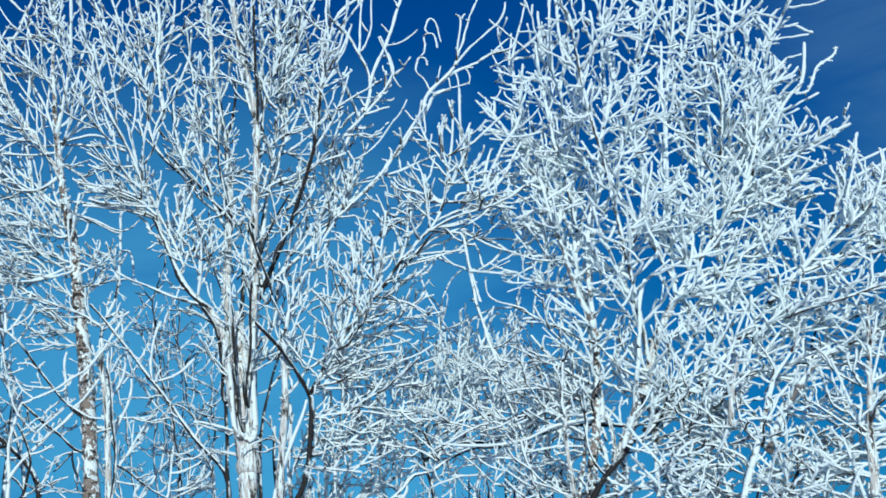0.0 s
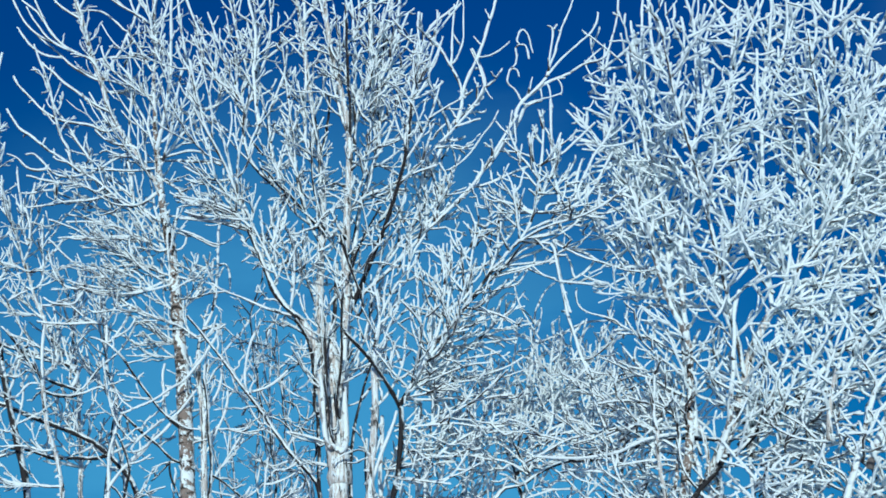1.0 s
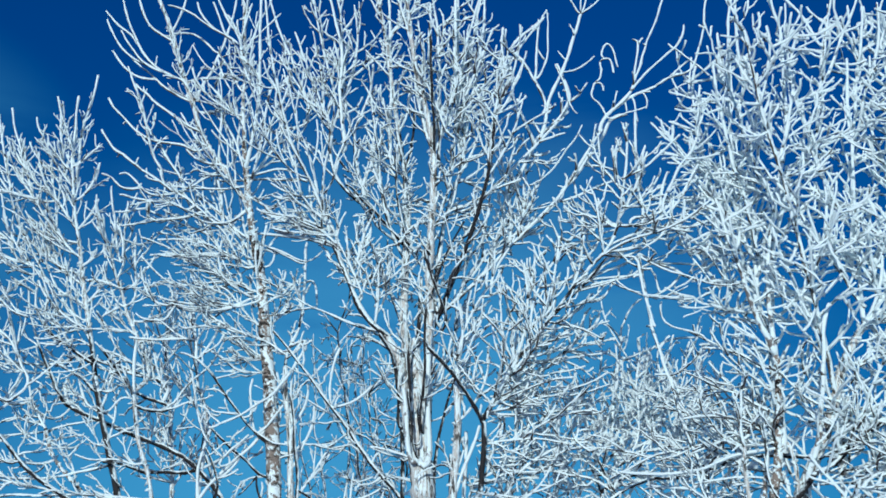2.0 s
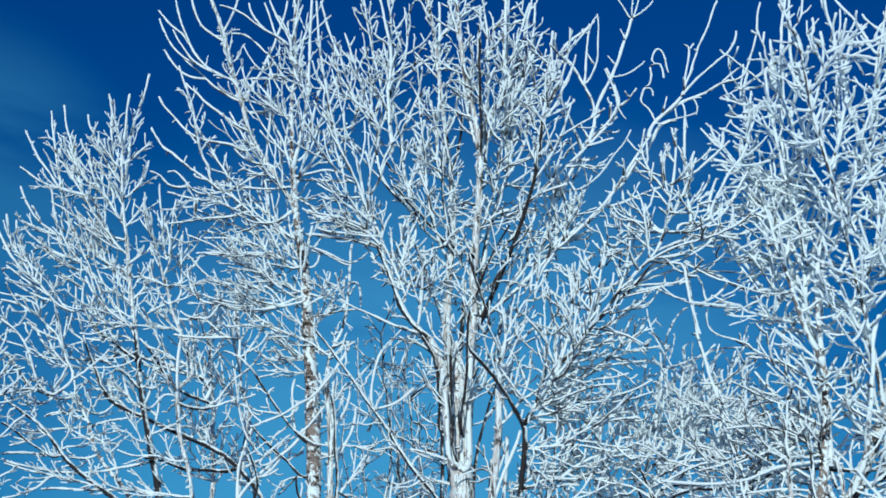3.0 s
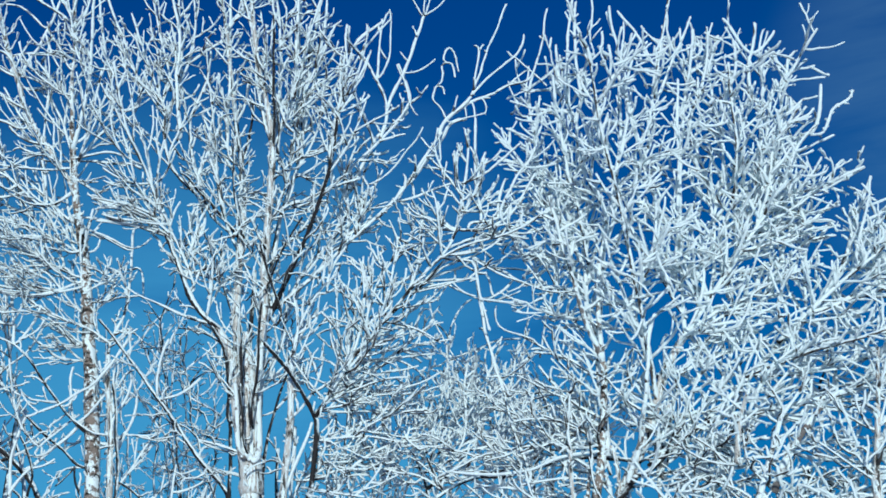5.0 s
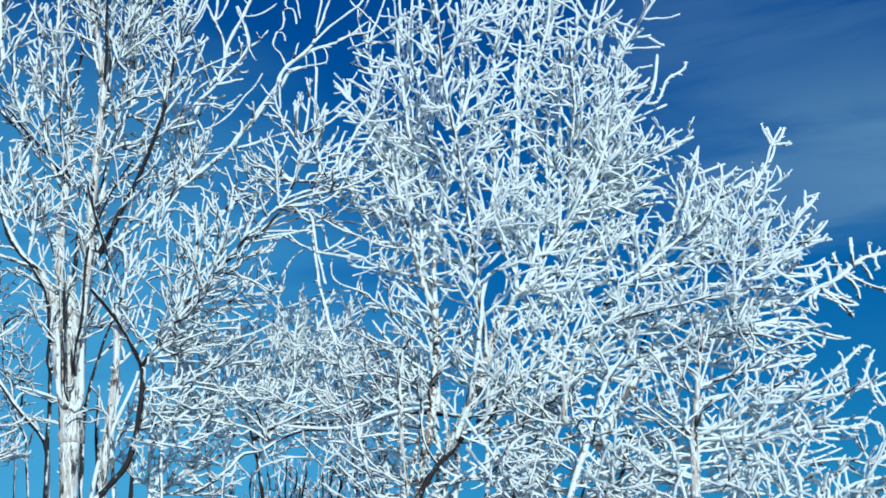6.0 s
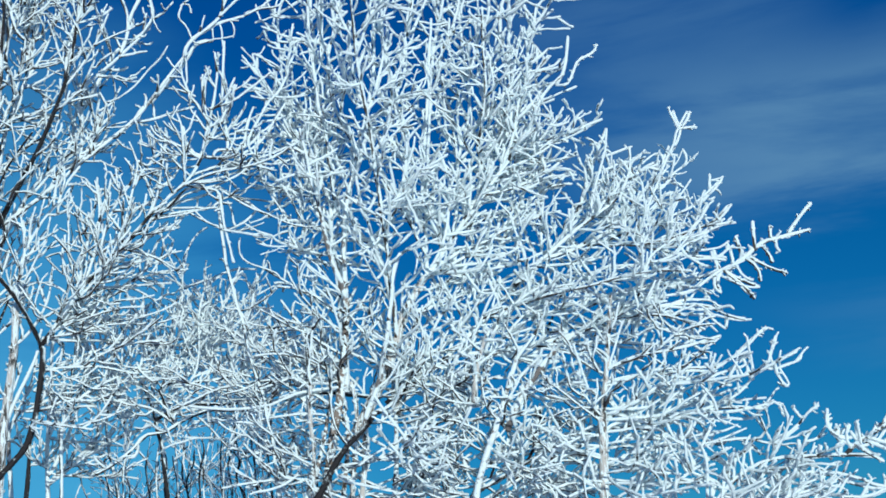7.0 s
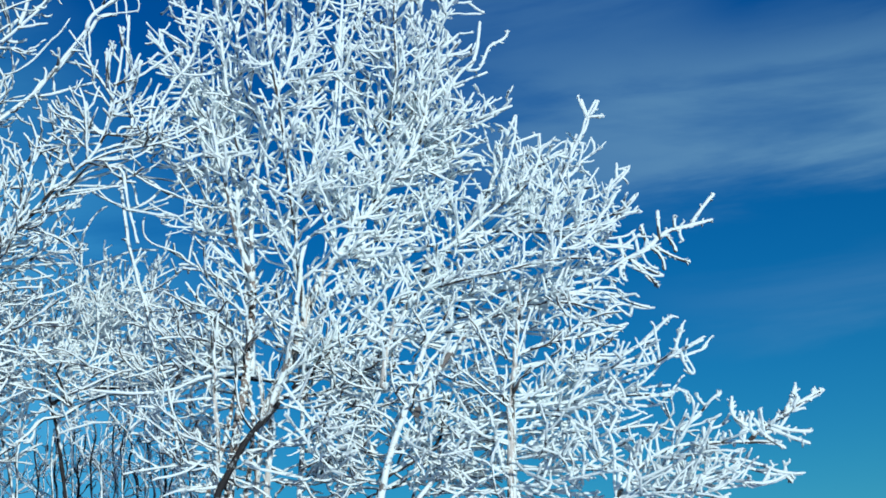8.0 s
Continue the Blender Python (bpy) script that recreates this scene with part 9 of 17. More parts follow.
limb(tree, "arch", 0.80, 0, (-2.234, 7.00, 4.317), 0.0075,
     (-2.192, 6.99, 4.422, -0.05, 0.0070), (-2.199, 6.98, 4.530, -0.04, 0.0066), (-2.235, 6.97, 4.658, -0.02, 0.0060))
limb(tree, "sprig", 0.80, 0, (-2.465, 7.02, 4.418), 0.0076,
     (-2.394, 7.05, 4.491, 0.00, 0.0069), (-2.349, 7.06, 4.534, 0.01, 0.0065), (-2.288, 7.08, 4.577, 0.02, 0.0061))
limb(tree, "sprig", 0.80, 0, (-2.410, 7.00, 4.170), 0.0076,
     (-2.347, 7.03, 4.260, -0.04, 0.0070), (-2.327, 7.05, 4.342, -0.04, 0.0066), (-2.331, 7.08, 4.466, -0.03, 0.0061))
limb(tree, "sprig", 0.80, 0, (-2.527, 6.97, 4.839), 0.0077,
     (-2.456, 6.96, 4.872, -0.07, 0.0072), (-2.385, 6.93, 4.973, -0.04, 0.0066), (-2.362, 6.91, 5.059, -0.04, 0.0061))
limb(tree, "sprig", 0.80, 0, (-2.174, 7.01, 4.140), 0.0074,
     (-2.111, 7.00, 4.202, -0.08, 0.0071), (-2.115, 6.96, 4.371, -0.03, 0.0066), (-2.106, 6.92, 4.574, 0.01, 0.0059))
limb(tree, "sprig", 0.80, 0, (-2.100, 7.03, 3.957), 0.0074,
     (-2.180, 7.01, 4.031, 0.02, 0.0069), (-2.251, 6.99, 4.116, 0.02, 0.0064), (-2.300, 6.97, 4.219, 0.03, 0.0059))
limb(tree, "sprig", 0.80, 0, (-2.067, 6.90, 3.748), 0.0072,
     (-2.137, 6.89, 3.796, -0.04, 0.0067), (-2.229, 6.87, 3.827, 0.00, 0.0062), (-2.286, 6.86, 3.876, 0.05, 0.0057))
limb(tree, "arch", 0.80, 0, (-2.020, 7.05, 3.761), 0.0073,
     (-2.154, 7.05, 3.813, 0.02, 0.0065), (-2.245, 7.05, 3.875, 0.03, 0.0059))
limb(tree, "sprig", 0.80, 0, (-1.996, 7.07, 3.705), 0.0074,
     (-2.001, 7.07, 3.731, 0.00, 0.0073), (-2.026, 7.08, 3.874, -0.00, 0.0067), (-2.068, 7.09, 4.056, -0.01, 0.0059))
limb(tree, "sprig", 0.80, 0, (-1.977, 7.07, 3.696), 0.0072,
     (-1.914, 7.05, 3.790, -0.01, 0.0066), (-1.866, 7.03, 3.888, 0.00, 0.0060), (-1.832, 7.03, 3.920, 0.06, 0.0058))
limb(tree, "bare", 0.80, 0, (-1.878, 7.05, 3.516), 0.0070,
     (-1.840, 7.03, 3.559, 0.00, 0.0068), (-1.769, 6.99, 3.632, 0.01, 0.0066), (-1.681, 6.96, 3.687, 0.01, 0.0063), (-1.593, 6.92, 3.757, -0.03, 0.0060), (-1.523, 6.87, 3.876, -0.03, 0.0056))
limb(tree, "sprig", 0.80, 0, (-1.910, 7.05, 3.620), 0.0072,
     (-1.970, 7.04, 3.754, 0.02, 0.0064), (-1.994, 7.04, 3.858, 0.03, 0.0058))
limb(tree, "sprig", 0.80, 0, (-2.508, 7.15, 3.579), 0.0075,
     (-2.600, 7.14, 3.506, 0.08, 0.0071), (-2.706, 7.13, 3.557, 0.08, 0.0067), (-2.780, 7.12, 3.626, 0.00, 0.0063), (-2.852, 7.12, 3.661, -0.04, 0.0060))
limb(tree, "sprig", 0.80, 0, (-2.624, 7.06, 3.452), 0.0075,
     (-2.671, 7.07, 3.470, -0.01, 0.0072), (-2.780, 7.07, 3.508, -0.03, 0.0065), (-2.883, 7.07, 3.494, -0.06, 0.0060))
limb(tree, "sprig", 0.80, 0, (-2.418, 7.15, 3.530), 0.0076,
     (-2.529, 7.19, 3.640, -0.02, 0.0070), (-2.612, 7.21, 3.684, -0.04, 0.0066), (-2.730, 7.25, 3.696, -0.03, 0.0061))
limb(tree, "sprig", 0.80, 0, (-2.490, 7.15, 3.569), 0.0075,
     (-2.548, 7.16, 3.649, 0.07, 0.0068), (-2.554, 7.17, 3.759, 0.06, 0.0060))
limb(tree, "sprig", 0.80, 0, (-2.380, 6.99, 4.045), 0.0075,
     (-2.495, 6.99, 4.124, 0.04, 0.0069), (-2.558, 6.99, 4.217, 0.03, 0.0065), (-2.611, 6.99, 4.310, 0.01, 0.0060))
limb(tree, "sprig", 0.80, 0, (-2.354, 7.00, 3.894), 0.0075,
     (-2.465, 7.01, 3.960, -0.08, 0.0069), (-2.550, 7.01, 3.929, -0.03, 0.0065), (-2.677, 7.02, 3.943, 0.04, 0.0060))
limb(tree, "sprig", 0.80, 0, (-2.420, 7.01, 4.211), 0.0076,
     (-2.493, 7.01, 4.259, 0.06, 0.0071), (-2.528, 7.02, 4.337, 0.05, 0.0067), (-2.552, 7.03, 4.453, 0.02, 0.0061))
limb(tree, "sprig", 0.80, 0, (-2.571, 7.01, 3.931), 0.0074,
     (-2.620, 6.99, 4.018, 0.04, 0.0069), (-2.638, 6.96, 4.115, 0.04, 0.0064), (-2.621, 6.93, 4.195, 0.05, 0.0060))
limb(tree, "sprig", 0.80, 0, (-2.583, 7.06, 3.331), 0.0075,
     (-2.663, 7.08, 3.371, 0.01, 0.0070), (-2.766, 7.10, 3.431, 0.01, 0.0064), (-2.832, 7.12, 3.489, 0.02, 0.0060))
limb(tree, "sprig", 0.80, 0, (-2.337, 7.04, 3.728), 0.0074,
     (-2.423, 7.05, 3.805, 0.04, 0.0067), (-2.491, 7.07, 3.920, 0.03, 0.0059))

tree = tree_at((-1.86, 7.68, 0.0), "thin sapling with dark stems and light frost on its twigs")
trunk(tree, "none", 0.20, 1, (-1.86, 7.68, -0.06), 0.0219,
     (-1.87, 7.68, 3.09, 0.00, 0.0176), (-1.84, 7.69, 3.51, -0.01, 0.0123))
trunk(tree, "sparse", 0.50, 0, (-1.84, 7.69, 3.48), 0.0123,
     (-1.89, 7.70, 3.81, -0.11, 0.0086))
limb(tree, "arch", 0.80, 0, (-1.89, 7.70, 3.81), 0.0106,
     (-1.90, 7.46, 4.37, 0.01, 0.0070))
trunk(tree, "sparse", 0.20, 1, (-1.85, 7.80, -0.06), 0.0158,
     (-1.81, 7.92, 3.13, 0.00, 0.0126), (-1.93, 7.98, 3.51, -0.06, 0.0090))
trunk(tree, "arch", 0.50, 1, (-1.94, 7.76, -0.06), 0.0180,
     (-2.07, 7.83, 3.12, 0.00, 0.0144), (-2.16, 7.89, 3.99, -0.02, 0.0090))
limb(tree, "arch", 0.80, 0, (-2.15, 7.89, 3.95), 0.0091,
     (-2.12, 7.85, 4.61, 0.06, 0.0073))
limb(tree, "arch", 0.80, 0, (-1.83, 7.70, 3.54), 0.0088,
     (-2.26, 7.71, 4.01, -0.11, 0.0070))
limb(tree, "sparse", 0.80, 0, (-1.85, 7.69, 3.30), 0.0088,
     (-1.51, 7.91, 3.60, -0.03, 0.0070))
limb(tree, "sparse", 0.80, 0, (-1.85, 7.69, 3.27), 0.0088,
     (-2.14, 7.64, 3.69, 0.12, 0.0071))
limb(tree, "sparse", 0.80, 0, (-2.09, 7.86, 3.51), 0.0090,
     (-2.31, 7.70, 3.78, 0.13, 0.0072))
limb(tree, "sparse", 0.80, 0, (-1.86, 7.68, 3.19), 0.0088,
     (-1.61, 7.77, 3.42, -0.13, 0.0070))
limb(tree, "sparse", 0.80, 0, (-2.08, 7.85, 3.36), 0.0090,
     (-1.84, 7.92, 3.65, -0.14, 0.0072))
limb(tree, "sparse", 0.80, 0, (-2.07, 7.84, 3.26), 0.0090,
     (-2.33, 7.62, 3.40, 0.12, 0.0073))
trunk(tree, "thin", 0.30, 1, (-0.420, 7.70, -0.060), 0.0090,
     (-0.650, 7.70, 2.986, 0.00, 0.0075), (-0.682, 7.70, 3.107, -0.03, 0.0072), (-0.741, 7.69, 3.282, 0.00, 0.0068), (-0.764, 7.69, 3.388, 0.01, 0.0064), (-0.797, 7.68, 3.567, 0.00, 0.0060))
limb(tree, "thin", 0.30, 0, (-0.797, 7.68, 3.567), 0.0062,
     (-0.822, 7.70, 3.755, -0.01, 0.0057), (-0.852, 7.72, 3.909, 0.00, 0.0053), (-0.879, 7.74, 4.145, 0.01, 0.0047))
trunk(tree, "thin", 0.10, 1, (-0.850, 7.90, -0.060), 0.0091,
     (-0.856, 7.70, 2.995, 0.00, 0.0076), (-0.881, 7.70, 3.290, -0.01, 0.0072), (-0.915, 7.69, 3.503, -0.01, 0.0068), (-0.939, 7.69, 3.612, 0.00, 0.0065), (-0.956, 7.69, 3.758, 0.01, 0.0061))
limb(tree, "thin", 0.20, 0, (-0.956, 7.69, 3.758), 0.0061,
     (-0.976, 7.65, 3.933, 0.00, 0.0057), (-0.990, 7.62, 4.074, 0.02, 0.0054), (-0.960, 7.59, 4.214, 0.03, 0.0050), (-0.900, 7.55, 4.388, 0.01, 0.0046))
limb(tree, "thin", 0.20, 0, (-0.797, 7.68, 3.567), 0.0060,
     (-0.709, 7.68, 3.508, 0.03, 0.0052), (-0.640, 7.68, 3.433, 0.03, 0.0045))
limb(tree, "thin", 0.20, 0, (-0.852, 7.72, 3.909), 0.0062,
     (-0.996, 7.71, 3.954, -0.06, 0.0051), (-1.069, 7.71, 3.921, -0.11, 0.0046))
limb(tree, "thin", 0.20, 0, (-0.816, 7.70, 3.713), 0.0061,
     (-0.743, 7.69, 3.786, 0.04, 0.0052), (-0.671, 7.69, 3.818, 0.05, 0.0046))
limb(tree, "thin", 0.20, 0, (-0.764, 7.69, 3.388), 0.0060,
     (-0.851, 7.68, 3.462, -0.08, 0.0056), (-0.991, 7.68, 3.433, -0.04, 0.0050), (-1.096, 7.68, 3.419, 0.01, 0.0045))
limb(tree, "thin", 0.20, 0, (-0.779, 7.68, 3.468), 0.0059,
     (-0.674, 7.66, 3.378, -0.05, 0.0051), (-0.568, 7.65, 3.351, -0.06, 0.0045))
limb(tree, "thin", 0.20, 0, (-0.905, 7.69, 3.439), 0.0060,
     (-1.024, 7.67, 3.325, -0.00, 0.0050), (-1.091, 7.65, 3.254, -0.01, 0.0045))
limb(tree, "thin", 0.20, 0, (-0.750, 7.69, 3.324), 0.0060,
     (-0.678, 7.70, 3.387, -0.08, 0.0055), (-0.643, 7.72, 3.533, -0.06, 0.0045))
limb(tree, "thin", 0.20, 0, (-0.835, 7.71, 3.821), 0.0061,
     (-0.921, 7.70, 3.888, -0.08, 0.0052), (-0.992, 7.69, 3.870, -0.13, 0.0046))
limb(tree, "thin", 0.20, 0, (-0.682, 7.70, 3.107), 0.0060,
     (-0.787, 7.71, 3.131, -0.07, 0.0053), (-0.893, 7.72, 3.094, -0.07, 0.0045))
limb(tree, "sprig", 0.80, 0, (-0.872, 7.70, 3.185), 0.0060,
     (-0.943, 7.71, 3.198, 0.05, 0.0060), (-0.998, 7.72, 3.238, 0.05, 0.0060))
limb(tree, "none", 0.80, 0, (-0.858, 7.70, 3.016), 0.0076,
     (-0.966, 7.70, 3.000, 0.22, 0.0071), (-0.951, 7.74, 3.163, 0.07, 0.0065), (-0.934, 7.77, 3.273, 0.01, 0.0061))

tree = tree_at((-3.28, 6.86, 0.0), "slim frosted sapling with low spreading white branches")
trunk(tree, "none", 0.20, 1, (-3.280, 6.86, -0.060), 0.0177,
     (-3.386, 6.85, 2.815, 0.00, 0.0147), (-3.302, 6.84, 3.129, 0.03, 0.0133), (-3.235, 6.83, 3.354, 0.00, 0.0118))
trunk(tree, "sparse", 0.30, 0, (-3.235, 6.83, 3.354), 0.0121,
     (-3.247, 6.95, 3.759, 0.03, 0.0102), (-3.178, 6.99, 3.876, 0.12, 0.0095), (-3.111, 7.02, 3.812, 0.22, 0.0091))
limb(tree, "sparse", 0.20, 0, (-3.178, 6.99, 3.876), 0.0087,
     (-3.087, 6.97, 3.796, 0.02, 0.0084), (-2.989, 6.94, 3.680, 0.00, 0.0080), (-2.901, 6.91, 3.602, -0.03, 0.0076), (-2.783, 6.89, 3.558, -0.04, 0.0073))
trunk(tree, "arch", 0.50, 0, (-3.235, 6.83, 3.354), 0.0107,
     (-3.257, 6.89, 3.775, 0.01, 0.0091), (-3.228, 6.93, 4.144, 0.02, 0.0076))
limb(tree, "arch", 0.80, 0, (-2.695, 6.85, 4.053), 0.0089,
     (-2.791, 6.82, 4.088, 0.07, 0.0085), (-2.876, 6.79, 4.185, 0.02, 0.0080), (-2.943, 6.76, 4.249, -0.02, 0.0077), (-2.992, 6.75, 4.280, -0.03, 0.0075))
limb(tree, "bare", 0.80, 0, (-2.992, 6.75, 4.280), 0.0091,
     (-3.085, 6.72, 4.383, 0.02, 0.0085), (-3.144, 6.71, 4.487, 0.01, 0.0080), (-3.193, 6.69, 4.574, -0.00, 0.0076))
limb(tree, "sprig", 0.80, 0, (-2.959, 6.76, 4.259), 0.0078,
     (-3.015, 6.78, 4.347, -0.01, 0.0075), (-3.112, 6.81, 4.476, 0.00, 0.0070), (-3.167, 6.84, 4.583, 0.02, 0.0066), (-3.214, 6.87, 4.712, 0.01, 0.0062))
limb(tree, "sprig", 0.80, 0, (-2.943, 6.76, 4.249), 0.0075,
     (-2.946, 6.75, 4.289, -0.08, 0.0074), (-3.002, 6.74, 4.384, -0.00, 0.0069), (-3.043, 6.72, 4.486, 0.02, 0.0065), (-3.060, 6.70, 4.589, 0.03, 0.0060))
limb(tree, "sprig", 0.80, 0, (-2.926, 6.77, 4.233), 0.0075,
     (-2.921, 6.77, 4.306, -0.02, 0.0066), (-2.929, 6.78, 4.355, -0.03, 0.0060))
limb(tree, "sprig", 0.80, 0, (-2.893, 6.78, 4.201), 0.0075,
     (-2.898, 6.78, 4.325, 0.00, 0.0060))
limb(tree, "sparse", 0.80, 0, (-2.833, 6.80, 4.136), 0.0076,
     (-2.973, 6.80, 4.228, 0.00, 0.0069), (-3.030, 6.80, 4.266, 0.01, 0.0066), (-3.126, 6.79, 4.340, 0.01, 0.0060))
limb(tree, "arch", 0.80, 0, (-2.783, 6.89, 3.558), 0.0091,
     (-2.652, 6.85, 3.651, -0.11, 0.0088), (-2.708, 6.85, 3.748, -0.08, 0.0086), (-2.778, 6.85, 3.905, -0.01, 0.0083), (-2.837, 6.85, 3.959, -0.03, 0.0082), (-2.916, 6.85, 4.039, -0.01, 0.0080), (-2.991, 6.85, 4.087, -0.02, 0.0078), (-3.066, 6.85, 4.125, -0.02, 0.0077), (-3.156, 6.85, 4.146, -0.03, 0.0076))
limb(tree, "sprig", 0.80, 0, (-2.916, 6.85, 4.039), 0.0075,
     (-2.919, 6.84, 4.098, -0.08, 0.0071), (-2.987, 6.82, 4.131, -0.05, 0.0065), (-3.054, 6.81, 4.163, -0.00, 0.0060))
limb(tree, "sprig", 0.80, 0, (-2.991, 6.85, 4.087), 0.0076,
     (-3.069, 6.85, 3.949, 0.19, 0.0069), (-3.115, 6.88, 4.121, 0.17, 0.0060))
limb(tree, "sparse", 0.80, 0, (-2.750, 6.88, 3.581), 0.0088,
     (-2.774, 6.87, 3.552, 0.08, 0.0087), (-2.855, 6.84, 3.613, 0.07, 0.0085), (-2.890, 6.81, 3.707, 0.03, 0.0082), (-2.926, 6.78, 3.817, -0.01, 0.0079), (-2.977, 6.75, 3.896, -0.04, 0.0077), (-3.075, 6.72, 3.973, -0.03, 0.0074))
limb(tree, "sprig", 0.80, 0, (-3.244, 6.92, 3.643), 0.0074,
     (-3.175, 6.90, 3.641, -0.08, 0.0070), (-3.108, 6.89, 3.696, -0.01, 0.0066), (-3.037, 6.88, 3.714, 0.03, 0.0062), (-2.966, 6.87, 3.726, 0.01, 0.0059))
limb(tree, "sprig", 0.80, 0, (-2.919, 6.92, 3.618), 0.0073,
     (-3.014, 6.85, 3.512, 0.07, 0.0066), (-2.979, 6.83, 3.578, 0.05, 0.0063), (-2.969, 6.79, 3.685, -0.03, 0.0058))
limb(tree, "sparse", 0.80, 0, (-3.241, 6.89, 3.566), 0.0073,
     (-3.082, 6.87, 3.561, -0.02, 0.0067), (-2.977, 6.86, 3.588, -0.00, 0.0062), (-2.869, 6.84, 3.581, 0.03, 0.0058))
limb(tree, "sparse", 0.80, 0, (-3.265, 6.84, 3.252), 0.0072,
     (-3.155, 6.85, 3.225, -0.11, 0.0069), (-3.032, 6.84, 3.318, -0.05, 0.0063), (-2.972, 6.83, 3.381, -0.00, 0.0061), (-2.909, 6.83, 3.428, 0.02, 0.0058))
limb(tree, "sparse", 0.80, 0, (-3.155, 6.85, 3.225), 0.0073,
     (-3.126, 6.85, 3.032, -0.17, 0.0066), (-3.023, 6.89, 3.109, -0.11, 0.0061), (-2.952, 6.91, 3.132, 0.05, 0.0058))
limb(tree, "fine", 0.80, 0, (-3.235, 6.83, 3.354), 0.0058,
     (-3.057, 6.81, 3.576, 0.02, 0.0049), (-2.930, 6.80, 3.670, 0.04, 0.0044))

tree = tree_at((1.21, 5.48, 0.0), "broad many-stemmed tree with a dense crown of thick white rime")
limb(tree, "knob", 0.20, 0, (1.41, 5.32, 2.64), 0.0171,
     (1.74, 5.25, 2.85, 0.06, 0.0099))
limb(tree, "knob", 0.60, 0, (1.74, 5.25, 2.85), 0.0123,
     (2.34, 5.21, 2.95, -0.05, 0.0102), (2.99, 5.15, 3.06, 0.07, 0.0080), (3.16, 5.14, 2.99, -0.10, 0.0074))
trunk(tree, "knob", 0.50, 0, (1.28, 5.39, 2.53), 0.0270,
     (1.47, 5.35, 2.90, -0.02, 0.0217), (1.63, 5.33, 3.23, 0.06, 0.0171))
limb(tree, "crown", 0.60, 0, (1.63, 5.33, 3.23), 0.0136,
     (1.99, 5.45, 3.70, -0.01, 0.0114), (2.21, 5.59, 4.25, -0.04, 0.0093), (2.36, 5.72, 4.82, -0.01, 0.0074))
limb(tree, "crown", 0.62, 0, (1.48, 5.35, 2.93), 0.0111,
     (1.40, 5.17, 3.39, -0.01, 0.0100), (1.33, 5.03, 3.72, -0.00, 0.0091), (1.26, 4.91, 4.01, 0.01, 0.0083), (1.19, 4.76, 4.35, 0.02, 0.0074))
trunk(tree, "knob", 0.78, 0, (1.24, 5.38, 2.71), 0.0208,
     (1.26, 5.42, 3.25, 0.01, 0.0160), (1.33, 5.44, 3.69, 0.01, 0.0122))
limb(tree, "crown", 0.80, 0, (1.33, 5.44, 3.69), 0.0100,
     (1.42, 5.37, 4.03, -0.04, 0.0075))
limb(tree, "crown", 0.80, 0, (1.25, 5.41, 3.14), 0.0111,
     (1.25, 5.50, 3.62, 0.03, 0.0097), (1.22, 5.58, 4.07, 0.06, 0.0084), (1.24, 5.66, 4.64, -0.02, 0.0069), (1.25, 5.69, 4.95, 0.01, 0.0062))
limb(tree, "sparse", 0.80, 0, (1.25, 5.41, 3.06), 0.0062,
     (0.91, 5.44, 3.29, -0.01, 0.0049))
limb(tree, "crown", 0.80, 0, (1.24, 5.47, 3.43), 0.0075,
     (1.14, 5.75, 4.13, 0.04, 0.0061), (1.13, 5.94, 4.77, 0.02, 0.0050))
limb(tree, "crown", 0.80, 0, (1.23, 5.51, 3.67), 0.0075,
     (1.01, 5.74, 4.30, -0.04, 0.0050))
limb(tree, "crown", 0.80, 0, (1.16, 5.60, 3.95), 0.0063,
     (0.93, 5.85, 4.52, -0.03, 0.0051))
limb(tree, "crown", 0.80, 0, (1.22, 5.54, 3.77), 0.0063,
     (1.02, 5.69, 4.39, -0.07, 0.0050))
limb(tree, "crown", 0.80, 0, (1.39, 5.41, 3.85), 0.0087,
     (1.25, 5.40, 4.34, 0.09, 0.0071), (1.31, 5.36, 4.62, -0.02, 0.0062))
limb(tree, "crown", 0.80, 0, (1.42, 5.38, 4.00), 0.0086,
     (1.64, 5.38, 4.44, -0.12, 0.0062))
limb(tree, "crown", 0.80, 0, (1.64, 5.33, 3.25), 0.0099,
     (1.72, 5.46, 3.92, 0.01, 0.0083), (1.85, 5.55, 4.54, 0.00, 0.0069), (1.92, 5.59, 4.89, -0.05, 0.0062))
limb(tree, "crown", 0.80, 0, (1.80, 5.39, 3.44), 0.0088,
     (1.92, 5.58, 4.13, -0.04, 0.0071), (1.90, 5.70, 4.49, -0.01, 0.0063))
limb(tree, "crown", 0.80, 0, (1.99, 5.45, 3.70), 0.0090,
     (1.98, 5.25, 4.15, 0.02, 0.0076), (1.94, 5.10, 4.51, -0.00, 0.0064))
limb(tree, "crown", 0.80, 0, (1.87, 5.41, 3.54), 0.0089,
     (2.11, 5.16, 4.09, -0.11, 0.0070), (2.24, 5.06, 4.26, 0.02, 0.0063))
limb(tree, "crown", 0.70, 0, (1.78, 5.38, 3.42), 0.0101,
     (2.18, 5.16, 3.98, -0.02, 0.0082), (2.32, 5.08, 4.18, 0.07, 0.0075))
limb(tree, "crown", 0.80, 0, (2.01, 5.46, 3.74), 0.0090,
     (2.39, 5.40, 3.99, -0.04, 0.0082), (2.64, 5.36, 4.08, -0.06, 0.0077))
limb(tree, "knob", 0.80, 0, (1.95, 5.29, 3.63), 0.0087,
     (2.41, 5.28, 3.87, -0.09, 0.0060))
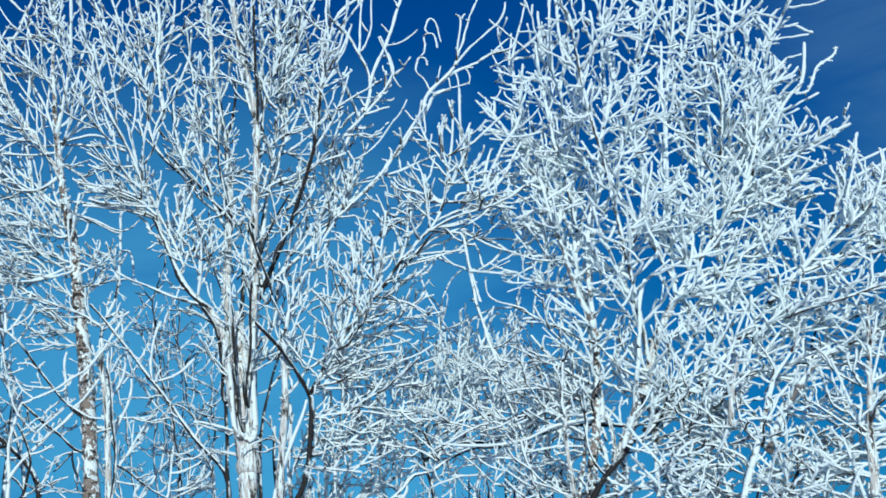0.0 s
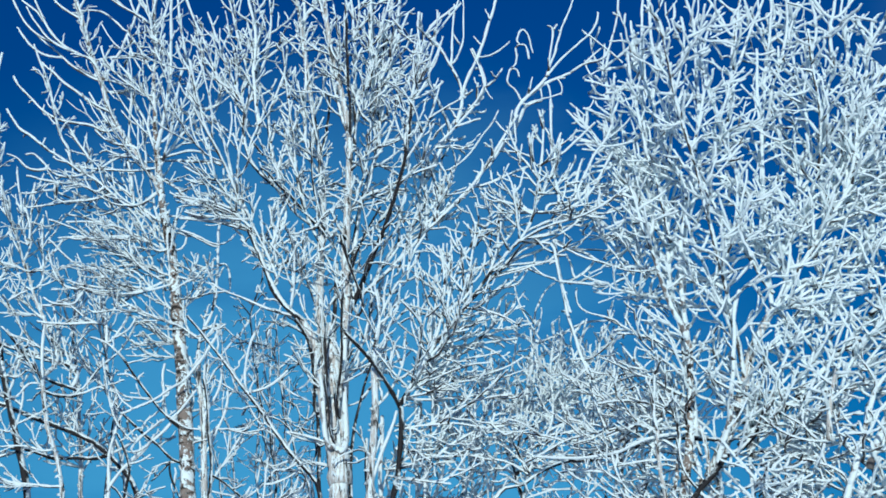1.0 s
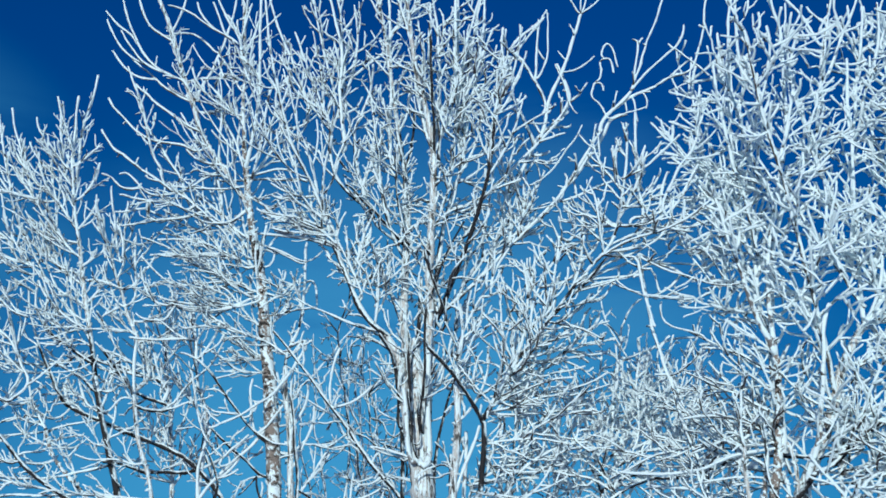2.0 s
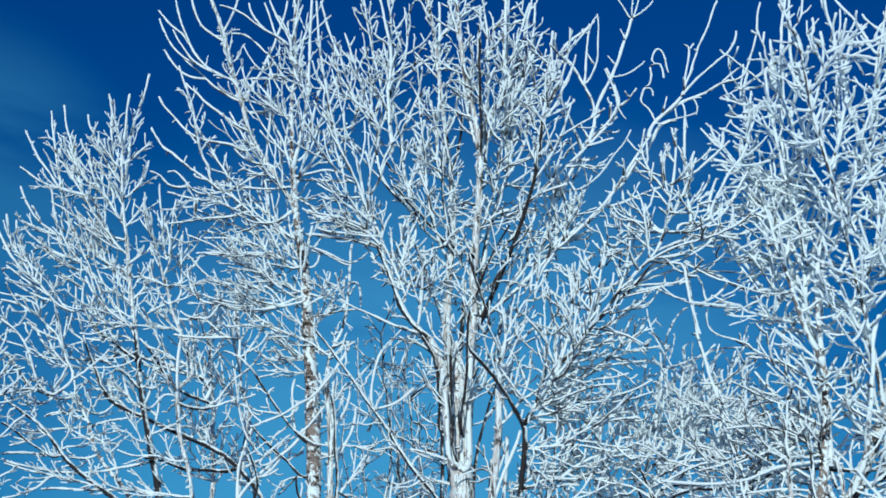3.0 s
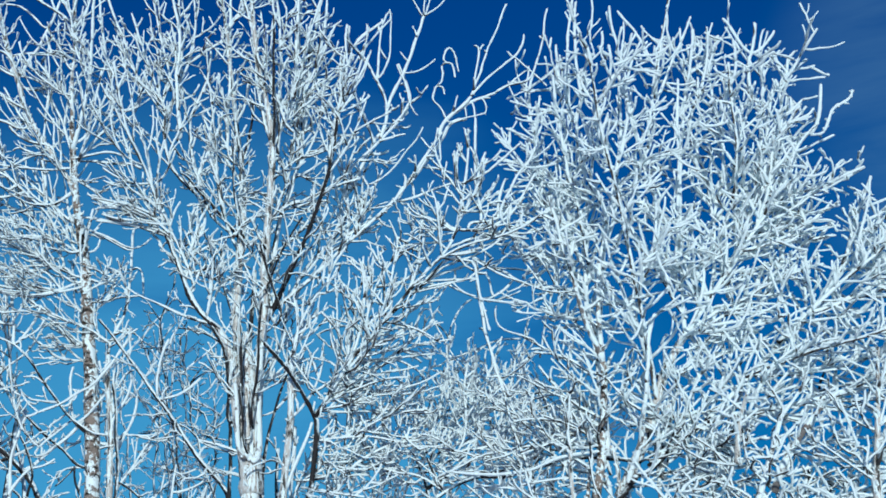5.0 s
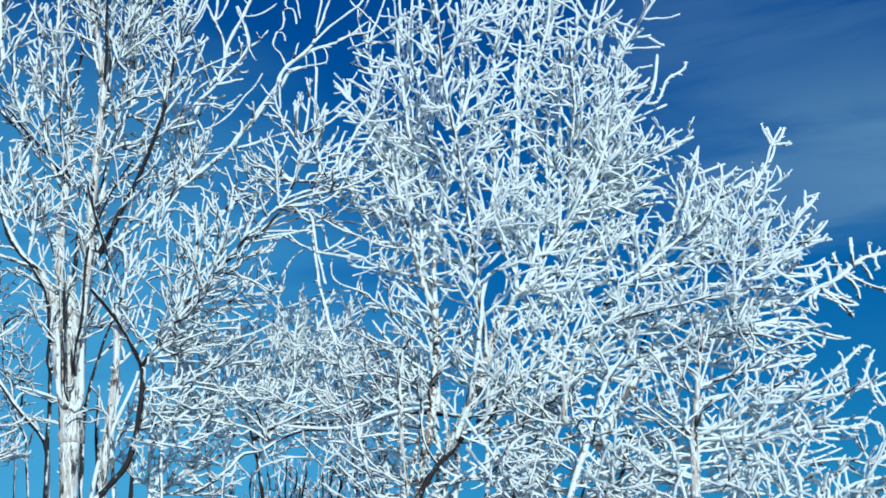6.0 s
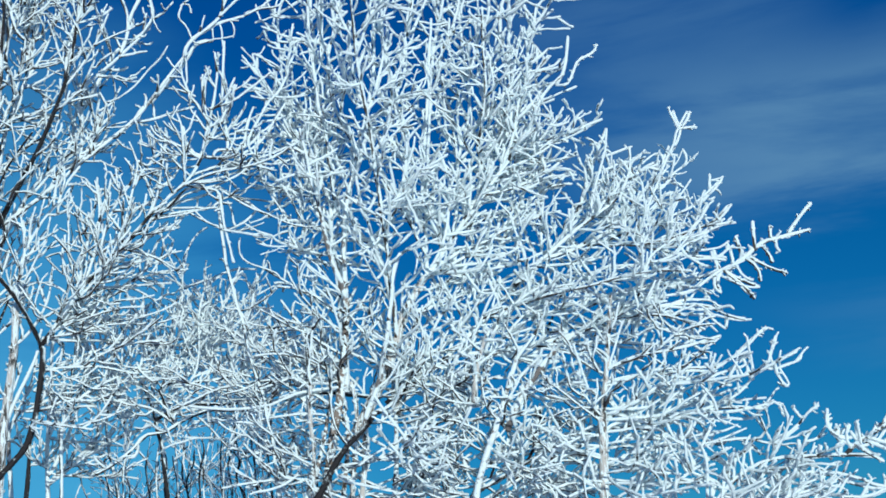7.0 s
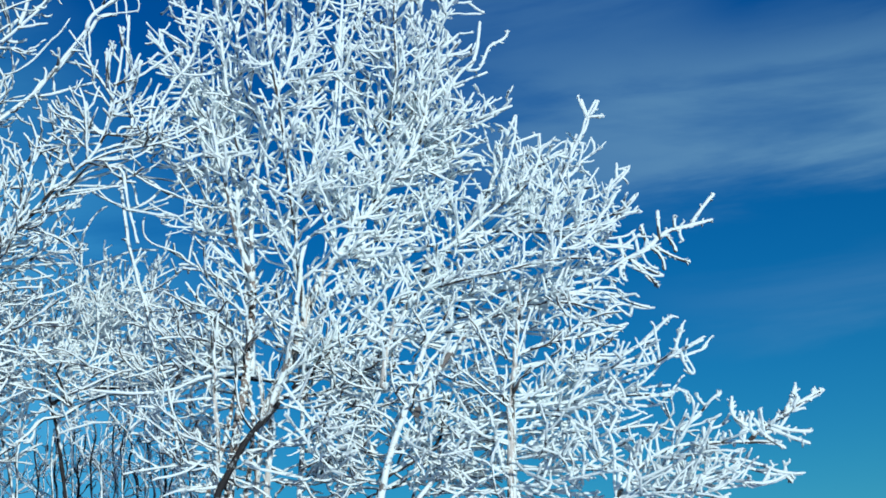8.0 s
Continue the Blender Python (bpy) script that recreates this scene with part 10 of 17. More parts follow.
limb(tree, "knob", 0.40, 0, (1.66, 5.27, 2.82), 0.0123,
     (2.24, 5.35, 3.34, 0.00, 0.0104), (2.55, 5.41, 3.78, -0.07, 0.0092), (2.71, 5.45, 4.07, 0.00, 0.0086))
limb(tree, "knob", 0.60, 0, (2.06, 5.32, 3.19), 0.0113,
     (2.53, 5.10, 3.56, 0.02, 0.0077), (2.60, 5.04, 3.80, -0.09, 0.0063))
branch(tree, "bud", 0.80, 0, (2.60, 5.05, 3.71), 0.0074,
     (2.64, 5.03, 3.75, 0.16, 0.0074))
limb(tree, "knob", 0.60, 0, (2.21, 5.25, 3.31), 0.0113,
     (2.84, 5.35, 3.72, -0.11, 0.0085), (3.03, 5.40, 3.97, -0.05, 0.0075))
branch(tree, "bud", 0.70, 0, (2.98, 5.37, 3.88), 0.0066,
     (3.09, 5.36, 4.06, -0.09, 0.0080))
branch(tree, "bud", 0.80, 0, (3.09, 5.36, 4.06), 0.0080,
     (3.06, 5.36, 4.15, 0.04, 0.0080))
branch(tree, "bud", 0.80, 0, (3.09, 5.36, 4.06), 0.0080,
     (3.14, 5.33, 4.14, -0.10, 0.0080))
branch(tree, "bud", 0.80, 0, (3.09, 5.36, 4.06), 0.0080,
     (3.17, 5.34, 4.06, -0.02, 0.0080))
branch(tree, "bud", 0.80, 0, (2.98, 5.37, 3.88), 0.0066,
     (2.81, 5.40, 3.80, -0.13, 0.0066))
limb(tree, "knob", 0.80, 0, (2.44, 5.27, 3.38), 0.0102,
     (3.00, 5.22, 3.57, 0.00, 0.0073), (3.18, 5.21, 3.72, 0.00, 0.0063))
limb(tree, "knob", 0.80, 0, (2.49, 5.26, 3.39), 0.0102,
     (2.89, 4.92, 3.38, -0.06, 0.0071), (2.96, 4.84, 3.45, -0.06, 0.0064))
branch(tree, "bud", 0.80, 0, (2.90, 4.91, 3.38), 0.0073,
     (3.00, 4.88, 3.39, -0.04, 0.0073))
limb(tree, "knob", 0.80, 0, (2.60, 5.20, 3.38), 0.0101,
     (2.97, 4.93, 3.23, -0.03, 0.0063))
limb(tree, "knob", 0.70, 0, (2.43, 5.21, 3.00), 0.0113,
     (3.14, 5.25, 3.26, 0.04, 0.0088))
limb(tree, "stub", 0.80, 0, (3.14, 5.25, 3.26), 0.0118,
     (3.40, 5.26, 3.42, -0.06, 0.0104), (3.69, 5.25, 3.49, 0.01, 0.0092))
branch(tree, "bud", 0.80, 0, (3.56, 5.26, 3.46), 0.0093,
     (3.70, 5.22, 3.62, 0.03, 0.0107))
branch(tree, "bud", 0.80, 0, (3.29, 5.25, 3.33), 0.0105,
     (3.25, 5.25, 3.44, 0.10, 0.0091))
branch(tree, "bud", 0.80, 0, (3.35, 5.25, 3.37), 0.0093,
     (3.36, 5.25, 3.52, 0.04, 0.0093))
branch(tree, "bud", 0.80, 0, (3.46, 5.26, 3.43), 0.0093,
     (3.46, 5.25, 3.50, 0.01, 0.0093))
branch(tree, "bud", 0.80, 0, (3.31, 5.25, 3.34), 0.0092,
     (3.47, 5.19, 3.24, -0.07, 0.0080))
branch(tree, "bud", 0.80, 0, (3.16, 5.25, 3.26), 0.0092,
     (3.32, 5.23, 3.18, -0.03, 0.0078))
branch(tree, "bud", 0.80, 0, (3.16, 5.25, 3.26), 0.0092,
     (3.29, 5.23, 3.12, 0.06, 0.0078))
branch(tree, "bud", 0.80, 0, (3.14, 5.25, 3.26), 0.0092,
     (3.11, 5.24, 3.15, -0.19, 0.0078))
branch(tree, "bud", 0.80, 0, (3.14, 5.25, 3.26), 0.0092,
     (3.11, 5.24, 3.36, 0.08, 0.0078))
branch(tree, "bud", 0.80, 0, (3.39, 5.25, 3.40), 0.0093,
     (3.43, 5.24, 3.31, 0.09, 0.0093))
branch(tree, "bud", 0.80, 0, (3.49, 5.26, 3.44), 0.0080,
     (3.49, 5.25, 3.37, -0.11, 0.0080))
branch(tree, "bud", 0.80, 0, (3.29, 5.25, 3.33), 0.0092,
     (3.34, 5.23, 3.21, 0.21, 0.0092))
branch(tree, "bud", 0.80, 0, (3.21, 5.25, 3.28), 0.0079,
     (3.20, 5.26, 3.41, -0.10, 0.0079))
limb(tree, "knob", 0.80, 0, (2.34, 5.21, 2.95), 0.0088,
     (2.81, 4.94, 2.89, 0.14, 0.0063))
limb(tree, "knob", 0.80, 0, (2.11, 5.22, 2.88), 0.0087,
     (2.76, 5.27, 2.89, 0.03, 0.0069), (3.01, 5.29, 2.94, 0.07, 0.0062))
limb(tree, "knob", 0.80, 0, (1.88, 5.29, 3.03), 0.0087,
     (2.31, 4.95, 3.10, 0.03, 0.0073), (2.63, 4.69, 3.09, 0.06, 0.0062))
limb(tree, "knob", 0.80, 0, (1.91, 5.27, 3.03), 0.0087,
     (2.53, 5.25, 3.13, -0.07, 0.0073), (3.05, 5.23, 3.14, 0.11, 0.0061))
limb(tree, "knob", 0.80, 0, (1.63, 5.33, 3.23), 0.0087,
     (2.15, 5.36, 3.57, -0.06, 0.0070), (2.44, 5.37, 3.73, 0.13, 0.0062))
limb(tree, "knob", 0.80, 0, (1.52, 5.35, 3.06), 0.0086,
     (1.93, 5.30, 3.40, 0.11, 0.0072), (2.30, 5.24, 3.54, 0.04, 0.0062))
limb(tree, "crown", 0.80, 0, (1.40, 5.17, 3.39), 0.0071,
     (1.49, 5.04, 3.87, -0.09, 0.0059))
limb(tree, "knob", 0.80, 0, (1.45, 5.27, 3.16), 0.0073,
     (1.25, 5.05, 3.60, 0.04, 0.0061))
limb(tree, "crown", 0.80, 0, (1.69, 5.41, 3.70), 0.0076,
     (1.49, 5.22, 4.17, 0.05, 0.0068), (1.43, 5.07, 4.49, 0.04, 0.0063))
limb(tree, "crown", 0.80, 0, (1.90, 5.49, 3.88), 0.0077,
     (2.01, 5.58, 4.51, -0.07, 0.0069), (2.05, 5.64, 4.93, 0.02, 0.0064))
limb(tree, "knob", 0.80, 0, (1.99, 5.45, 3.70), 0.0077,
     (2.38, 5.37, 3.76, 0.21, 0.0064))
limb(tree, "crown", 0.80, 0, (1.97, 5.38, 3.85), 0.0076,
     (2.21, 5.23, 4.19, -0.13, 0.0063))
limb(tree, "crown", 0.80, 0, (2.14, 5.52, 4.01), 0.0079,
     (2.29, 5.41, 4.59, -0.11, 0.0066))
limb(tree, "knob", 0.80, 0, (2.44, 5.37, 3.56), 0.0078,
     (2.85, 5.24, 3.80, 0.06, 0.0065))
limb(tree, "knob", 0.80, 0, (1.65, 5.34, 3.26), 0.0074,
     (1.71, 5.22, 3.80, -0.14, 0.0062))
limb(tree, "sparse", 0.40, 0, (1.37, 5.37, 2.68), 0.0111,
     (1.07, 5.61, 2.75, -0.04, 0.0098), (0.74, 5.89, 2.74, 0.07, 0.0084))
limb(tree, "sparse", 0.15, 0, (0.74, 5.89, 2.74), 0.0091,
     (0.56, 5.88, 2.67, -0.03, 0.0088), (0.43, 5.87, 2.64, 0.24, 0.0085), (0.21, 5.83, 2.45, 0.09, 0.0078))
limb(tree, "bare", 0.10, 0, (0.56, 5.88, 2.67), 0.0078,
     (0.49, 5.86, 2.83, 0.04, 0.0065))
limb(tree, "sparse", 0.80, 0, (1.24, 5.38, 2.75), 0.0074,
     (0.70, 5.64, 2.78, -0.06, 0.0065), (0.53, 5.72, 2.71, 0.01, 0.0062))
limb(tree, "sparse", 0.80, 0, (1.24, 5.39, 2.86), 0.0061,
     (0.86, 5.37, 2.73, -0.03, 0.0049))
limb(tree, "bare", 0.80, 0, (1.23, 5.39, 2.60), 0.0061,
     (0.85, 5.33, 2.59, -0.05, 0.0049))
trunk(tree, "mixed", 0.60, 0, (1.07, 5.39, 2.62), 0.0097,
     (1.07, 5.42, 2.91, 0.07, 0.0061))
limb(tree, "bare", 0.80, 0, (1.22, 5.40, 2.52), 0.0074,
     (1.43, 5.44, 2.41, -0.09, 0.0065), (1.54, 5.45, 2.43, -0.01, 0.0061))
limb(tree, "bare", 0.80, 0, (1.21, 5.42, 2.40), 0.0074,
     (1.45, 5.36, 2.27, -0.09, 0.0061))
limb(tree, "bare", 0.80, 0, (1.21, 5.43, 2.29), 0.0062,
     (0.90, 5.53, 2.25, 0.01, 0.0062))
trunk(tree, "mixed", 0.60, 0, (1.46, 5.34, 2.60), 0.0123,
     (1.53, 5.34, 2.92, 0.04, 0.0073))
limb(tree, "mixed", 0.60, 0, (1.23, 5.39, 2.59), 0.0074,
     (1.00, 5.54, 3.07, 0.08, 0.0049))
limb(tree, "mixed", 0.60, 0, (1.24, 5.39, 2.88), 0.0074,
     (0.98, 5.43, 3.14, 0.08, 0.0050))
limb(tree, "mixed", 0.80, 0, (1.36, 5.37, 2.67), 0.0074,
     (1.72, 5.05, 2.66, 0.10, 0.0049))
limb(tree, "mixed", 0.80, 0, (1.45, 5.37, 2.38), 0.0062,
     (1.69, 5.26, 2.60, -0.11, 0.0049))
limb(tree, "mixed", 0.80, 0, (1.32, 5.36, 2.57), 0.0061,
     (1.67, 5.15, 2.48, 0.06, 0.0049))
limb(tree, "mixed", 0.80, 0, (1.05, 5.26, 2.38), 0.0059,
     (0.86, 5.29, 2.64, 0.17, 0.0047))
limb(tree, "mixed", 0.80, 0, (1.54, 5.29, 2.76), 0.0061,
     (1.92, 5.25, 2.75, -0.06, 0.0049))
limb(tree, "mixed", 0.80, 0, (1.25, 5.40, 2.99), 0.0062,
     (0.98, 5.28, 3.23, 0.10, 0.0049))
limb(tree, "crown", 0.80, 0, (1.24, 5.66, 4.64), 0.0090,
     (1.24, 5.66, 4.82, 0.06, 0.0064))
limb(tree, "crown", 0.80, 0, (1.20, 4.77, 4.31), 0.0076,
     (1.17, 4.74, 4.42, -0.04, 0.0055))
limb(tree, "crown", 0.80, 0, (1.23, 4.86, 4.09), 0.0067,
     (1.28, 4.75, 4.40, -0.08, 0.0055))
limb(tree, "crown", 0.80, 0, (1.44, 5.11, 4.40), 0.0071,
     (1.50, 5.01, 4.57, 0.04, 0.0059))
limb(tree, "crown", 0.80, 0, (1.88, 5.56, 4.61), 0.0078,
     (1.83, 5.64, 4.97, -0.07, 0.0065))
limb(tree, "crown", 0.80, 0, (1.91, 5.58, 4.80), 0.0079,
     (1.97, 5.61, 4.94, -0.14, 0.0066))
limb(tree, "crown", 0.80, 0, (2.03, 5.61, 4.75), 0.0079,
     (2.04, 5.57, 4.89, -0.09, 0.0066))
limb(tree, "crown", 0.80, 0, (1.95, 5.13, 4.41), 0.0073,
     (2.01, 5.16, 4.63, -0.05, 0.0061))
limb(tree, "crown", 0.80, 0, (2.35, 5.71, 4.74), 0.0082,
     (2.34, 5.68, 4.89, -0.06, 0.0068))
limb(tree, "crown", 0.80, 0, (2.30, 5.42, 4.53), 0.0078,
     (2.41, 5.46, 4.75, 0.04, 0.0065))
limb(tree, "crown", 0.80, 0, (1.25, 5.40, 4.34), 0.0074,
     (1.24, 5.40, 4.70, 0.10, 0.0062))
limb(tree, "crown", 0.80, 0, (1.13, 5.92, 4.70), 0.0080,
     (1.17, 5.96, 4.93, 0.07, 0.0067))
limb(tree, "crown", 0.80, 0, (1.63, 5.38, 4.39), 0.0075,
     (1.71, 5.37, 4.76, 0.05, 0.0063))
limb(tree, "knob", 0.80, 0, (1.65, 5.34, 3.26), 0.0074,
     (2.04, 5.18, 3.26, -0.03, 0.0062))
limb(tree, "knob", 0.80, 0, (1.69, 5.27, 2.85), 0.0074,
     (1.92, 5.36, 3.28, 0.01, 0.0061))
limb(tree, "knob", 0.80, 0, (1.54, 5.29, 2.76), 0.0074,
     (1.69, 5.15, 3.08, 0.06, 0.0061))
limb(tree, "knob", 0.80, 0, (1.74, 5.25, 2.85), 0.0074,
     (2.13, 5.23, 2.77, 0.09, 0.0061))
limb(tree, "knob", 0.80, 0, (1.86, 5.25, 2.86), 0.0074,
     (2.12, 5.12, 3.14, 0.11, 0.0060))
limb(tree, "mixed", 0.80, 0, (1.39, 5.36, 2.73), 0.0062,
     (1.68, 5.29, 2.96, -0.04, 0.0049))
limb(tree, "knob", 0.80, 0, (2.24, 5.35, 3.34), 0.0064,
     (2.42, 5.25, 3.21, -0.15, 0.0051))
limb(tree, "knob", 0.80, 0, (1.78, 5.38, 3.42), 0.0063,
     (1.69, 5.43, 3.71, 0.11, 0.0051))
limb(tree, "mixed", 0.80, 0, (1.24, 5.39, 2.88), 0.0061,
     (1.40, 5.36, 3.18, -0.12, 0.0049))
limb(tree, "sparse", 0.50, 0, (1.46, 5.63, 2.80), 0.0078,
     (1.67, 5.81, 3.34, -0.07, 0.0052))
limb(tree, "mixed", 0.70, 0, (1.31, 5.65, 2.68), 0.0077,
     (1.17, 5.71, 3.06, -0.07, 0.0052))
limb(tree, "sparse", 0.80, 0, (1.24, 5.68, 2.42), 0.0065,
     (1.05, 5.80, 2.71, 0.15, 0.0052))
limb(tree, "sparse", 0.80, 0, (1.34, 5.29, 2.40), 0.0061,
     (1.56, 5.07, 2.43, 0.09, 0.0049))
limb(tree, "sparse", 0.80, 0, (1.44, 5.39, 2.31), 0.0062,
     (1.70, 5.28, 2.24, -0.08, 0.0049))
limb(tree, "sparse", 0.80, 0, (1.46, 5.35, 2.50), 0.0062,
     (1.73, 5.28, 2.63, -0.10, 0.0049))
limb(tree, "knob", 0.80, 0, (1.53, 5.30, 2.75), 0.0061,
     (1.82, 5.03, 2.61, 0.10, 0.0050))
limb(tree, "mixed", 0.80, 0, (1.22, 5.41, 2.46), 0.0062,
     (0.95, 5.57, 2.59, -0.06, 0.0049))
limb(tree, "sparse", 0.80, 0, (1.24, 5.38, 2.73), 0.0061,
     (0.82, 5.26, 2.85, -0.16, 0.0049))
limb(tree, "mixed", 0.80, 0, (1.24, 5.38, 2.78), 0.0061,
     (0.76, 5.72, 3.03, -0.03, 0.0049))
limb(tree, "sparse", 0.80, 0, (1.07, 5.61, 2.75), 0.0063,
     (0.70, 5.65, 2.89, -0.03, 0.0051))
limb(tree, "sparse", 0.80, 0, (1.02, 5.72, 2.72), 0.0064,
     (0.57, 5.91, 2.86, -0.05, 0.0051))
limb(tree, "sparse", 0.80, 0, (1.21, 5.42, 2.40), 0.0062,
     (0.80, 5.70, 2.52, -0.01, 0.0049))
limb(tree, "sparse", 0.80, 0, (1.21, 5.43, 2.32), 0.0062,
     (0.68, 5.34, 2.31, -0.06, 0.0049))
limb(tree, "sparse", 0.80, 0, (1.05, 5.27, 2.31), 0.0060,
     (0.80, 5.47, 2.51, 0.11, 0.0048))
limb(tree, "sparse", 0.80, 0, (0.70, 5.64, 2.78), 0.0062,
     (0.34, 5.79, 2.87, -0.06, 0.0050))
limb(tree, "sparse", 0.80, 0, (0.56, 5.88, 2.67), 0.0065,
     (0.30, 5.88, 2.76, -0.16, 0.0052))
limb(tree, "mixed", 0.80, 0, (1.46, 5.34, 2.62), 0.0062,
     (1.67, 5.17, 2.73, -0.13, 0.0049))
limb(tree, "mixed", 0.80, 0, (1.45, 5.37, 2.38), 0.0062,
     (1.72, 5.38, 2.40, -0.04, 0.0049))
limb(tree, "mixed", 0.80, 0, (1.44, 5.40, 2.21), 0.0062,
     (1.63, 5.26, 2.36, 0.02, 0.0050))
limb(tree, "sparse", 0.80, 0, (1.22, 5.16, 2.36), 0.0059,
     (1.52, 5.23, 2.48, 0.10, 0.0047))
limb(tree, "sparse", 0.80, 0, (1.30, 5.28, 2.25), 0.0060,
     (1.54, 5.33, 2.27, -0.11, 0.0049))
limb(tree, "sparse", 0.80, 0, (1.23, 5.39, 2.59), 0.0061,
     (1.01, 5.54, 2.54, -0.09, 0.0050))
limb(tree, "sparse", 0.80, 0, (1.20, 5.44, 2.23), 0.0062,
     (1.49, 5.42, 2.24, 0.13, 0.0050))
limb(tree, "sparse", 0.80, 0, (1.44, 5.40, 2.19), 0.0062,
     (1.72, 5.40, 2.23, -0.09, 0.0050))
limb(tree, "sparse", 0.80, 0, (1.27, 5.28, 2.18), 0.0060,
     (1.07, 5.31, 2.29, -0.04, 0.0048))
limb(tree, "mixed", 0.80, 0, (1.44, 5.39, 2.31), 0.0062,
     (1.76, 5.42, 2.30, 0.08, 0.0049))
limb(tree, "sparse", 0.80, 0, (1.34, 5.29, 2.40), 0.0061,
     (1.16, 5.38, 2.32, -0.08, 0.0048))
limb(tree, "sparse", 0.80, 0, (1.29, 5.48, 2.26), 0.0063,
     (1.51, 5.39, 2.35, 0.03, 0.0050))
limb(tree, "sparse", 0.80, 0, (1.14, 5.44, 2.20), 0.0062,
     (0.93, 5.53, 2.35, 0.06, 0.0049))
limb(tree, "sprig", 0.80, 0, (1.185, 5.62, 3.817), 0.0069,
     (1.178, 5.60, 3.717, -0.03, 0.0064), (1.194, 5.58, 3.622, -0.02, 0.0060), (1.214, 5.57, 3.574, -0.04, 0.0057))
limb(tree, "sprig", 0.80, 0, (1.229, 5.50, 3.504), 0.0056,
     (1.168, 5.51, 3.483, -0.08, 0.0054), (1.150, 5.52, 3.403, -0.06, 0.0051), (1.130, 5.53, 3.298, 0.00, 0.0048), (1.102, 5.55, 3.194, 0.01, 0.0045))
limb(tree, "sprig", 0.80, 0, (1.168, 5.51, 3.483), 0.0056,
     (1.058, 5.50, 3.524, -0.13, 0.0052), (1.053, 5.51, 3.457, -0.11, 0.0050), (1.038, 5.52, 3.350, 0.01, 0.0047), (1.020, 5.53, 3.271, 0.01, 0.0045))
limb(tree, "sprig", 0.80, 0, (1.047, 5.51, 3.414), 0.0046,
     (1.121, 5.54, 3.494, 0.00, 0.0046), (1.184, 5.56, 3.557, 0.00, 0.0046))
trunk(tree, "sprig", 0.75, 1, (1.120, 5.50, -0.060), 0.0105,
     (0.943, 5.55, 2.515, 0.00, 0.0087), (0.920, 5.55, 2.675, -0.01, 0.0085), (0.903, 5.55, 2.750, -0.01, 0.0083), (0.875, 5.55, 2.826, -0.00, 0.0081), (0.848, 5.55, 2.929, 0.01, 0.0078), (0.834, 5.55, 3.032, 0.02, 0.0076))
limb(tree, "bare", 0.80, 0, (0.834, 5.55, 3.032), 0.0081,
     (0.810, 5.57, 3.144, 0.01, 0.0079), (0.799, 5.59, 3.229, 0.00, 0.0078), (0.783, 5.61, 3.316, -0.00, 0.0076), (0.767, 5.62, 3.405, 0.01, 0.0075), (0.754, 5.66, 3.584, 0.01, 0.0072), (0.747, 5.69, 3.768, 0.00, 0.0069))
limb(tree, "none", 0.80, 0, (0.747, 5.69, 3.768), 0.0083,
     (0.825, 5.71, 3.731, -0.02, 0.0080), (0.919, 5.75, 3.708, 0.01, 0.0078), (0.971, 5.76, 3.669, -0.00, 0.0076), (1.066, 5.79, 3.652, -0.03, 0.0074), (1.176, 5.83, 3.643, -0.01, 0.0071))
limb(tree, "none", 0.80, 0, (0.750, 5.67, 3.686), 0.0057,
     (0.793, 5.67, 3.706, 0.05, 0.0051), (0.835, 5.66, 3.707, 0.05, 0.0046))
limb(tree, "none", 0.80, 0, (0.757, 5.65, 3.544), 0.0058,
     (0.831, 5.66, 3.554, -0.07, 0.0058), (0.903, 5.68, 3.611, -0.04, 0.0058), (0.935, 5.69, 3.655, -0.04, 0.0058))
limb(tree, "sprig", 0.80, 0, (0.757, 5.65, 3.544), 0.0057,
     (0.855, 5.66, 3.530, -0.01, 0.0052), (0.933, 5.67, 3.523, -0.01, 0.0048), (0.982, 5.68, 3.528, -0.03, 0.0046))
limb(tree, "none", 0.80, 0, (0.831, 5.66, 3.554), 0.0057,
     (0.820, 5.67, 3.578, 0.06, 0.0055), (0.814, 5.67, 3.643, -0.00, 0.0050), (0.797, 5.68, 3.688, -0.04, 0.0046))
limb(tree, "none", 0.80, 0, (0.978, 5.43, 3.244), 0.0054,
     (0.957, 5.43, 3.269, -0.08, 0.0052), (0.883, 5.41, 3.292, -0.02, 0.0050), (0.822, 5.39, 3.308, 0.03, 0.0047), (0.792, 5.38, 3.345, 0.08, 0.0045), (0.792, 5.36, 3.405, 0.07, 0.0043))
limb(tree, "sprig", 0.80, 0, (0.810, 5.57, 3.144), 0.0043,
     (0.848, 5.54, 3.055, 0.03, 0.0043), (0.862, 5.52, 2.970, 0.03, 0.0043))
limb(tree, "sprig", 0.80, 0, (0.848, 5.55, 2.929), 0.0044,
     (0.914, 5.54, 2.975, -0.08, 0.0044), (0.949, 5.54, 3.074, -0.07, 0.0044))
trunk(tree, "none", 0.08, 1, (1.100, 5.25, -0.060), 0.0184,
     (0.994, 5.20, 2.134, 0.00, 0.0154), (1.026, 5.20, 2.184, 0.06, 0.0148), (1.059, 5.20, 2.255, -0.00, 0.0142), (1.102, 5.20, 2.333, 0.01, 0.0136), (1.146, 5.21, 2.401, 0.01, 0.0130), (1.205, 5.21, 2.470, 0.02, 0.0124), (1.268, 5.21, 2.527, -0.00, 0.0119), (1.316, 5.21, 2.586, -0.02, 0.0113))
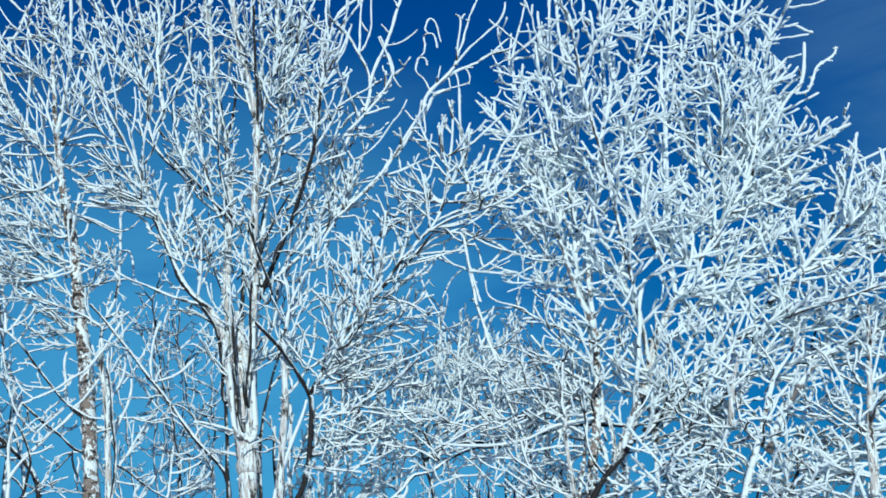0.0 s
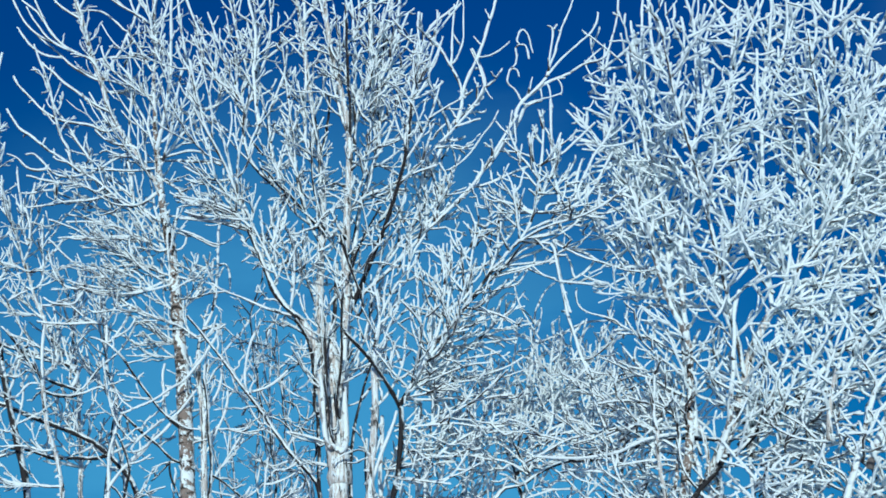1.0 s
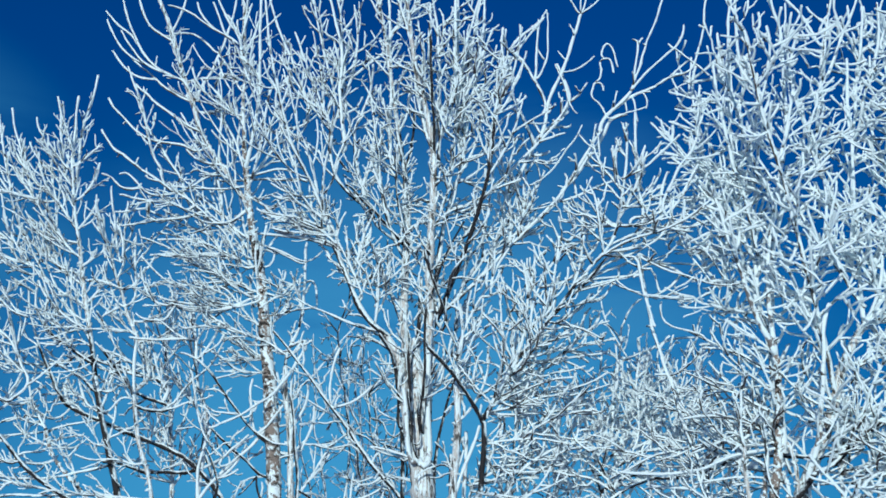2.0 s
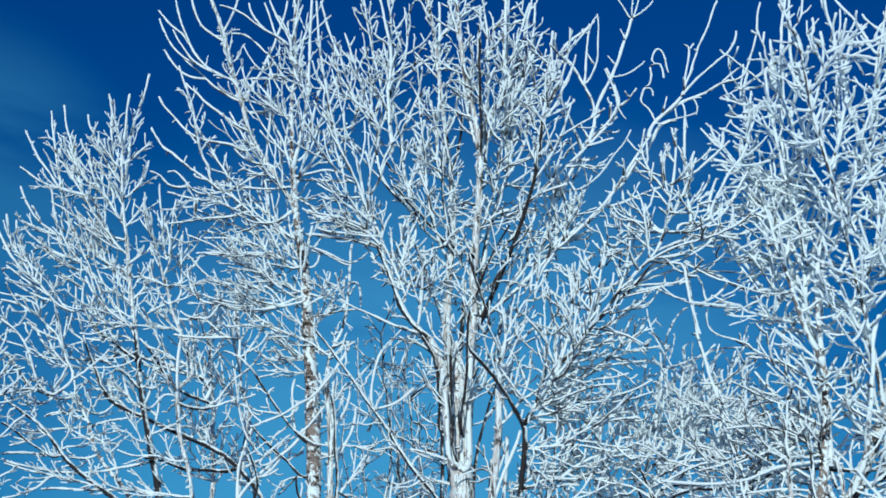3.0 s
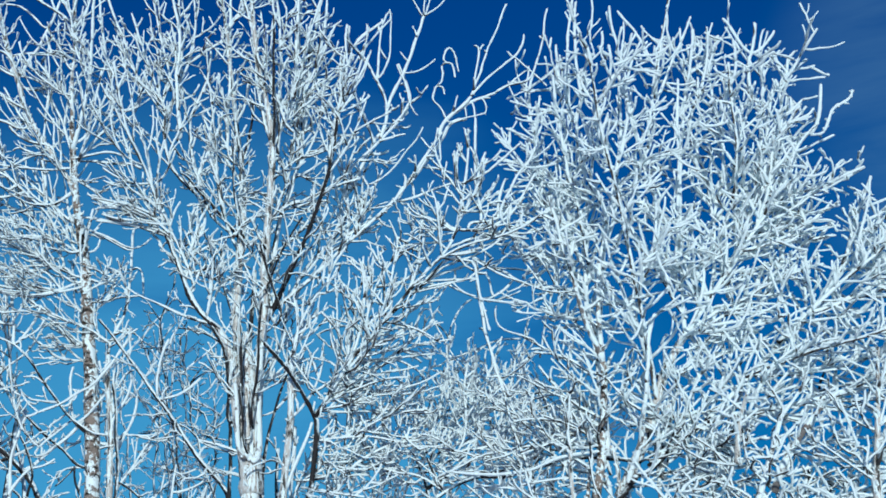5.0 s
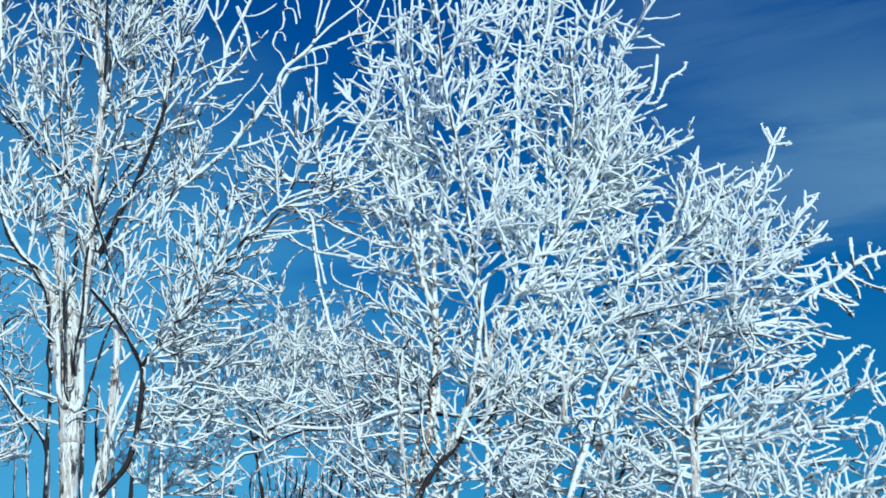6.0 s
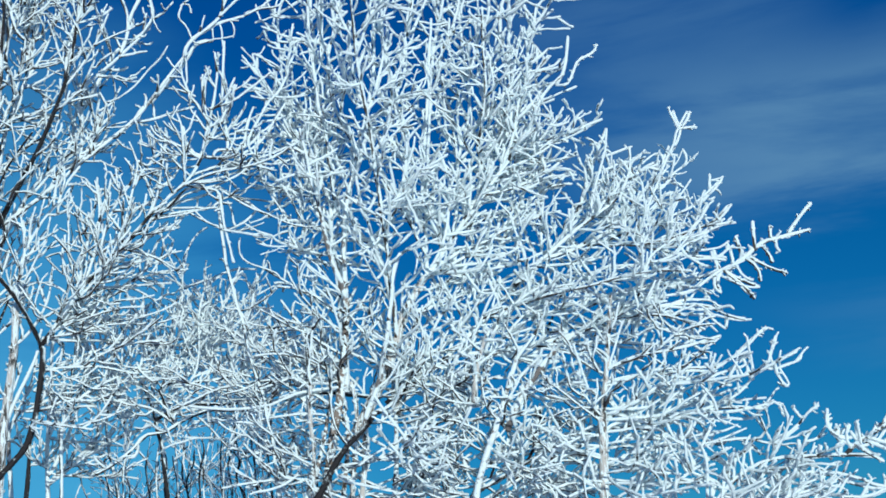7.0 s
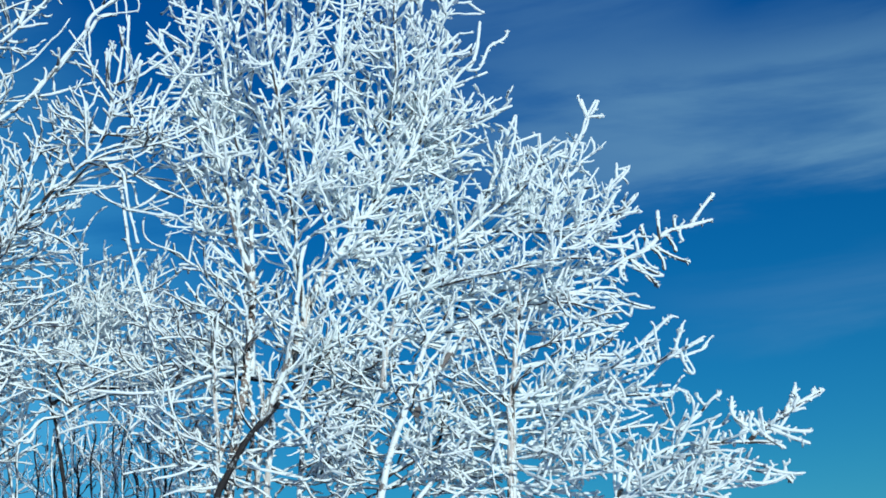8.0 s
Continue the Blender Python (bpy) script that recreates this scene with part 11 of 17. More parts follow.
limb(tree, "bare", 0.16, 0, (1.316, 5.21, 2.586), 0.0110,
     (1.396, 5.25, 2.628, -0.03, 0.0104), (1.462, 5.28, 2.696, -0.01, 0.0098), (1.544, 5.32, 2.760, 0.02, 0.0092), (1.654, 5.37, 2.813, 0.01, 0.0085), (1.770, 5.41, 2.872, -0.00, 0.0077))
limb(tree, "light", 0.16, 0, (1.770, 5.41, 2.872), 0.0080,
     (1.855, 5.45, 2.917, -0.01, 0.0076), (1.944, 5.48, 2.972, -0.01, 0.0071), (2.005, 5.51, 3.025, -0.02, 0.0068))
limb(tree, "light", 0.60, 0, (2.005, 5.51, 3.025), 0.0105,
     (2.043, 5.51, 3.062, 0.01, 0.0101), (2.096, 5.51, 3.104, -0.01, 0.0095), (2.162, 5.51, 3.175, 0.00, 0.0086), (2.225, 5.51, 3.219, 0.01, 0.0079), (2.306, 5.51, 3.278, -0.00, 0.0070))
limb(tree, "bare", 0.12, 0, (1.410, 5.32, 2.640), 0.0078,
     (1.483, 5.38, 2.739, -0.02, 0.0072), (1.526, 5.43, 2.839, -0.01, 0.0066), (1.564, 5.47, 2.927, 0.01, 0.0061), (1.626, 5.52, 3.018, 0.02, 0.0056))
trunk(tree, "none", 0.36, 1, (1.200, 5.50, -0.060), 0.0253,
     (1.109, 5.35, 2.142, 0.00, 0.0211), (1.123, 5.36, 2.270, 0.02, 0.0207), (1.139, 5.36, 2.388, 0.01, 0.0202), (1.165, 5.37, 2.508, 0.01, 0.0198), (1.197, 5.37, 2.630, -0.00, 0.0194), (1.217, 5.38, 2.729, -0.01, 0.0190))
trunk(tree, "bare", 0.36, 0, (1.217, 5.38, 2.729), 0.0191,
     (1.230, 5.37, 2.825, -0.00, 0.0178), (1.241, 5.35, 2.923, -0.00, 0.0165), (1.247, 5.34, 3.020, -0.01, 0.0151), (1.247, 5.32, 3.119, -0.01, 0.0138))
trunk(tree, "bare", 0.78, 0, (1.247, 5.32, 3.119), 0.0127,
     (1.220, 5.30, 3.209, -0.02, 0.0119), (1.196, 5.29, 3.248, -0.00, 0.0115), (1.160, 5.26, 3.355, 0.01, 0.0106), (1.132, 5.23, 3.473, 0.01, 0.0095))
trunk(tree, "light", 0.80, 0, (1.132, 5.23, 3.473), 0.0086,
     (1.105, 5.21, 3.570, 0.00, 0.0080), (1.085, 5.20, 3.655, 0.00, 0.0076), (1.064, 5.18, 3.752, 0.00, 0.0070), (1.039, 5.17, 3.862, -0.00, 0.0064))
trunk(tree, "bare", 0.78, 0, (1.247, 5.32, 3.119), 0.0118,
     (1.242, 5.30, 3.241, 0.00, 0.0109), (1.240, 5.29, 3.340, 0.01, 0.0102), (1.248, 5.27, 3.439, 0.01, 0.0095), (1.261, 5.25, 3.565, 0.00, 0.0086))
trunk(tree, "light", 0.80, 0, (1.261, 5.25, 3.565), 0.0088,
     (1.288, 5.24, 3.669, -0.00, 0.0082), (1.311, 5.23, 3.773, 0.00, 0.0077), (1.339, 5.21, 3.879, 0.00, 0.0071), (1.367, 5.21, 3.973, 0.00, 0.0066))
trunk(tree, "none", 0.50, 1, (1.270, 5.30, -0.060), 0.0163,
     (1.265, 5.35, 2.135, 0.00, 0.0136), (1.285, 5.35, 2.310, 0.01, 0.0133), (1.305, 5.34, 2.476, -0.00, 0.0129), (1.309, 5.34, 2.573, -0.01, 0.0126))
trunk(tree, "bare", 0.78, 0, (1.309, 5.34, 2.573), 0.0126,
     (1.332, 5.32, 2.642, 0.00, 0.0120), (1.366, 5.29, 2.735, -0.01, 0.0113), (1.381, 5.27, 2.817, -0.01, 0.0107), (1.398, 5.24, 2.911, -0.00, 0.0100), (1.409, 5.22, 2.994, -0.01, 0.0094))
trunk(tree, "bare", 0.78, 0, (1.409, 5.22, 2.994), 0.0106,
     (1.418, 5.21, 3.067, -0.00, 0.0101), (1.427, 5.20, 3.142, 0.00, 0.0096), (1.437, 5.19, 3.216, 0.02, 0.0090), (1.467, 5.18, 3.292, 0.03, 0.0085))
trunk(tree, "bare", 0.70, 1, (1.250, 5.45, -0.060), 0.0126,
     (1.222, 5.35, 2.137, 0.00, 0.0105), (1.238, 5.35, 2.288, 0.01, 0.0101), (1.252, 5.34, 2.406, 0.00, 0.0097), (1.268, 5.34, 2.538, -0.01, 0.0092), (1.270, 5.34, 2.647, -0.02, 0.0088), (1.254, 5.34, 2.745, -0.02, 0.0084))
trunk(tree, "bare", 0.75, 1, (1.420, 5.35, -0.060), 0.0140,
     (1.408, 5.35, 2.127, 0.00, 0.0116), (1.427, 5.35, 2.281, 0.01, 0.0111), (1.442, 5.35, 2.401, -0.00, 0.0106), (1.449, 5.35, 2.523, -0.01, 0.0101), (1.450, 5.35, 2.622, -0.01, 0.0095))
trunk(tree, "sparse", 0.80, 0, (1.450, 5.35, 2.622), 0.0085,
     (1.457, 5.33, 2.718, 0.02, 0.0074), (1.479, 5.31, 2.814, 0.00, 0.0064), (1.487, 5.29, 2.911, -0.02, 0.0053))
trunk(tree, "none", 0.70, 1, (1.080, 5.45, -0.060), 0.0112,
     (1.045, 5.35, 2.146, 0.00, 0.0093), (1.065, 5.34, 2.294, 0.01, 0.0091), (1.073, 5.34, 2.411, -0.01, 0.0089), (1.065, 5.33, 2.529, -0.01, 0.0087), (1.062, 5.33, 2.624, 0.01, 0.0085), (1.070, 5.32, 2.731, 0.01, 0.0083))
limb(tree, "sparse", 0.80, 0, (1.070, 5.32, 2.731), 0.0073,
     (1.059, 5.30, 2.836, 0.03, 0.0065), (1.074, 5.28, 2.930, 0.02, 0.0059), (1.090, 5.26, 3.024, 0.00, 0.0052))
trunk(tree, "none", 0.30, 1, (1.100, 5.60, -0.060), 0.0113,
     (1.007, 5.35, 2.148, 0.00, 0.0094), (1.035, 5.35, 2.250, 0.04, 0.0092), (1.069, 5.35, 2.342, 0.01, 0.0090), (1.109, 5.35, 2.447, -0.01, 0.0088), (1.138, 5.35, 2.554, -0.01, 0.0086), (1.154, 5.35, 2.626, -0.01, 0.0083))
limb(tree, "sparse", 0.50, 0, (1.154, 5.35, 2.626), 0.0073,
     (1.163, 5.34, 2.723, -0.03, 0.0070), (1.145, 5.34, 2.819, -0.02, 0.0066), (1.127, 5.33, 2.892, -0.01, 0.0063))
trunk(tree, "none", 0.40, 1, (1.240, 5.60, -0.060), 0.0126,
     (1.173, 5.35, 2.139, 0.00, 0.0105), (1.199, 5.35, 2.267, 0.02, 0.0101), (1.218, 5.36, 2.385, -0.00, 0.0096), (1.236, 5.36, 2.493, -0.01, 0.0092), (1.234, 5.36, 2.602, -0.04, 0.0088), (1.194, 5.36, 2.652, -0.10, 0.0084))
limb(tree, "none", 0.15, 0, (1.190, 5.21, 2.453), 0.0062,
     (1.151, 5.22, 2.520, 0.04, 0.0058), (1.135, 5.24, 2.606, 0.03, 0.0055), (1.130, 5.25, 2.681, 0.02, 0.0051))
limb(tree, "bare", 0.85, 0, (1.190, 5.21, 2.453), 0.0072,
     (1.213, 5.20, 2.422, -0.08, 0.0069), (1.271, 5.20, 2.396, -0.05, 0.0064), (1.355, 5.20, 2.393, -0.02, 0.0058), (1.452, 5.19, 2.390, -0.00, 0.0051))
limb(tree, "bare", 0.85, 0, (1.124, 5.20, 2.367), 0.0060,
     (1.145, 5.19, 2.318, -0.08, 0.0058), (1.198, 5.17, 2.291, -0.05, 0.0056), (1.284, 5.14, 2.266, -0.01, 0.0053), (1.349, 5.12, 2.245, 0.00, 0.0050))
limb(tree, "bare", 0.80, 0, (1.349, 5.12, 2.245), 0.0061,
     (1.385, 5.13, 2.198, -0.00, 0.0055), (1.422, 5.14, 2.152, -0.00, 0.0050))
limb(tree, "bare", 0.85, 0, (1.048, 5.20, 2.231), 0.0060,
     (0.952, 5.22, 2.227, 0.00, 0.0056), (0.886, 5.23, 2.225, -0.01, 0.0053), (0.820, 5.25, 2.207, -0.03, 0.0050))
limb(tree, "bare", 0.85, 0, (0.994, 5.31, 2.354), 0.0060,
     (0.928, 5.31, 2.307, 0.04, 0.0057), (0.857, 5.30, 2.286, 0.03, 0.0054), (0.787, 5.30, 2.277, 0.02, 0.0050))
limb(tree, "none", 0.85, 0, (1.070, 5.39, 2.620), 0.0062,
     (1.006, 5.40, 2.625, -0.03, 0.0059), (0.936, 5.41, 2.615, -0.02, 0.0056), (0.866, 5.41, 2.599, -0.01, 0.0052))
limb(tree, "bare", 0.85, 0, (1.221, 5.37, 2.735), 0.0070,
     (1.123, 5.36, 2.721, 0.01, 0.0069), (1.022, 5.35, 2.712, -0.01, 0.0068), (0.971, 5.34, 2.687, -0.03, 0.0067), (0.896, 5.33, 2.650, 0.02, 0.0066), (0.800, 5.32, 2.637, 0.03, 0.0064), (0.636, 5.29, 2.635, 0.01, 0.0062), (0.544, 5.28, 2.645, 0.02, 0.0060))
limb(tree, "none", 0.85, 0, (0.866, 5.41, 2.599), 0.0063,
     (0.821, 5.43, 2.597, 0.03, 0.0060), (0.755, 5.45, 2.607, 0.01, 0.0057), (0.667, 5.48, 2.627, 0.01, 0.0052))
limb(tree, "bare", 0.85, 0, (1.306, 5.34, 2.500), 0.0064,
     (1.332, 5.35, 2.496, 0.04, 0.0062), (1.398, 5.36, 2.465, 0.02, 0.0058), (1.465, 5.38, 2.417, 0.02, 0.0053))
limb(tree, "sparse", 0.80, 0, (1.445, 5.21, 2.450), 0.0063,
     (1.503, 5.23, 2.406, -0.00, 0.0061), (1.569, 5.24, 2.358, 0.01, 0.0058), (1.621, 5.26, 2.298, -0.00, 0.0056), (1.701, 5.28, 2.237, -0.02, 0.0053))
limb(tree, "bare", 0.85, 0, (1.225, 5.39, 2.788), 0.0053,
     (1.141, 5.42, 2.807, -0.02, 0.0048), (1.061, 5.45, 2.813, -0.02, 0.0042))
limb(tree, "sprig", 0.85, 0, (1.224, 5.37, 2.777), 0.0052,
     (1.174, 5.36, 2.751, 0.06, 0.0049), (1.071, 5.34, 2.747, 0.00, 0.0044), (1.019, 5.33, 2.722, -0.06, 0.0041))
limb(tree, "bare", 0.80, 0, (1.483, 5.30, 2.862), 0.0074,
     (1.404, 5.30, 2.888, 0.03, 0.0068), (1.343, 5.31, 2.926, 0.04, 0.0063), (1.296, 5.31, 2.989, 0.02, 0.0057), (1.261, 5.31, 3.040, 0.01, 0.0053))
limb(tree, "bare", 0.80, 0, (1.261, 5.31, 3.040), 0.0074,
     (1.225, 5.32, 3.061, -0.00, 0.0073), (1.167, 5.33, 3.093, 0.01, 0.0071), (1.110, 5.34, 3.145, -0.01, 0.0068), (1.027, 5.35, 3.177, -0.03, 0.0066), (0.956, 5.37, 3.186, -0.03, 0.0064))
limb(tree, "none", 0.85, 0, (1.110, 5.34, 3.145), 0.0064,
     (1.106, 5.36, 3.253, -0.02, 0.0056), (1.096, 5.37, 3.280, -0.06, 0.0054))
limb(tree, "sprig", 0.85, 0, (1.247, 5.32, 3.119), 0.0063,
     (1.205, 5.32, 3.180, -0.04, 0.0060), (1.155, 5.31, 3.215, -0.02, 0.0058), (1.093, 5.31, 3.263, -0.00, 0.0055), (1.056, 5.30, 3.286, -0.02, 0.0053))
limb(tree, "sprig", 0.85, 0, (1.153, 5.40, 2.967), 0.0053,
     (1.142, 5.39, 3.031, 0.06, 0.0048), (1.165, 5.37, 3.103, 0.05, 0.0043))
limb(tree, "none", 0.85, 0, (1.296, 5.31, 2.989), 0.0064,
     (1.372, 5.32, 2.946, -0.02, 0.0064), (1.450, 5.32, 2.918, -0.01, 0.0064), (1.490, 5.33, 2.906, -0.01, 0.0064))
limb(tree, "sprig", 0.85, 0, (1.247, 5.34, 3.020), 0.0053,
     (1.290, 5.32, 3.068, 0.05, 0.0046), (1.326, 5.31, 3.078, 0.08, 0.0042))
limb(tree, "none", 0.90, 0, (1.250, 5.47, 3.460), 0.0077,
     (1.222, 5.48, 3.477, 0.01, 0.0076), (1.185, 5.48, 3.504, -0.00, 0.0074), (1.132, 5.49, 3.537, -0.04, 0.0071), (1.036, 5.50, 3.539, -0.05, 0.0066))
limb(tree, "sprig", 0.90, 0, (1.250, 5.45, 3.360), 0.0063,
     (1.207, 5.44, 3.359, 0.02, 0.0062), (1.110, 5.41, 3.367, 0.01, 0.0060), (1.015, 5.38, 3.385, 0.01, 0.0058), (0.948, 5.36, 3.401, 0.01, 0.0057), (0.922, 5.34, 3.417, -0.03, 0.0056), (0.856, 5.32, 3.400, -0.01, 0.0055), (0.792, 5.30, 3.408, 0.02, 0.0054), (0.710, 5.28, 3.415, -0.00, 0.0052))
limb(tree, "sprig", 0.90, 0, (1.132, 5.81, 3.647), 0.0071,
     (1.072, 5.81, 3.719, 0.03, 0.0068), (1.033, 5.81, 3.801, 0.01, 0.0065), (0.994, 5.81, 3.855, 0.02, 0.0063), (0.974, 5.80, 3.954, 0.04, 0.0059))
limb(tree, "sprig", 0.90, 0, (1.108, 5.49, 3.538), 0.0056,
     (1.100, 5.49, 3.585, 0.01, 0.0055), (1.097, 5.49, 3.639, 0.02, 0.0053), (1.104, 5.49, 3.694, -0.01, 0.0052), (1.096, 5.49, 3.775, -0.02, 0.0049), (1.076, 5.49, 3.898, -0.01, 0.0045))
limb(tree, "none", 0.90, 0, (1.101, 5.49, 3.667), 0.0055,
     (1.067, 5.48, 3.680, -0.01, 0.0052), (1.021, 5.47, 3.695, 0.02, 0.0049), (0.981, 5.46, 3.728, 0.04, 0.0044))
limb(tree, "bare", 0.90, 0, (0.981, 5.46, 3.728), 0.0067,
     (0.836, 5.35, 3.852, 0.07, 0.0062), (0.875, 5.35, 3.943, 0.08, 0.0060), (0.915, 5.35, 4.019, 0.01, 0.0058), (0.967, 5.35, 4.093, 0.02, 0.0056))
limb(tree, "sprig", 0.90, 0, (0.967, 5.35, 4.093), 0.0069,
     (1.008, 5.35, 4.152, -0.03, 0.0067), (1.042, 5.35, 4.239, -0.03, 0.0064), (1.058, 5.35, 4.354, -0.01, 0.0061), (1.073, 5.35, 4.470, -0.00, 0.0057))
limb(tree, "none", 0.90, 0, (0.967, 5.35, 4.093), 0.0056,
     (0.930, 5.34, 4.155, -0.00, 0.0052), (0.892, 5.33, 4.218, 0.02, 0.0049), (0.872, 5.33, 4.290, 0.03, 0.0045))
limb(tree, "none", 0.90, 0, (0.967, 5.35, 4.093), 0.0056,
     (0.922, 5.37, 4.152, -0.00, 0.0052), (0.888, 5.38, 4.196, -0.09, 0.0048), (0.847, 5.39, 4.157, -0.17, 0.0045))
limb(tree, "none", 0.90, 0, (0.967, 5.35, 4.093), 0.0056,
     (1.049, 5.37, 4.103, -0.01, 0.0051), (1.132, 5.38, 4.124, -0.01, 0.0045))
limb(tree, "none", 0.90, 0, (0.917, 5.34, 4.176), 0.0057,
     (0.871, 5.36, 4.230, 0.02, 0.0051), (0.831, 5.37, 4.299, 0.02, 0.0045))
limb(tree, "none", 0.90, 0, (1.135, 5.85, 4.460), 0.0061,
     (1.059, 5.83, 4.499, -0.01, 0.0055), (0.978, 5.82, 4.532, -0.01, 0.0049))
limb(tree, "none", 0.90, 0, (1.055, 5.35, 4.331), 0.0056,
     (0.996, 5.33, 4.333, -0.00, 0.0051), (0.941, 5.31, 4.333, -0.00, 0.0045))
limb(tree, "none", 0.90, 0, (1.042, 5.35, 4.239), 0.0057,
     (0.985, 5.34, 4.281, 0.05, 0.0050), (0.967, 5.34, 4.325, 0.08, 0.0045))
limb(tree, "none", 0.90, 0, (0.847, 5.39, 4.157), 0.0056,
     (0.831, 5.39, 4.154, 0.00, 0.0045))
limb(tree, "sprig", 0.90, 0, (1.232, 5.55, 3.886), 0.0070,
     (1.260, 5.55, 3.907, -0.08, 0.0069), (1.257, 5.56, 3.976, -0.10, 0.0067), (1.188, 5.57, 4.023, -0.03, 0.0065), (1.114, 5.59, 4.109, 0.02, 0.0062), (1.054, 5.60, 4.211, 0.02, 0.0058))
limb(tree, "sprig", 0.90, 0, (1.379, 5.41, 3.889), 0.0067,
     (1.355, 5.41, 3.895, 0.03, 0.0066), (1.300, 5.40, 3.920, 0.01, 0.0064), (1.231, 5.38, 3.952, 0.01, 0.0061), (1.177, 5.38, 3.985, 0.03, 0.0059), (1.137, 5.36, 4.046, 0.05, 0.0056))
limb(tree, "light", 0.90, 0, (1.250, 5.49, 3.580), 0.0090,
     (1.269, 5.49, 3.592, -0.08, 0.0089), (1.253, 5.46, 3.717, -0.02, 0.0083), (1.243, 5.44, 3.792, -0.01, 0.0079), (1.225, 5.42, 3.867, -0.00, 0.0076), (1.207, 5.39, 3.966, -0.00, 0.0071), (1.184, 5.37, 4.040, -0.02, 0.0067))
limb(tree, "sprig", 0.90, 0, (1.184, 5.37, 4.040), 0.0081,
     (1.174, 5.36, 4.118, 0.00, 0.0079), (1.161, 5.34, 4.223, 0.00, 0.0076), (1.148, 5.33, 4.329, 0.00, 0.0074), (1.141, 5.31, 4.462, 0.00, 0.0071), (1.136, 5.30, 4.542, -0.00, 0.0069))
limb(tree, "sprig", 0.90, 0, (1.367, 5.21, 3.973), 0.0079,
     (1.330, 5.20, 4.064, 0.02, 0.0077), (1.307, 5.19, 4.169, 0.02, 0.0074), (1.299, 5.18, 4.305, 0.02, 0.0070), (1.307, 5.18, 4.416, 0.02, 0.0068))
limb(tree, "sprig", 0.90, 0, (1.367, 5.21, 3.973), 0.0093,
     (1.409, 5.23, 4.139, -0.01, 0.0086), (1.436, 5.25, 4.292, -0.01, 0.0080), (1.442, 5.26, 4.415, 0.01, 0.0075), (1.477, 5.28, 4.529, 0.03, 0.0070))
limb(tree, "sprig", 0.90, 0, (1.295, 4.97, 3.865), 0.0076,
     (1.343, 4.97, 3.991, -0.01, 0.0070), (1.374, 4.96, 4.100, -0.01, 0.0065), (1.403, 4.96, 4.211, -0.01, 0.0059), (1.421, 4.96, 4.308, -0.01, 0.0054))
limb(tree, "sprig", 0.90, 0, (1.358, 5.20, 3.996), 0.0067,
     (1.301, 5.20, 4.018, 0.08, 0.0065), (1.263, 5.18, 4.106, 0.04, 0.0062), (1.237, 5.17, 4.194, 0.01, 0.0059), (1.213, 5.16, 4.310, 0.01, 0.0056))
limb(tree, "light", 0.90, 0, (1.657, 5.33, 3.320), 0.0091,
     (1.606, 5.34, 3.425, 0.01, 0.0088), (1.552, 5.36, 3.564, 0.00, 0.0084), (1.489, 5.37, 3.697, 0.00, 0.0079), (1.453, 5.39, 3.817, 0.01, 0.0076), (1.427, 5.40, 3.917, 0.02, 0.0073), (1.432, 5.41, 4.050, 0.03, 0.0069))
limb(tree, "sprig", 0.90, 0, (1.606, 5.34, 3.425), 0.0077,
     (1.560, 5.30, 3.545, 0.02, 0.0071), (1.542, 5.27, 3.643, 0.03, 0.0066), (1.564, 5.23, 3.767, 0.02, 0.0060), (1.587, 5.20, 3.866, 0.01, 0.0055))
limb(tree, "sprig", 0.90, 0, (1.666, 5.37, 3.467), 0.0079,
     (1.640, 5.37, 3.476, 0.08, 0.0079), (1.645, 5.34, 3.592, 0.03, 0.0076), (1.659, 5.33, 3.697, 0.01, 0.0074), (1.676, 5.31, 3.789, -0.00, 0.0072), (1.684, 5.29, 3.895, -0.01, 0.0070), (1.693, 5.27, 4.014, 0.00, 0.0068))
limb(tree, "sprig", 0.90, 0, (1.693, 5.27, 4.014), 0.0083,
     (1.711, 5.28, 4.135, -0.02, 0.0080), (1.712, 5.29, 4.257, 0.00, 0.0078), (1.735, 5.31, 4.398, 0.01, 0.0074), (1.758, 5.32, 4.542, -0.00, 0.0071))
limb(tree, "sprig", 0.90, 0, (1.900, 5.49, 3.880), 0.0085,
     (1.933, 5.51, 4.015, -0.05, 0.0078), (1.901, 5.52, 4.108, -0.04, 0.0073), (1.859, 5.54, 4.201, 0.02, 0.0067), (1.845, 5.56, 4.329, 0.03, 0.0061))
limb(tree, "sprig", 0.90, 0, (1.845, 5.56, 4.329), 0.0086,
     (1.866, 5.53, 4.441, 0.02, 0.0077), (1.901, 5.51, 4.527, -0.00, 0.0070), (1.914, 5.48, 4.640, -0.03, 0.0061))
limb(tree, "none", 0.12, 0, (1.988, 5.40, 3.812), 0.0070,
     (1.958, 5.37, 3.905, 0.06, 0.0063), (1.982, 5.35, 3.986, 0.02, 0.0058), (1.993, 5.32, 4.092, -0.01, 0.0050), (1.998, 5.31, 4.145, -0.00, 0.0047))
limb(tree, "sprig", 0.90, 0, (1.980, 5.25, 4.150), 0.0069,
     (1.950, 5.25, 4.186, -0.05, 0.0067), (1.881, 5.25, 4.226, -0.01, 0.0063), (1.813, 5.25, 4.278, 0.01, 0.0058))
limb(tree, "sprig", 0.90, 0, (1.904, 5.25, 4.213), 0.0072,
     (1.945, 5.26, 4.326, -0.00, 0.0068), (1.976, 5.27, 4.423, -0.01, 0.0064), (2.005, 5.28, 4.552, -0.01, 0.0060))
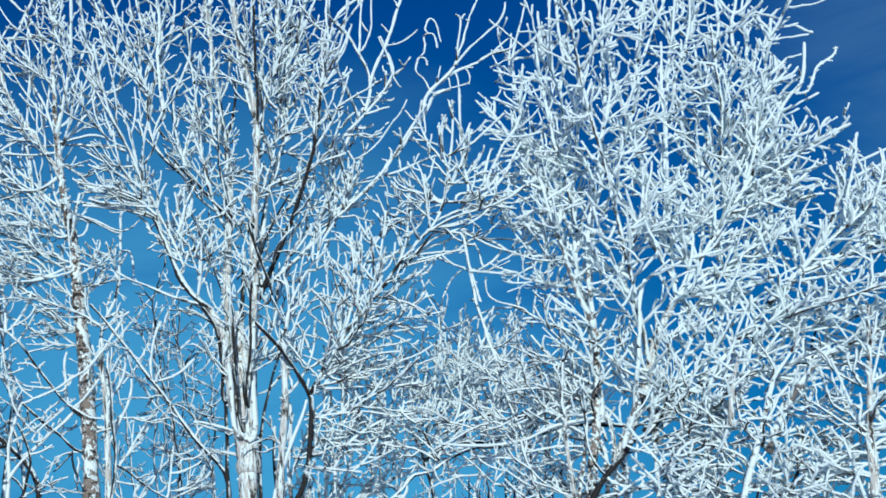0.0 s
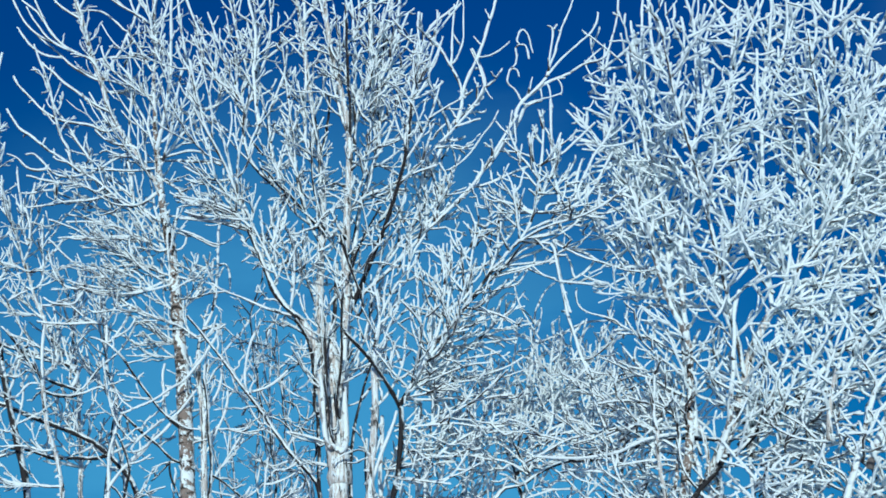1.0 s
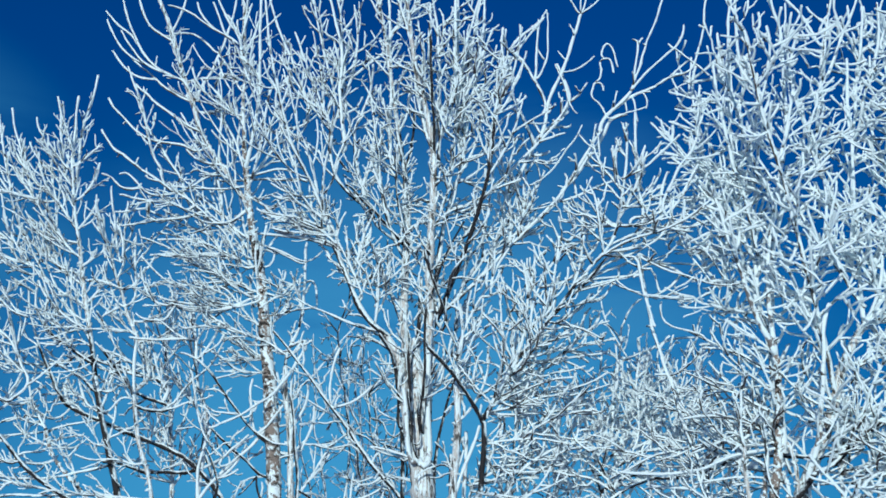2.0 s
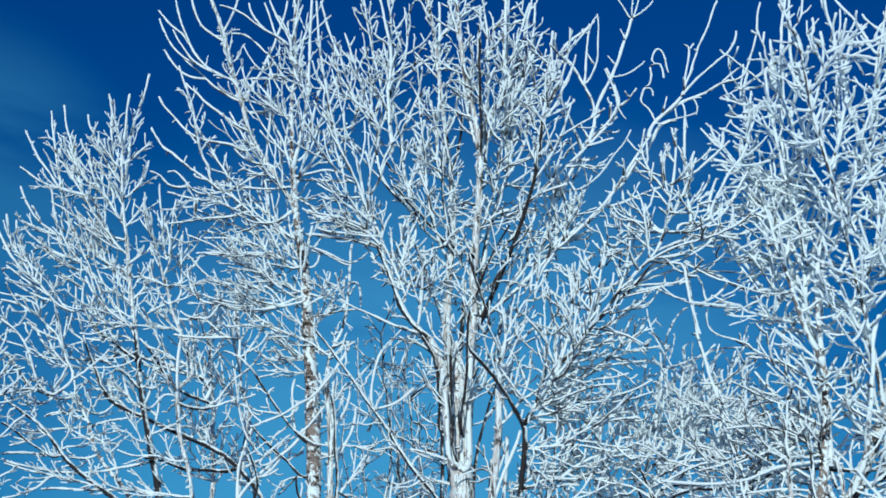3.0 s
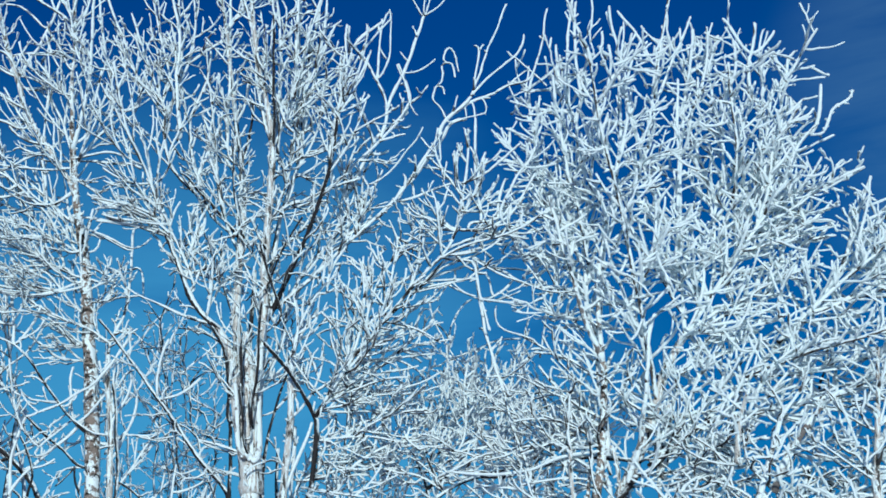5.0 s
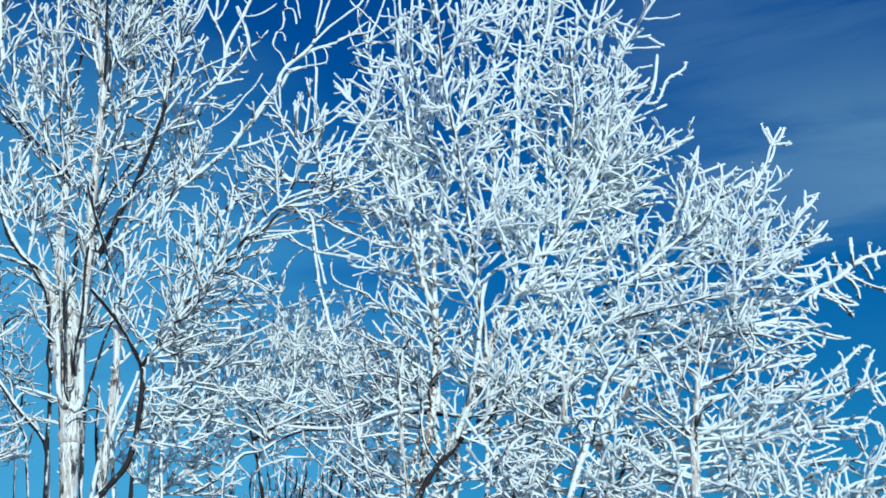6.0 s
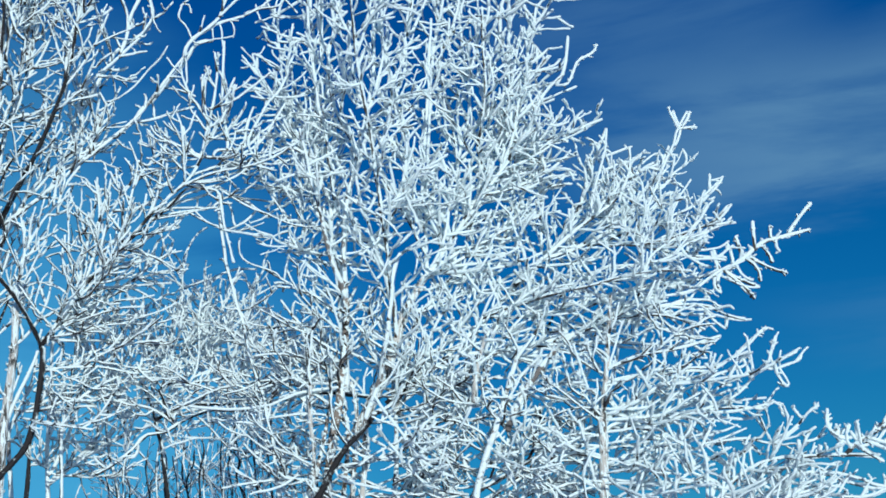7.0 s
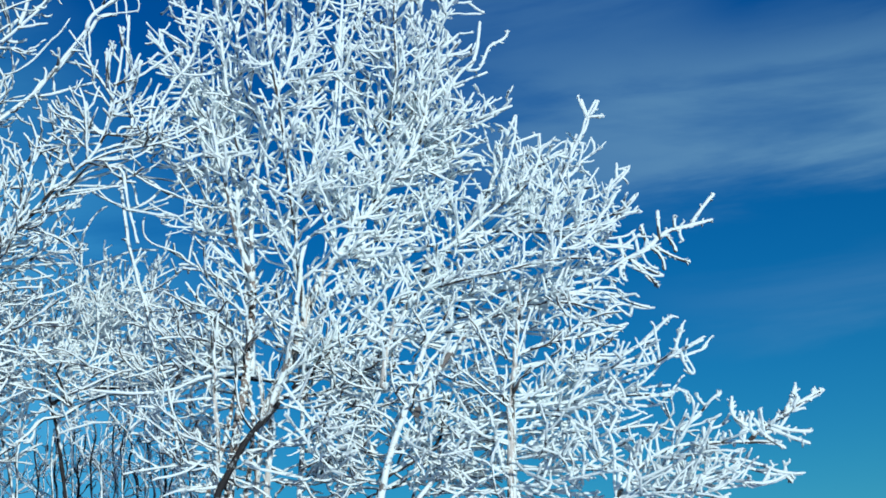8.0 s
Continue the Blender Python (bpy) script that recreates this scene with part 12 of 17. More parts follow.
limb(tree, "sprig", 0.90, 0, (1.998, 5.31, 4.145), 0.0071,
     (2.036, 5.26, 4.278, 0.01, 0.0066), (2.076, 5.23, 4.386, 0.00, 0.0062), (2.102, 5.21, 4.467, -0.01, 0.0059))
limb(tree, "sprig", 0.90, 0, (2.205, 5.47, 4.261), 0.0075,
     (2.242, 5.47, 4.392, -0.01, 0.0071), (2.267, 5.46, 4.518, 0.01, 0.0066), (2.309, 5.46, 4.616, 0.03, 0.0063))
limb(tree, "sprig", 0.90, 0, (1.472, 5.18, 4.264), 0.0068,
     (1.547, 5.17, 4.290, 0.01, 0.0060), (1.614, 5.16, 4.305, -0.02, 0.0053), (1.669, 5.15, 4.345, -0.05, 0.0045))
limb(tree, "sprig", 0.90, 0, (1.424, 5.24, 4.226), 0.0068,
     (1.492, 5.22, 4.242, 0.00, 0.0053), (1.530, 5.21, 4.250, 0.00, 0.0045))
limb(tree, "sprig", 0.90, 0, (1.438, 5.38, 4.037), 0.0069,
     (1.501, 5.37, 4.058, 0.02, 0.0062), (1.580, 5.35, 4.072, 0.01, 0.0054), (1.659, 5.33, 4.081, 0.01, 0.0046))
limb(tree, "sprig", 0.90, 0, (1.308, 4.99, 3.811), 0.0064,
     (1.419, 4.98, 3.817, -0.04, 0.0052), (1.507, 4.97, 3.852, -0.04, 0.0042))
limb(tree, "sprig", 0.90, 0, (1.264, 4.92, 3.992), 0.0063,
     (1.194, 4.92, 3.975, 0.08, 0.0050), (1.158, 4.92, 4.002, 0.13, 0.0042))
limb(tree, "bare", 0.90, 0, (1.873, 5.51, 3.862), 0.0071,
     (1.903, 5.50, 3.862, -0.03, 0.0070), (2.012, 5.47, 3.883, 0.01, 0.0067), (2.149, 5.44, 3.886, 0.00, 0.0064), (2.301, 5.40, 3.901, -0.01, 0.0059))
limb(tree, "bare", 0.90, 0, (1.863, 5.49, 3.804), 0.0073,
     (1.913, 5.49, 3.817, 0.01, 0.0072), (2.021, 5.50, 3.841, 0.01, 0.0069), (2.240, 5.51, 3.861, -0.00, 0.0064), (2.387, 5.53, 3.905, -0.03, 0.0061))
limb(tree, "bare", 0.90, 0, (1.857, 5.48, 3.766), 0.0073,
     (1.892, 5.49, 3.769, -0.03, 0.0072), (2.022, 5.51, 3.802, 0.00, 0.0069), (2.222, 5.55, 3.835, 0.00, 0.0065), (2.377, 5.58, 3.864, -0.00, 0.0061))
limb(tree, "bare", 0.90, 0, (1.847, 5.46, 3.708), 0.0072,
     (1.881, 5.47, 3.719, 0.03, 0.0071), (2.004, 5.48, 3.736, 0.01, 0.0068), (2.160, 5.50, 3.745, 0.00, 0.0064), (2.320, 5.51, 3.752, 0.00, 0.0060))
limb(tree, "bare", 0.90, 0, (1.823, 5.43, 3.574), 0.0069,
     (1.903, 5.41, 3.565, -0.02, 0.0067), (2.034, 5.37, 3.571, -0.01, 0.0063), (2.140, 5.34, 3.589, -0.01, 0.0060), (2.246, 5.31, 3.602, 0.01, 0.0058))
limb(tree, "bare", 0.50, 0, (1.824, 5.36, 3.482), 0.0069,
     (1.942, 5.37, 3.523, -0.01, 0.0064), (2.036, 5.37, 3.567, -0.01, 0.0060), (2.099, 5.38, 3.595, 0.00, 0.0058))
limb(tree, "bare", 0.90, 0, (1.750, 5.37, 3.387), 0.0069,
     (1.822, 5.38, 3.369, -0.01, 0.0066), (1.937, 5.39, 3.348, -0.02, 0.0063), (2.027, 5.39, 3.370, -0.01, 0.0060), (2.111, 5.40, 3.367, 0.03, 0.0057))
limb(tree, "none", 0.90, 0, (2.119, 5.34, 3.585), 0.0069,
     (2.161, 5.33, 3.542, -0.08, 0.0064), (2.253, 5.30, 3.554, -0.08, 0.0057))
limb(tree, "sprig", 0.90, 0, (2.027, 5.39, 3.370), 0.0081,
     (2.066, 5.39, 3.445, 0.00, 0.0079), (2.118, 5.38, 3.544, -0.00, 0.0076), (2.159, 5.37, 3.636, 0.00, 0.0073), (2.208, 5.37, 3.717, 0.02, 0.0070))
limb(tree, "sprig", 0.90, 0, (2.056, 5.39, 3.426), 0.0070,
     (2.084, 5.39, 3.433, -0.08, 0.0069), (2.132, 5.40, 3.538, -0.01, 0.0064), (2.190, 5.41, 3.645, 0.01, 0.0058))
limb(tree, "sprig", 0.90, 0, (2.251, 5.35, 3.356), 0.0072,
     (2.235, 5.36, 3.374, 0.08, 0.0072), (2.269, 5.40, 3.529, 0.02, 0.0072), (2.304, 5.43, 3.657, 0.00, 0.0072), (2.339, 5.46, 3.787, -0.00, 0.0072))
limb(tree, "sprig", 0.90, 0, (1.964, 5.38, 3.886), 0.0072,
     (2.019, 5.40, 3.964, 0.02, 0.0069), (2.093, 5.42, 4.037, 0.02, 0.0065), (2.200, 5.44, 4.107, 0.02, 0.0060))
limb(tree, "light", 0.90, 0, (1.928, 5.51, 3.996), 0.0074,
     (2.039, 5.51, 4.039, -0.01, 0.0071), (2.136, 5.51, 4.088, -0.01, 0.0068), (2.268, 5.52, 4.162, -0.01, 0.0065), (2.355, 5.52, 4.234, -0.02, 0.0062))
limb(tree, "sprig", 0.90, 0, (2.058, 5.23, 3.809), 0.0072,
     (2.178, 5.23, 3.863, 0.01, 0.0069), (2.337, 5.24, 3.927, 0.00, 0.0065), (2.468, 5.25, 3.984, -0.00, 0.0062), (2.585, 5.25, 4.032, 0.00, 0.0060))
limb(tree, "sprig", 0.90, 0, (2.218, 5.23, 3.879), 0.0060,
     (2.326, 5.27, 3.995, -0.01, 0.0053), (2.403, 5.29, 4.102, -0.01, 0.0048))
limb(tree, "sprig", 0.90, 0, (2.412, 5.24, 3.960), 0.0059,
     (2.435, 5.23, 4.021, 0.04, 0.0053), (2.472, 5.23, 4.059, 0.05, 0.0047))
limb(tree, "sprig", 0.90, 0, (2.200, 5.48, 4.242), 0.0075,
     (2.263, 5.48, 4.311, 0.03, 0.0072), (2.365, 5.48, 4.384, -0.00, 0.0067), (2.453, 5.48, 4.475, -0.02, 0.0063))
limb(tree, "none", 0.90, 0, (2.247, 5.48, 4.294), 0.0062,
     (2.291, 5.46, 4.347, 0.06, 0.0055), (2.349, 5.44, 4.367, 0.07, 0.0049))
limb(tree, "sprig", 0.90, 0, (1.913, 5.31, 3.607), 0.0059,
     (1.956, 5.31, 3.599, -0.08, 0.0058), (2.024, 5.33, 3.663, -0.01, 0.0056), (2.121, 5.34, 3.703, 0.03, 0.0054), (2.251, 5.36, 3.732, 0.00, 0.0051), (2.418, 5.38, 3.780, -0.01, 0.0047))
limb(tree, "sprig", 0.90, 0, (2.508, 5.35, 3.600), 0.0072,
     (2.555, 5.36, 3.706, -0.04, 0.0068), (2.558, 5.37, 3.829, -0.03, 0.0063), (2.545, 5.38, 3.890, -0.04, 0.0060))
limb(tree, "sprig", 0.90, 0, (2.380, 5.28, 3.421), 0.0070,
     (2.451, 5.26, 3.466, 0.02, 0.0067), (2.524, 5.25, 3.494, 0.04, 0.0063), (2.651, 5.23, 3.493, 0.03, 0.0058))
limb(tree, "sprig", 0.90, 0, (2.556, 5.26, 3.419), 0.0070,
     (2.568, 5.24, 3.548, -0.02, 0.0066), (2.554, 5.21, 3.656, -0.02, 0.0062), (2.535, 5.20, 3.764, -0.00, 0.0058))
limb(tree, "sprig", 0.90, 0, (2.598, 5.17, 3.387), 0.0070,
     (2.603, 5.17, 3.558, -0.00, 0.0064), (2.605, 5.17, 3.673, -0.02, 0.0060), (2.572, 5.17, 3.729, -0.08, 0.0058))
limb(tree, "sprig", 0.90, 0, (2.556, 5.36, 3.727), 0.0074,
     (2.593, 5.37, 3.741, -0.05, 0.0072), (2.707, 5.38, 3.829, 0.00, 0.0066), (2.817, 5.40, 3.881, 0.02, 0.0061))
limb(tree, "bare", 0.90, 0, (1.320, 5.44, 3.630), 0.0067,
     (1.386, 5.42, 3.617, 0.00, 0.0064), (1.485, 5.40, 3.595, -0.02, 0.0059), (1.549, 5.38, 3.615, -0.08, 0.0056))
limb(tree, "sprig", 0.90, 0, (1.289, 5.43, 3.430), 0.0066,
     (1.375, 5.42, 3.426, -0.01, 0.0061), (1.466, 5.41, 3.427, -0.01, 0.0055))
limb(tree, "sprig", 0.90, 0, (1.559, 5.34, 3.083), 0.0067,
     (1.583, 5.34, 3.078, -0.08, 0.0067), (1.679, 5.34, 3.101, -0.02, 0.0065), (1.764, 5.34, 3.143, -0.01, 0.0063), (1.849, 5.34, 3.177, 0.03, 0.0061), (1.933, 5.34, 3.174, 0.01, 0.0059), (2.063, 5.34, 3.192, -0.02, 0.0056))
limb(tree, "sprig", 0.60, 0, (1.583, 5.34, 3.078), 0.0066,
     (1.595, 5.34, 3.065, -0.08, 0.0065), (1.660, 5.33, 3.089, -0.02, 0.0062), (1.730, 5.31, 3.111, -0.00, 0.0058), (1.804, 5.30, 3.142, -0.01, 0.0055))
limb(tree, "sprig", 0.90, 0, (1.748, 5.29, 2.958), 0.0066,
     (1.697, 5.32, 3.076, 0.03, 0.0061), (1.688, 5.34, 3.160, 0.01, 0.0057), (1.665, 5.36, 3.216, -0.04, 0.0055))
limb(tree, "sprig", 0.90, 0, (1.678, 5.33, 3.191), 0.0068,
     (1.799, 5.35, 3.218, -0.02, 0.0064), (1.920, 5.36, 3.267, -0.01, 0.0060), (2.045, 5.38, 3.316, 0.00, 0.0057))
limb(tree, "bare", 0.90, 0, (2.005, 5.51, 3.025), 0.0083,
     (2.182, 5.55, 3.046, 0.02, 0.0078), (2.314, 5.58, 3.027, 0.00, 0.0074), (2.418, 5.61, 3.042, -0.03, 0.0071))
limb(tree, "bare", 0.40, 0, (2.314, 5.58, 3.027), 0.0074,
     (2.476, 5.60, 3.060, -0.01, 0.0071), (2.611, 5.61, 3.102, -0.01, 0.0068), (2.750, 5.62, 3.154, -0.00, 0.0065), (2.875, 5.63, 3.206, -0.00, 0.0062))
limb(tree, "bare", 0.90, 0, (1.986, 5.24, 2.799), 0.0081,
     (2.091, 5.25, 2.848, 0.00, 0.0080), (2.184, 5.26, 2.890, 0.01, 0.0078), (2.293, 5.27, 2.923, 0.00, 0.0076), (2.438, 5.28, 2.976, 0.00, 0.0074), (2.567, 5.30, 3.003, 0.00, 0.0072), (2.718, 5.31, 3.050, -0.01, 0.0070))
limb(tree, "bare", 0.90, 0, (1.900, 5.24, 2.877), 0.0065,
     (1.907, 5.24, 2.857, -0.08, 0.0064), (2.022, 5.22, 2.839, -0.02, 0.0060), (2.153, 5.20, 2.833, -0.01, 0.0054))
limb(tree, "bare", 0.90, 0, (2.250, 5.26, 3.085), 0.0070,
     (2.439, 5.26, 3.096, -0.02, 0.0065), (2.594, 5.26, 3.133, -0.01, 0.0062), (2.737, 5.26, 3.170, -0.00, 0.0058))
limb(tree, "sprig", 0.90, 0, (2.182, 5.55, 3.046), 0.0070,
     (2.200, 5.55, 3.088, 0.03, 0.0068), (2.250, 5.55, 3.158, -0.00, 0.0063), (2.285, 5.54, 3.229, -0.02, 0.0059))
limb(tree, "sprig", 0.90, 0, (2.190, 5.26, 3.075), 0.0066,
     (2.116, 5.26, 3.068, 0.08, 0.0061), (2.093, 5.26, 3.134, 0.15, 0.0055))
limb(tree, "none", 0.08, 0, (2.334, 5.59, 3.031), 0.0059,
     (2.338, 5.58, 3.062, 0.05, 0.0057), (2.372, 5.55, 3.134, -0.01, 0.0052), (2.384, 5.53, 3.227, -0.03, 0.0047))
limb(tree, "sprig", 0.90, 0, (1.757, 5.30, 2.975), 0.0065,
     (1.790, 5.31, 2.892, -0.05, 0.0059), (1.847, 5.33, 2.844, -0.06, 0.0054))
limb(tree, "sprig", 0.90, 0, (1.587, 5.25, 2.861), 0.0063,
     (1.545, 5.24, 2.823, -0.08, 0.0060), (1.614, 5.22, 2.789, -0.09, 0.0056), (1.685, 5.20, 2.778, -0.04, 0.0053))
limb(tree, "bare", 0.90, 0, (1.483, 5.30, 2.862), 0.0064,
     (1.557, 5.30, 2.868, 0.02, 0.0058), (1.622, 5.30, 2.862, 0.02, 0.0053))
limb(tree, "sprig", 0.85, 0, (1.514, 5.30, 2.706), 0.0066,
     (1.651, 5.33, 2.742, 0.03, 0.0062), (1.798, 5.37, 2.735, 0.00, 0.0058), (1.921, 5.39, 2.758, -0.03, 0.0055))
limb(tree, "sprig", 0.85, 0, (1.490, 5.32, 2.636), 0.0065,
     (1.507, 5.32, 2.615, -0.08, 0.0064), (1.610, 5.32, 2.594, -0.02, 0.0062), (1.714, 5.32, 2.574, -0.00, 0.0059), (1.847, 5.32, 2.555, 0.02, 0.0056), (1.911, 5.32, 2.513, 0.07, 0.0054))
limb(tree, "sprig", 0.85, 0, (1.464, 5.22, 2.458), 0.0053,
     (1.575, 5.24, 2.466, 0.02, 0.0047), (1.658, 5.26, 2.450, 0.03, 0.0042))
limb(tree, "sprig", 0.85, 0, (1.589, 5.32, 2.598), 0.0053,
     (1.610, 5.31, 2.637, 0.08, 0.0051), (1.712, 5.29, 2.671, 0.03, 0.0046), (1.789, 5.28, 2.693, 0.01, 0.0043))
limb(tree, "bare", 0.90, 0, (1.648, 5.38, 4.472), 0.0087,
     (1.679, 5.34, 4.654, 0.00, 0.0078), (1.701, 5.32, 4.768, 0.01, 0.0073), (1.731, 5.30, 4.884, 0.00, 0.0068), (1.759, 5.27, 5.006, -0.00, 0.0062))
limb(tree, "bare", 0.90, 0, (1.249, 5.40, 4.360), 0.0089,
     (1.221, 5.40, 4.376, 0.08, 0.0087), (1.233, 5.42, 4.572, 0.02, 0.0081), (1.245, 5.44, 4.741, 0.01, 0.0076), (1.274, 5.46, 4.913, 0.01, 0.0070), (1.315, 5.47, 5.132, 0.00, 0.0063))
limb(tree, "none", 0.90, 0, (1.281, 5.46, 4.953), 0.0050,
     (1.264, 5.46, 5.010, 0.00, 0.0050))
limb(tree, "none", 0.90, 0, (1.281, 5.46, 4.953), 0.0050,
     (1.329, 5.46, 4.997, 0.00, 0.0050))
limb(tree, "bare", 0.90, 0, (1.442, 5.26, 4.415), 0.0084,
     (1.449, 5.23, 4.589, -0.01, 0.0075), (1.442, 5.21, 4.703, -0.01, 0.0069), (1.428, 5.20, 4.789, -0.00, 0.0064), (1.419, 5.18, 4.869, 0.01, 0.0060))
limb(tree, "none", 0.90, 0, (1.438, 5.21, 4.724), 0.0060,
     (1.425, 5.22, 4.796, 0.01, 0.0060), (1.415, 5.23, 4.866, 0.01, 0.0060))
limb(tree, "bare", 0.90, 0, (1.676, 5.35, 4.634), 0.0075,
     (1.646, 5.36, 4.667, 0.08, 0.0073), (1.615, 5.37, 4.783, 0.01, 0.0070), (1.594, 5.38, 4.837, -0.01, 0.0068), (1.561, 5.40, 4.910, -0.01, 0.0065), (1.522, 5.41, 4.984, -0.01, 0.0062))
limb(tree, "none", 0.90, 0, (1.594, 5.38, 4.837), 0.0061,
     (1.542, 5.38, 4.757, -0.02, 0.0054), (1.511, 5.38, 4.677, -0.03, 0.0049))
limb(tree, "bare", 0.90, 0, (1.648, 5.38, 4.472), 0.0074,
     (1.677, 5.38, 4.490, -0.08, 0.0073), (1.736, 5.38, 4.626, -0.01, 0.0068), (1.782, 5.38, 4.722, 0.01, 0.0064), (1.818, 5.38, 4.786, 0.01, 0.0062))
limb(tree, "none", 0.90, 0, (1.818, 5.38, 4.786), 0.0062,
     (1.819, 5.37, 4.861, 0.00, 0.0050))
limb(tree, "none", 0.90, 0, (1.782, 5.38, 4.722), 0.0062,
     (1.767, 5.37, 4.747, 0.02, 0.0057), (1.749, 5.35, 4.793, 0.01, 0.0049))
limb(tree, "none", 0.90, 0, (1.818, 5.38, 4.786), 0.0063,
     (1.855, 5.37, 4.864, -0.00, 0.0056), (1.882, 5.37, 4.927, -0.00, 0.0050))
limb(tree, "none", 0.90, 0, (1.782, 5.38, 4.722), 0.0062,
     (1.843, 5.38, 4.746, -0.03, 0.0054), (1.873, 5.38, 4.773, -0.05, 0.0050))
limb(tree, "bare", 0.90, 0, (1.858, 5.55, 4.581), 0.0076,
     (1.898, 5.52, 4.720, -0.02, 0.0071), (1.912, 5.49, 4.835, -0.01, 0.0067), (1.917, 5.47, 4.915, -0.01, 0.0064))
limb(tree, "none", 0.90, 0, (1.898, 5.52, 4.720), 0.0063,
     (1.857, 5.53, 4.775, -0.01, 0.0055), (1.832, 5.54, 4.802, -0.02, 0.0051))
limb(tree, "none", 0.90, 0, (1.904, 5.51, 4.766), 0.0064,
     (1.948, 5.50, 4.790, -0.08, 0.0059), (1.960, 5.49, 4.866, -0.08, 0.0051))
limb(tree, "none", 0.90, 0, (1.961, 5.61, 4.920), 0.0064,
     (2.013, 5.59, 4.855, 0.00, 0.0052))
limb(tree, "bare", 0.90, 0, (1.884, 5.52, 4.484), 0.0088,
     (1.935, 5.48, 4.604, -0.02, 0.0080), (1.961, 5.45, 4.715, -0.02, 0.0073), (1.975, 5.42, 4.827, -0.01, 0.0066), (1.969, 5.40, 4.884, -0.03, 0.0063))
limb(tree, "none", 0.90, 0, (1.975, 5.42, 4.827), 0.0064,
     (2.016, 5.44, 4.934, 0.00, 0.0051))
limb(tree, "none", 0.90, 0, (1.956, 5.46, 4.693), 0.0063,
     (2.009, 5.46, 4.722, -0.01, 0.0057), (2.054, 5.47, 4.755, -0.02, 0.0051))
limb(tree, "none", 0.90, 0, (1.945, 5.47, 4.648), 0.0063,
     (1.917, 5.48, 4.693, 0.00, 0.0050))
limb(tree, "none", 0.90, 0, (1.926, 5.49, 4.584), 0.0063,
     (2.033, 5.50, 4.610, 0.00, 0.0050))
limb(tree, "bare", 0.90, 0, (2.076, 5.23, 4.386), 0.0097,
     (2.070, 5.20, 4.507, 0.02, 0.0089), (2.089, 5.17, 4.600, 0.01, 0.0082), (2.108, 5.14, 4.694, -0.00, 0.0076), (2.113, 5.13, 4.742, -0.01, 0.0073))
limb(tree, "none", 0.90, 0, (2.089, 5.17, 4.600), 0.0073,
     (2.038, 5.16, 4.658, 0.02, 0.0073), (2.002, 5.15, 4.717, 0.01, 0.0073), (1.966, 5.15, 4.781, 0.00, 0.0073))
limb(tree, "none", 0.90, 0, (2.089, 5.17, 4.600), 0.0073,
     (2.149, 5.17, 4.631, -0.05, 0.0069), (2.201, 5.17, 4.694, -0.03, 0.0064), (2.220, 5.17, 4.726, -0.02, 0.0061))
limb(tree, "none", 0.90, 0, (2.075, 5.19, 4.530), 0.0060,
     (2.015, 5.17, 4.558, -0.00, 0.0053), (1.964, 5.16, 4.581, -0.00, 0.0048))
limb(tree, "none", 0.90, 0, (2.129, 5.17, 4.621), 0.0061,
     (2.150, 5.18, 4.686, 0.01, 0.0055), (2.181, 5.20, 4.751, 0.01, 0.0049))
limb(tree, "bare", 0.90, 0, (2.330, 5.69, 4.706), 0.0080,
     (2.335, 5.68, 4.846, -0.00, 0.0071), (2.334, 5.68, 4.919, -0.01, 0.0066))
limb(tree, "bare", 0.90, 0, (2.300, 5.42, 4.530), 0.0075,
     (2.354, 5.40, 4.606, -0.08, 0.0075), (2.300, 5.38, 4.676, -0.07, 0.0075), (2.244, 5.37, 4.731, -0.02, 0.0075))
limb(tree, "none", 0.90, 0, (2.354, 5.40, 4.606), 0.0077,
     (2.418, 5.41, 4.667, 0.01, 0.0077), (2.469, 5.42, 4.708, 0.01, 0.0077))
limb(tree, "none", 0.90, 0, (2.354, 5.40, 4.606), 0.0063,
     (2.360, 5.39, 4.678, 0.03, 0.0071), (2.380, 5.38, 4.715, 0.06, 0.0076))
limb(tree, "none", 0.90, 0, (2.315, 5.68, 4.649), 0.0067,
     (2.372, 5.72, 4.814, 0.02, 0.0058), (2.421, 5.73, 4.881, 0.04, 0.0054))
limb(tree, "none", 0.90, 0, (1.957, 5.16, 4.358), 0.0059,
     (1.964, 5.16, 4.458, 0.00, 0.0047))
limb(tree, "none", 0.90, 0, (2.193, 5.10, 4.198), 0.0059,
     (2.273, 5.10, 4.228, -0.03, 0.0059), (2.321, 5.10, 4.267, -0.04, 0.0059))
limb(tree, "none", 0.90, 0, (2.285, 5.10, 4.130), 0.0083,
     (2.349, 5.09, 4.266, -0.03, 0.0083), (2.366, 5.08, 4.380, -0.04, 0.0083))
limb(tree, "bud", 0.90, 0, (2.285, 5.10, 4.130), 0.0072,
     (2.342, 5.10, 4.131, -0.08, 0.0072), (2.396, 5.10, 4.227, -0.03, 0.0072), (2.439, 5.10, 4.286, 0.03, 0.0072), (2.493, 5.10, 4.316, 0.00, 0.0072), (2.523, 5.10, 4.361, -0.06, 0.0072))
limb(tree, "none", 0.90, 0, (1.284, 5.38, 4.500), 0.0075,
     (1.287, 5.42, 4.670, 0.01, 0.0071), (1.298, 5.45, 4.814, 0.00, 0.0068), (1.306, 5.47, 4.924, 0.01, 0.0066), (1.333, 5.50, 5.092, 0.01, 0.0063))
limb(tree, "none", 0.90, 0, (1.298, 5.45, 4.814), 0.0049,
     (1.320, 5.44, 4.839, 0.00, 0.0049))
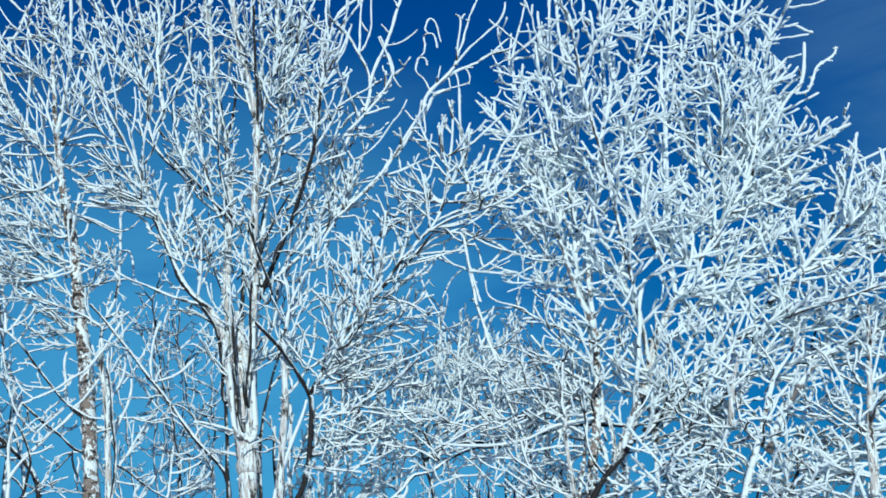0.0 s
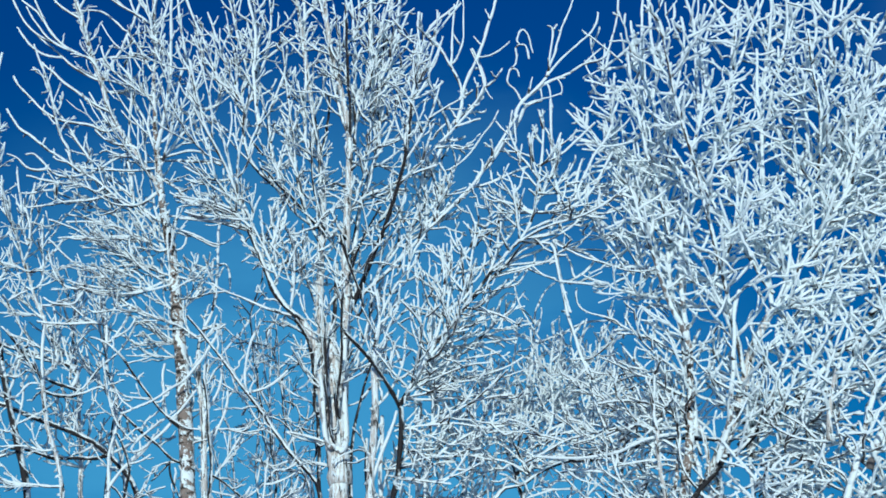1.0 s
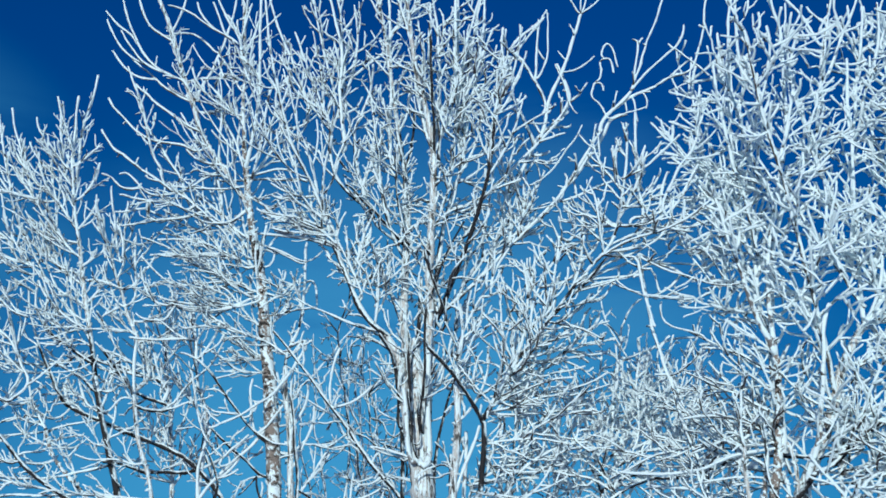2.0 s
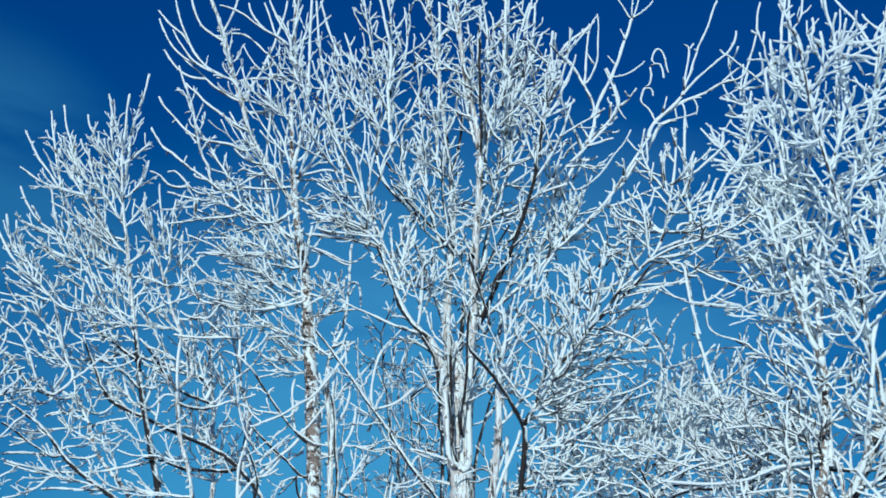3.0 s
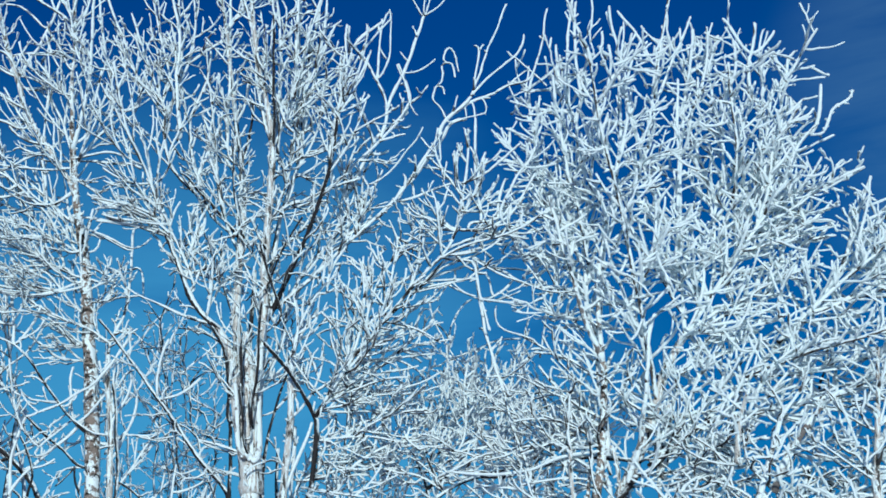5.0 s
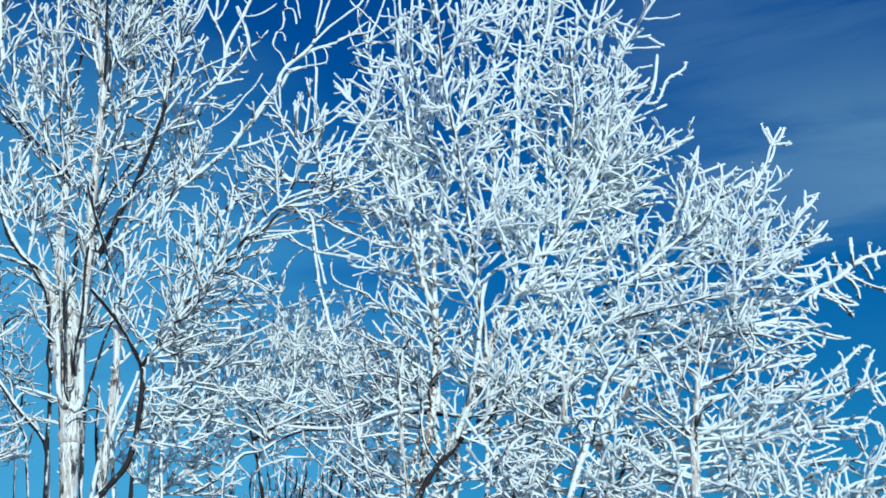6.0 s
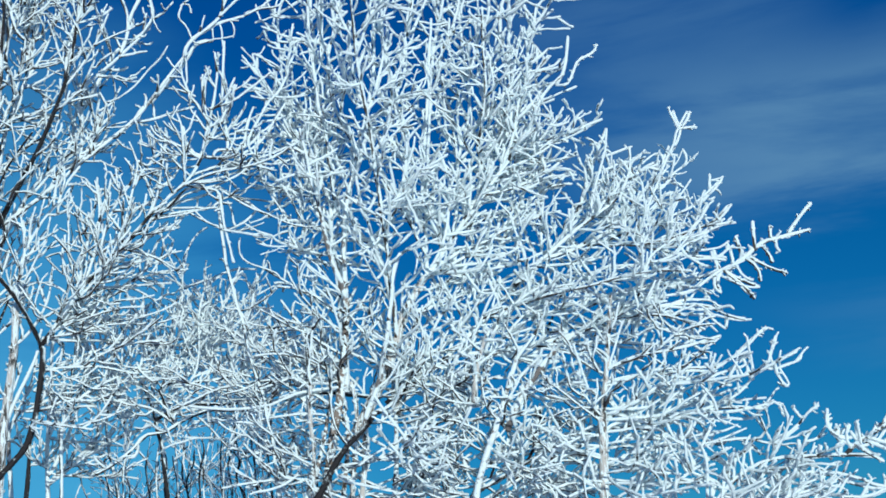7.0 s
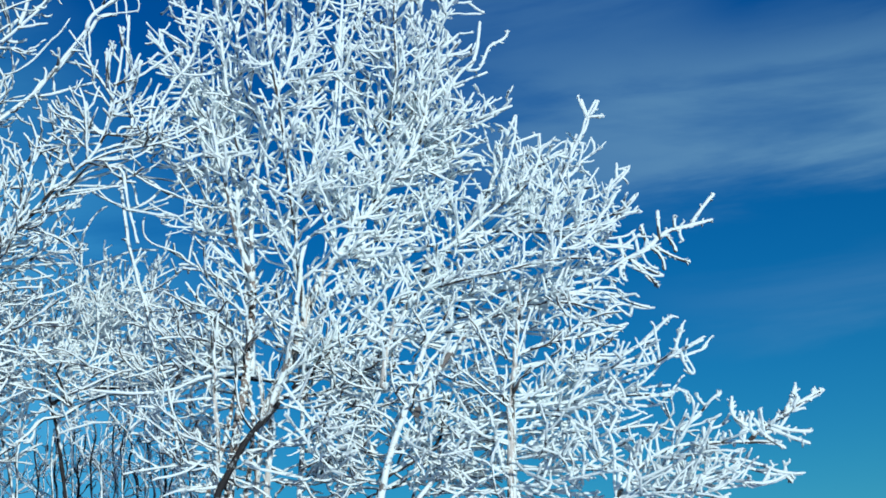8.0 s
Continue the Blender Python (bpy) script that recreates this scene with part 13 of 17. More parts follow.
limb(tree, "none", 0.90, 0, (1.306, 5.47, 4.924), 0.0049,
     (1.334, 5.46, 4.948, 0.00, 0.0049))
limb(tree, "none", 0.90, 0, (1.301, 5.46, 4.858), 0.0049,
     (1.282, 5.47, 4.907, 0.00, 0.0049))
limb(tree, "bare", 0.90, 0, (2.424, 5.15, 3.476), 0.0072,
     (2.420, 5.16, 3.516, 0.08, 0.0071), (2.485, 5.19, 3.673, 0.01, 0.0067), (2.544, 5.22, 3.803, 0.00, 0.0064), (2.584, 5.24, 3.887, -0.01, 0.0062), (2.612, 5.26, 3.986, -0.02, 0.0060))
limb(tree, "none", 0.90, 0, (2.584, 5.24, 3.887), 0.0059,
     (2.561, 5.25, 3.944, 0.00, 0.0048))
limb(tree, "none", 0.90, 0, (2.610, 5.42, 3.889), 0.0061,
     (2.627, 5.45, 3.978, 0.00, 0.0049))
limb(tree, "bare", 0.90, 0, (2.556, 5.36, 3.727), 0.0072,
     (2.542, 5.34, 3.803, -0.00, 0.0065), (2.531, 5.33, 3.857, -0.00, 0.0060))
limb(tree, "bare", 0.90, 0, (2.610, 5.42, 3.889), 0.0075,
     (2.709, 5.43, 3.923, -0.00, 0.0069), (2.832, 5.43, 3.971, -0.00, 0.0062))
limb(tree, "bare", 0.90, 0, (2.539, 5.20, 3.742), 0.0071,
     (2.606, 5.20, 3.770, 0.02, 0.0067), (2.700, 5.20, 3.796, -0.00, 0.0062), (2.740, 5.19, 3.821, -0.04, 0.0059))
limb(tree, "none", 0.90, 0, (2.730, 5.28, 3.730), 0.0060,
     (2.731, 5.28, 3.808, 0.01, 0.0055), (2.736, 5.28, 3.899, 0.00, 0.0048))
limb(tree, "none", 0.90, 0, (2.731, 5.28, 3.782), 0.0061,
     (2.788, 5.26, 3.813, -0.02, 0.0056), (2.849, 5.25, 3.862, 0.01, 0.0051), (2.879, 5.24, 3.865, 0.09, 0.0048))
limb(tree, "sprig", 0.90, 0, (2.454, 5.14, 3.500), 0.0069,
     (2.452, 5.13, 3.522, 0.08, 0.0068), (2.497, 5.12, 3.577, 0.04, 0.0064), (2.556, 5.11, 3.618, -0.05, 0.0061), (2.526, 5.09, 3.683, -0.14, 0.0057))
limb(tree, "sprig", 0.90, 0, (2.582, 5.18, 3.388), 0.0070,
     (2.598, 5.18, 3.531, -0.01, 0.0063), (2.603, 5.17, 3.645, -0.01, 0.0058))
limb(tree, "sprig", 0.90, 0, (2.738, 5.33, 3.654), 0.0072,
     (2.765, 5.32, 3.707, -0.07, 0.0067), (2.754, 5.31, 3.777, -0.06, 0.0060))
limb(tree, "sprig", 0.90, 0, (2.768, 5.24, 3.491), 0.0072,
     (2.775, 5.24, 3.575, 0.06, 0.0070), (2.835, 5.24, 3.680, 0.01, 0.0066), (2.881, 5.23, 3.801, -0.03, 0.0062), (2.871, 5.23, 3.860, -0.08, 0.0060))
limb(tree, "none", 0.90, 0, (2.866, 5.23, 3.761), 0.0073,
     (2.904, 5.21, 3.838, 0.00, 0.0068), (2.934, 5.19, 3.894, -0.01, 0.0065), (2.957, 5.17, 3.969, -0.02, 0.0061))
limb(tree, "none", 0.90, 0, (2.957, 5.17, 3.969), 0.0073,
     (2.923, 5.15, 4.029, 0.00, 0.0065), (2.903, 5.14, 4.068, 0.00, 0.0061))
limb(tree, "none", 0.90, 0, (2.957, 5.17, 3.969), 0.0074,
     (3.002, 5.18, 4.030, -0.00, 0.0066), (3.030, 5.18, 4.071, -0.00, 0.0061))
limb(tree, "none", 0.90, 0, (2.957, 5.17, 3.969), 0.0073,
     (3.055, 5.17, 3.985, 0.00, 0.0061))
limb(tree, "none", 0.90, 0, (3.002, 5.37, 3.916), 0.0062,
     (2.976, 5.37, 3.950, -0.03, 0.0054), (2.954, 5.37, 3.964, -0.05, 0.0050))
limb(tree, "none", 0.90, 0, (3.002, 5.37, 3.916), 0.0062,
     (3.058, 5.37, 3.912, 0.00, 0.0050))
limb(tree, "sprig", 0.90, 0, (2.835, 5.24, 3.680), 0.0073,
     (2.866, 5.23, 3.681, -0.08, 0.0072), (2.936, 5.23, 3.758, -0.01, 0.0067), (3.004, 5.22, 3.799, -0.04, 0.0064), (2.994, 5.21, 3.878, -0.12, 0.0061))
limb(tree, "sprig", 0.90, 0, (2.772, 5.24, 3.533), 0.0072,
     (2.830, 5.22, 3.600, 0.01, 0.0066), (2.875, 5.20, 3.641, 0.05, 0.0062), (2.915, 5.19, 3.634, 0.12, 0.0060))
limb(tree, "none", 0.90, 0, (2.884, 5.23, 3.531), 0.0061,
     (2.903, 5.24, 3.582, 0.05, 0.0059), (2.967, 5.25, 3.648, 0.01, 0.0054), (3.011, 5.26, 3.698, -0.00, 0.0051), (3.047, 5.26, 3.739, 0.00, 0.0049))
limb(tree, "none", 0.90, 0, (2.951, 5.25, 3.631), 0.0060,
     (3.006, 5.25, 3.647, 0.00, 0.0048))
limb(tree, "bare", 0.90, 0, (2.767, 5.02, 3.383), 0.0069,
     (2.769, 5.03, 3.406, 0.01, 0.0068), (2.779, 5.03, 3.478, 0.03, 0.0063), (2.822, 5.04, 3.539, 0.05, 0.0058))
limb(tree, "sprig", 0.90, 0, (2.749, 5.24, 3.485), 0.0072,
     (2.833, 5.25, 3.493, 0.02, 0.0068), (2.915, 5.25, 3.484, -0.01, 0.0064), (3.001, 5.26, 3.504, -0.03, 0.0060))
limb(tree, "sprig", 0.90, 0, (2.831, 5.03, 3.286), 0.0071,
     (2.876, 5.05, 3.361, -0.00, 0.0069), (2.939, 5.08, 3.472, -0.00, 0.0065), (2.991, 5.10, 3.569, -0.00, 0.0061), (3.023, 5.11, 3.625, 0.00, 0.0059))
limb(tree, "none", 0.90, 0, (2.981, 5.10, 3.550), 0.0072,
     (3.047, 5.09, 3.618, 0.00, 0.0066), (3.110, 5.08, 3.679, 0.00, 0.0060))
limb(tree, "none", 0.90, 0, (3.063, 5.09, 3.633), 0.0060,
     (3.103, 5.10, 3.603, 0.00, 0.0048))
limb(tree, "none", 0.90, 0, (2.970, 5.09, 3.530), 0.0059,
     (2.951, 5.09, 3.563, 0.00, 0.0047))
limb(tree, "none", 0.90, 0, (2.960, 5.09, 3.511), 0.0059,
     (3.000, 5.09, 3.522, -0.06, 0.0055), (3.049, 5.09, 3.566, -0.04, 0.0047))
limb(tree, "bare", 0.90, 0, (2.876, 5.05, 3.361), 0.0071,
     (2.963, 5.06, 3.396, -0.03, 0.0068), (3.040, 5.06, 3.459, -0.02, 0.0064), (3.133, 5.07, 3.544, -0.01, 0.0060))
limb(tree, "none", 0.90, 0, (2.963, 5.06, 3.396), 0.0071,
     (3.042, 5.05, 3.425, 0.02, 0.0065), (3.120, 5.04, 3.441, 0.02, 0.0059))
limb(tree, "none", 0.90, 0, (3.068, 5.05, 3.430), 0.0059,
     (3.104, 5.04, 3.467, 0.00, 0.0047))
limb(tree, "sprig", 0.90, 0, (2.470, 4.82, 3.095), 0.0066,
     (2.496, 4.82, 3.169, 0.07, 0.0064), (2.576, 4.82, 3.237, 0.04, 0.0062), (2.654, 4.82, 3.280, 0.03, 0.0060), (2.727, 4.82, 3.283, 0.01, 0.0058), (2.821, 4.81, 3.313, -0.02, 0.0055))
limb(tree, "sprig", 0.90, 0, (2.479, 4.82, 3.120), 0.0065,
     (2.487, 4.84, 3.253, 0.04, 0.0059), (2.532, 4.85, 3.337, 0.05, 0.0054))
limb(tree, "sprig", 0.90, 0, (2.512, 4.82, 3.183), 0.0067,
     (2.540, 4.82, 3.171, -0.08, 0.0066), (2.633, 4.82, 3.202, -0.04, 0.0062), (2.735, 4.83, 3.274, 0.02, 0.0058), (2.826, 4.83, 3.266, 0.08, 0.0055))
limb(tree, "none", 0.90, 0, (2.684, 4.83, 3.238), 0.0067,
     (2.721, 4.83, 3.192, -0.08, 0.0064), (2.808, 4.82, 3.189, -0.03, 0.0060), (2.896, 4.82, 3.183, 0.00, 0.0055))
limb(tree, "none", 0.90, 0, (2.721, 4.83, 3.192), 0.0055,
     (2.778, 4.83, 3.155, 0.00, 0.0044))
limb(tree, "none", 0.90, 0, (2.847, 5.02, 3.280), 0.0058,
     (2.919, 5.01, 3.289, -0.00, 0.0054), (2.991, 5.00, 3.299, -0.02, 0.0049), (3.036, 4.99, 3.329, -0.06, 0.0046))
limb(tree, "none", 0.90, 0, (2.830, 4.82, 3.188), 0.0055,
     (2.826, 4.82, 3.222, 0.00, 0.0044))
limb(tree, "bare", 0.90, 0, (2.320, 5.21, 2.947), 0.0081,
     (2.427, 5.20, 2.991, 0.02, 0.0079), (2.572, 5.18, 3.030, 0.01, 0.0077), (2.719, 5.17, 3.056, 0.02, 0.0074), (2.892, 5.15, 3.041, 0.01, 0.0072), (2.996, 5.14, 3.041, -0.01, 0.0070))
limb(tree, "bare", 0.90, 0, (2.293, 5.27, 2.923), 0.0083,
     (2.442, 5.29, 2.973, 0.01, 0.0080), (2.577, 5.32, 3.007, 0.00, 0.0077), (2.715, 5.34, 3.042, -0.00, 0.0074), (2.860, 5.36, 3.093, -0.01, 0.0071))
limb(tree, "bare", 0.90, 0, (2.427, 5.20, 2.991), 0.0069,
     (2.541, 5.18, 3.054, 0.03, 0.0066), (2.682, 5.15, 3.092, 0.02, 0.0063), (2.823, 5.12, 3.102, 0.00, 0.0059), (2.896, 5.11, 3.128, -0.04, 0.0058))
limb(tree, "bare", 0.90, 0, (2.823, 5.12, 3.102), 0.0082,
     (2.908, 5.11, 3.132, -0.03, 0.0079), (2.997, 5.08, 3.192, -0.00, 0.0076), (3.085, 5.06, 3.232, 0.01, 0.0073), (3.145, 5.05, 3.258, 0.00, 0.0070))
limb(tree, "none", 0.90, 0, (3.121, 5.25, 3.253), 0.0072,
     (3.113, 5.24, 3.283, -0.01, 0.0068), (3.099, 5.23, 3.337, -0.00, 0.0062), (3.092, 5.22, 3.359, -0.01, 0.0060))
limb(tree, "none", 0.90, 0, (2.997, 5.08, 3.192), 0.0069,
     (2.978, 5.07, 3.118, -0.06, 0.0061), (3.000, 5.06, 3.097, -0.15, 0.0058))
limb(tree, "none", 0.90, 0, (3.134, 5.25, 3.238), 0.0073,
     (3.236, 5.23, 3.184, -0.04, 0.0066), (3.321, 5.22, 3.174, -0.05, 0.0061))
limb(tree, "none", 0.90, 0, (3.232, 5.24, 3.182), 0.0073,
     (3.268, 5.24, 3.143, -0.02, 0.0066), (3.299, 5.24, 3.121, -0.03, 0.0061))
limb(tree, "none", 0.90, 0, (3.154, 5.25, 3.227), 0.0073,
     (3.241, 5.26, 3.220, -0.02, 0.0066), (3.298, 5.27, 3.232, -0.03, 0.0061))
limb(tree, "none", 0.90, 0, (3.105, 5.06, 3.241), 0.0070,
     (3.134, 5.05, 3.174, -0.07, 0.0063), (3.177, 5.05, 3.160, -0.11, 0.0059))
limb(tree, "bare", 0.90, 0, (2.741, 5.17, 3.054), 0.0070,
     (2.841, 5.16, 3.084, 0.02, 0.0066), (2.932, 5.16, 3.090, 0.02, 0.0063), (2.992, 5.15, 3.085, 0.05, 0.0061), (3.045, 5.14, 3.034, 0.07, 0.0058))
limb(tree, "bare", 0.90, 0, (2.819, 5.35, 3.078), 0.0072,
     (2.969, 5.33, 3.060, -0.01, 0.0067), (3.090, 5.32, 3.058, 0.01, 0.0063), (3.179, 5.31, 3.034, 0.03, 0.0060))
limb(tree, "bare", 0.90, 0, (2.954, 5.15, 3.041), 0.0070,
     (2.987, 5.14, 2.984, -0.04, 0.0064), (3.039, 5.13, 2.941, -0.04, 0.0058))
limb(tree, "bare", 0.90, 0, (3.029, 5.33, 3.059), 0.0072,
     (3.080, 5.34, 3.020, 0.00, 0.0066), (3.129, 5.35, 2.980, 0.00, 0.0060))
limb(tree, "none", 0.90, 0, (3.179, 5.31, 3.034), 0.0073,
     (3.244, 5.31, 3.024, -0.03, 0.0067), (3.306, 5.31, 3.031, -0.03, 0.0061))
limb(tree, "bare", 0.90, 0, (2.593, 5.18, 3.034), 0.0069,
     (2.679, 5.17, 2.987, 0.01, 0.0066), (2.744, 5.16, 2.944, 0.01, 0.0063), (2.808, 5.15, 2.901, 0.00, 0.0061), (2.872, 5.13, 2.853, 0.02, 0.0059), (2.905, 5.12, 2.802, 0.05, 0.0057))
limb(tree, "none", 0.90, 0, (2.787, 5.15, 2.915), 0.0068,
     (2.832, 5.14, 2.891, -0.02, 0.0061), (2.863, 5.13, 2.884, -0.04, 0.0057))
limb(tree, "none", 0.90, 0, (2.840, 5.35, 3.076), 0.0060,
     (2.902, 5.36, 3.037, 0.02, 0.0053), (2.940, 5.37, 2.997, 0.03, 0.0048))
limb(tree, "none", 0.90, 0, (3.029, 5.33, 3.059), 0.0059,
     (3.033, 5.33, 3.004, 0.08, 0.0054), (2.991, 5.34, 2.948, 0.07, 0.0048))
limb(tree, "none", 0.90, 0, (3.005, 5.34, 2.967), 0.0061,
     (3.068, 5.35, 3.002, 0.02, 0.0055), (3.144, 5.36, 3.026, 0.02, 0.0048))
limb(tree, "sprig", 0.90, 0, (2.594, 5.26, 3.133), 0.0071,
     (2.682, 5.25, 3.159, -0.00, 0.0068), (2.770, 5.23, 3.186, 0.01, 0.0065), (2.859, 5.22, 3.199, -0.00, 0.0063), (2.935, 5.21, 3.226, -0.01, 0.0060), (2.974, 5.20, 3.234, 0.02, 0.0059))
limb(tree, "sprig", 0.90, 0, (2.310, 4.95, 3.100), 0.0067,
     (2.462, 4.95, 3.128, -0.01, 0.0062), (2.584, 4.96, 3.159, -0.01, 0.0058), (2.678, 4.96, 3.189, -0.01, 0.0055))
limb(tree, "sprig", 0.90, 0, (2.420, 5.25, 3.210), 0.0072,
     (2.493, 5.27, 3.272, 0.07, 0.0069), (2.631, 5.30, 3.290, 0.02, 0.0066), (2.773, 5.32, 3.311, 0.01, 0.0063), (2.896, 5.35, 3.293, 0.03, 0.0060))
limb(tree, "sprig", 0.90, 0, (2.792, 5.23, 3.189), 0.0071,
     (2.897, 5.23, 3.189, -0.02, 0.0067), (2.965, 5.24, 3.206, 0.00, 0.0063), (3.047, 5.24, 3.201, 0.03, 0.0059))
limb(tree, "none", 0.90, 0, (2.656, 5.33, 3.027), 0.0059,
     (2.764, 5.35, 2.991, 0.01, 0.0052), (2.788, 5.36, 2.973, 0.11, 0.0051), (2.753, 5.38, 2.912, 0.07, 0.0047))
limb(tree, "none", 0.90, 0, (2.677, 5.33, 3.020), 0.0058,
     (2.665, 5.32, 2.925, -0.05, 0.0051), (2.691, 5.30, 2.867, -0.07, 0.0046))

tree = tree_at((2.12, 4.76, 0.0), "straight slim frosted tree with level white side branches")
trunk(tree, "none", 0.70, 1, (2.12, 4.76, -0.06), 0.0260,
     (2.12, 4.76, 2.00, 0.00, 0.0208), (2.16, 4.76, 2.46, 0.01, 0.0185))
trunk(tree, "sparse", 0.70, 0, (2.16, 4.76, 2.45), 0.0139,
     (2.22, 4.75, 2.77, 0.00, 0.0097), (2.26, 4.75, 2.99, 0.01, 0.0069))
limb(tree, "light", 0.80, 0, (2.17, 4.76, 2.48), 0.0081,
     (2.37, 4.64, 2.58, -0.08, 0.0067), (2.50, 4.57, 2.65, -0.02, 0.0058))
limb(tree, "sparse", 0.80, 0, (2.19, 4.76, 2.60), 0.0070,
     (2.59, 4.73, 2.67, 0.05, 0.0063), (2.86, 4.72, 2.76, -0.13, 0.0058))
branch(tree, "bud", 0.80, 0, (2.86, 4.72, 2.76), 0.0061,
     (2.96, 4.68, 2.83, 0.07, 0.0061))
branch(tree, "bud", 0.80, 0, (2.83, 4.72, 2.73), 0.0073,
     (2.86, 4.70, 2.61, 0.08, 0.0061))
limb(tree, "light", 0.80, 0, (2.37, 4.64, 2.58), 0.0081,
     (2.68, 4.40, 2.57, -0.01, 0.0065), (2.82, 4.29, 2.64, -0.02, 0.0058))
branch(tree, "bud", 0.80, 0, (2.72, 4.37, 2.59), 0.0068,
     (2.78, 4.36, 2.72, -0.00, 0.0057))
branch(tree, "bud", 0.80, 0, (2.75, 4.35, 2.60), 0.0068,
     (2.77, 4.33, 2.51, -0.07, 0.0056))
limb(tree, "sparse", 0.80, 0, (2.20, 4.76, 2.67), 0.0081,
     (2.41, 4.69, 2.73, 0.03, 0.0071), (2.68, 4.61, 2.78, -0.03, 0.0058))
limb(tree, "light", 0.80, 0, (2.16, 4.76, 2.46), 0.0081,
     (2.56, 4.55, 2.45, -0.01, 0.0066), (2.77, 4.44, 2.46, -0.04, 0.0058))
branch(tree, "bud", 0.80, 0, (2.75, 4.45, 2.46), 0.0058,
     (2.80, 4.42, 2.41, 0.41, 0.0058))
limb(tree, "light", 0.80, 0, (2.16, 4.76, 2.41), 0.0070,
     (2.59, 4.54, 2.48, -0.04, 0.0060), (2.69, 4.49, 2.54, -0.10, 0.0058))
limb(tree, "light", 0.80, 0, (2.14, 4.76, 2.30), 0.0070,
     (2.67, 4.75, 2.35, -0.06, 0.0058))
limb(tree, "light", 0.80, 0, (2.13, 4.76, 2.20), 0.0069,
     (2.41, 4.45, 2.15, 0.01, 0.0058))
limb(tree, "light", 0.80, 0, (2.13, 4.76, 2.13), 0.0069,
     (2.41, 4.37, 2.14, -0.01, 0.0058))
limb(tree, "sparse", 0.80, 0, (2.67, 4.75, 2.35), 0.0073,
     (2.93, 4.71, 2.32, 0.11, 0.0065), (3.08, 4.69, 2.43, 0.02, 0.0060))
branch(tree, "bud", 0.80, 0, (3.08, 4.69, 2.43), 0.0062,
     (3.05, 4.71, 2.49, 0.02, 0.0062))
branch(tree, "bud", 0.80, 0, (3.08, 4.69, 2.43), 0.0062,
     (3.14, 4.65, 2.48, 0.10, 0.0062))
limb(tree, "sparse", 0.80, 0, (2.16, 4.76, 2.47), 0.0070,
     (2.10, 4.86, 2.77, 0.08, 0.0046))
limb(tree, "sparse", 0.80, 0, (2.16, 4.76, 2.45), 0.0070,
     (1.92, 4.78, 2.65, 0.00, 0.0047))
limb(tree, "sparse", 0.80, 0, (2.14, 4.76, 2.30), 0.0058,
     (1.84, 4.82, 2.22, -0.20, 0.0046))
limb(tree, "light", 0.80, 0, (2.15, 4.76, 2.36), 0.0058,
     (2.55, 4.73, 2.37, 0.03, 0.0046))
limb(tree, "light", 0.80, 0, (2.14, 4.76, 2.24), 0.0058,
     (2.32, 4.51, 2.21, 0.07, 0.0046))
limb(tree, "sparse", 0.80, 0, (2.13, 4.76, 2.18), 0.0058,
     (1.90, 4.85, 2.18, -0.14, 0.0046))
limb(tree, "light", 0.80, 0, (2.26, 4.57, 2.13), 0.0068,
     (2.52, 4.39, 2.28, 0.00, 0.0045))
limb(tree, "light", 0.80, 0, (2.16, 4.76, 2.43), 0.0070,
     (2.50, 4.69, 2.58, 0.12, 0.0046))
limb(tree, "light", 0.80, 0, (2.14, 4.76, 2.27), 0.0069,
     (2.61, 4.55, 2.37, 0.05, 0.0046))
limb(tree, "light", 0.80, 0, (2.13, 4.76, 2.16), 0.0058,
     (2.53, 4.75, 2.09, -0.06, 0.0046))
limb(tree, "sparse", 0.80, 0, (2.17, 4.76, 2.50), 0.0058,
     (1.94, 4.93, 2.47, -0.12, 0.0046))
limb(tree, "sparse", 0.80, 0, (2.13, 4.76, 2.13), 0.0058,
     (1.85, 4.85, 2.16, 0.07, 0.0046))
limb(tree, "light", 0.80, 0, (2.37, 4.65, 2.34), 0.0058,
     (2.50, 4.51, 2.20, -0.10, 0.0046))
limb(tree, "light", 0.80, 0, (2.35, 4.66, 2.45), 0.0058,
     (2.71, 4.62, 2.59, -0.03, 0.0046))
limb(tree, "light", 0.80, 0, (2.13, 4.76, 2.16), 0.0058,
     (1.88, 4.77, 2.28, -0.08, 0.0046))
limb(tree, "light", 0.80, 0, (2.13, 4.76, 2.11), 0.0058,
     (2.34, 4.61, 2.13, 0.17, 0.0046))
limb(tree, "sparse", 0.80, 0, (2.20, 4.76, 2.65), 0.0058,
     (2.06, 4.87, 2.87, 0.12, 0.0046))
limb(tree, "sparse", 0.80, 0, (2.41, 4.69, 2.73), 0.0059,
     (2.62, 4.56, 2.82, 0.12, 0.0047))
limb(tree, "light", 0.80, 0, (2.13, 4.76, 2.20), 0.0058,
     (1.87, 4.79, 2.10, -0.02, 0.0046))
limb(tree, "light", 0.80, 0, (2.14, 4.76, 2.31), 0.0058,
     (1.94, 4.79, 2.30, -0.17, 0.0046))
limb(tree, "light", 0.80, 0, (2.15, 4.76, 2.39), 0.0058,
     (1.94, 4.83, 2.36, -0.19, 0.0046))
limb(tree, "light", 0.80, 0, (2.13, 4.76, 2.13), 0.0058,
     (2.32, 4.73, 2.05, 0.04, 0.0046))
trunk(tree, "none", 0.75, 0, (2.127, 4.76, 2.080), 0.0133,
     (2.151, 4.78, 2.228, 0.00, 0.0123), (2.175, 4.79, 2.346, -0.00, 0.0116), (2.193, 4.81, 2.466, -0.00, 0.0108), (2.213, 4.82, 2.564, 0.01, 0.0102))
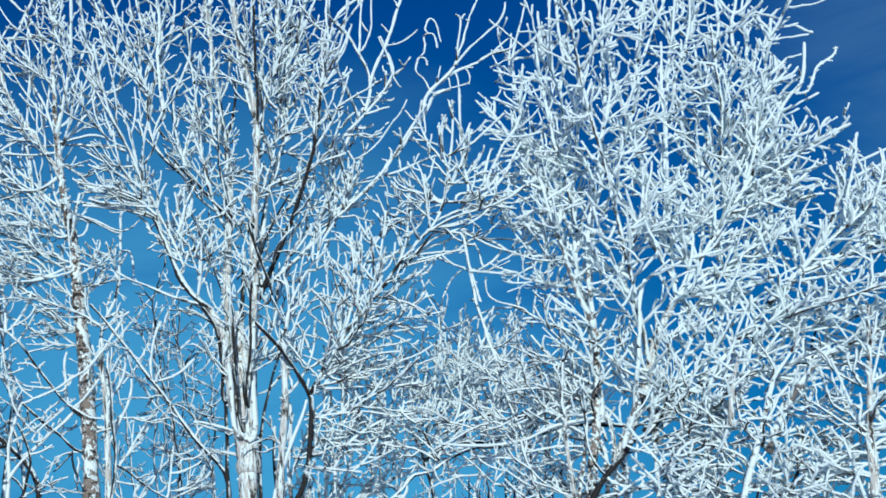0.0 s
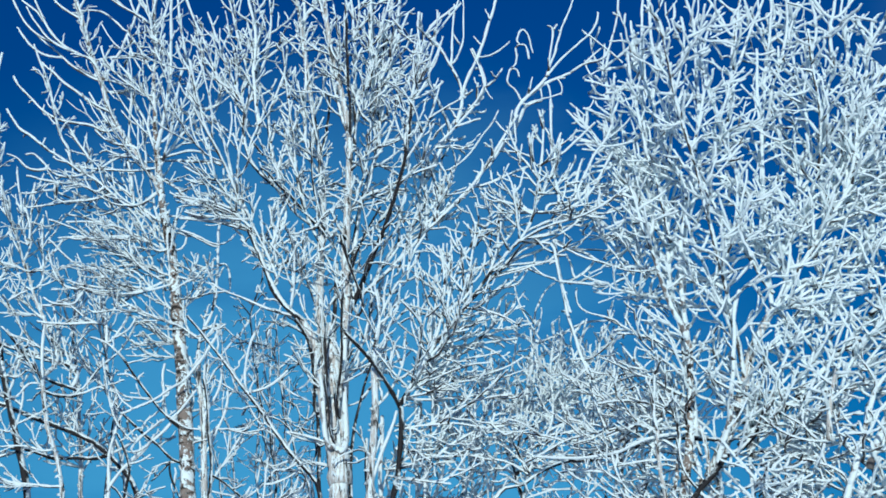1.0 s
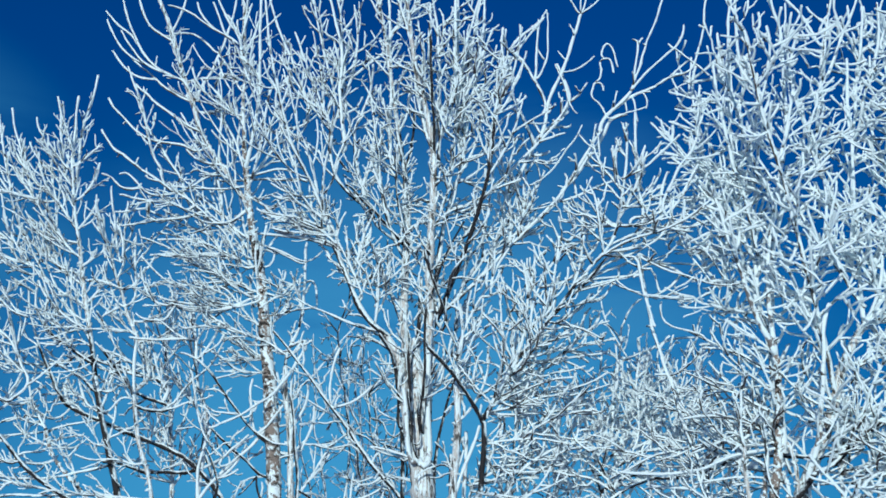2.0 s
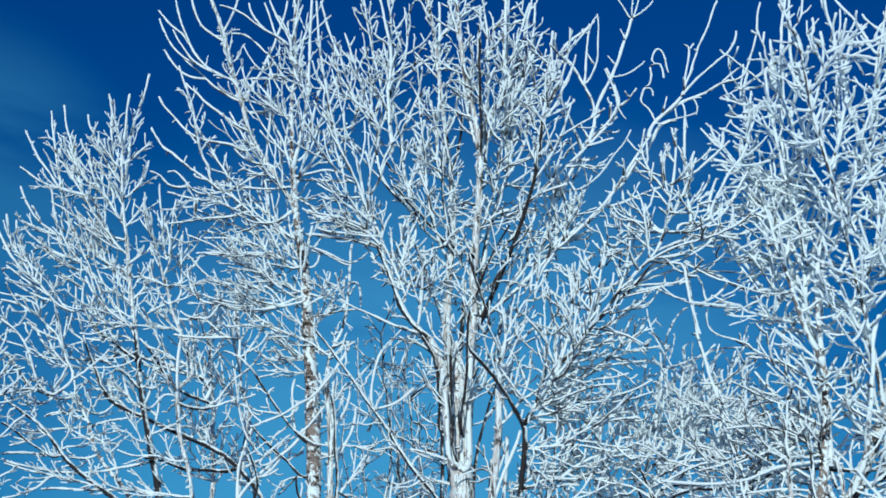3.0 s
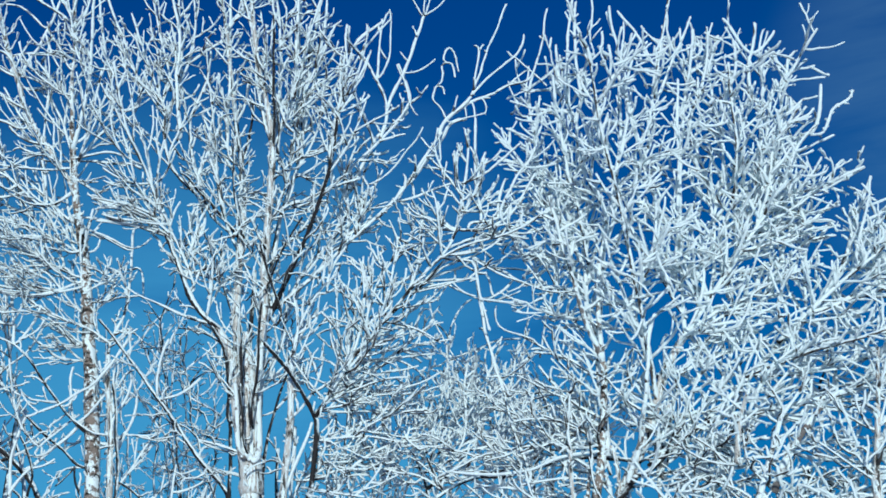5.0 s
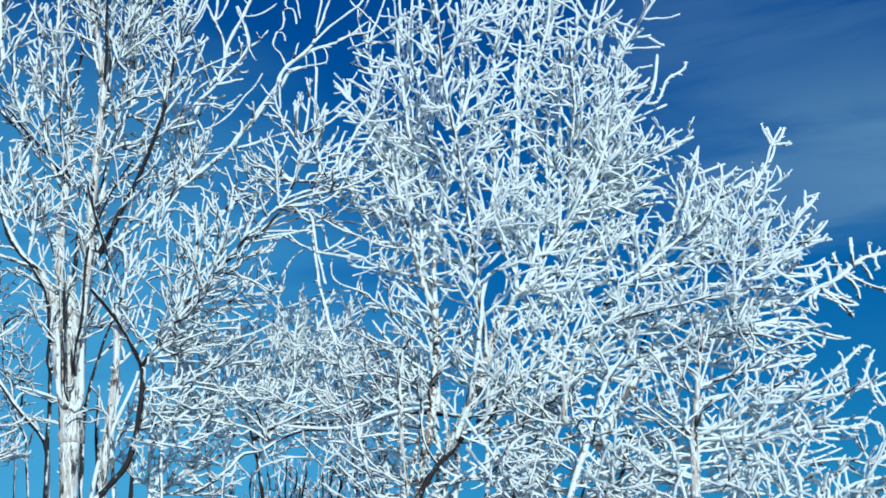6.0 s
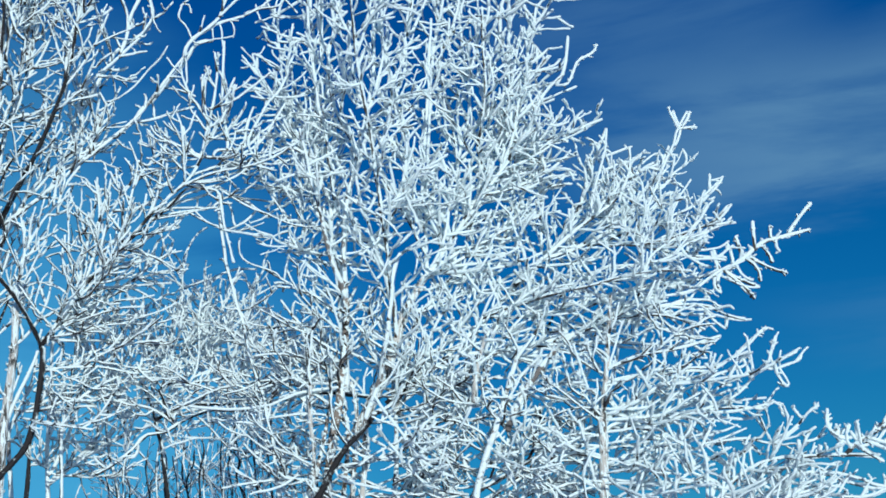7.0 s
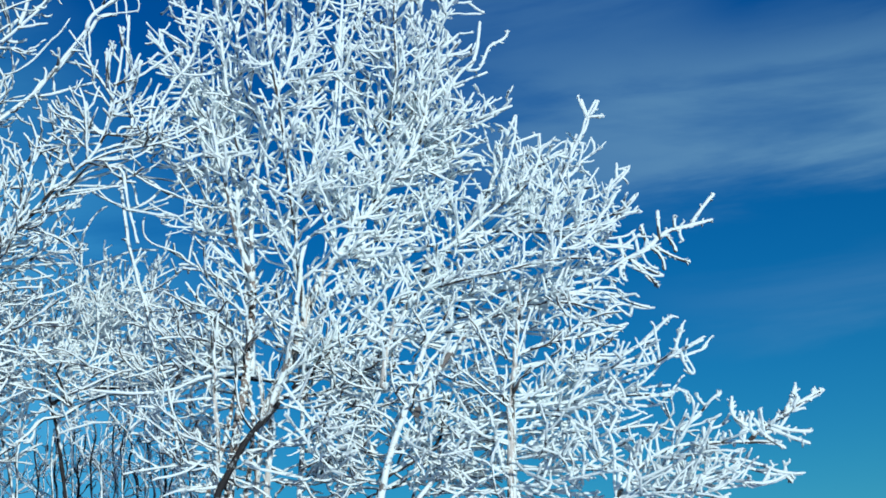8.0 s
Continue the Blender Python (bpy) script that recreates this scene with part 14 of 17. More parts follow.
trunk(tree, "none", 0.80, 0, (2.213, 4.82, 2.564), 0.0105,
     (2.241, 4.84, 2.665, -0.00, 0.0094), (2.268, 4.87, 2.769, 0.00, 0.0083), (2.299, 4.88, 2.861, 0.01, 0.0073))
limb(tree, "bare", 0.90, 0, (2.193, 4.81, 2.466), 0.0070,
     (2.147, 4.80, 2.512, 0.06, 0.0066), (2.116, 4.78, 2.604, 0.02, 0.0061), (2.074, 4.75, 2.719, 0.00, 0.0054), (2.056, 4.74, 2.776, 0.01, 0.0050))
limb(tree, "none", 0.90, 0, (2.193, 4.81, 2.466), 0.0061,
     (2.152, 4.83, 2.519, -0.02, 0.0058), (2.082, 4.87, 2.586, -0.01, 0.0054), (2.021, 4.89, 2.640, -0.00, 0.0051))
limb(tree, "bare", 0.90, 0, (2.200, 4.76, 2.650), 0.0061,
     (2.237, 4.74, 2.741, -0.00, 0.0057), (2.265, 4.73, 2.811, -0.00, 0.0054), (2.284, 4.71, 2.870, -0.01, 0.0051))
limb(tree, "bare", 0.90, 0, (2.201, 4.75, 2.670), 0.0064,
     (2.282, 4.76, 2.697, 0.00, 0.0062), (2.402, 4.77, 2.736, 0.00, 0.0059), (2.524, 4.78, 2.771, 0.00, 0.0056), (2.601, 4.79, 2.791, 0.00, 0.0054), (2.649, 4.79, 2.805, -0.00, 0.0053))
limb(tree, "none", 0.90, 0, (2.353, 4.71, 2.714), 0.0051,
     (2.378, 4.70, 2.745, 0.06, 0.0048), (2.454, 4.68, 2.789, 0.03, 0.0041))
limb(tree, "none", 0.90, 0, (2.468, 4.67, 2.741), 0.0052,
     (2.485, 4.68, 2.802, 0.00, 0.0041))
limb(tree, "none", 0.90, 0, (2.550, 4.78, 2.778), 0.0052,
     (2.556, 4.77, 2.724, 0.00, 0.0042))
limb(tree, "bare", 0.90, 0, (2.190, 4.75, 2.610), 0.0063,
     (2.292, 4.76, 2.642, 0.02, 0.0060), (2.394, 4.78, 2.651, 0.03, 0.0057), (2.480, 4.79, 2.628, -0.00, 0.0054), (2.541, 4.79, 2.641, -0.06, 0.0052))
limb(tree, "none", 0.90, 0, (2.353, 4.77, 2.647), 0.0052,
     (2.427, 4.78, 2.671, 0.01, 0.0046), (2.473, 4.79, 2.682, 0.01, 0.0042))
limb(tree, "bare", 0.90, 0, (2.171, 4.76, 2.510), 0.0065,
     (2.266, 4.77, 2.518, -0.03, 0.0063), (2.374, 4.79, 2.555, -0.02, 0.0061), (2.456, 4.80, 2.606, -0.02, 0.0060), (2.527, 4.81, 2.670, -0.00, 0.0058), (2.597, 4.82, 2.722, 0.02, 0.0057), (2.679, 4.83, 2.750, 0.01, 0.0055), (2.749, 4.84, 2.791, -0.02, 0.0054))
limb(tree, "none", 0.90, 0, (2.714, 4.84, 2.771), 0.0054,
     (2.759, 4.83, 2.790, -0.02, 0.0050), (2.817, 4.83, 2.828, -0.02, 0.0044))
limb(tree, "none", 0.90, 0, (2.659, 4.83, 2.743), 0.0054,
     (2.742, 4.84, 2.735, 0.00, 0.0043))
limb(tree, "none", 0.90, 0, (2.659, 4.83, 2.743), 0.0054,
     (2.680, 4.84, 2.714, -0.04, 0.0048), (2.712, 4.85, 2.696, -0.04, 0.0043))
limb(tree, "bare", 0.90, 0, (2.490, 4.74, 2.652), 0.0064,
     (2.557, 4.72, 2.651, 0.01, 0.0062), (2.655, 4.70, 2.641, -0.02, 0.0059), (2.707, 4.68, 2.668, -0.05, 0.0057), (2.761, 4.67, 2.702, 0.01, 0.0055), (2.839, 4.65, 2.724, 0.03, 0.0053))
limb(tree, "none", 0.90, 0, (2.707, 4.68, 2.668), 0.0065,
     (2.801, 4.68, 2.718, -0.02, 0.0062), (2.885, 4.69, 2.782, -0.01, 0.0058), (2.953, 4.69, 2.839, 0.03, 0.0056), (2.997, 4.69, 2.829, 0.12, 0.0054))
limb(tree, "none", 0.90, 0, (2.647, 4.43, 2.571), 0.0050,
     (2.637, 4.43, 2.599, 0.00, 0.0048), (2.624, 4.45, 2.641, 0.00, 0.0044), (2.611, 4.46, 2.684, 0.00, 0.0040))
limb(tree, "none", 0.90, 0, (2.631, 4.44, 2.572), 0.0050,
     (2.644, 4.45, 2.654, -0.00, 0.0043), (2.647, 4.45, 2.678, -0.01, 0.0040))
limb(tree, "bare", 0.90, 0, (2.517, 4.53, 2.575), 0.0062,
     (2.585, 4.52, 2.598, 0.01, 0.0059), (2.711, 4.52, 2.626, -0.01, 0.0054), (2.758, 4.52, 2.664, -0.07, 0.0051))
limb(tree, "none", 0.90, 0, (2.690, 4.49, 2.540), 0.0061,
     (2.731, 4.48, 2.590, -0.07, 0.0058), (2.728, 4.48, 2.648, -0.05, 0.0056), (2.713, 4.47, 2.707, -0.01, 0.0053), (2.699, 4.46, 2.753, -0.00, 0.0051))
limb(tree, "none", 0.90, 0, (2.717, 4.49, 2.573), 0.0064,
     (2.794, 4.50, 2.612, -0.00, 0.0061), (2.867, 4.52, 2.649, 0.00, 0.0058), (3.013, 4.54, 2.710, 0.00, 0.0053))
limb(tree, "none", 0.90, 0, (2.720, 4.37, 2.590), 0.0061,
     (2.777, 4.36, 2.587, -0.04, 0.0057), (2.839, 4.34, 2.607, -0.03, 0.0053), (2.866, 4.33, 2.629, -0.05, 0.0051))
limb(tree, "none", 0.90, 0, (2.849, 4.51, 2.640), 0.0052,
     (2.854, 4.52, 2.694, 0.00, 0.0042))
limb(tree, "none", 0.90, 0, (2.754, 4.36, 2.664), 0.0051,
     (2.786, 4.37, 2.704, -0.01, 0.0045), (2.810, 4.38, 2.740, -0.01, 0.0041))
limb(tree, "none", 0.90, 0, (2.777, 4.36, 2.587), 0.0050,
     (2.780, 4.34, 2.655, 0.00, 0.0040))
limb(tree, "none", 0.90, 0, (2.839, 4.34, 2.607), 0.0051,
     (2.885, 4.33, 2.653, 0.01, 0.0043), (2.905, 4.33, 2.665, 0.04, 0.0041))
limb(tree, "none", 0.90, 0, (2.777, 4.36, 2.587), 0.0050,
     (2.793, 4.35, 2.539, 0.01, 0.0046), (2.800, 4.35, 2.510, 0.10, 0.0044), (2.743, 4.34, 2.525, 0.10, 0.0040))
limb(tree, "bare", 0.90, 0, (2.164, 4.76, 2.470), 0.0074,
     (2.284, 4.76, 2.475, 0.01, 0.0071), (2.421, 4.76, 2.473, -0.00, 0.0068), (2.562, 4.77, 2.481, -0.01, 0.0065), (2.650, 4.77, 2.500, -0.02, 0.0063))
limb(tree, "bare", 0.90, 0, (2.160, 4.76, 2.410), 0.0074,
     (2.223, 4.75, 2.444, 0.06, 0.0073), (2.327, 4.75, 2.453, 0.02, 0.0072), (2.458, 4.74, 2.461, 0.01, 0.0070), (2.617, 4.72, 2.456, 0.01, 0.0067), (2.751, 4.71, 2.445, -0.00, 0.0065), (2.861, 4.71, 2.449, -0.01, 0.0064))
limb(tree, "bare", 0.90, 0, (2.339, 4.67, 2.439), 0.0065,
     (2.465, 4.69, 2.489, 0.02, 0.0063), (2.590, 4.72, 2.503, 0.01, 0.0061), (2.720, 4.74, 2.518, -0.00, 0.0059), (2.852, 4.76, 2.533, 0.00, 0.0056), (2.970, 4.78, 2.543, 0.00, 0.0054))
limb(tree, "bare", 0.90, 0, (2.486, 4.70, 2.491), 0.0064,
     (2.609, 4.72, 2.521, -0.01, 0.0061), (2.729, 4.74, 2.563, -0.00, 0.0057), (2.849, 4.77, 2.592, 0.01, 0.0054))
limb(tree, "bare", 0.90, 0, (2.568, 4.71, 2.511), 0.0062,
     (2.579, 4.71, 2.563, 0.04, 0.0058), (2.610, 4.70, 2.610, 0.02, 0.0054), (2.626, 4.70, 2.634, 0.00, 0.0052))
limb(tree, "none", 0.90, 0, (2.588, 4.72, 2.516), 0.0052,
     (2.580, 4.73, 2.572, 0.00, 0.0042))
limb(tree, "bare", 0.90, 0, (2.398, 4.76, 2.473), 0.0062,
     (2.419, 4.75, 2.501, 0.07, 0.0060), (2.494, 4.73, 2.544, 0.01, 0.0056), (2.545, 4.72, 2.577, 0.00, 0.0053), (2.570, 4.71, 2.587, 0.03, 0.0052))
limb(tree, "sprig", 0.90, 0, (2.273, 4.74, 2.480), 0.0061,
     (2.321, 4.72, 2.520, -0.04, 0.0054), (2.333, 4.71, 2.553, -0.07, 0.0051))
limb(tree, "sprig", 0.90, 0, (2.438, 4.75, 2.512), 0.0063,
     (2.502, 4.76, 2.598, 0.00, 0.0056), (2.540, 4.76, 2.648, 0.00, 0.0052))
limb(tree, "none", 0.90, 0, (2.675, 4.49, 2.455), 0.0051,
     (2.708, 4.50, 2.427, -0.06, 0.0046), (2.753, 4.50, 2.422, -0.06, 0.0041))
limb(tree, "none", 0.90, 0, (2.731, 4.50, 2.425), 0.0052,
     (2.775, 4.51, 2.451, -0.04, 0.0050), (2.800, 4.52, 2.488, 0.02, 0.0047), (2.830, 4.52, 2.477, 0.05, 0.0046), (2.876, 4.53, 2.473, 0.04, 0.0044), (2.895, 4.54, 2.426, 0.09, 0.0042))
limb(tree, "none", 0.90, 0, (2.750, 4.45, 2.460), 0.0051,
     (2.793, 4.46, 2.502, 0.02, 0.0045), (2.832, 4.47, 2.527, 0.02, 0.0041))
limb(tree, "none", 0.90, 0, (2.861, 4.71, 2.449), 0.0064,
     (2.905, 4.72, 2.389, -0.00, 0.0060), (2.944, 4.74, 2.336, 0.03, 0.0057), (2.943, 4.75, 2.281, 0.07, 0.0054))
limb(tree, "none", 0.90, 0, (2.930, 4.71, 2.320), 0.0054,
     (2.988, 4.70, 2.354, -0.01, 0.0049), (3.048, 4.69, 2.393, -0.01, 0.0043))
limb(tree, "none", 0.90, 0, (2.944, 4.74, 2.336), 0.0054,
     (2.988, 4.74, 2.390, -0.00, 0.0048), (3.019, 4.75, 2.428, -0.00, 0.0043))
limb(tree, "bare", 0.90, 0, (2.382, 4.49, 2.201), 0.0060,
     (2.393, 4.49, 2.227, 0.05, 0.0059), (2.453, 4.51, 2.295, 0.01, 0.0056), (2.515, 4.53, 2.366, 0.00, 0.0053), (2.563, 4.55, 2.414, 0.01, 0.0050))
limb(tree, "none", 0.90, 0, (2.444, 4.44, 2.236), 0.0058,
     (2.429, 4.44, 2.262, -0.03, 0.0056), (2.388, 4.42, 2.306, 0.00, 0.0051), (2.366, 4.41, 2.345, 0.03, 0.0048))
limb(tree, "none", 0.90, 0, (2.500, 4.53, 2.348), 0.0051,
     (2.580, 4.53, 2.368, -0.01, 0.0045), (2.652, 4.53, 2.390, -0.01, 0.0040))
limb(tree, "none", 0.90, 0, (2.468, 4.52, 2.313), 0.0050,
     (2.570, 4.50, 2.336, -0.01, 0.0045), (2.658, 4.48, 2.366, -0.01, 0.0040))
limb(tree, "bare", 0.90, 0, (2.230, 4.75, 2.362), 0.0061,
     (2.239, 4.75, 2.384, 0.08, 0.0060), (2.335, 4.73, 2.390, 0.04, 0.0057), (2.405, 4.71, 2.374, 0.02, 0.0054), (2.487, 4.69, 2.353, 0.00, 0.0051))
limb(tree, "bare", 0.90, 0, (2.268, 4.71, 2.428), 0.0062,
     (2.273, 4.71, 2.411, -0.08, 0.0061), (2.379, 4.70, 2.409, -0.03, 0.0057), (2.463, 4.70, 2.438, -0.02, 0.0054), (2.520, 4.70, 2.454, 0.01, 0.0051))
limb(tree, "bare", 0.90, 0, (2.283, 4.76, 2.313), 0.0063,
     (2.405, 4.77, 2.336, 0.01, 0.0060), (2.522, 4.78, 2.346, -0.01, 0.0056), (2.645, 4.79, 2.381, -0.02, 0.0053))
limb(tree, "bare", 0.90, 0, (2.303, 4.69, 2.305), 0.0062,
     (2.332, 4.70, 2.280, -0.08, 0.0061), (2.459, 4.73, 2.304, -0.02, 0.0056), (2.558, 4.75, 2.333, -0.01, 0.0052))
limb(tree, "bare", 0.90, 0, (2.160, 4.76, 2.302), 0.0061,
     (2.248, 4.74, 2.277, 0.02, 0.0058), (2.325, 4.72, 2.242, -0.00, 0.0055), (2.406, 4.70, 2.227, -0.01, 0.0052), (2.452, 4.69, 2.217, 0.00, 0.0051))
limb(tree, "bare", 0.90, 0, (2.139, 4.76, 2.220), 0.0062,
     (2.251, 4.76, 2.204, -0.01, 0.0058), (2.383, 4.76, 2.194, -0.01, 0.0055), (2.492, 4.76, 2.195, -0.01, 0.0051))
limb(tree, "bare", 0.90, 0, (2.143, 4.75, 2.198), 0.0059,
     (2.073, 4.77, 2.211, -0.03, 0.0053), (2.029, 4.78, 2.206, -0.04, 0.0050))
limb(tree, "sprig", 0.90, 0, (2.150, 4.76, 2.360), 0.0060,
     (2.089, 4.77, 2.344, 0.01, 0.0054), (2.041, 4.78, 2.335, 0.01, 0.0050))
limb(tree, "sprig", 0.90, 0, (2.175, 4.79, 2.346), 0.0061,
     (2.261, 4.80, 2.356, -0.00, 0.0056), (2.344, 4.80, 2.366, -0.00, 0.0051))
limb(tree, "sprig", 0.90, 0, (2.159, 4.78, 2.267), 0.0061,
     (2.227, 4.77, 2.271, 0.05, 0.0055), (2.284, 4.76, 2.245, 0.06, 0.0050))
limb(tree, "bare", 0.90, 0, (2.127, 4.76, 2.080), 0.0061,
     (2.207, 4.77, 2.133, 0.06, 0.0058), (2.303, 4.77, 2.134, 0.03, 0.0054), (2.386, 4.78, 2.138, -0.00, 0.0051))

tree = tree_at((1.67, 5.14, 0.0), "leaning pale-stemmed tree, rime on all its branches")
trunk(tree, "light", 0.80, 0, (1.82, 4.98, 2.46), 0.0177,
     (1.99, 4.92, 2.73, 0.04, 0.0122), (2.11, 4.87, 2.84, 0.10, 0.0094))
trunk(tree, "light", 0.50, 0, (1.69, 4.99, 2.58), 0.0129,
     (1.76, 4.95, 2.88, 0.07, 0.0069))
limb(tree, "light", 0.90, 0, (2.05, 5.06, 2.32), 0.0109,
     (2.34, 4.83, 2.45, 0.06, 0.0093), (2.72, 4.53, 2.46, 0.04, 0.0073))
limb(tree, "sparse", 0.90, 0, (1.72, 5.10, 2.23), 0.0096,
     (2.15, 4.83, 2.45, 0.01, 0.0060))
limb(tree, "sparse", 0.80, 0, (1.82, 4.98, 2.47), 0.0071,
     (1.59, 5.23, 2.72, -0.10, 0.0047))
limb(tree, "sparse", 0.80, 0, (1.76, 5.05, 2.34), 0.0059,
     (1.47, 5.21, 2.57, -0.19, 0.0047))
limb(tree, "bare", 0.80, 0, (1.74, 5.08, 2.28), 0.0060,
     (1.67, 5.16, 2.41, 0.17, 0.0047))
limb(tree, "light", 0.80, 0, (1.88, 4.96, 2.59), 0.0059,
     (2.15, 4.84, 2.62, 0.09, 0.0047))
limb(tree, "sparse", 0.80, 0, (1.85, 4.97, 2.52), 0.0059,
     (2.13, 4.99, 2.45, 0.12, 0.0047))
limb(tree, "sparse", 0.80, 0, (1.75, 5.06, 2.33), 0.0059,
     (1.99, 5.02, 2.55, -0.12, 0.0048))
limb(tree, "sparse", 0.80, 0, (1.66, 5.03, 2.32), 0.0059,
     (1.46, 5.20, 2.45, 0.04, 0.0047))
limb(tree, "sparse", 0.80, 0, (1.68, 5.01, 2.46), 0.0059,
     (1.66, 5.14, 2.73, 0.12, 0.0047))
limb(tree, "sparse", 0.80, 0, (1.65, 5.05, 2.25), 0.0059,
     (1.44, 5.19, 2.24, -0.19, 0.0047))
limb(tree, "light", 0.80, 0, (2.12, 4.99, 2.37), 0.0060,
     (2.36, 4.90, 2.28, -0.13, 0.0048))
limb(tree, "mixed", 0.60, 0, (1.94, 5.14, 2.20), 0.0061,
     (2.16, 4.96, 2.16, 0.14, 0.0049))
limb(tree, "light", 0.80, 0, (1.82, 4.98, 2.47), 0.0059,
     (2.14, 5.01, 2.50, -0.08, 0.0047))
limb(tree, "sparse", 0.80, 0, (1.78, 5.02, 2.40), 0.0059,
     (2.02, 5.00, 2.19, -0.10, 0.0047))
limb(tree, "sparse", 0.80, 0, (1.73, 5.09, 2.26), 0.0060,
     (1.55, 5.27, 2.31, 0.11, 0.0048))
limb(tree, "sparse", 0.80, 0, (1.69, 4.99, 2.58), 0.0059,
     (1.42, 4.96, 2.69, 0.12, 0.0047))
limb(tree, "light", 0.80, 0, (1.96, 4.93, 2.69), 0.0059,
     (2.23, 4.91, 2.73, 0.07, 0.0047))
limb(tree, "sparse", 0.80, 0, (1.86, 4.97, 2.55), 0.0059,
     (1.79, 5.12, 2.82, 0.12, 0.0047))
limb(tree, "sparse", 0.80, 0, (1.71, 5.11, 2.18), 0.0060,
     (1.51, 5.27, 2.17, -0.12, 0.0048))
limb(tree, "sparse", 0.80, 0, (1.66, 5.03, 2.35), 0.0059,
     (1.52, 5.19, 2.59, 0.14, 0.0047))
limb(tree, "sparse", 0.80, 0, (1.68, 5.00, 2.51), 0.0059,
     (1.90, 4.97, 2.69, -0.13, 0.0047))
limb(tree, "sparse", 0.80, 0, (1.73, 5.09, 2.26), 0.0060,
     (1.99, 5.00, 2.33, 0.07, 0.0048))
limb(tree, "sparse", 0.80, 0, (1.85, 5.21, 2.13), 0.0061,
     (2.07, 5.00, 2.12, 0.11, 0.0049))
limb(tree, "sparse", 0.80, 0, (1.75, 5.06, 2.33), 0.0059,
     (2.02, 4.89, 2.36, 0.11, 0.0048))
limb(tree, "sparse", 0.80, 0, (1.82, 4.98, 2.47), 0.0059,
     (1.70, 4.91, 2.68, 0.14, 0.0047))
limb(tree, "sparse", 0.80, 0, (1.65, 5.05, 2.21), 0.0059,
     (1.36, 5.00, 2.33, 0.10, 0.0047))
limb(tree, "sparse", 0.80, 0, (1.71, 5.11, 2.18), 0.0060,
     (1.98, 5.07, 2.27, -0.06, 0.0048))
limb(tree, "sparse", 0.80, 0, (1.86, 5.20, 2.13), 0.0061,
     (2.11, 5.01, 2.16, 0.12, 0.0049))
limb(tree, "light", 0.80, 0, (1.95, 5.13, 2.21), 0.0061,
     (2.25, 5.01, 2.25, 0.12, 0.0049))
limb(tree, "sparse", 0.80, 0, (1.73, 5.09, 2.26), 0.0060,
     (1.91, 5.11, 2.14, 0.02, 0.0048))
trunk(tree, "none", 0.75, 1, (1.620, 5.10, -0.060), 0.0180,
     (1.621, 4.95, 2.078, 0.00, 0.0150), (1.650, 4.95, 2.178, 0.03, 0.0144), (1.685, 4.96, 2.291, 0.01, 0.0137), (1.727, 4.96, 2.395, 0.01, 0.0130))
trunk(tree, "none", 0.80, 0, (1.727, 4.96, 2.395), 0.0134,
     (1.771, 4.97, 2.490, 0.00, 0.0127), (1.815, 4.99, 2.575, -0.00, 0.0119), (1.860, 5.00, 2.674, -0.00, 0.0111), (1.905, 5.01, 2.769, 0.00, 0.0103))
limb(tree, "sparse", 0.80, 0, (1.905, 5.01, 2.769), 0.0095,
     (1.980, 5.03, 2.853, 0.00, 0.0080), (2.065, 5.04, 2.947, 0.00, 0.0064))
trunk(tree, "bare", 0.80, 1, (1.900, 4.80, -0.060), 0.0122,
     (1.750, 4.95, 2.071, 0.00, 0.0102), (1.848, 4.96, 2.165, 0.08, 0.0099), (1.922, 4.96, 2.255, -0.00, 0.0095), (1.991, 4.96, 2.329, 0.01, 0.0092))
limb(tree, "light", 0.80, 0, (1.991, 4.96, 2.329), 0.0093,
     (2.061, 4.95, 2.377, -0.00, 0.0085), (2.131, 4.94, 2.429, 0.02, 0.0076), (2.198, 4.93, 2.450, 0.02, 0.0069), (2.261, 4.92, 2.478, -0.01, 0.0062))
limb(tree, "bare", 0.80, 0, (1.729, 5.11, 2.186), 0.0085,
     (1.846, 5.12, 2.241, -0.00, 0.0078), (1.961, 5.13, 2.300, -0.00, 0.0070), (2.073, 5.14, 2.361, -0.00, 0.0063))
limb(tree, "bare", 0.80, 0, (1.837, 4.98, 2.639), 0.0073,
     (1.915, 5.00, 2.698, -0.00, 0.0069), (2.014, 5.03, 2.778, -0.00, 0.0063))
limb(tree, "bare", 0.80, 0, (1.727, 4.96, 2.395), 0.0070,
     (1.706, 4.98, 2.457, -0.08, 0.0064), (1.641, 5.00, 2.496, -0.05, 0.0057), (1.574, 5.01, 2.517, -0.03, 0.0050))
limb(tree, "none", 0.80, 0, (1.771, 4.97, 2.490), 0.0061,
     (1.851, 4.98, 2.513, 0.08, 0.0057), (1.925, 4.98, 2.453, 0.10, 0.0051))
limb(tree, "none", 0.20, 0, (1.895, 4.99, 2.320), 0.0061,
     (1.933, 4.97, 2.391, -0.02, 0.0058), (1.954, 4.96, 2.460, -0.02, 0.0055), (1.966, 4.94, 2.540, -0.02, 0.0051))
limb(tree, "none", 0.80, 0, (1.947, 4.96, 2.437), 0.0061,
     (1.959, 4.96, 2.508, 0.01, 0.0056), (1.976, 4.96, 2.567, 0.01, 0.0051))
limb(tree, "bare", 0.80, 0, (1.933, 4.97, 2.391), 0.0063,
     (2.083, 5.01, 2.442, 0.01, 0.0056), (2.177, 5.04, 2.461, 0.02, 0.0053))
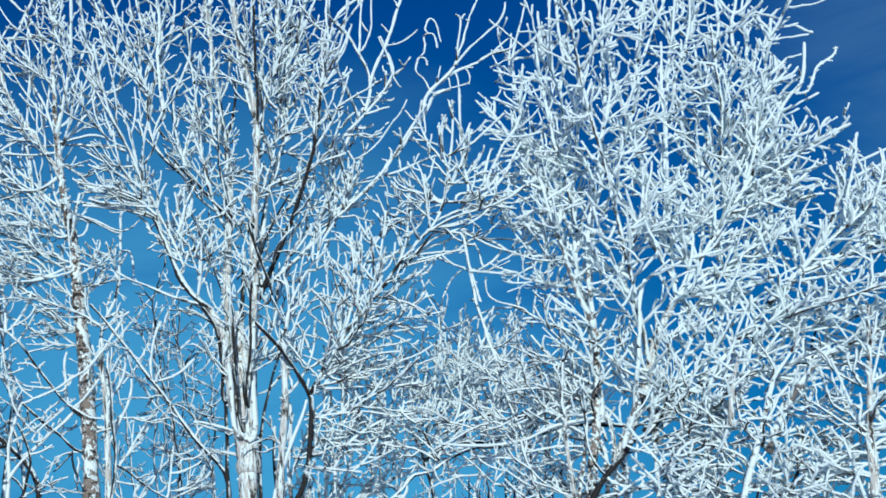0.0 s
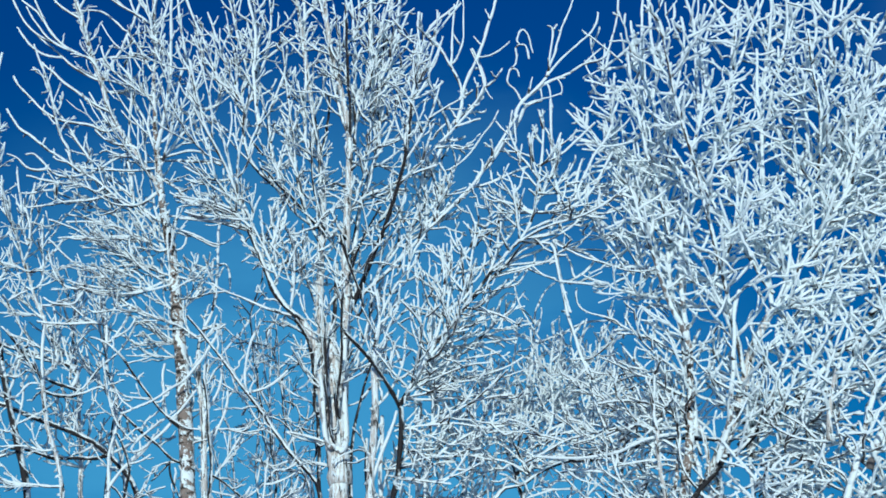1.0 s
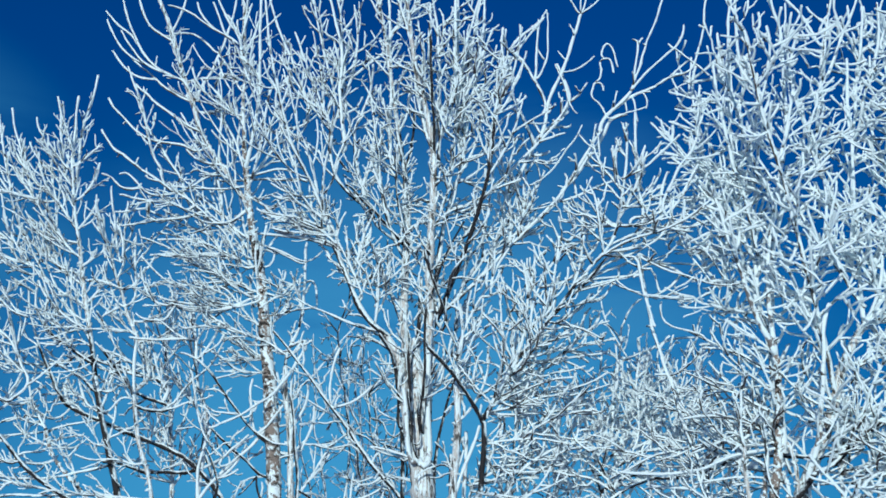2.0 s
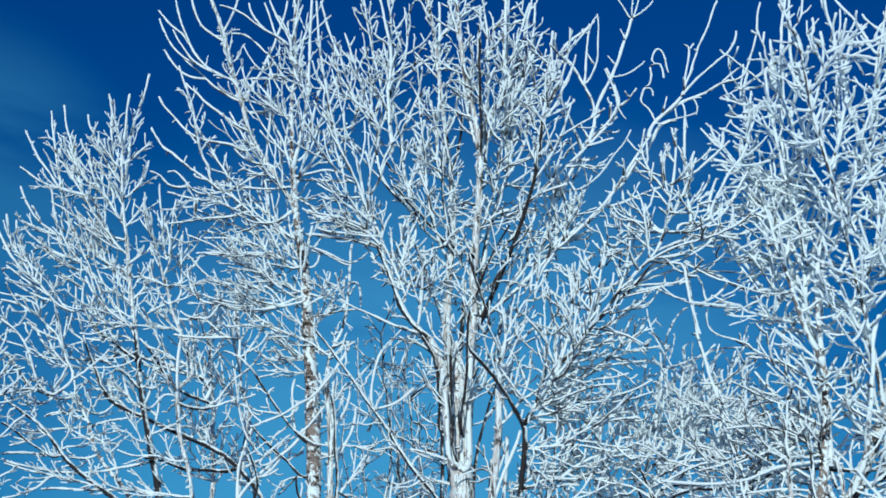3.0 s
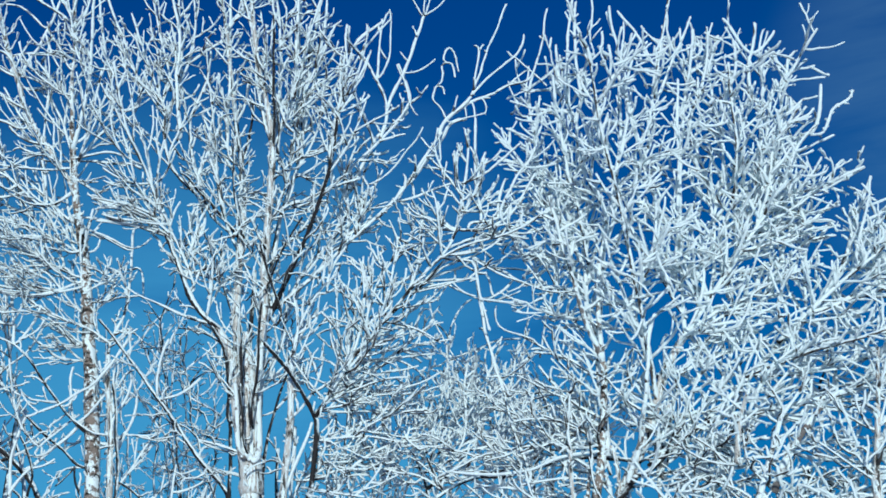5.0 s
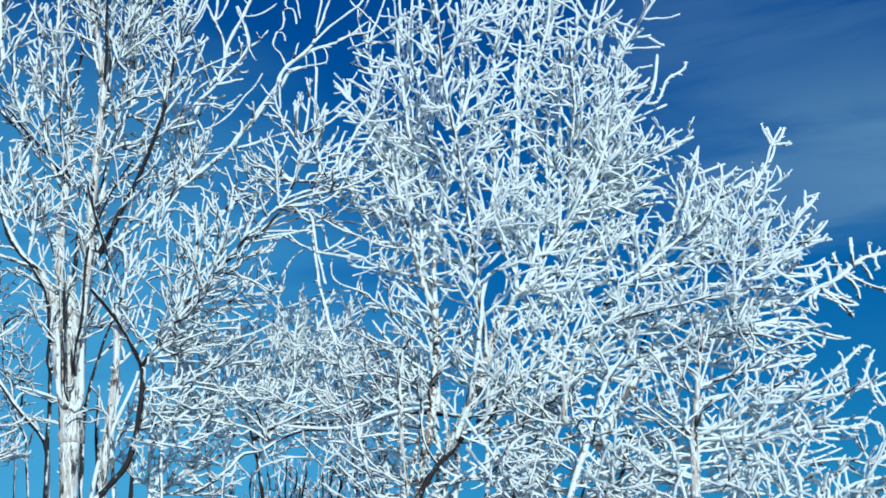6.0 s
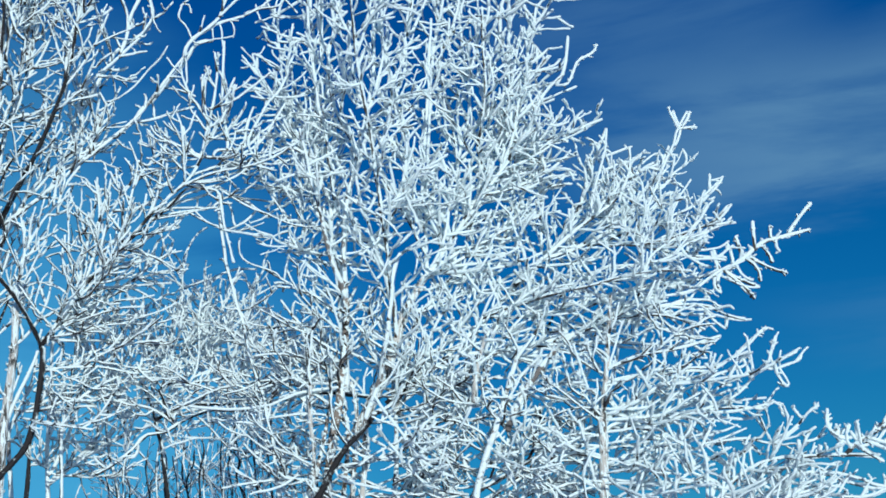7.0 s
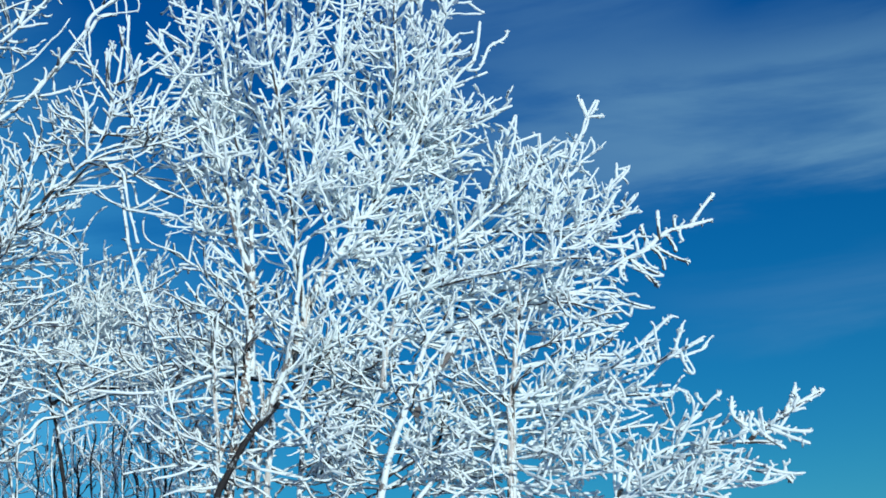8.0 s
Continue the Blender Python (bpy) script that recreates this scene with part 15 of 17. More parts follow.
limb(tree, "bare", 0.80, 0, (1.695, 4.99, 2.600), 0.0061,
     (1.741, 4.97, 2.598, -0.01, 0.0059), (1.799, 4.96, 2.599, -0.00, 0.0056), (1.869, 4.94, 2.602, -0.04, 0.0053), (1.893, 4.93, 2.636, -0.13, 0.0051))
limb(tree, "bare", 0.80, 0, (1.693, 4.96, 2.312), 0.0060,
     (1.758, 4.95, 2.304, 0.08, 0.0056), (1.811, 4.94, 2.238, 0.08, 0.0050))
limb(tree, "sprig", 0.80, 0, (1.722, 5.10, 2.312), 0.0062,
     (1.663, 5.12, 2.343, 0.08, 0.0057), (1.712, 5.14, 2.391, 0.17, 0.0052))
limb(tree, "sprig", 0.80, 0, (1.663, 5.12, 2.343), 0.0062,
     (1.684, 5.12, 2.285, -0.07, 0.0057), (1.743, 5.12, 2.240, -0.06, 0.0051))
limb(tree, "sprig", 0.80, 0, (1.574, 5.10, 2.376), 0.0051,
     (1.565, 5.09, 2.337, -0.08, 0.0049), (1.599, 5.07, 2.228, -0.05, 0.0045), (1.666, 5.06, 2.196, -0.06, 0.0042), (1.711, 5.05, 2.182, -0.02, 0.0040))
limb(tree, "light", 0.90, 0, (1.360, 5.00, 2.330), 0.0059,
     (1.356, 4.95, 2.425, 0.15, 0.0056), (1.404, 4.94, 2.366, 0.09, 0.0054), (1.457, 4.93, 2.318, -0.03, 0.0052), (1.546, 4.92, 2.268, -0.02, 0.0049))
limb(tree, "light", 0.90, 0, (1.470, 5.21, 2.570), 0.0064,
     (1.470, 5.22, 2.549, -0.08, 0.0063), (1.551, 5.25, 2.474, -0.03, 0.0059), (1.634, 5.27, 2.444, -0.04, 0.0056), (1.720, 5.29, 2.445, -0.04, 0.0053))
limb(tree, "light", 0.90, 0, (1.440, 5.19, 2.240), 0.0061,
     (1.496, 5.18, 2.258, -0.08, 0.0058), (1.462, 5.18, 2.305, -0.04, 0.0054), (1.488, 5.17, 2.350, 0.14, 0.0051))
limb(tree, "light", 0.90, 0, (1.503, 5.16, 2.422), 0.0062,
     (1.521, 5.16, 2.443, 0.08, 0.0060), (1.621, 5.16, 2.452, 0.03, 0.0055), (1.670, 5.16, 2.438, 0.06, 0.0052))
limb(tree, "light", 0.90, 0, (1.462, 5.18, 2.305), 0.0062,
     (1.516, 5.18, 2.257, -0.01, 0.0059), (1.570, 5.19, 2.215, -0.06, 0.0056), (1.670, 5.20, 2.229, -0.07, 0.0052))
limb(tree, "light", 0.90, 0, (1.359, 4.99, 2.349), 0.0060,
     (1.385, 5.00, 2.329, 0.03, 0.0058), (1.434, 5.01, 2.273, -0.01, 0.0053), (1.484, 5.02, 2.238, -0.03, 0.0050))
limb(tree, "light", 0.90, 0, (1.356, 4.95, 2.425), 0.0059,
     (1.379, 4.95, 2.482, 0.08, 0.0056), (1.450, 4.95, 2.469, 0.03, 0.0052), (1.500, 4.95, 2.502, -0.10, 0.0049))
limb(tree, "light", 0.90, 0, (1.470, 5.21, 2.570), 0.0062,
     (1.563, 5.18, 2.614, 0.08, 0.0058), (1.654, 5.15, 2.583, 0.10, 0.0055), (1.686, 5.12, 2.480, 0.10, 0.0051))
limb(tree, "light", 0.90, 0, (1.834, 5.01, 2.339), 0.0062,
     (1.894, 5.01, 2.410, 0.02, 0.0058), (1.952, 5.01, 2.457, 0.01, 0.0055), (2.011, 5.02, 2.505, -0.00, 0.0052))
limb(tree, "light", 0.90, 0, (1.845, 5.09, 2.225), 0.0062,
     (1.867, 5.08, 2.207, -0.08, 0.0061), (1.971, 5.05, 2.217, -0.02, 0.0057), (2.063, 5.02, 2.220, -0.00, 0.0054), (2.133, 5.00, 2.233, -0.02, 0.0052))
limb(tree, "light", 0.90, 0, (1.943, 5.14, 2.140), 0.0063,
     (2.022, 5.12, 2.161, -0.03, 0.0060), (2.096, 5.09, 2.199, -0.00, 0.0056), (2.169, 5.07, 2.218, 0.03, 0.0053))
limb(tree, "light", 0.90, 0, (2.160, 4.96, 2.160), 0.0061,
     (2.190, 4.95, 2.096, 0.09, 0.0059), (2.149, 4.94, 2.136, 0.05, 0.0057), (2.082, 4.92, 2.202, 0.01, 0.0054), (2.015, 4.90, 2.295, 0.02, 0.0051))
limb(tree, "light", 0.90, 0, (2.043, 5.06, 2.152), 0.0063,
     (2.043, 5.07, 2.247, -0.02, 0.0058), (2.026, 5.09, 2.345, -0.02, 0.0052))
limb(tree, "light", 0.90, 0, (1.727, 4.96, 2.395), 0.0061,
     (1.789, 4.95, 2.357, -0.08, 0.0057), (1.887, 4.94, 2.376, -0.04, 0.0053), (1.936, 4.93, 2.385, 0.00, 0.0051))
limb(tree, "light", 0.90, 0, (1.762, 4.97, 2.471), 0.0061,
     (1.843, 4.99, 2.379, -0.08, 0.0055), (1.903, 5.00, 2.431, -0.18, 0.0051))

tree = tree_at((2.21, 4.49, 0.0), "low spreading shrub with stubby rime-coated shoots")
trunk(tree, "none", 0.80, 1, (2.24, 4.48, -0.06), 0.0139,
     (2.27, 4.46, 1.88, 0.00, 0.0111), (2.41, 4.43, 2.04, 0.00, 0.0089))
limb(tree, "light", 0.80, 0, (2.41, 4.43, 2.04), 0.0090,
     (2.65, 4.32, 2.22, 0.11, 0.0079), (2.98, 4.15, 2.20, 0.00, 0.0067))
limb(tree, "stub", 0.80, 0, (2.90, 4.19, 2.21), 0.0090,
     (3.02, 4.14, 2.28, 0.12, 0.0081), (3.19, 4.06, 2.39, 0.04, 0.0067))
branch(tree, "bud", 0.80, 0, (3.03, 4.14, 2.29), 0.0090,
     (3.10, 4.11, 2.41, -0.06, 0.0079))
branch(tree, "bud", 0.80, 0, (2.98, 4.15, 2.27), 0.0079,
     (3.13, 4.10, 2.23, -0.09, 0.0079))
branch(tree, "bud", 0.80, 0, (2.97, 4.16, 2.26), 0.0079,
     (3.10, 4.08, 2.18, -0.03, 0.0079))
branch(tree, "bud", 0.80, 0, (2.93, 4.18, 2.24), 0.0079,
     (2.86, 4.21, 2.39, 0.26, 0.0068))
branch(tree, "bud", 0.80, 0, (2.95, 4.17, 2.26), 0.0079,
     (2.95, 4.16, 2.33, 0.04, 0.0079))
branch(tree, "bud", 0.80, 0, (2.90, 4.20, 2.25), 0.0079,
     (2.89, 4.21, 2.33, 0.07, 0.0067))
branch(tree, "bud", 0.80, 0, (2.92, 4.18, 2.23), 0.0068,
     (2.92, 4.17, 2.32, 0.17, 0.0068))
branch(tree, "bud", 0.80, 0, (2.94, 4.17, 2.25), 0.0079,
     (3.01, 4.12, 2.17, -0.03, 0.0067))
limb(tree, "light", 0.80, 0, (2.40, 4.44, 2.03), 0.0078,
     (2.97, 4.40, 2.16, 0.09, 0.0064), (3.28, 4.37, 2.09, -0.10, 0.0056))
branch(tree, "bud", 0.80, 0, (3.20, 4.39, 2.09), 0.0072,
     (3.23, 4.38, 2.06, 0.15, 0.0072))
limb(tree, "light", 0.80, 0, (2.39, 4.44, 2.02), 0.0078,
     (2.90, 4.22, 2.05, 0.09, 0.0060), (3.03, 4.16, 2.07, -0.07, 0.0056))
limb(tree, "light", 0.80, 0, (2.39, 4.44, 2.02), 0.0067,
     (2.66, 4.06, 1.98, 0.08, 0.0056))
limb(tree, "light", 0.80, 0, (2.46, 4.41, 2.10), 0.0067,
     (2.59, 4.35, 2.27, 0.13, 0.0056))
branch(tree, "bud", 0.80, 0, (2.75, 4.26, 2.21), 0.0068,
     (2.75, 4.27, 2.28, 0.03, 0.0068))
branch(tree, "bud", 0.80, 0, (2.79, 4.25, 2.21), 0.0068,
     (2.82, 4.23, 2.25, -0.13, 0.0068))
limb(tree, "light", 0.80, 0, (2.37, 4.44, 1.99), 0.0067,
     (2.67, 4.23, 1.92, 0.06, 0.0056))
limb(tree, "light", 0.80, 0, (2.54, 4.37, 2.18), 0.0067,
     (2.85, 4.33, 2.08, -0.12, 0.0056))
limb(tree, "light", 0.80, 0, (2.61, 4.34, 2.21), 0.0067,
     (2.84, 4.20, 2.11, -0.17, 0.0056))
limb(tree, "bare", 0.90, 0, (2.410, 4.43, 2.040), 0.0067,
     (2.411, 4.42, 2.128, 0.01, 0.0064), (2.419, 4.42, 2.215, -0.01, 0.0061), (2.411, 4.41, 2.270, -0.03, 0.0059), (2.393, 4.41, 2.304, -0.04, 0.0058))
limb(tree, "bare", 0.90, 0, (2.410, 4.43, 2.062), 0.0070,
     (2.456, 4.45, 2.129, 0.01, 0.0067), (2.497, 4.46, 2.174, 0.00, 0.0064), (2.541, 4.47, 2.231, 0.00, 0.0062), (2.580, 4.49, 2.265, 0.02, 0.0060))
limb(tree, "none", 0.90, 0, (2.497, 4.46, 2.174), 0.0060,
     (2.582, 4.47, 2.161, 0.00, 0.0053), (2.626, 4.48, 2.153, 0.00, 0.0050))
limb(tree, "none", 0.90, 0, (2.522, 4.38, 2.124), 0.0058,
     (2.537, 4.37, 2.182, -0.01, 0.0055), (2.553, 4.35, 2.258, 0.01, 0.0052), (2.581, 4.34, 2.316, 0.03, 0.0049))
limb(tree, "none", 0.90, 0, (2.548, 4.36, 2.233), 0.0059,
     (2.574, 4.37, 2.192, -0.08, 0.0054), (2.632, 4.38, 2.181, -0.07, 0.0049))
limb(tree, "bare", 0.90, 0, (2.613, 4.38, 2.185), 0.0070,
     (2.687, 4.38, 2.183, -0.02, 0.0066), (2.760, 4.38, 2.195, -0.02, 0.0063), (2.808, 4.39, 2.221, -0.04, 0.0060))
limb(tree, "none", 0.90, 0, (2.602, 4.34, 2.184), 0.0059,
     (2.645, 4.33, 2.218, 0.05, 0.0056), (2.691, 4.32, 2.226, 0.04, 0.0053), (2.759, 4.30, 2.226, 0.02, 0.0049))
limb(tree, "bare", 0.90, 0, (2.692, 4.29, 2.174), 0.0072,
     (2.775, 4.30, 2.211, 0.03, 0.0069), (2.905, 4.33, 2.226, 0.01, 0.0065), (3.037, 4.35, 2.233, 0.01, 0.0061))
limb(tree, "none", 0.90, 0, (2.775, 4.30, 2.211), 0.0049,
     (2.764, 4.30, 2.255, 0.02, 0.0043), (2.766, 4.29, 2.283, 0.04, 0.0039))
limb(tree, "none", 0.90, 0, (2.797, 4.24, 2.211), 0.0049,
     (2.817, 4.24, 2.249, 0.00, 0.0039))
limb(tree, "none", 0.90, 0, (2.818, 4.31, 2.216), 0.0060,
     (2.835, 4.31, 2.244, 0.04, 0.0054), (2.856, 4.31, 2.259, 0.05, 0.0050))
limb(tree, "bare", 0.90, 0, (2.888, 4.20, 2.206), 0.0070,
     (2.958, 4.20, 2.208, 0.02, 0.0066), (3.056, 4.20, 2.196, 0.01, 0.0060))
limb(tree, "none", 0.90, 0, (2.870, 4.21, 2.207), 0.0059,
     (2.866, 4.20, 2.237, 0.08, 0.0054), (2.887, 4.19, 2.258, 0.09, 0.0049))
limb(tree, "none", 0.90, 0, (2.913, 4.19, 2.278), 0.0059,
     (2.871, 4.19, 2.291, 0.07, 0.0056), (2.848, 4.20, 2.326, 0.08, 0.0053), (2.852, 4.20, 2.384, 0.06, 0.0049))
limb(tree, "none", 0.90, 0, (2.895, 4.21, 2.290), 0.0059,
     (2.907, 4.21, 2.328, 0.00, 0.0049))
limb(tree, "none", 0.90, 0, (2.892, 4.19, 2.284), 0.0049,
     (2.930, 4.19, 2.324, 0.00, 0.0040))
limb(tree, "bare", 0.90, 0, (2.920, 4.17, 2.297), 0.0070,
     (2.965, 4.18, 2.243, -0.03, 0.0066), (3.022, 4.19, 2.209, -0.02, 0.0062), (3.059, 4.20, 2.191, -0.01, 0.0060))
limb(tree, "bare", 0.90, 0, (2.954, 4.16, 2.234), 0.0071,
     (3.021, 4.16, 2.250, -0.03, 0.0069), (3.072, 4.17, 2.283, -0.03, 0.0067), (3.106, 4.17, 2.328, -0.02, 0.0065), (3.141, 4.17, 2.386, -0.01, 0.0063), (3.162, 4.18, 2.437, -0.02, 0.0061))
limb(tree, "none", 0.90, 0, (3.071, 4.12, 2.313), 0.0060,
     (3.147, 4.13, 2.327, 0.00, 0.0050))
limb(tree, "none", 0.90, 0, (3.071, 4.12, 2.313), 0.0071,
     (3.132, 4.10, 2.346, 0.01, 0.0067), (3.186, 4.09, 2.371, -0.00, 0.0063), (3.222, 4.09, 2.392, -0.01, 0.0061))
limb(tree, "none", 0.90, 0, (2.999, 4.16, 2.245), 0.0061,
     (3.083, 4.16, 2.240, -0.01, 0.0056), (3.182, 4.15, 2.239, -0.00, 0.0051))
limb(tree, "none", 0.90, 0, (3.003, 4.14, 2.240), 0.0060,
     (3.063, 4.14, 2.211, -0.03, 0.0056), (3.143, 4.14, 2.193, -0.02, 0.0050))
limb(tree, "none", 0.90, 0, (2.954, 4.16, 2.234), 0.0059,
     (2.947, 4.15, 2.283, -0.01, 0.0054), (2.936, 4.14, 2.326, -0.01, 0.0049))
limb(tree, "none", 0.90, 0, (2.969, 4.16, 2.250), 0.0050,
     (2.999, 4.17, 2.292, 0.00, 0.0040))
limb(tree, "bare", 0.90, 0, (2.774, 4.24, 2.139), 0.0071,
     (2.802, 4.24, 2.156, 0.08, 0.0070), (2.914, 4.25, 2.142, 0.02, 0.0067), (2.983, 4.25, 2.125, 0.01, 0.0065), (3.052, 4.26, 2.098, -0.01, 0.0063), (3.138, 4.26, 2.084, -0.02, 0.0061))
limb(tree, "none", 0.90, 0, (3.138, 4.26, 2.084), 0.0061,
     (3.195, 4.25, 2.083, 0.00, 0.0051))
limb(tree, "none", 0.90, 0, (3.138, 4.26, 2.084), 0.0051,
     (3.148, 4.26, 2.061, 0.00, 0.0041))
limb(tree, "bare", 0.90, 0, (2.749, 4.29, 2.041), 0.0061,
     (2.864, 4.28, 2.044, -0.00, 0.0058), (2.971, 4.28, 2.048, -0.00, 0.0055), (3.054, 4.27, 2.057, -0.01, 0.0052), (3.111, 4.27, 2.070, -0.01, 0.0051))
limb(tree, "sprig", 0.90, 0, (2.543, 4.23, 1.997), 0.0058,
     (2.631, 4.21, 2.071, 0.02, 0.0054), (2.705, 4.19, 2.110, 0.03, 0.0051), (2.779, 4.18, 2.127, 0.03, 0.0048))
limb(tree, "sprig", 0.90, 0, (2.598, 4.35, 2.032), 0.0059,
     (2.669, 4.33, 2.128, 0.05, 0.0055), (2.744, 4.31, 2.157, 0.05, 0.0052), (2.816, 4.30, 2.163, 0.03, 0.0049))
limb(tree, "sprig", 0.90, 0, (2.613, 4.21, 2.056), 0.0059,
     (2.739, 4.21, 2.089, 0.02, 0.0055), (2.846, 4.21, 2.095, 0.04, 0.0051), (2.892, 4.21, 2.060, 0.09, 0.0049))
limb(tree, "sprig", 0.90, 0, (2.557, 4.43, 2.066), 0.0060,
     (2.638, 4.41, 2.095, 0.02, 0.0057), (2.731, 4.38, 2.110, 0.03, 0.0053), (2.820, 4.36, 2.093, 0.04, 0.0050))
limb(tree, "sprig", 0.90, 0, (2.590, 4.16, 1.990), 0.0058,
     (2.699, 4.16, 2.042, 0.02, 0.0052), (2.783, 4.17, 2.060, 0.03, 0.0048))

tree = tree_at((0.76, 6.46, 0.0), "thicket-like shrub with many fine frosted shoots")
trunk(tree, "fine", 0.50, 1, (0.38, 6.24, -0.06), 0.0056,
     (0.36, 6.24, 2.52, 0.00, 0.0044), (0.41, 6.12, 3.23, -0.01, 0.0022))
limb(tree, "fine", 0.80, 0, (0.38, 6.19, 2.79), 0.0055,
     (0.11, 6.00, 3.21, 0.11, 0.0041))
limb(tree, "fine", 0.80, 0, (0.39, 6.18, 2.85), 0.0055,
     (0.22, 6.06, 3.25, 0.08, 0.0041))
limb(tree, "fine", 0.80, 0, (0.39, 6.19, 2.82), 0.0055,
     (0.64, 6.16, 3.28, -0.09, 0.0041))
limb(tree, "fine", 0.80, 0, (0.40, 6.16, 2.97), 0.0055,
     (0.05, 6.31, 3.39, 0.07, 0.0041))
trunk(tree, "fine", 0.50, 1, (0.54, 6.31, -0.06), 0.0056,
     (0.52, 6.31, 2.53, 0.00, 0.0045), (0.64, 6.33, 3.42, -0.02, 0.0023))
limb(tree, "fine", 0.80, 0, (0.58, 6.32, 2.88), 0.0056,
     (0.93, 6.37, 3.35, -0.09, 0.0043))
limb(tree, "fine", 0.80, 0, (0.61, 6.32, 3.07), 0.0056,
     (0.92, 6.10, 3.49, -0.09, 0.0043))
limb(tree, "fine", 0.80, 0, (0.60, 6.32, 3.00), 0.0056,
     (0.96, 6.21, 3.22, 0.02, 0.0043))
limb(tree, "fine", 0.80, 0, (0.60, 6.32, 3.02), 0.0056,
     (0.43, 6.46, 3.35, 0.02, 0.0042))
trunk(tree, "fine", 0.50, 1, (0.73, 6.91, -0.06), 0.0062,
     (0.70, 6.91, 2.62, 0.00, 0.0049), (0.74, 7.01, 3.59, 0.01, 0.0025))
limb(tree, "fine", 0.80, 0, (0.70, 6.96, 3.05), 0.0062,
     (1.03, 6.78, 3.42, -0.08, 0.0046))
limb(tree, "fine", 0.80, 0, (0.70, 6.96, 3.11), 0.0062,
     (0.34, 7.07, 3.63, 0.08, 0.0047))
limb(tree, "fine", 0.80, 0, (0.70, 6.93, 2.79), 0.0062,
     (1.18, 7.09, 3.27, -0.08, 0.0046))
limb(tree, "fine", 0.80, 0, (0.67, 6.28, 3.10), 0.0056,
     (1.06, 6.08, 3.52, -0.11, 0.0042))
trunk(tree, "fine", 0.50, 1, (0.76, 6.26, -0.06), 0.0056,
     (0.74, 6.26, 2.52, 0.00, 0.0045), (0.92, 6.51, 3.53, -0.02, 0.0022))
limb(tree, "fine", 0.80, 0, (0.83, 6.36, 2.92), 0.0057,
     (1.00, 6.33, 3.27, -0.02, 0.0043))
limb(tree, "fine", 0.80, 0, (0.82, 6.35, 2.86), 0.0057,
     (1.01, 6.43, 3.35, -0.04, 0.0043))
limb(tree, "fine", 0.80, 0, (0.85, 6.39, 3.03), 0.0057,
     (0.72, 6.59, 3.45, 0.04, 0.0042))
limb(tree, "fine", 0.80, 0, (0.84, 6.40, 3.04), 0.0057,
     (0.70, 6.32, 3.42, 0.08, 0.0043))
trunk(tree, "fine", 0.50, 1, (0.81, 5.95, -0.06), 0.0053,
     (0.79, 5.96, 2.46, 0.00, 0.0043), (0.92, 5.84, 3.30, -0.02, 0.0021))
limb(tree, "fine", 0.80, 0, (0.81, 5.94, 2.57), 0.0053,
     (0.46, 5.89, 2.85, 0.03, 0.0040))
limb(tree, "fine", 0.80, 0, (1.00, 6.80, 3.35), 0.0061,
     (0.64, 7.00, 4.01, 0.11, 0.0046))
limb(tree, "fine", 0.80, 0, (0.92, 6.34, 3.08), 0.0057,
     (1.09, 6.20, 3.28, 0.05, 0.0042))
limb(tree, "fine", 0.80, 0, (0.83, 5.93, 2.63), 0.0053,
     (1.05, 5.96, 2.88, 0.03, 0.0040))
trunk(tree, "fine", 0.50, 1, (1.06, 6.83, -0.06), 0.0061,
     (1.06, 6.83, 2.61, 0.00, 0.0049), (1.11, 7.01, 3.54, 0.01, 0.0025))
limb(tree, "fine", 0.80, 0, (1.07, 6.87, 2.81), 0.0062,
     (0.82, 7.11, 3.40, 0.09, 0.0047))
limb(tree, "fine", 0.80, 0, (0.96, 5.94, 2.80), 0.0053,
     (1.31, 6.16, 3.27, -0.06, 0.0040))
limb(tree, "fine", 0.80, 0, (1.07, 6.86, 2.76), 0.0062,
     (1.51, 6.87, 3.15, -0.07, 0.0046))
limb(tree, "fine", 0.80, 0, (1.07, 6.91, 2.99), 0.0062,
     (0.77, 7.03, 3.60, 0.11, 0.0047))
trunk(tree, "fine", 0.50, 1, (1.15, 6.96, -0.06), 0.0063,
     (1.17, 6.96, 2.63, 0.00, 0.0050), (1.17, 6.82, 3.47, 0.03, 0.0025))
limb(tree, "fine", 0.80, 0, (1.15, 6.91, 2.94), 0.0062,
     (1.46, 6.80, 3.36, -0.10, 0.0046))
limb(tree, "fine", 0.80, 0, (1.04, 5.96, 2.88), 0.0054,
     (1.33, 5.80, 3.05, 0.06, 0.0040))
limb(tree, "fine", 0.80, 0, (1.16, 6.85, 3.25), 0.0062,
     (0.77, 6.72, 3.55, 0.00, 0.0046))
limb(tree, "fine", 0.80, 0, (1.15, 6.89, 3.03), 0.0062,
     (1.37, 6.75, 3.30, -0.01, 0.0046))
trunk(tree, "fine", 0.50, 1, (1.29, 6.87, -0.06), 0.0062,
     (1.31, 6.87, 2.61, 0.00, 0.0049), (1.56, 6.99, 3.47, -0.03, 0.0025))
limb(tree, "fine", 0.80, 0, (1.51, 6.95, 3.21), 0.0063,
     (1.14, 7.14, 3.76, 0.10, 0.0047))
limb(tree, "fine", 0.80, 0, (1.49, 6.96, 3.22), 0.0063,
     (1.22, 7.17, 3.61, 0.03, 0.0047))
limb(tree, "fine", 0.80, 0, (1.45, 6.86, 3.06), 0.0062,
     (1.79, 6.86, 3.34, 0.04, 0.0046))
limb(tree, "fine", 0.80, 0, (1.44, 6.91, 2.94), 0.0062,
     (1.81, 7.07, 3.29, 0.01, 0.0047))
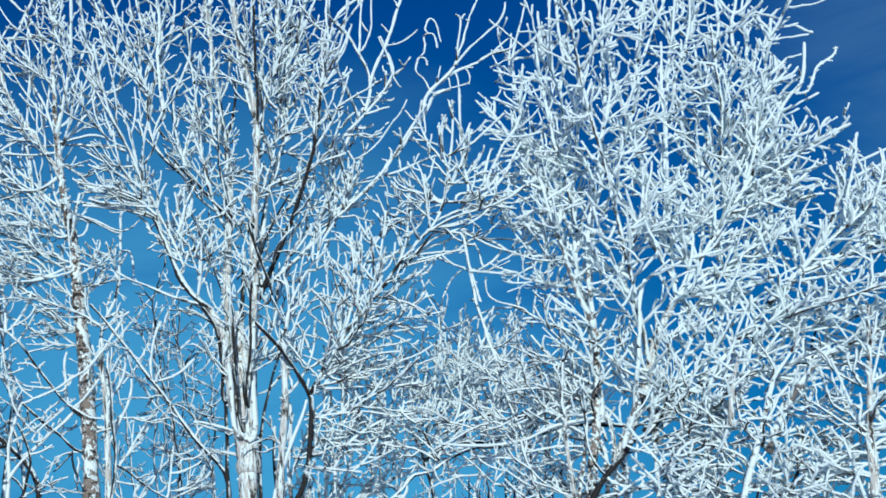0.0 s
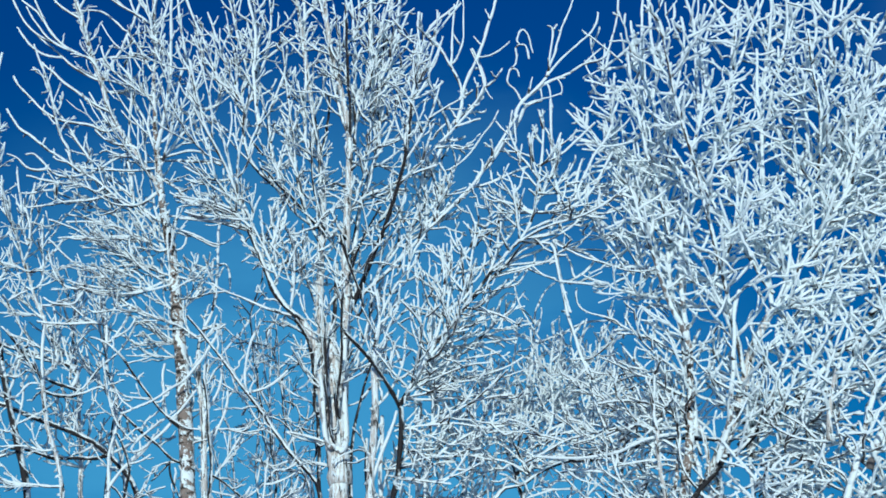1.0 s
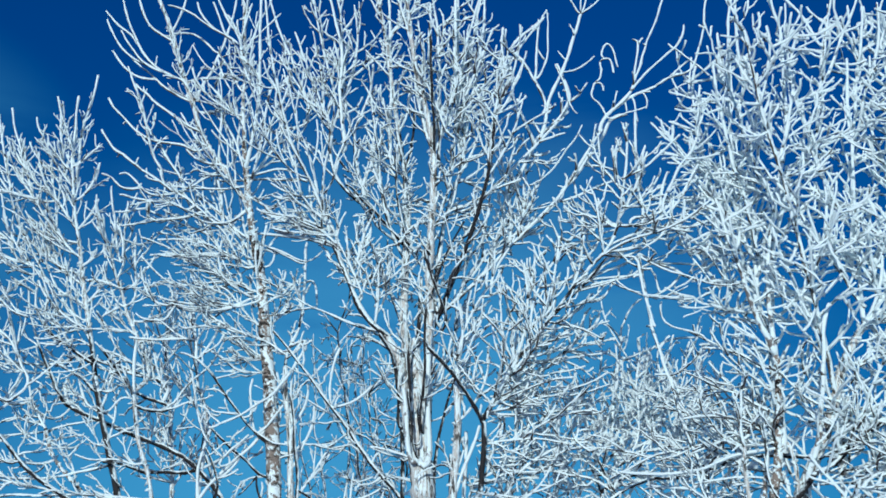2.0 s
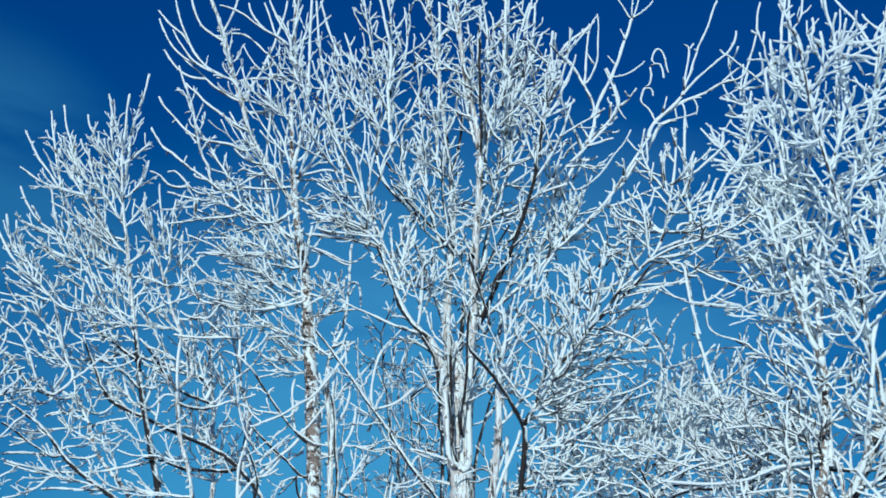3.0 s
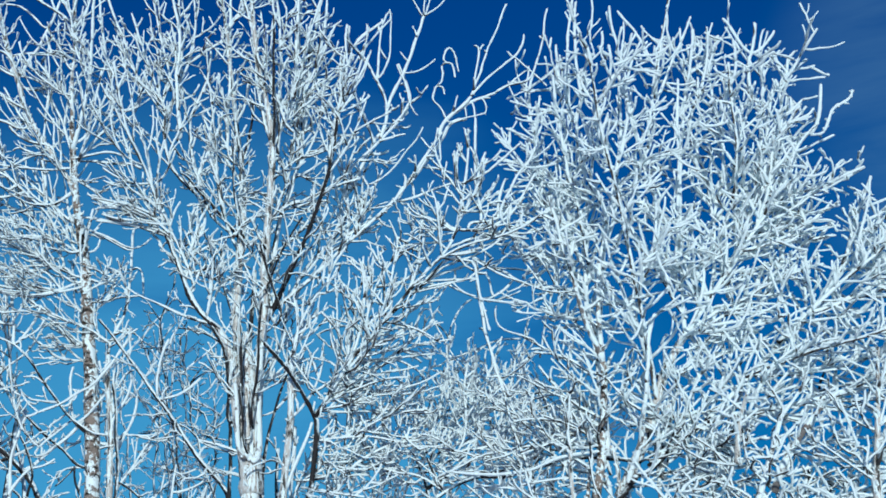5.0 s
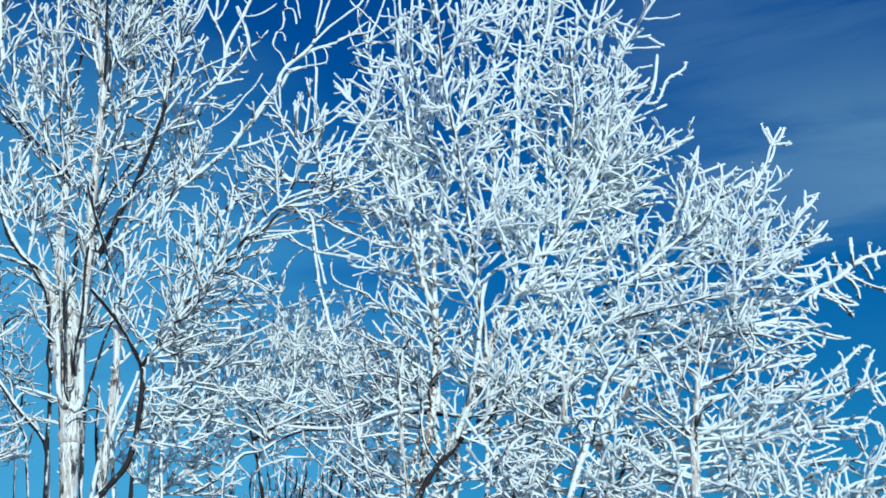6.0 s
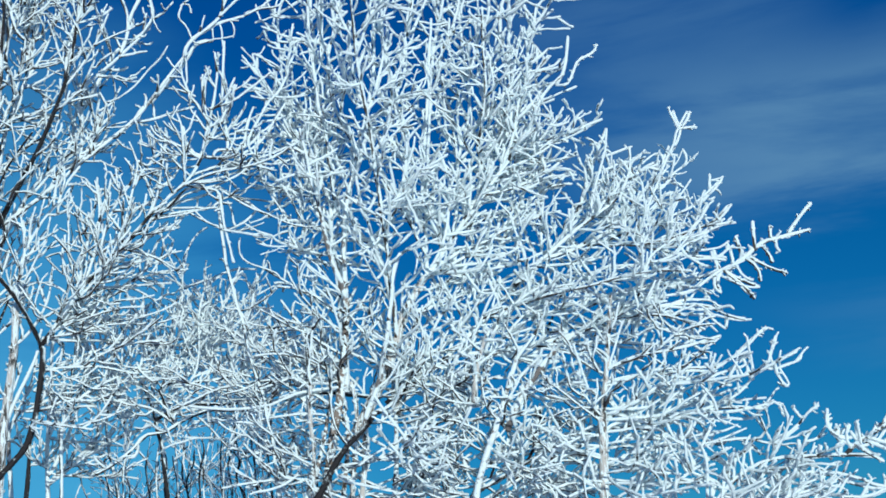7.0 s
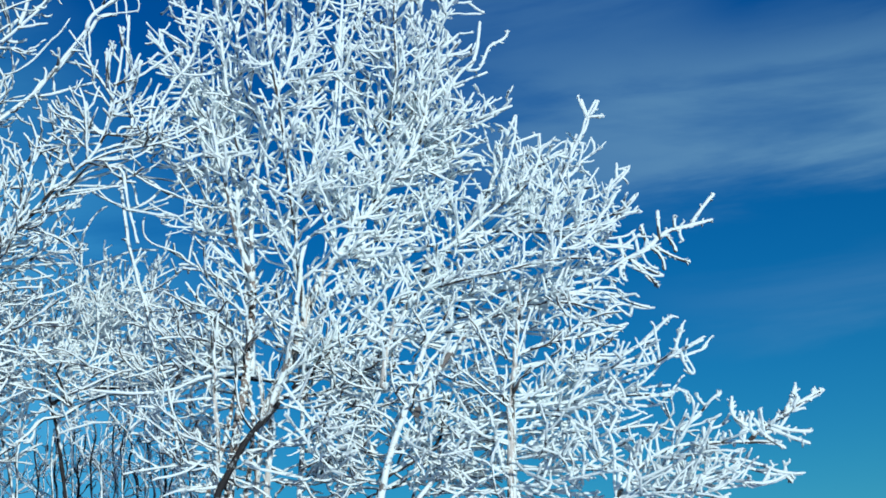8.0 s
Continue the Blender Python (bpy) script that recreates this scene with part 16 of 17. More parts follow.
trunk(tree, "sprig", 0.50, 1, (0.760, 6.46, -0.060), 0.0090,
     (0.298, 6.45, 2.754, 0.00, 0.0075), (0.319, 6.45, 2.867, 0.04, 0.0071), (0.343, 6.45, 3.010, 0.02, 0.0067), (0.400, 6.45, 3.125, 0.04, 0.0062))
limb(tree, "sprig", 0.80, 0, (0.400, 6.45, 3.125), 0.0063,
     (0.444, 6.44, 3.211, -0.01, 0.0063), (0.479, 6.44, 3.299, -0.01, 0.0063), (0.515, 6.44, 3.388, 0.00, 0.0063))
limb(tree, "sprig", 0.70, 0, (0.409, 6.19, 2.855), 0.0060,
     (0.475, 6.18, 2.859, -0.08, 0.0058), (0.514, 6.18, 2.940, -0.06, 0.0054), (0.548, 6.17, 3.021, -0.01, 0.0051), (0.571, 6.17, 3.104, -0.02, 0.0048))
limb(tree, "sprig", 0.80, 0, (0.391, 6.45, 3.106), 0.0063,
     (0.455, 6.44, 3.174, 0.08, 0.0061), (0.541, 6.44, 3.166, 0.05, 0.0060), (0.657, 6.43, 3.168, -0.01, 0.0057), (0.772, 6.43, 3.170, -0.02, 0.0055), (0.854, 6.43, 3.198, -0.09, 0.0053), (0.861, 6.42, 3.274, -0.08, 0.0052), (0.858, 6.42, 3.334, -0.02, 0.0050))
limb(tree, "sprig", 0.80, 0, (0.602, 6.32, 3.137), 0.0074,
     (0.610, 6.32, 3.199, 0.02, 0.0070), (0.639, 6.31, 3.314, 0.01, 0.0062))
limb(tree, "sprig", 0.80, 0, (0.423, 6.44, 3.140), 0.0063,
     (0.467, 6.45, 3.131, -0.05, 0.0061), (0.569, 6.46, 3.144, 0.01, 0.0057), (0.626, 6.47, 3.125, 0.01, 0.0054), (0.714, 6.48, 3.132, -0.04, 0.0050))
trunk(tree, "none", 0.12, 1, (0.850, 6.30, -0.060), 0.0115,
     (0.533, 6.20, 2.654, 0.00, 0.0095), (0.512, 6.20, 2.723, -0.01, 0.0088), (0.499, 6.20, 2.805, -0.01, 0.0080), (0.471, 6.19, 2.873, -0.03, 0.0072))
limb(tree, "none", 0.10, 0, (0.471, 6.19, 2.873), 0.0072,
     (0.446, 6.20, 2.934, 0.00, 0.0048))
limb(tree, "bare", 0.30, 0, (0.509, 6.20, 2.744), 0.0093,
     (0.583, 6.17, 2.790, 0.04, 0.0090), (0.664, 6.14, 2.807, 0.03, 0.0086), (0.769, 6.10, 2.805, 0.01, 0.0082), (0.872, 6.06, 2.800, -0.01, 0.0077), (0.975, 6.02, 2.821, -0.03, 0.0073), (1.034, 6.00, 2.851, -0.04, 0.0070))
limb(tree, "bare", 0.35, 0, (0.490, 6.20, 2.828), 0.0084,
     (0.561, 6.18, 2.841, -0.05, 0.0081), (0.646, 6.17, 2.890, -0.02, 0.0077), (0.703, 6.16, 2.926, 0.03, 0.0074), (0.757, 6.15, 2.928, 0.03, 0.0072), (0.839, 6.14, 2.938, -0.02, 0.0068), (0.922, 6.13, 2.964, -0.02, 0.0065), (1.034, 6.11, 3.023, -0.02, 0.0060))
limb(tree, "sprig", 0.80, 0, (0.513, 6.19, 2.832), 0.0060,
     (0.553, 6.18, 2.905, 0.08, 0.0053), (0.622, 6.17, 2.927, 0.10, 0.0048))
limb(tree, "fine", 0.80, 0, (0.513, 6.19, 2.832), 0.0060,
     (0.569, 6.16, 2.959, -0.04, 0.0057), (0.599, 6.09, 3.195, -0.01, 0.0052), (0.629, 6.03, 3.434, -0.00, 0.0048))
limb(tree, "fine", 0.80, 0, (0.604, 6.32, 2.912), 0.0064,
     (0.674, 6.35, 3.088, -0.05, 0.0061), (0.680, 6.38, 3.303, -0.02, 0.0057), (0.689, 6.43, 3.623, 0.00, 0.0051))
limb(tree, "fine", 0.80, 0, (0.646, 6.17, 2.890), 0.0060,
     (0.712, 6.15, 3.035, -0.06, 0.0057), (0.716, 6.12, 3.255, -0.01, 0.0053), (0.748, 6.09, 3.477, 0.02, 0.0048))
limb(tree, "fine", 0.80, 0, (0.757, 6.15, 2.928), 0.0062,
     (0.779, 6.19, 3.128, -0.02, 0.0058), (0.773, 6.23, 3.342, 0.00, 0.0053), (0.803, 6.26, 3.498, 0.03, 0.0050))
limb(tree, "fine", 0.80, 0, (0.819, 6.15, 2.936), 0.0062,
     (0.873, 6.20, 3.095, -0.05, 0.0059), (0.854, 6.25, 3.284, -0.01, 0.0054), (0.862, 6.30, 3.479, 0.02, 0.0050))
limb(tree, "fine", 0.80, 0, (0.855, 5.90, 2.880), 0.0058,
     (0.893, 5.87, 3.063, 0.00, 0.0053), (0.932, 5.84, 3.217, -0.00, 0.0050), (0.957, 5.82, 3.361, -0.01, 0.0046))
limb(tree, "fine", 0.80, 0, (1.090, 6.94, 3.164), 0.0070,
     (1.139, 6.99, 3.352, -0.01, 0.0066), (1.183, 7.04, 3.560, -0.01, 0.0061), (1.207, 7.08, 3.740, -0.01, 0.0056))
limb(tree, "fine", 0.80, 0, (0.471, 6.19, 2.873), 0.0062,
     (0.454, 6.23, 3.039, 0.05, 0.0059), (0.513, 6.27, 3.249, 0.02, 0.0055), (0.577, 6.32, 3.500, -0.00, 0.0050))
limb(tree, "fine", 0.80, 0, (0.509, 6.20, 2.744), 0.0061,
     (0.371, 6.22, 2.844, 0.07, 0.0056), (0.312, 6.24, 2.991, 0.07, 0.0052), (0.335, 6.25, 3.137, 0.07, 0.0049))
limb(tree, "fine", 0.80, 0, (0.502, 6.20, 2.784), 0.0059,
     (0.634, 6.15, 2.762, -0.03, 0.0054), (0.740, 6.11, 2.777, 0.01, 0.0050), (0.815, 6.08, 2.740, 0.08, 0.0047))
limb(tree, "fine", 0.80, 0, (0.685, 6.13, 2.807), 0.0059,
     (0.766, 6.13, 2.751, -0.05, 0.0053), (0.845, 6.12, 2.741, -0.06, 0.0047))
limb(tree, "fine", 0.80, 0, (0.351, 6.15, 2.941), 0.0060,
     (0.430, 6.16, 2.925, -0.08, 0.0053), (0.488, 6.17, 2.966, -0.10, 0.0048))
limb(tree, "fine", 0.70, 0, (0.400, 6.45, 3.125), 0.0063,
     (0.373, 6.43, 3.241, 0.06, 0.0058), (0.407, 6.42, 3.326, 0.04, 0.0054), (0.442, 6.40, 3.411, 0.00, 0.0050))
limb(tree, "fine", 0.70, 0, (0.362, 6.45, 3.048), 0.0062,
     (0.278, 6.42, 3.125, 0.02, 0.0057), (0.239, 6.41, 3.183, -0.02, 0.0053), (0.168, 6.39, 3.212, -0.07, 0.0050))
limb(tree, "none", 0.80, 0, (0.688, 6.43, 3.583), 0.0064,
     (0.670, 6.42, 3.620, -0.05, 0.0059), (0.623, 6.41, 3.667, -0.03, 0.0051))
limb(tree, "none", 0.80, 0, (0.688, 6.43, 3.583), 0.0064,
     (0.695, 6.42, 3.633, 0.03, 0.0058), (0.717, 6.41, 3.688, 0.03, 0.0051))
limb(tree, "none", 0.80, 0, (0.684, 6.41, 3.463), 0.0065,
     (0.773, 6.43, 3.508, 0.01, 0.0062), (0.881, 6.45, 3.549, 0.00, 0.0058), (0.959, 6.46, 3.587, 0.02, 0.0055), (1.081, 6.49, 3.597, 0.04, 0.0052))
limb(tree, "none", 0.80, 0, (0.717, 6.41, 3.688), 0.0051,
     (0.763, 6.40, 3.750, 0.02, 0.0051), (0.811, 6.39, 3.792, 0.03, 0.0051))

tree = tree_at((-1.42, 11.92, 0.0), "distant sapling clump with fine dark twigs, little frost")
trunk(tree, "thin", 0.15, 1, (-1.80, 12.03, -0.06), 0.0135,
     (-1.82, 12.02, 3.39, 0.00, 0.0108), (-2.07, 11.99, 5.52, 0.02, 0.0054))
limb(tree, "thin", 0.80, 0, (-2.04, 11.99, 5.06), 0.0108,
     (-1.52, 12.36, 5.81, -0.03, 0.0080))
limb(tree, "thin", 0.80, 0, (-1.86, 12.02, 3.61), 0.0108,
     (-2.23, 11.91, 4.32, 0.05, 0.0081))
trunk(tree, "thin", 0.15, 1, (-1.70, 12.20, -0.06), 0.0137,
     (-1.72, 12.20, 3.42, 0.00, 0.0110), (-1.98, 12.42, 5.75, 0.02, 0.0055))
limb(tree, "thin", 0.80, 0, (-1.78, 12.23, 3.75), 0.0110,
     (-1.09, 12.20, 4.27, -0.00, 0.0082))
limb(tree, "thin", 0.80, 0, (-1.91, 12.33, 4.81), 0.0111,
     (-1.62, 12.74, 5.77, -0.06, 0.0082))
trunk(tree, "thin", 0.15, 1, (-1.48, 11.55, -0.06), 0.0129,
     (-1.47, 11.55, 3.31, 0.00, 0.0104), (-1.49, 11.45, 5.39, 0.00, 0.0052))
limb(tree, "thin", 0.80, 0, (-1.49, 11.47, 4.92), 0.0103,
     (-1.24, 11.53, 5.54, -0.02, 0.0077))
limb(tree, "thin", 0.80, 0, (-1.48, 11.52, 3.96), 0.0103,
     (-0.86, 11.98, 4.75, -0.06, 0.0077))
trunk(tree, "thin", 0.15, 1, (-1.31, 11.07, -0.06), 0.0124,
     (-1.30, 11.07, 3.24, 0.00, 0.0099), (-1.33, 11.36, 5.28, 0.01, 0.0050))
limb(tree, "thin", 0.80, 0, (-1.35, 11.24, 4.45), 0.0101,
     (-1.59, 10.97, 5.05, 0.02, 0.0076))
limb(tree, "thin", 0.80, 0, (-1.32, 11.10, 3.45), 0.0099,
     (-0.77, 11.32, 3.94, 0.01, 0.0075))
trunk(tree, "thin", 0.15, 1, (-1.21, 11.29, -0.06), 0.0126,
     (-1.20, 11.29, 3.27, 0.00, 0.0101), (-1.42, 11.27, 5.12, 0.00, 0.0050))
limb(tree, "thin", 0.80, 0, (-1.31, 11.28, 4.18), 0.0101,
     (-1.78, 11.42, 5.07, 0.07, 0.0076))
limb(tree, "thin", 0.80, 0, (-1.33, 11.28, 4.34), 0.0101,
     (-2.02, 11.23, 4.84, -0.04, 0.0076))
trunk(tree, "thin", 0.15, 1, (-1.30, 12.51, -0.06), 0.0140,
     (-1.27, 12.51, 3.46, 0.00, 0.0112), (-1.40, 12.32, 5.50, 0.00, 0.0056))
limb(tree, "thin", 0.80, 0, (-1.36, 12.38, 4.80), 0.0111,
     (-0.62, 12.94, 5.59, -0.02, 0.0083))
limb(tree, "thin", 0.80, 0, (-1.38, 12.35, 5.11), 0.0110,
     (-0.73, 12.42, 6.14, -0.11, 0.0083))
trunk(tree, "thin", 0.15, 1, (-1.11, 12.35, -0.06), 0.0138,
     (-1.06, 12.36, 3.43, 0.00, 0.0110), (-0.94, 12.18, 5.39, 0.02, 0.0055))
limb(tree, "thin", 0.80, 0, (-0.95, 11.89, 4.56), 0.0106,
     (-1.63, 11.99, 5.27, 0.05, 0.0080))
limb(tree, "thin", 0.80, 0, (-1.06, 12.33, 3.73), 0.0110,
     (-1.48, 12.43, 4.29, -0.01, 0.0083))

tree = tree_at((1.88, 12.87, 0.0), "distant bare shrub with thin dark stems, little frost")
trunk(tree, "thin", 0.15, 1, (0.89, 13.49, -0.06), 0.0097,
     (0.86, 13.49, 2.43, 0.00, 0.0078), (1.05, 13.37, 3.92, -0.02, 0.0039))
limb(tree, "thin", 0.80, 0, (1.03, 13.40, 3.52), 0.0119,
     (0.35, 13.54, 4.28, 0.08, 0.0089))
limb(tree, "thin", 0.80, 0, (0.99, 13.43, 3.18), 0.0119,
     (0.48, 13.64, 3.95, 0.06, 0.0088))
trunk(tree, "thin", 0.15, 1, (1.22, 14.03, -0.06), 0.0101,
     (1.15, 14.04, 2.45, 0.00, 0.0081), (1.02, 14.25, 3.86, 0.03, 0.0041))
limb(tree, "thin", 0.80, 0, (1.00, 13.42, 3.22), 0.0119,
     (0.41, 13.69, 4.01, 0.06, 0.0089))
limb(tree, "thin", 0.80, 0, (1.04, 14.14, 3.09), 0.0126,
     (1.71, 13.85, 3.90, -0.10, 0.0093))
trunk(tree, "thin", 0.15, 1, (1.18, 12.88, -0.06), 0.0093,
     (1.18, 12.88, 2.38, 0.00, 0.0075), (1.31, 12.87, 3.76, -0.03, 0.0037))
limb(tree, "thin", 0.80, 0, (1.31, 12.87, 3.32), 0.0115,
     (0.83, 12.57, 4.11, 0.08, 0.0085))
limb(tree, "thin", 0.80, 0, (1.28, 12.87, 2.99), 0.0115,
     (0.72, 12.93, 3.54, -0.01, 0.0084))
trunk(tree, "thin", 0.15, 1, (1.51, 13.67, -0.06), 0.0099,
     (1.47, 13.67, 2.40, 0.00, 0.0079), (1.70, 13.78, 3.87, 0.00, 0.0040))
limb(tree, "thin", 0.80, 0, (1.51, 13.69, 2.67), 0.0122,
     (2.20, 13.78, 3.62, -0.12, 0.0092))
limb(tree, "thin", 0.80, 0, (1.60, 13.74, 3.26), 0.0123,
     (2.24, 13.18, 3.87, -0.05, 0.0092))
trunk(tree, "thin", 0.15, 1, (1.60, 12.95, -0.06), 0.0094,
     (1.59, 12.96, 2.35, 0.00, 0.0075), (1.65, 13.01, 3.73, 0.01, 0.0038))
limb(tree, "thin", 0.80, 0, (1.61, 12.99, 3.08), 0.0116,
     (2.17, 13.07, 3.64, 0.00, 0.0086))
limb(tree, "thin", 0.80, 0, (1.73, 13.65, 3.34), 0.0122,
     (2.26, 13.51, 3.83, 0.05, 0.0091))
trunk(tree, "thin", 0.15, 1, (1.81, 12.48, -0.06), 0.0091,
     (1.80, 12.49, 2.31, 0.00, 0.0073), (1.78, 12.22, 3.56, 0.02, 0.0036))
limb(tree, "thin", 0.80, 0, (1.76, 12.32, 3.08), 0.0111,
     (1.36, 12.04, 3.58, -0.01, 0.0084))
limb(tree, "thin", 0.80, 0, (1.77, 12.29, 3.24), 0.0110,
     (2.16, 11.85, 4.01, -0.10, 0.0083))
trunk(tree, "thin", 0.15, 1, (1.92, 11.96, -0.06), 0.0087,
     (1.90, 11.96, 2.27, 0.00, 0.0070), (1.75, 11.77, 3.57, 0.03, 0.0035))
limb(tree, "thin", 0.80, 0, (1.81, 11.90, 2.73), 0.0107,
     (1.53, 11.96, 3.56, 0.05, 0.0081))
limb(tree, "thin", 0.80, 0, (1.78, 11.86, 3.01), 0.0107,
     (1.25, 12.15, 3.69, 0.02, 0.0080))
trunk(tree, "thin", 0.15, 1, (2.37, 13.48, -0.06), 0.0099,
     (2.39, 13.48, 2.33, 0.00, 0.0079), (2.39, 13.20, 3.64, 0.02, 0.0040))
limb(tree, "thin", 0.80, 0, (2.36, 13.37, 2.88), 0.0121,
     (2.80, 12.82, 3.59, -0.08, 0.0090))
limb(tree, "thin", 0.80, 0, (2.36, 13.33, 3.09), 0.0120,
     (2.17, 13.68, 4.00, 0.03, 0.0091))
trunk(tree, "thin", 0.15, 1, (2.55, 13.40, -0.06), 0.0099,
     (2.58, 13.40, 2.31, 0.00, 0.0079), (2.59, 13.23, 3.86, -0.03, 0.0039))
limb(tree, "thin", 0.80, 0, (2.54, 13.20, 3.04), 0.0119,
     (1.81, 13.30, 3.55, -0.04, 0.0090))
limb(tree, "thin", 0.80, 0, (2.62, 13.26, 3.50), 0.0120,
     (2.18, 13.46, 4.40, 0.09, 0.0090))
trunk(tree, "thin", 0.15, 1, (2.67, 13.40, -0.06), 0.0099,
     (2.71, 13.39, 2.30, 0.00, 0.0079), (2.71, 13.61, 3.87, 0.01, 0.0039))
limb(tree, "thin", 0.80, 0, (2.69, 13.48, 2.87), 0.0122,
     (3.19, 13.61, 3.87, -0.09, 0.0091))
limb(tree, "thin", 0.80, 0, (2.69, 13.55, 3.46), 0.0123,
     (2.35, 13.62, 4.56, 0.07, 0.0092))
trunk(tree, "thin", 0.15, 1, (2.68, 12.02, -0.06), 0.0089,
     (2.64, 12.03, 2.23, 0.00, 0.0071), (2.54, 12.19, 3.56, 0.01, 0.0036))
limb(tree, "thin", 0.80, 0, (2.58, 12.11, 2.84), 0.0110,
     (2.11, 11.86, 3.31, -0.03, 0.0082))
limb(tree, "thin", 0.80, 0, (2.60, 12.08, 2.64), 0.0110,
     (2.10, 12.51, 3.42, 0.05, 0.0082))
trunk(tree, "thin", 0.10, 1, (1.420, 9.60, -0.060), 0.0110,
     (1.623, 9.50, 2.521, 0.00, 0.0092), (1.613, 9.51, 2.868, -0.01, 0.0083), (1.608, 9.51, 2.993, -0.00, 0.0074), (1.602, 9.52, 3.202, -0.01, 0.0064), (1.573, 9.52, 3.371, -0.02, 0.0055))
trunk(tree, "thin", 0.10, 1, (1.600, 9.40, -0.060), 0.0110,
     (1.721, 9.50, 2.516, 0.00, 0.0092), (1.713, 9.49, 2.903, -0.01, 0.0083), (1.703, 9.48, 3.069, -0.01, 0.0074), (1.685, 9.48, 3.194, 0.01, 0.0064), (1.702, 9.47, 3.403, 0.02, 0.0055))
trunk(tree, "thin", 0.10, 1, (1.300, 9.30, -0.060), 0.0110,
     (1.522, 9.50, 2.526, 0.00, 0.0091), (1.474, 9.49, 2.830, -0.01, 0.0082), (1.496, 9.49, 2.951, 0.01, 0.0073), (1.478, 9.48, 3.116, -0.01, 0.0064), (1.460, 9.48, 3.302, 0.00, 0.0055))
trunk(tree, "thin", 0.10, 1, (1.750, 9.60, -0.060), 0.0110,
     (1.940, 9.50, 2.505, 0.00, 0.0092), (1.897, 9.50, 2.816, -0.03, 0.0083), (1.850, 9.51, 2.942, -0.00, 0.0074), (1.834, 9.51, 3.069, -0.00, 0.0064), (1.775, 9.51, 3.218, -0.03, 0.0055))
trunk(tree, "thin", 0.10, 1, (1.850, 9.50, -0.060), 0.0111,
     (2.108, 9.50, 2.496, 0.00, 0.0092), (2.064, 9.48, 2.932, -0.02, 0.0080), (2.038, 9.47, 3.058, 0.01, 0.0068), (2.063, 9.47, 3.205, 0.04, 0.0055))
trunk(tree, "thin", 0.10, 1, (1.100, 9.40, -0.060), 0.0110,
     (1.343, 9.50, 2.535, 0.00, 0.0092), (1.377, 9.51, 2.836, -0.01, 0.0079), (1.361, 9.52, 3.041, 0.00, 0.0067), (1.398, 9.52, 3.248, 0.03, 0.0055))
trunk(tree, "thin", 0.10, 1, (0.950, 9.60, -0.060), 0.0109,
     (1.213, 9.50, 2.542, 0.00, 0.0091), (1.198, 9.51, 2.843, -0.01, 0.0079), (1.233, 9.51, 3.045, -0.00, 0.0067), (1.203, 9.52, 3.211, -0.05, 0.0055))
trunk(tree, "thin", 0.10, 1, (0.800, 9.50, -0.060), 0.0109,
     (1.076, 9.50, 2.548, 0.00, 0.0091), (1.108, 9.49, 2.803, -0.01, 0.0078), (1.069, 9.48, 3.004, -0.00, 0.0066), (1.096, 9.47, 3.184, 0.04, 0.0054))
trunk(tree, "thin", 0.10, 1, (0.600, 9.50, -0.060), 0.0109,
     (0.961, 9.50, 2.554, 0.00, 0.0091), (0.943, 9.51, 2.812, -0.01, 0.0079), (0.971, 9.51, 2.971, -0.00, 0.0066), (0.945, 9.51, 3.134, -0.04, 0.0054))
trunk(tree, "thin", 0.10, 1, (0.400, 9.60, -0.060), 0.0108,
     (0.816, 9.50, 2.562, 0.00, 0.0090), (0.839, 9.50, 2.776, -0.02, 0.0078), (0.808, 9.50, 2.975, -0.00, 0.0066), (0.831, 9.50, 3.095, 0.05, 0.0054))
trunk(tree, "thin", 0.10, 1, (0.200, 9.40, -0.060), 0.0108,
     (0.688, 9.50, 2.568, 0.00, 0.0090), (0.695, 9.50, 2.782, -0.03, 0.0078), (0.665, 9.51, 2.941, 0.01, 0.0066), (0.694, 9.51, 3.060, 0.06, 0.0054))
trunk(tree, "thin", 0.10, 1, (0.000, 9.50, -0.060), 0.0108,
     (0.547, 9.50, 2.575, 0.00, 0.0090), (0.561, 9.51, 2.789, -0.03, 0.0078), (0.530, 9.52, 2.947, 0.00, 0.0066), (0.552, 9.52, 3.066, 0.05, 0.0054))
trunk(tree, "thin", 0.10, 1, (1.500, 9.80, -0.060), 0.0089,
     (1.795, 9.50, 2.512, 0.00, 0.0074), (1.783, 9.51, 2.739, -0.01, 0.0068), (1.821, 9.52, 2.946, 0.00, 0.0062), (1.814, 9.53, 3.200, -0.02, 0.0055))
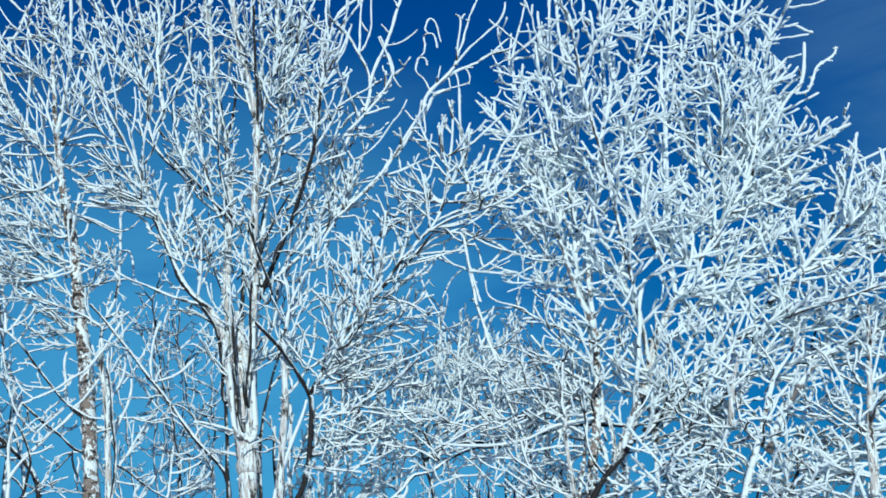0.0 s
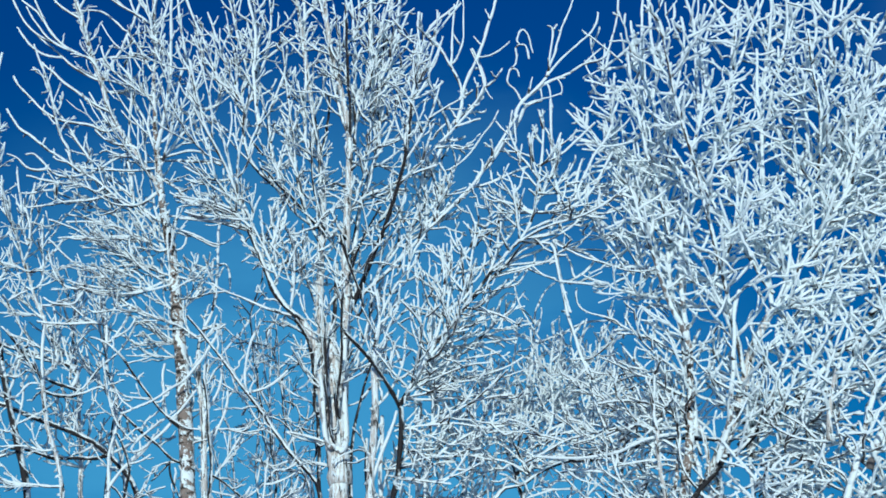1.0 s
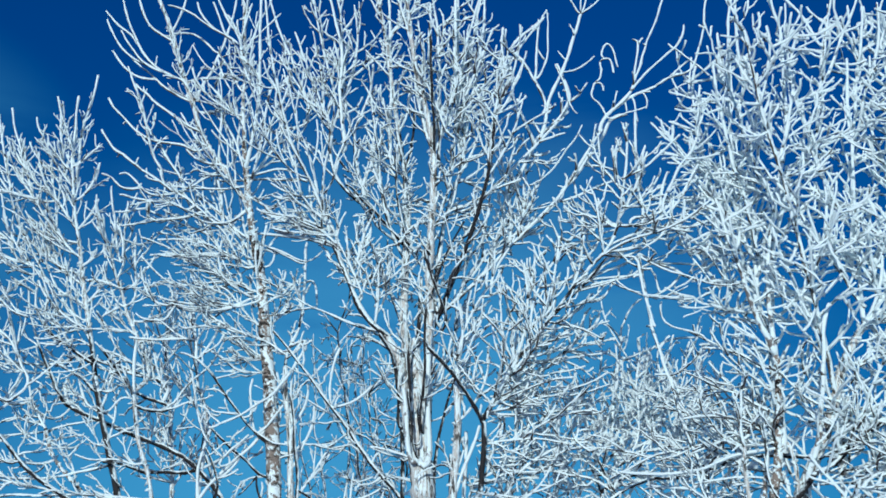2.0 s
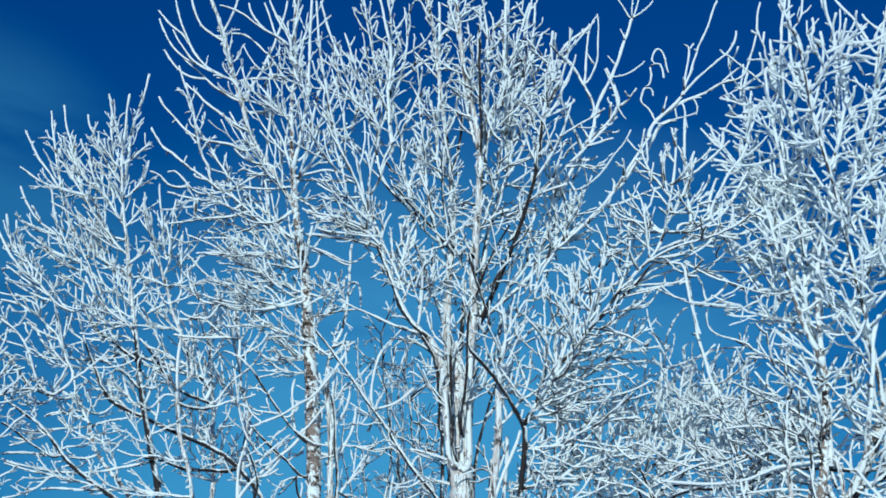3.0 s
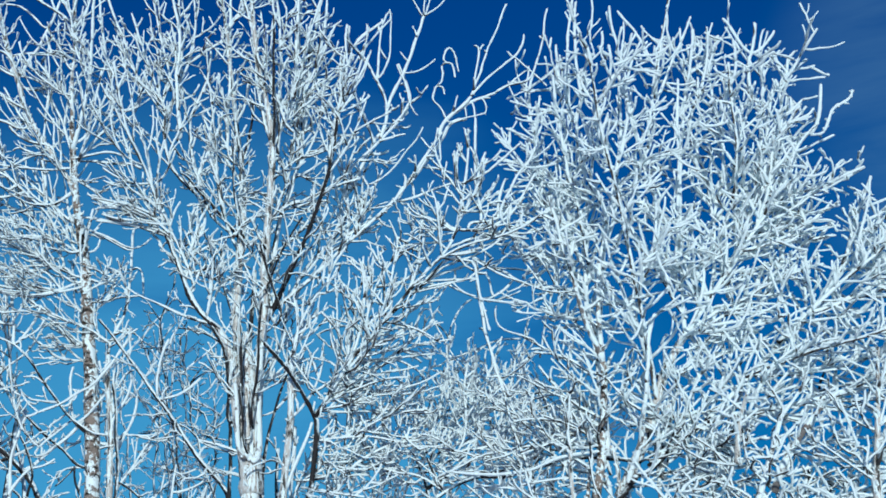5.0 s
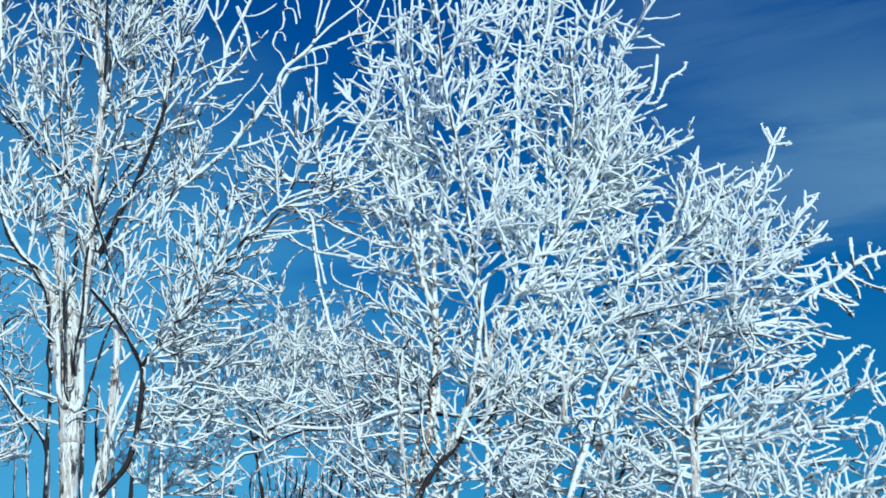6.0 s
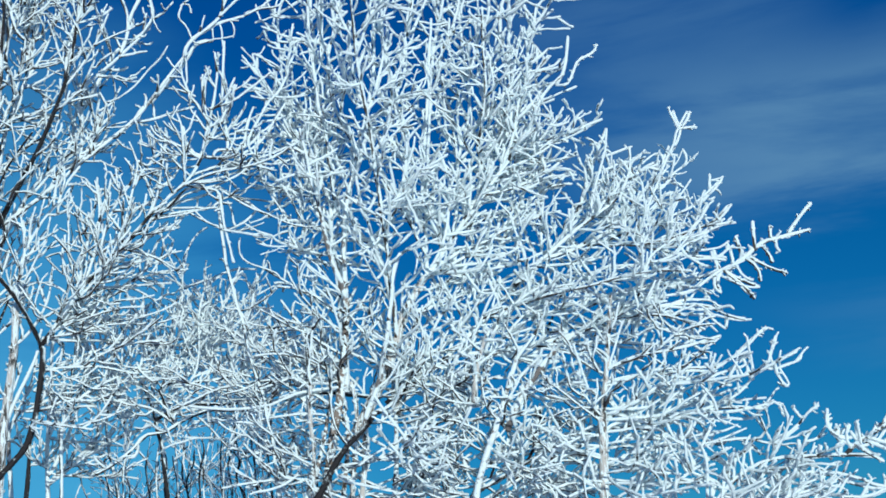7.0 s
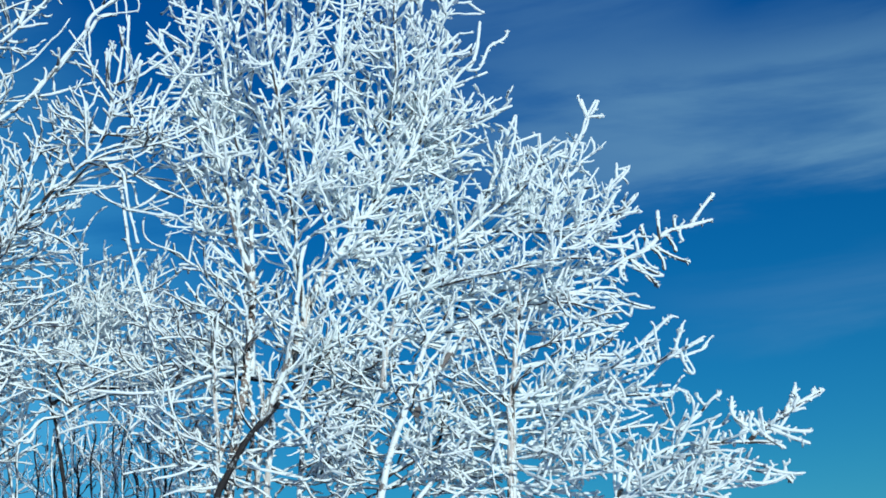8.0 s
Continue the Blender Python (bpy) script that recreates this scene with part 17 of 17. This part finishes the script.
trunk(tree, "thin", 0.10, 1, (1.200, 9.80, -0.060), 0.0088,
     (1.410, 9.50, 2.532, 0.00, 0.0073), (1.442, 9.50, 2.751, -0.01, 0.0067), (1.413, 9.50, 2.955, -0.00, 0.0061), (1.440, 9.49, 3.119, 0.04, 0.0055))
trunk(tree, "thin", 0.10, 1, (0.700, 9.80, -0.060), 0.0087,
     (1.019, 9.50, 2.551, 0.00, 0.0073), (1.009, 9.51, 2.730, -0.01, 0.0067), (1.034, 9.51, 2.889, -0.00, 0.0060), (1.012, 9.52, 3.052, -0.04, 0.0054))
limb(tree, "thin", 0.10, 0, (1.608, 9.51, 2.993), 0.0074,
     (1.673, 9.54, 3.098, -0.04, 0.0064), (1.693, 9.56, 3.206, -0.05, 0.0055))
limb(tree, "thin", 0.10, 0, (1.703, 9.48, 3.069), 0.0074,
     (1.830, 9.53, 3.178, -0.05, 0.0062), (1.852, 9.56, 3.268, -0.08, 0.0056))
limb(tree, "thin", 0.10, 0, (1.713, 9.49, 2.903), 0.0072,
     (1.629, 9.45, 2.819, 0.02, 0.0061), (1.562, 9.43, 2.778, 0.03, 0.0054))
limb(tree, "thin", 0.10, 0, (1.850, 9.51, 2.942), 0.0075,
     (1.976, 9.57, 3.116, 0.05, 0.0063), (2.093, 9.60, 3.153, 0.09, 0.0056))
limb(tree, "thin", 0.10, 0, (1.474, 9.49, 2.830), 0.0072,
     (1.528, 9.47, 2.724, 0.02, 0.0061), (1.545, 9.45, 2.661, 0.03, 0.0054))
limb(tree, "thin", 0.10, 0, (1.496, 9.49, 2.951), 0.0072,
     (1.410, 9.45, 3.071, 0.02, 0.0062), (1.367, 9.42, 3.170, 0.03, 0.0054))
limb(tree, "thin", 0.10, 0, (1.108, 9.49, 2.803), 0.0073,
     (1.158, 9.50, 2.964, -0.02, 0.0062), (1.168, 9.51, 3.087, -0.03, 0.0055))
limb(tree, "thin", 0.10, 0, (0.839, 9.50, 2.776), 0.0073,
     (0.897, 9.54, 2.918, -0.02, 0.0062), (0.912, 9.56, 3.021, -0.03, 0.0055))
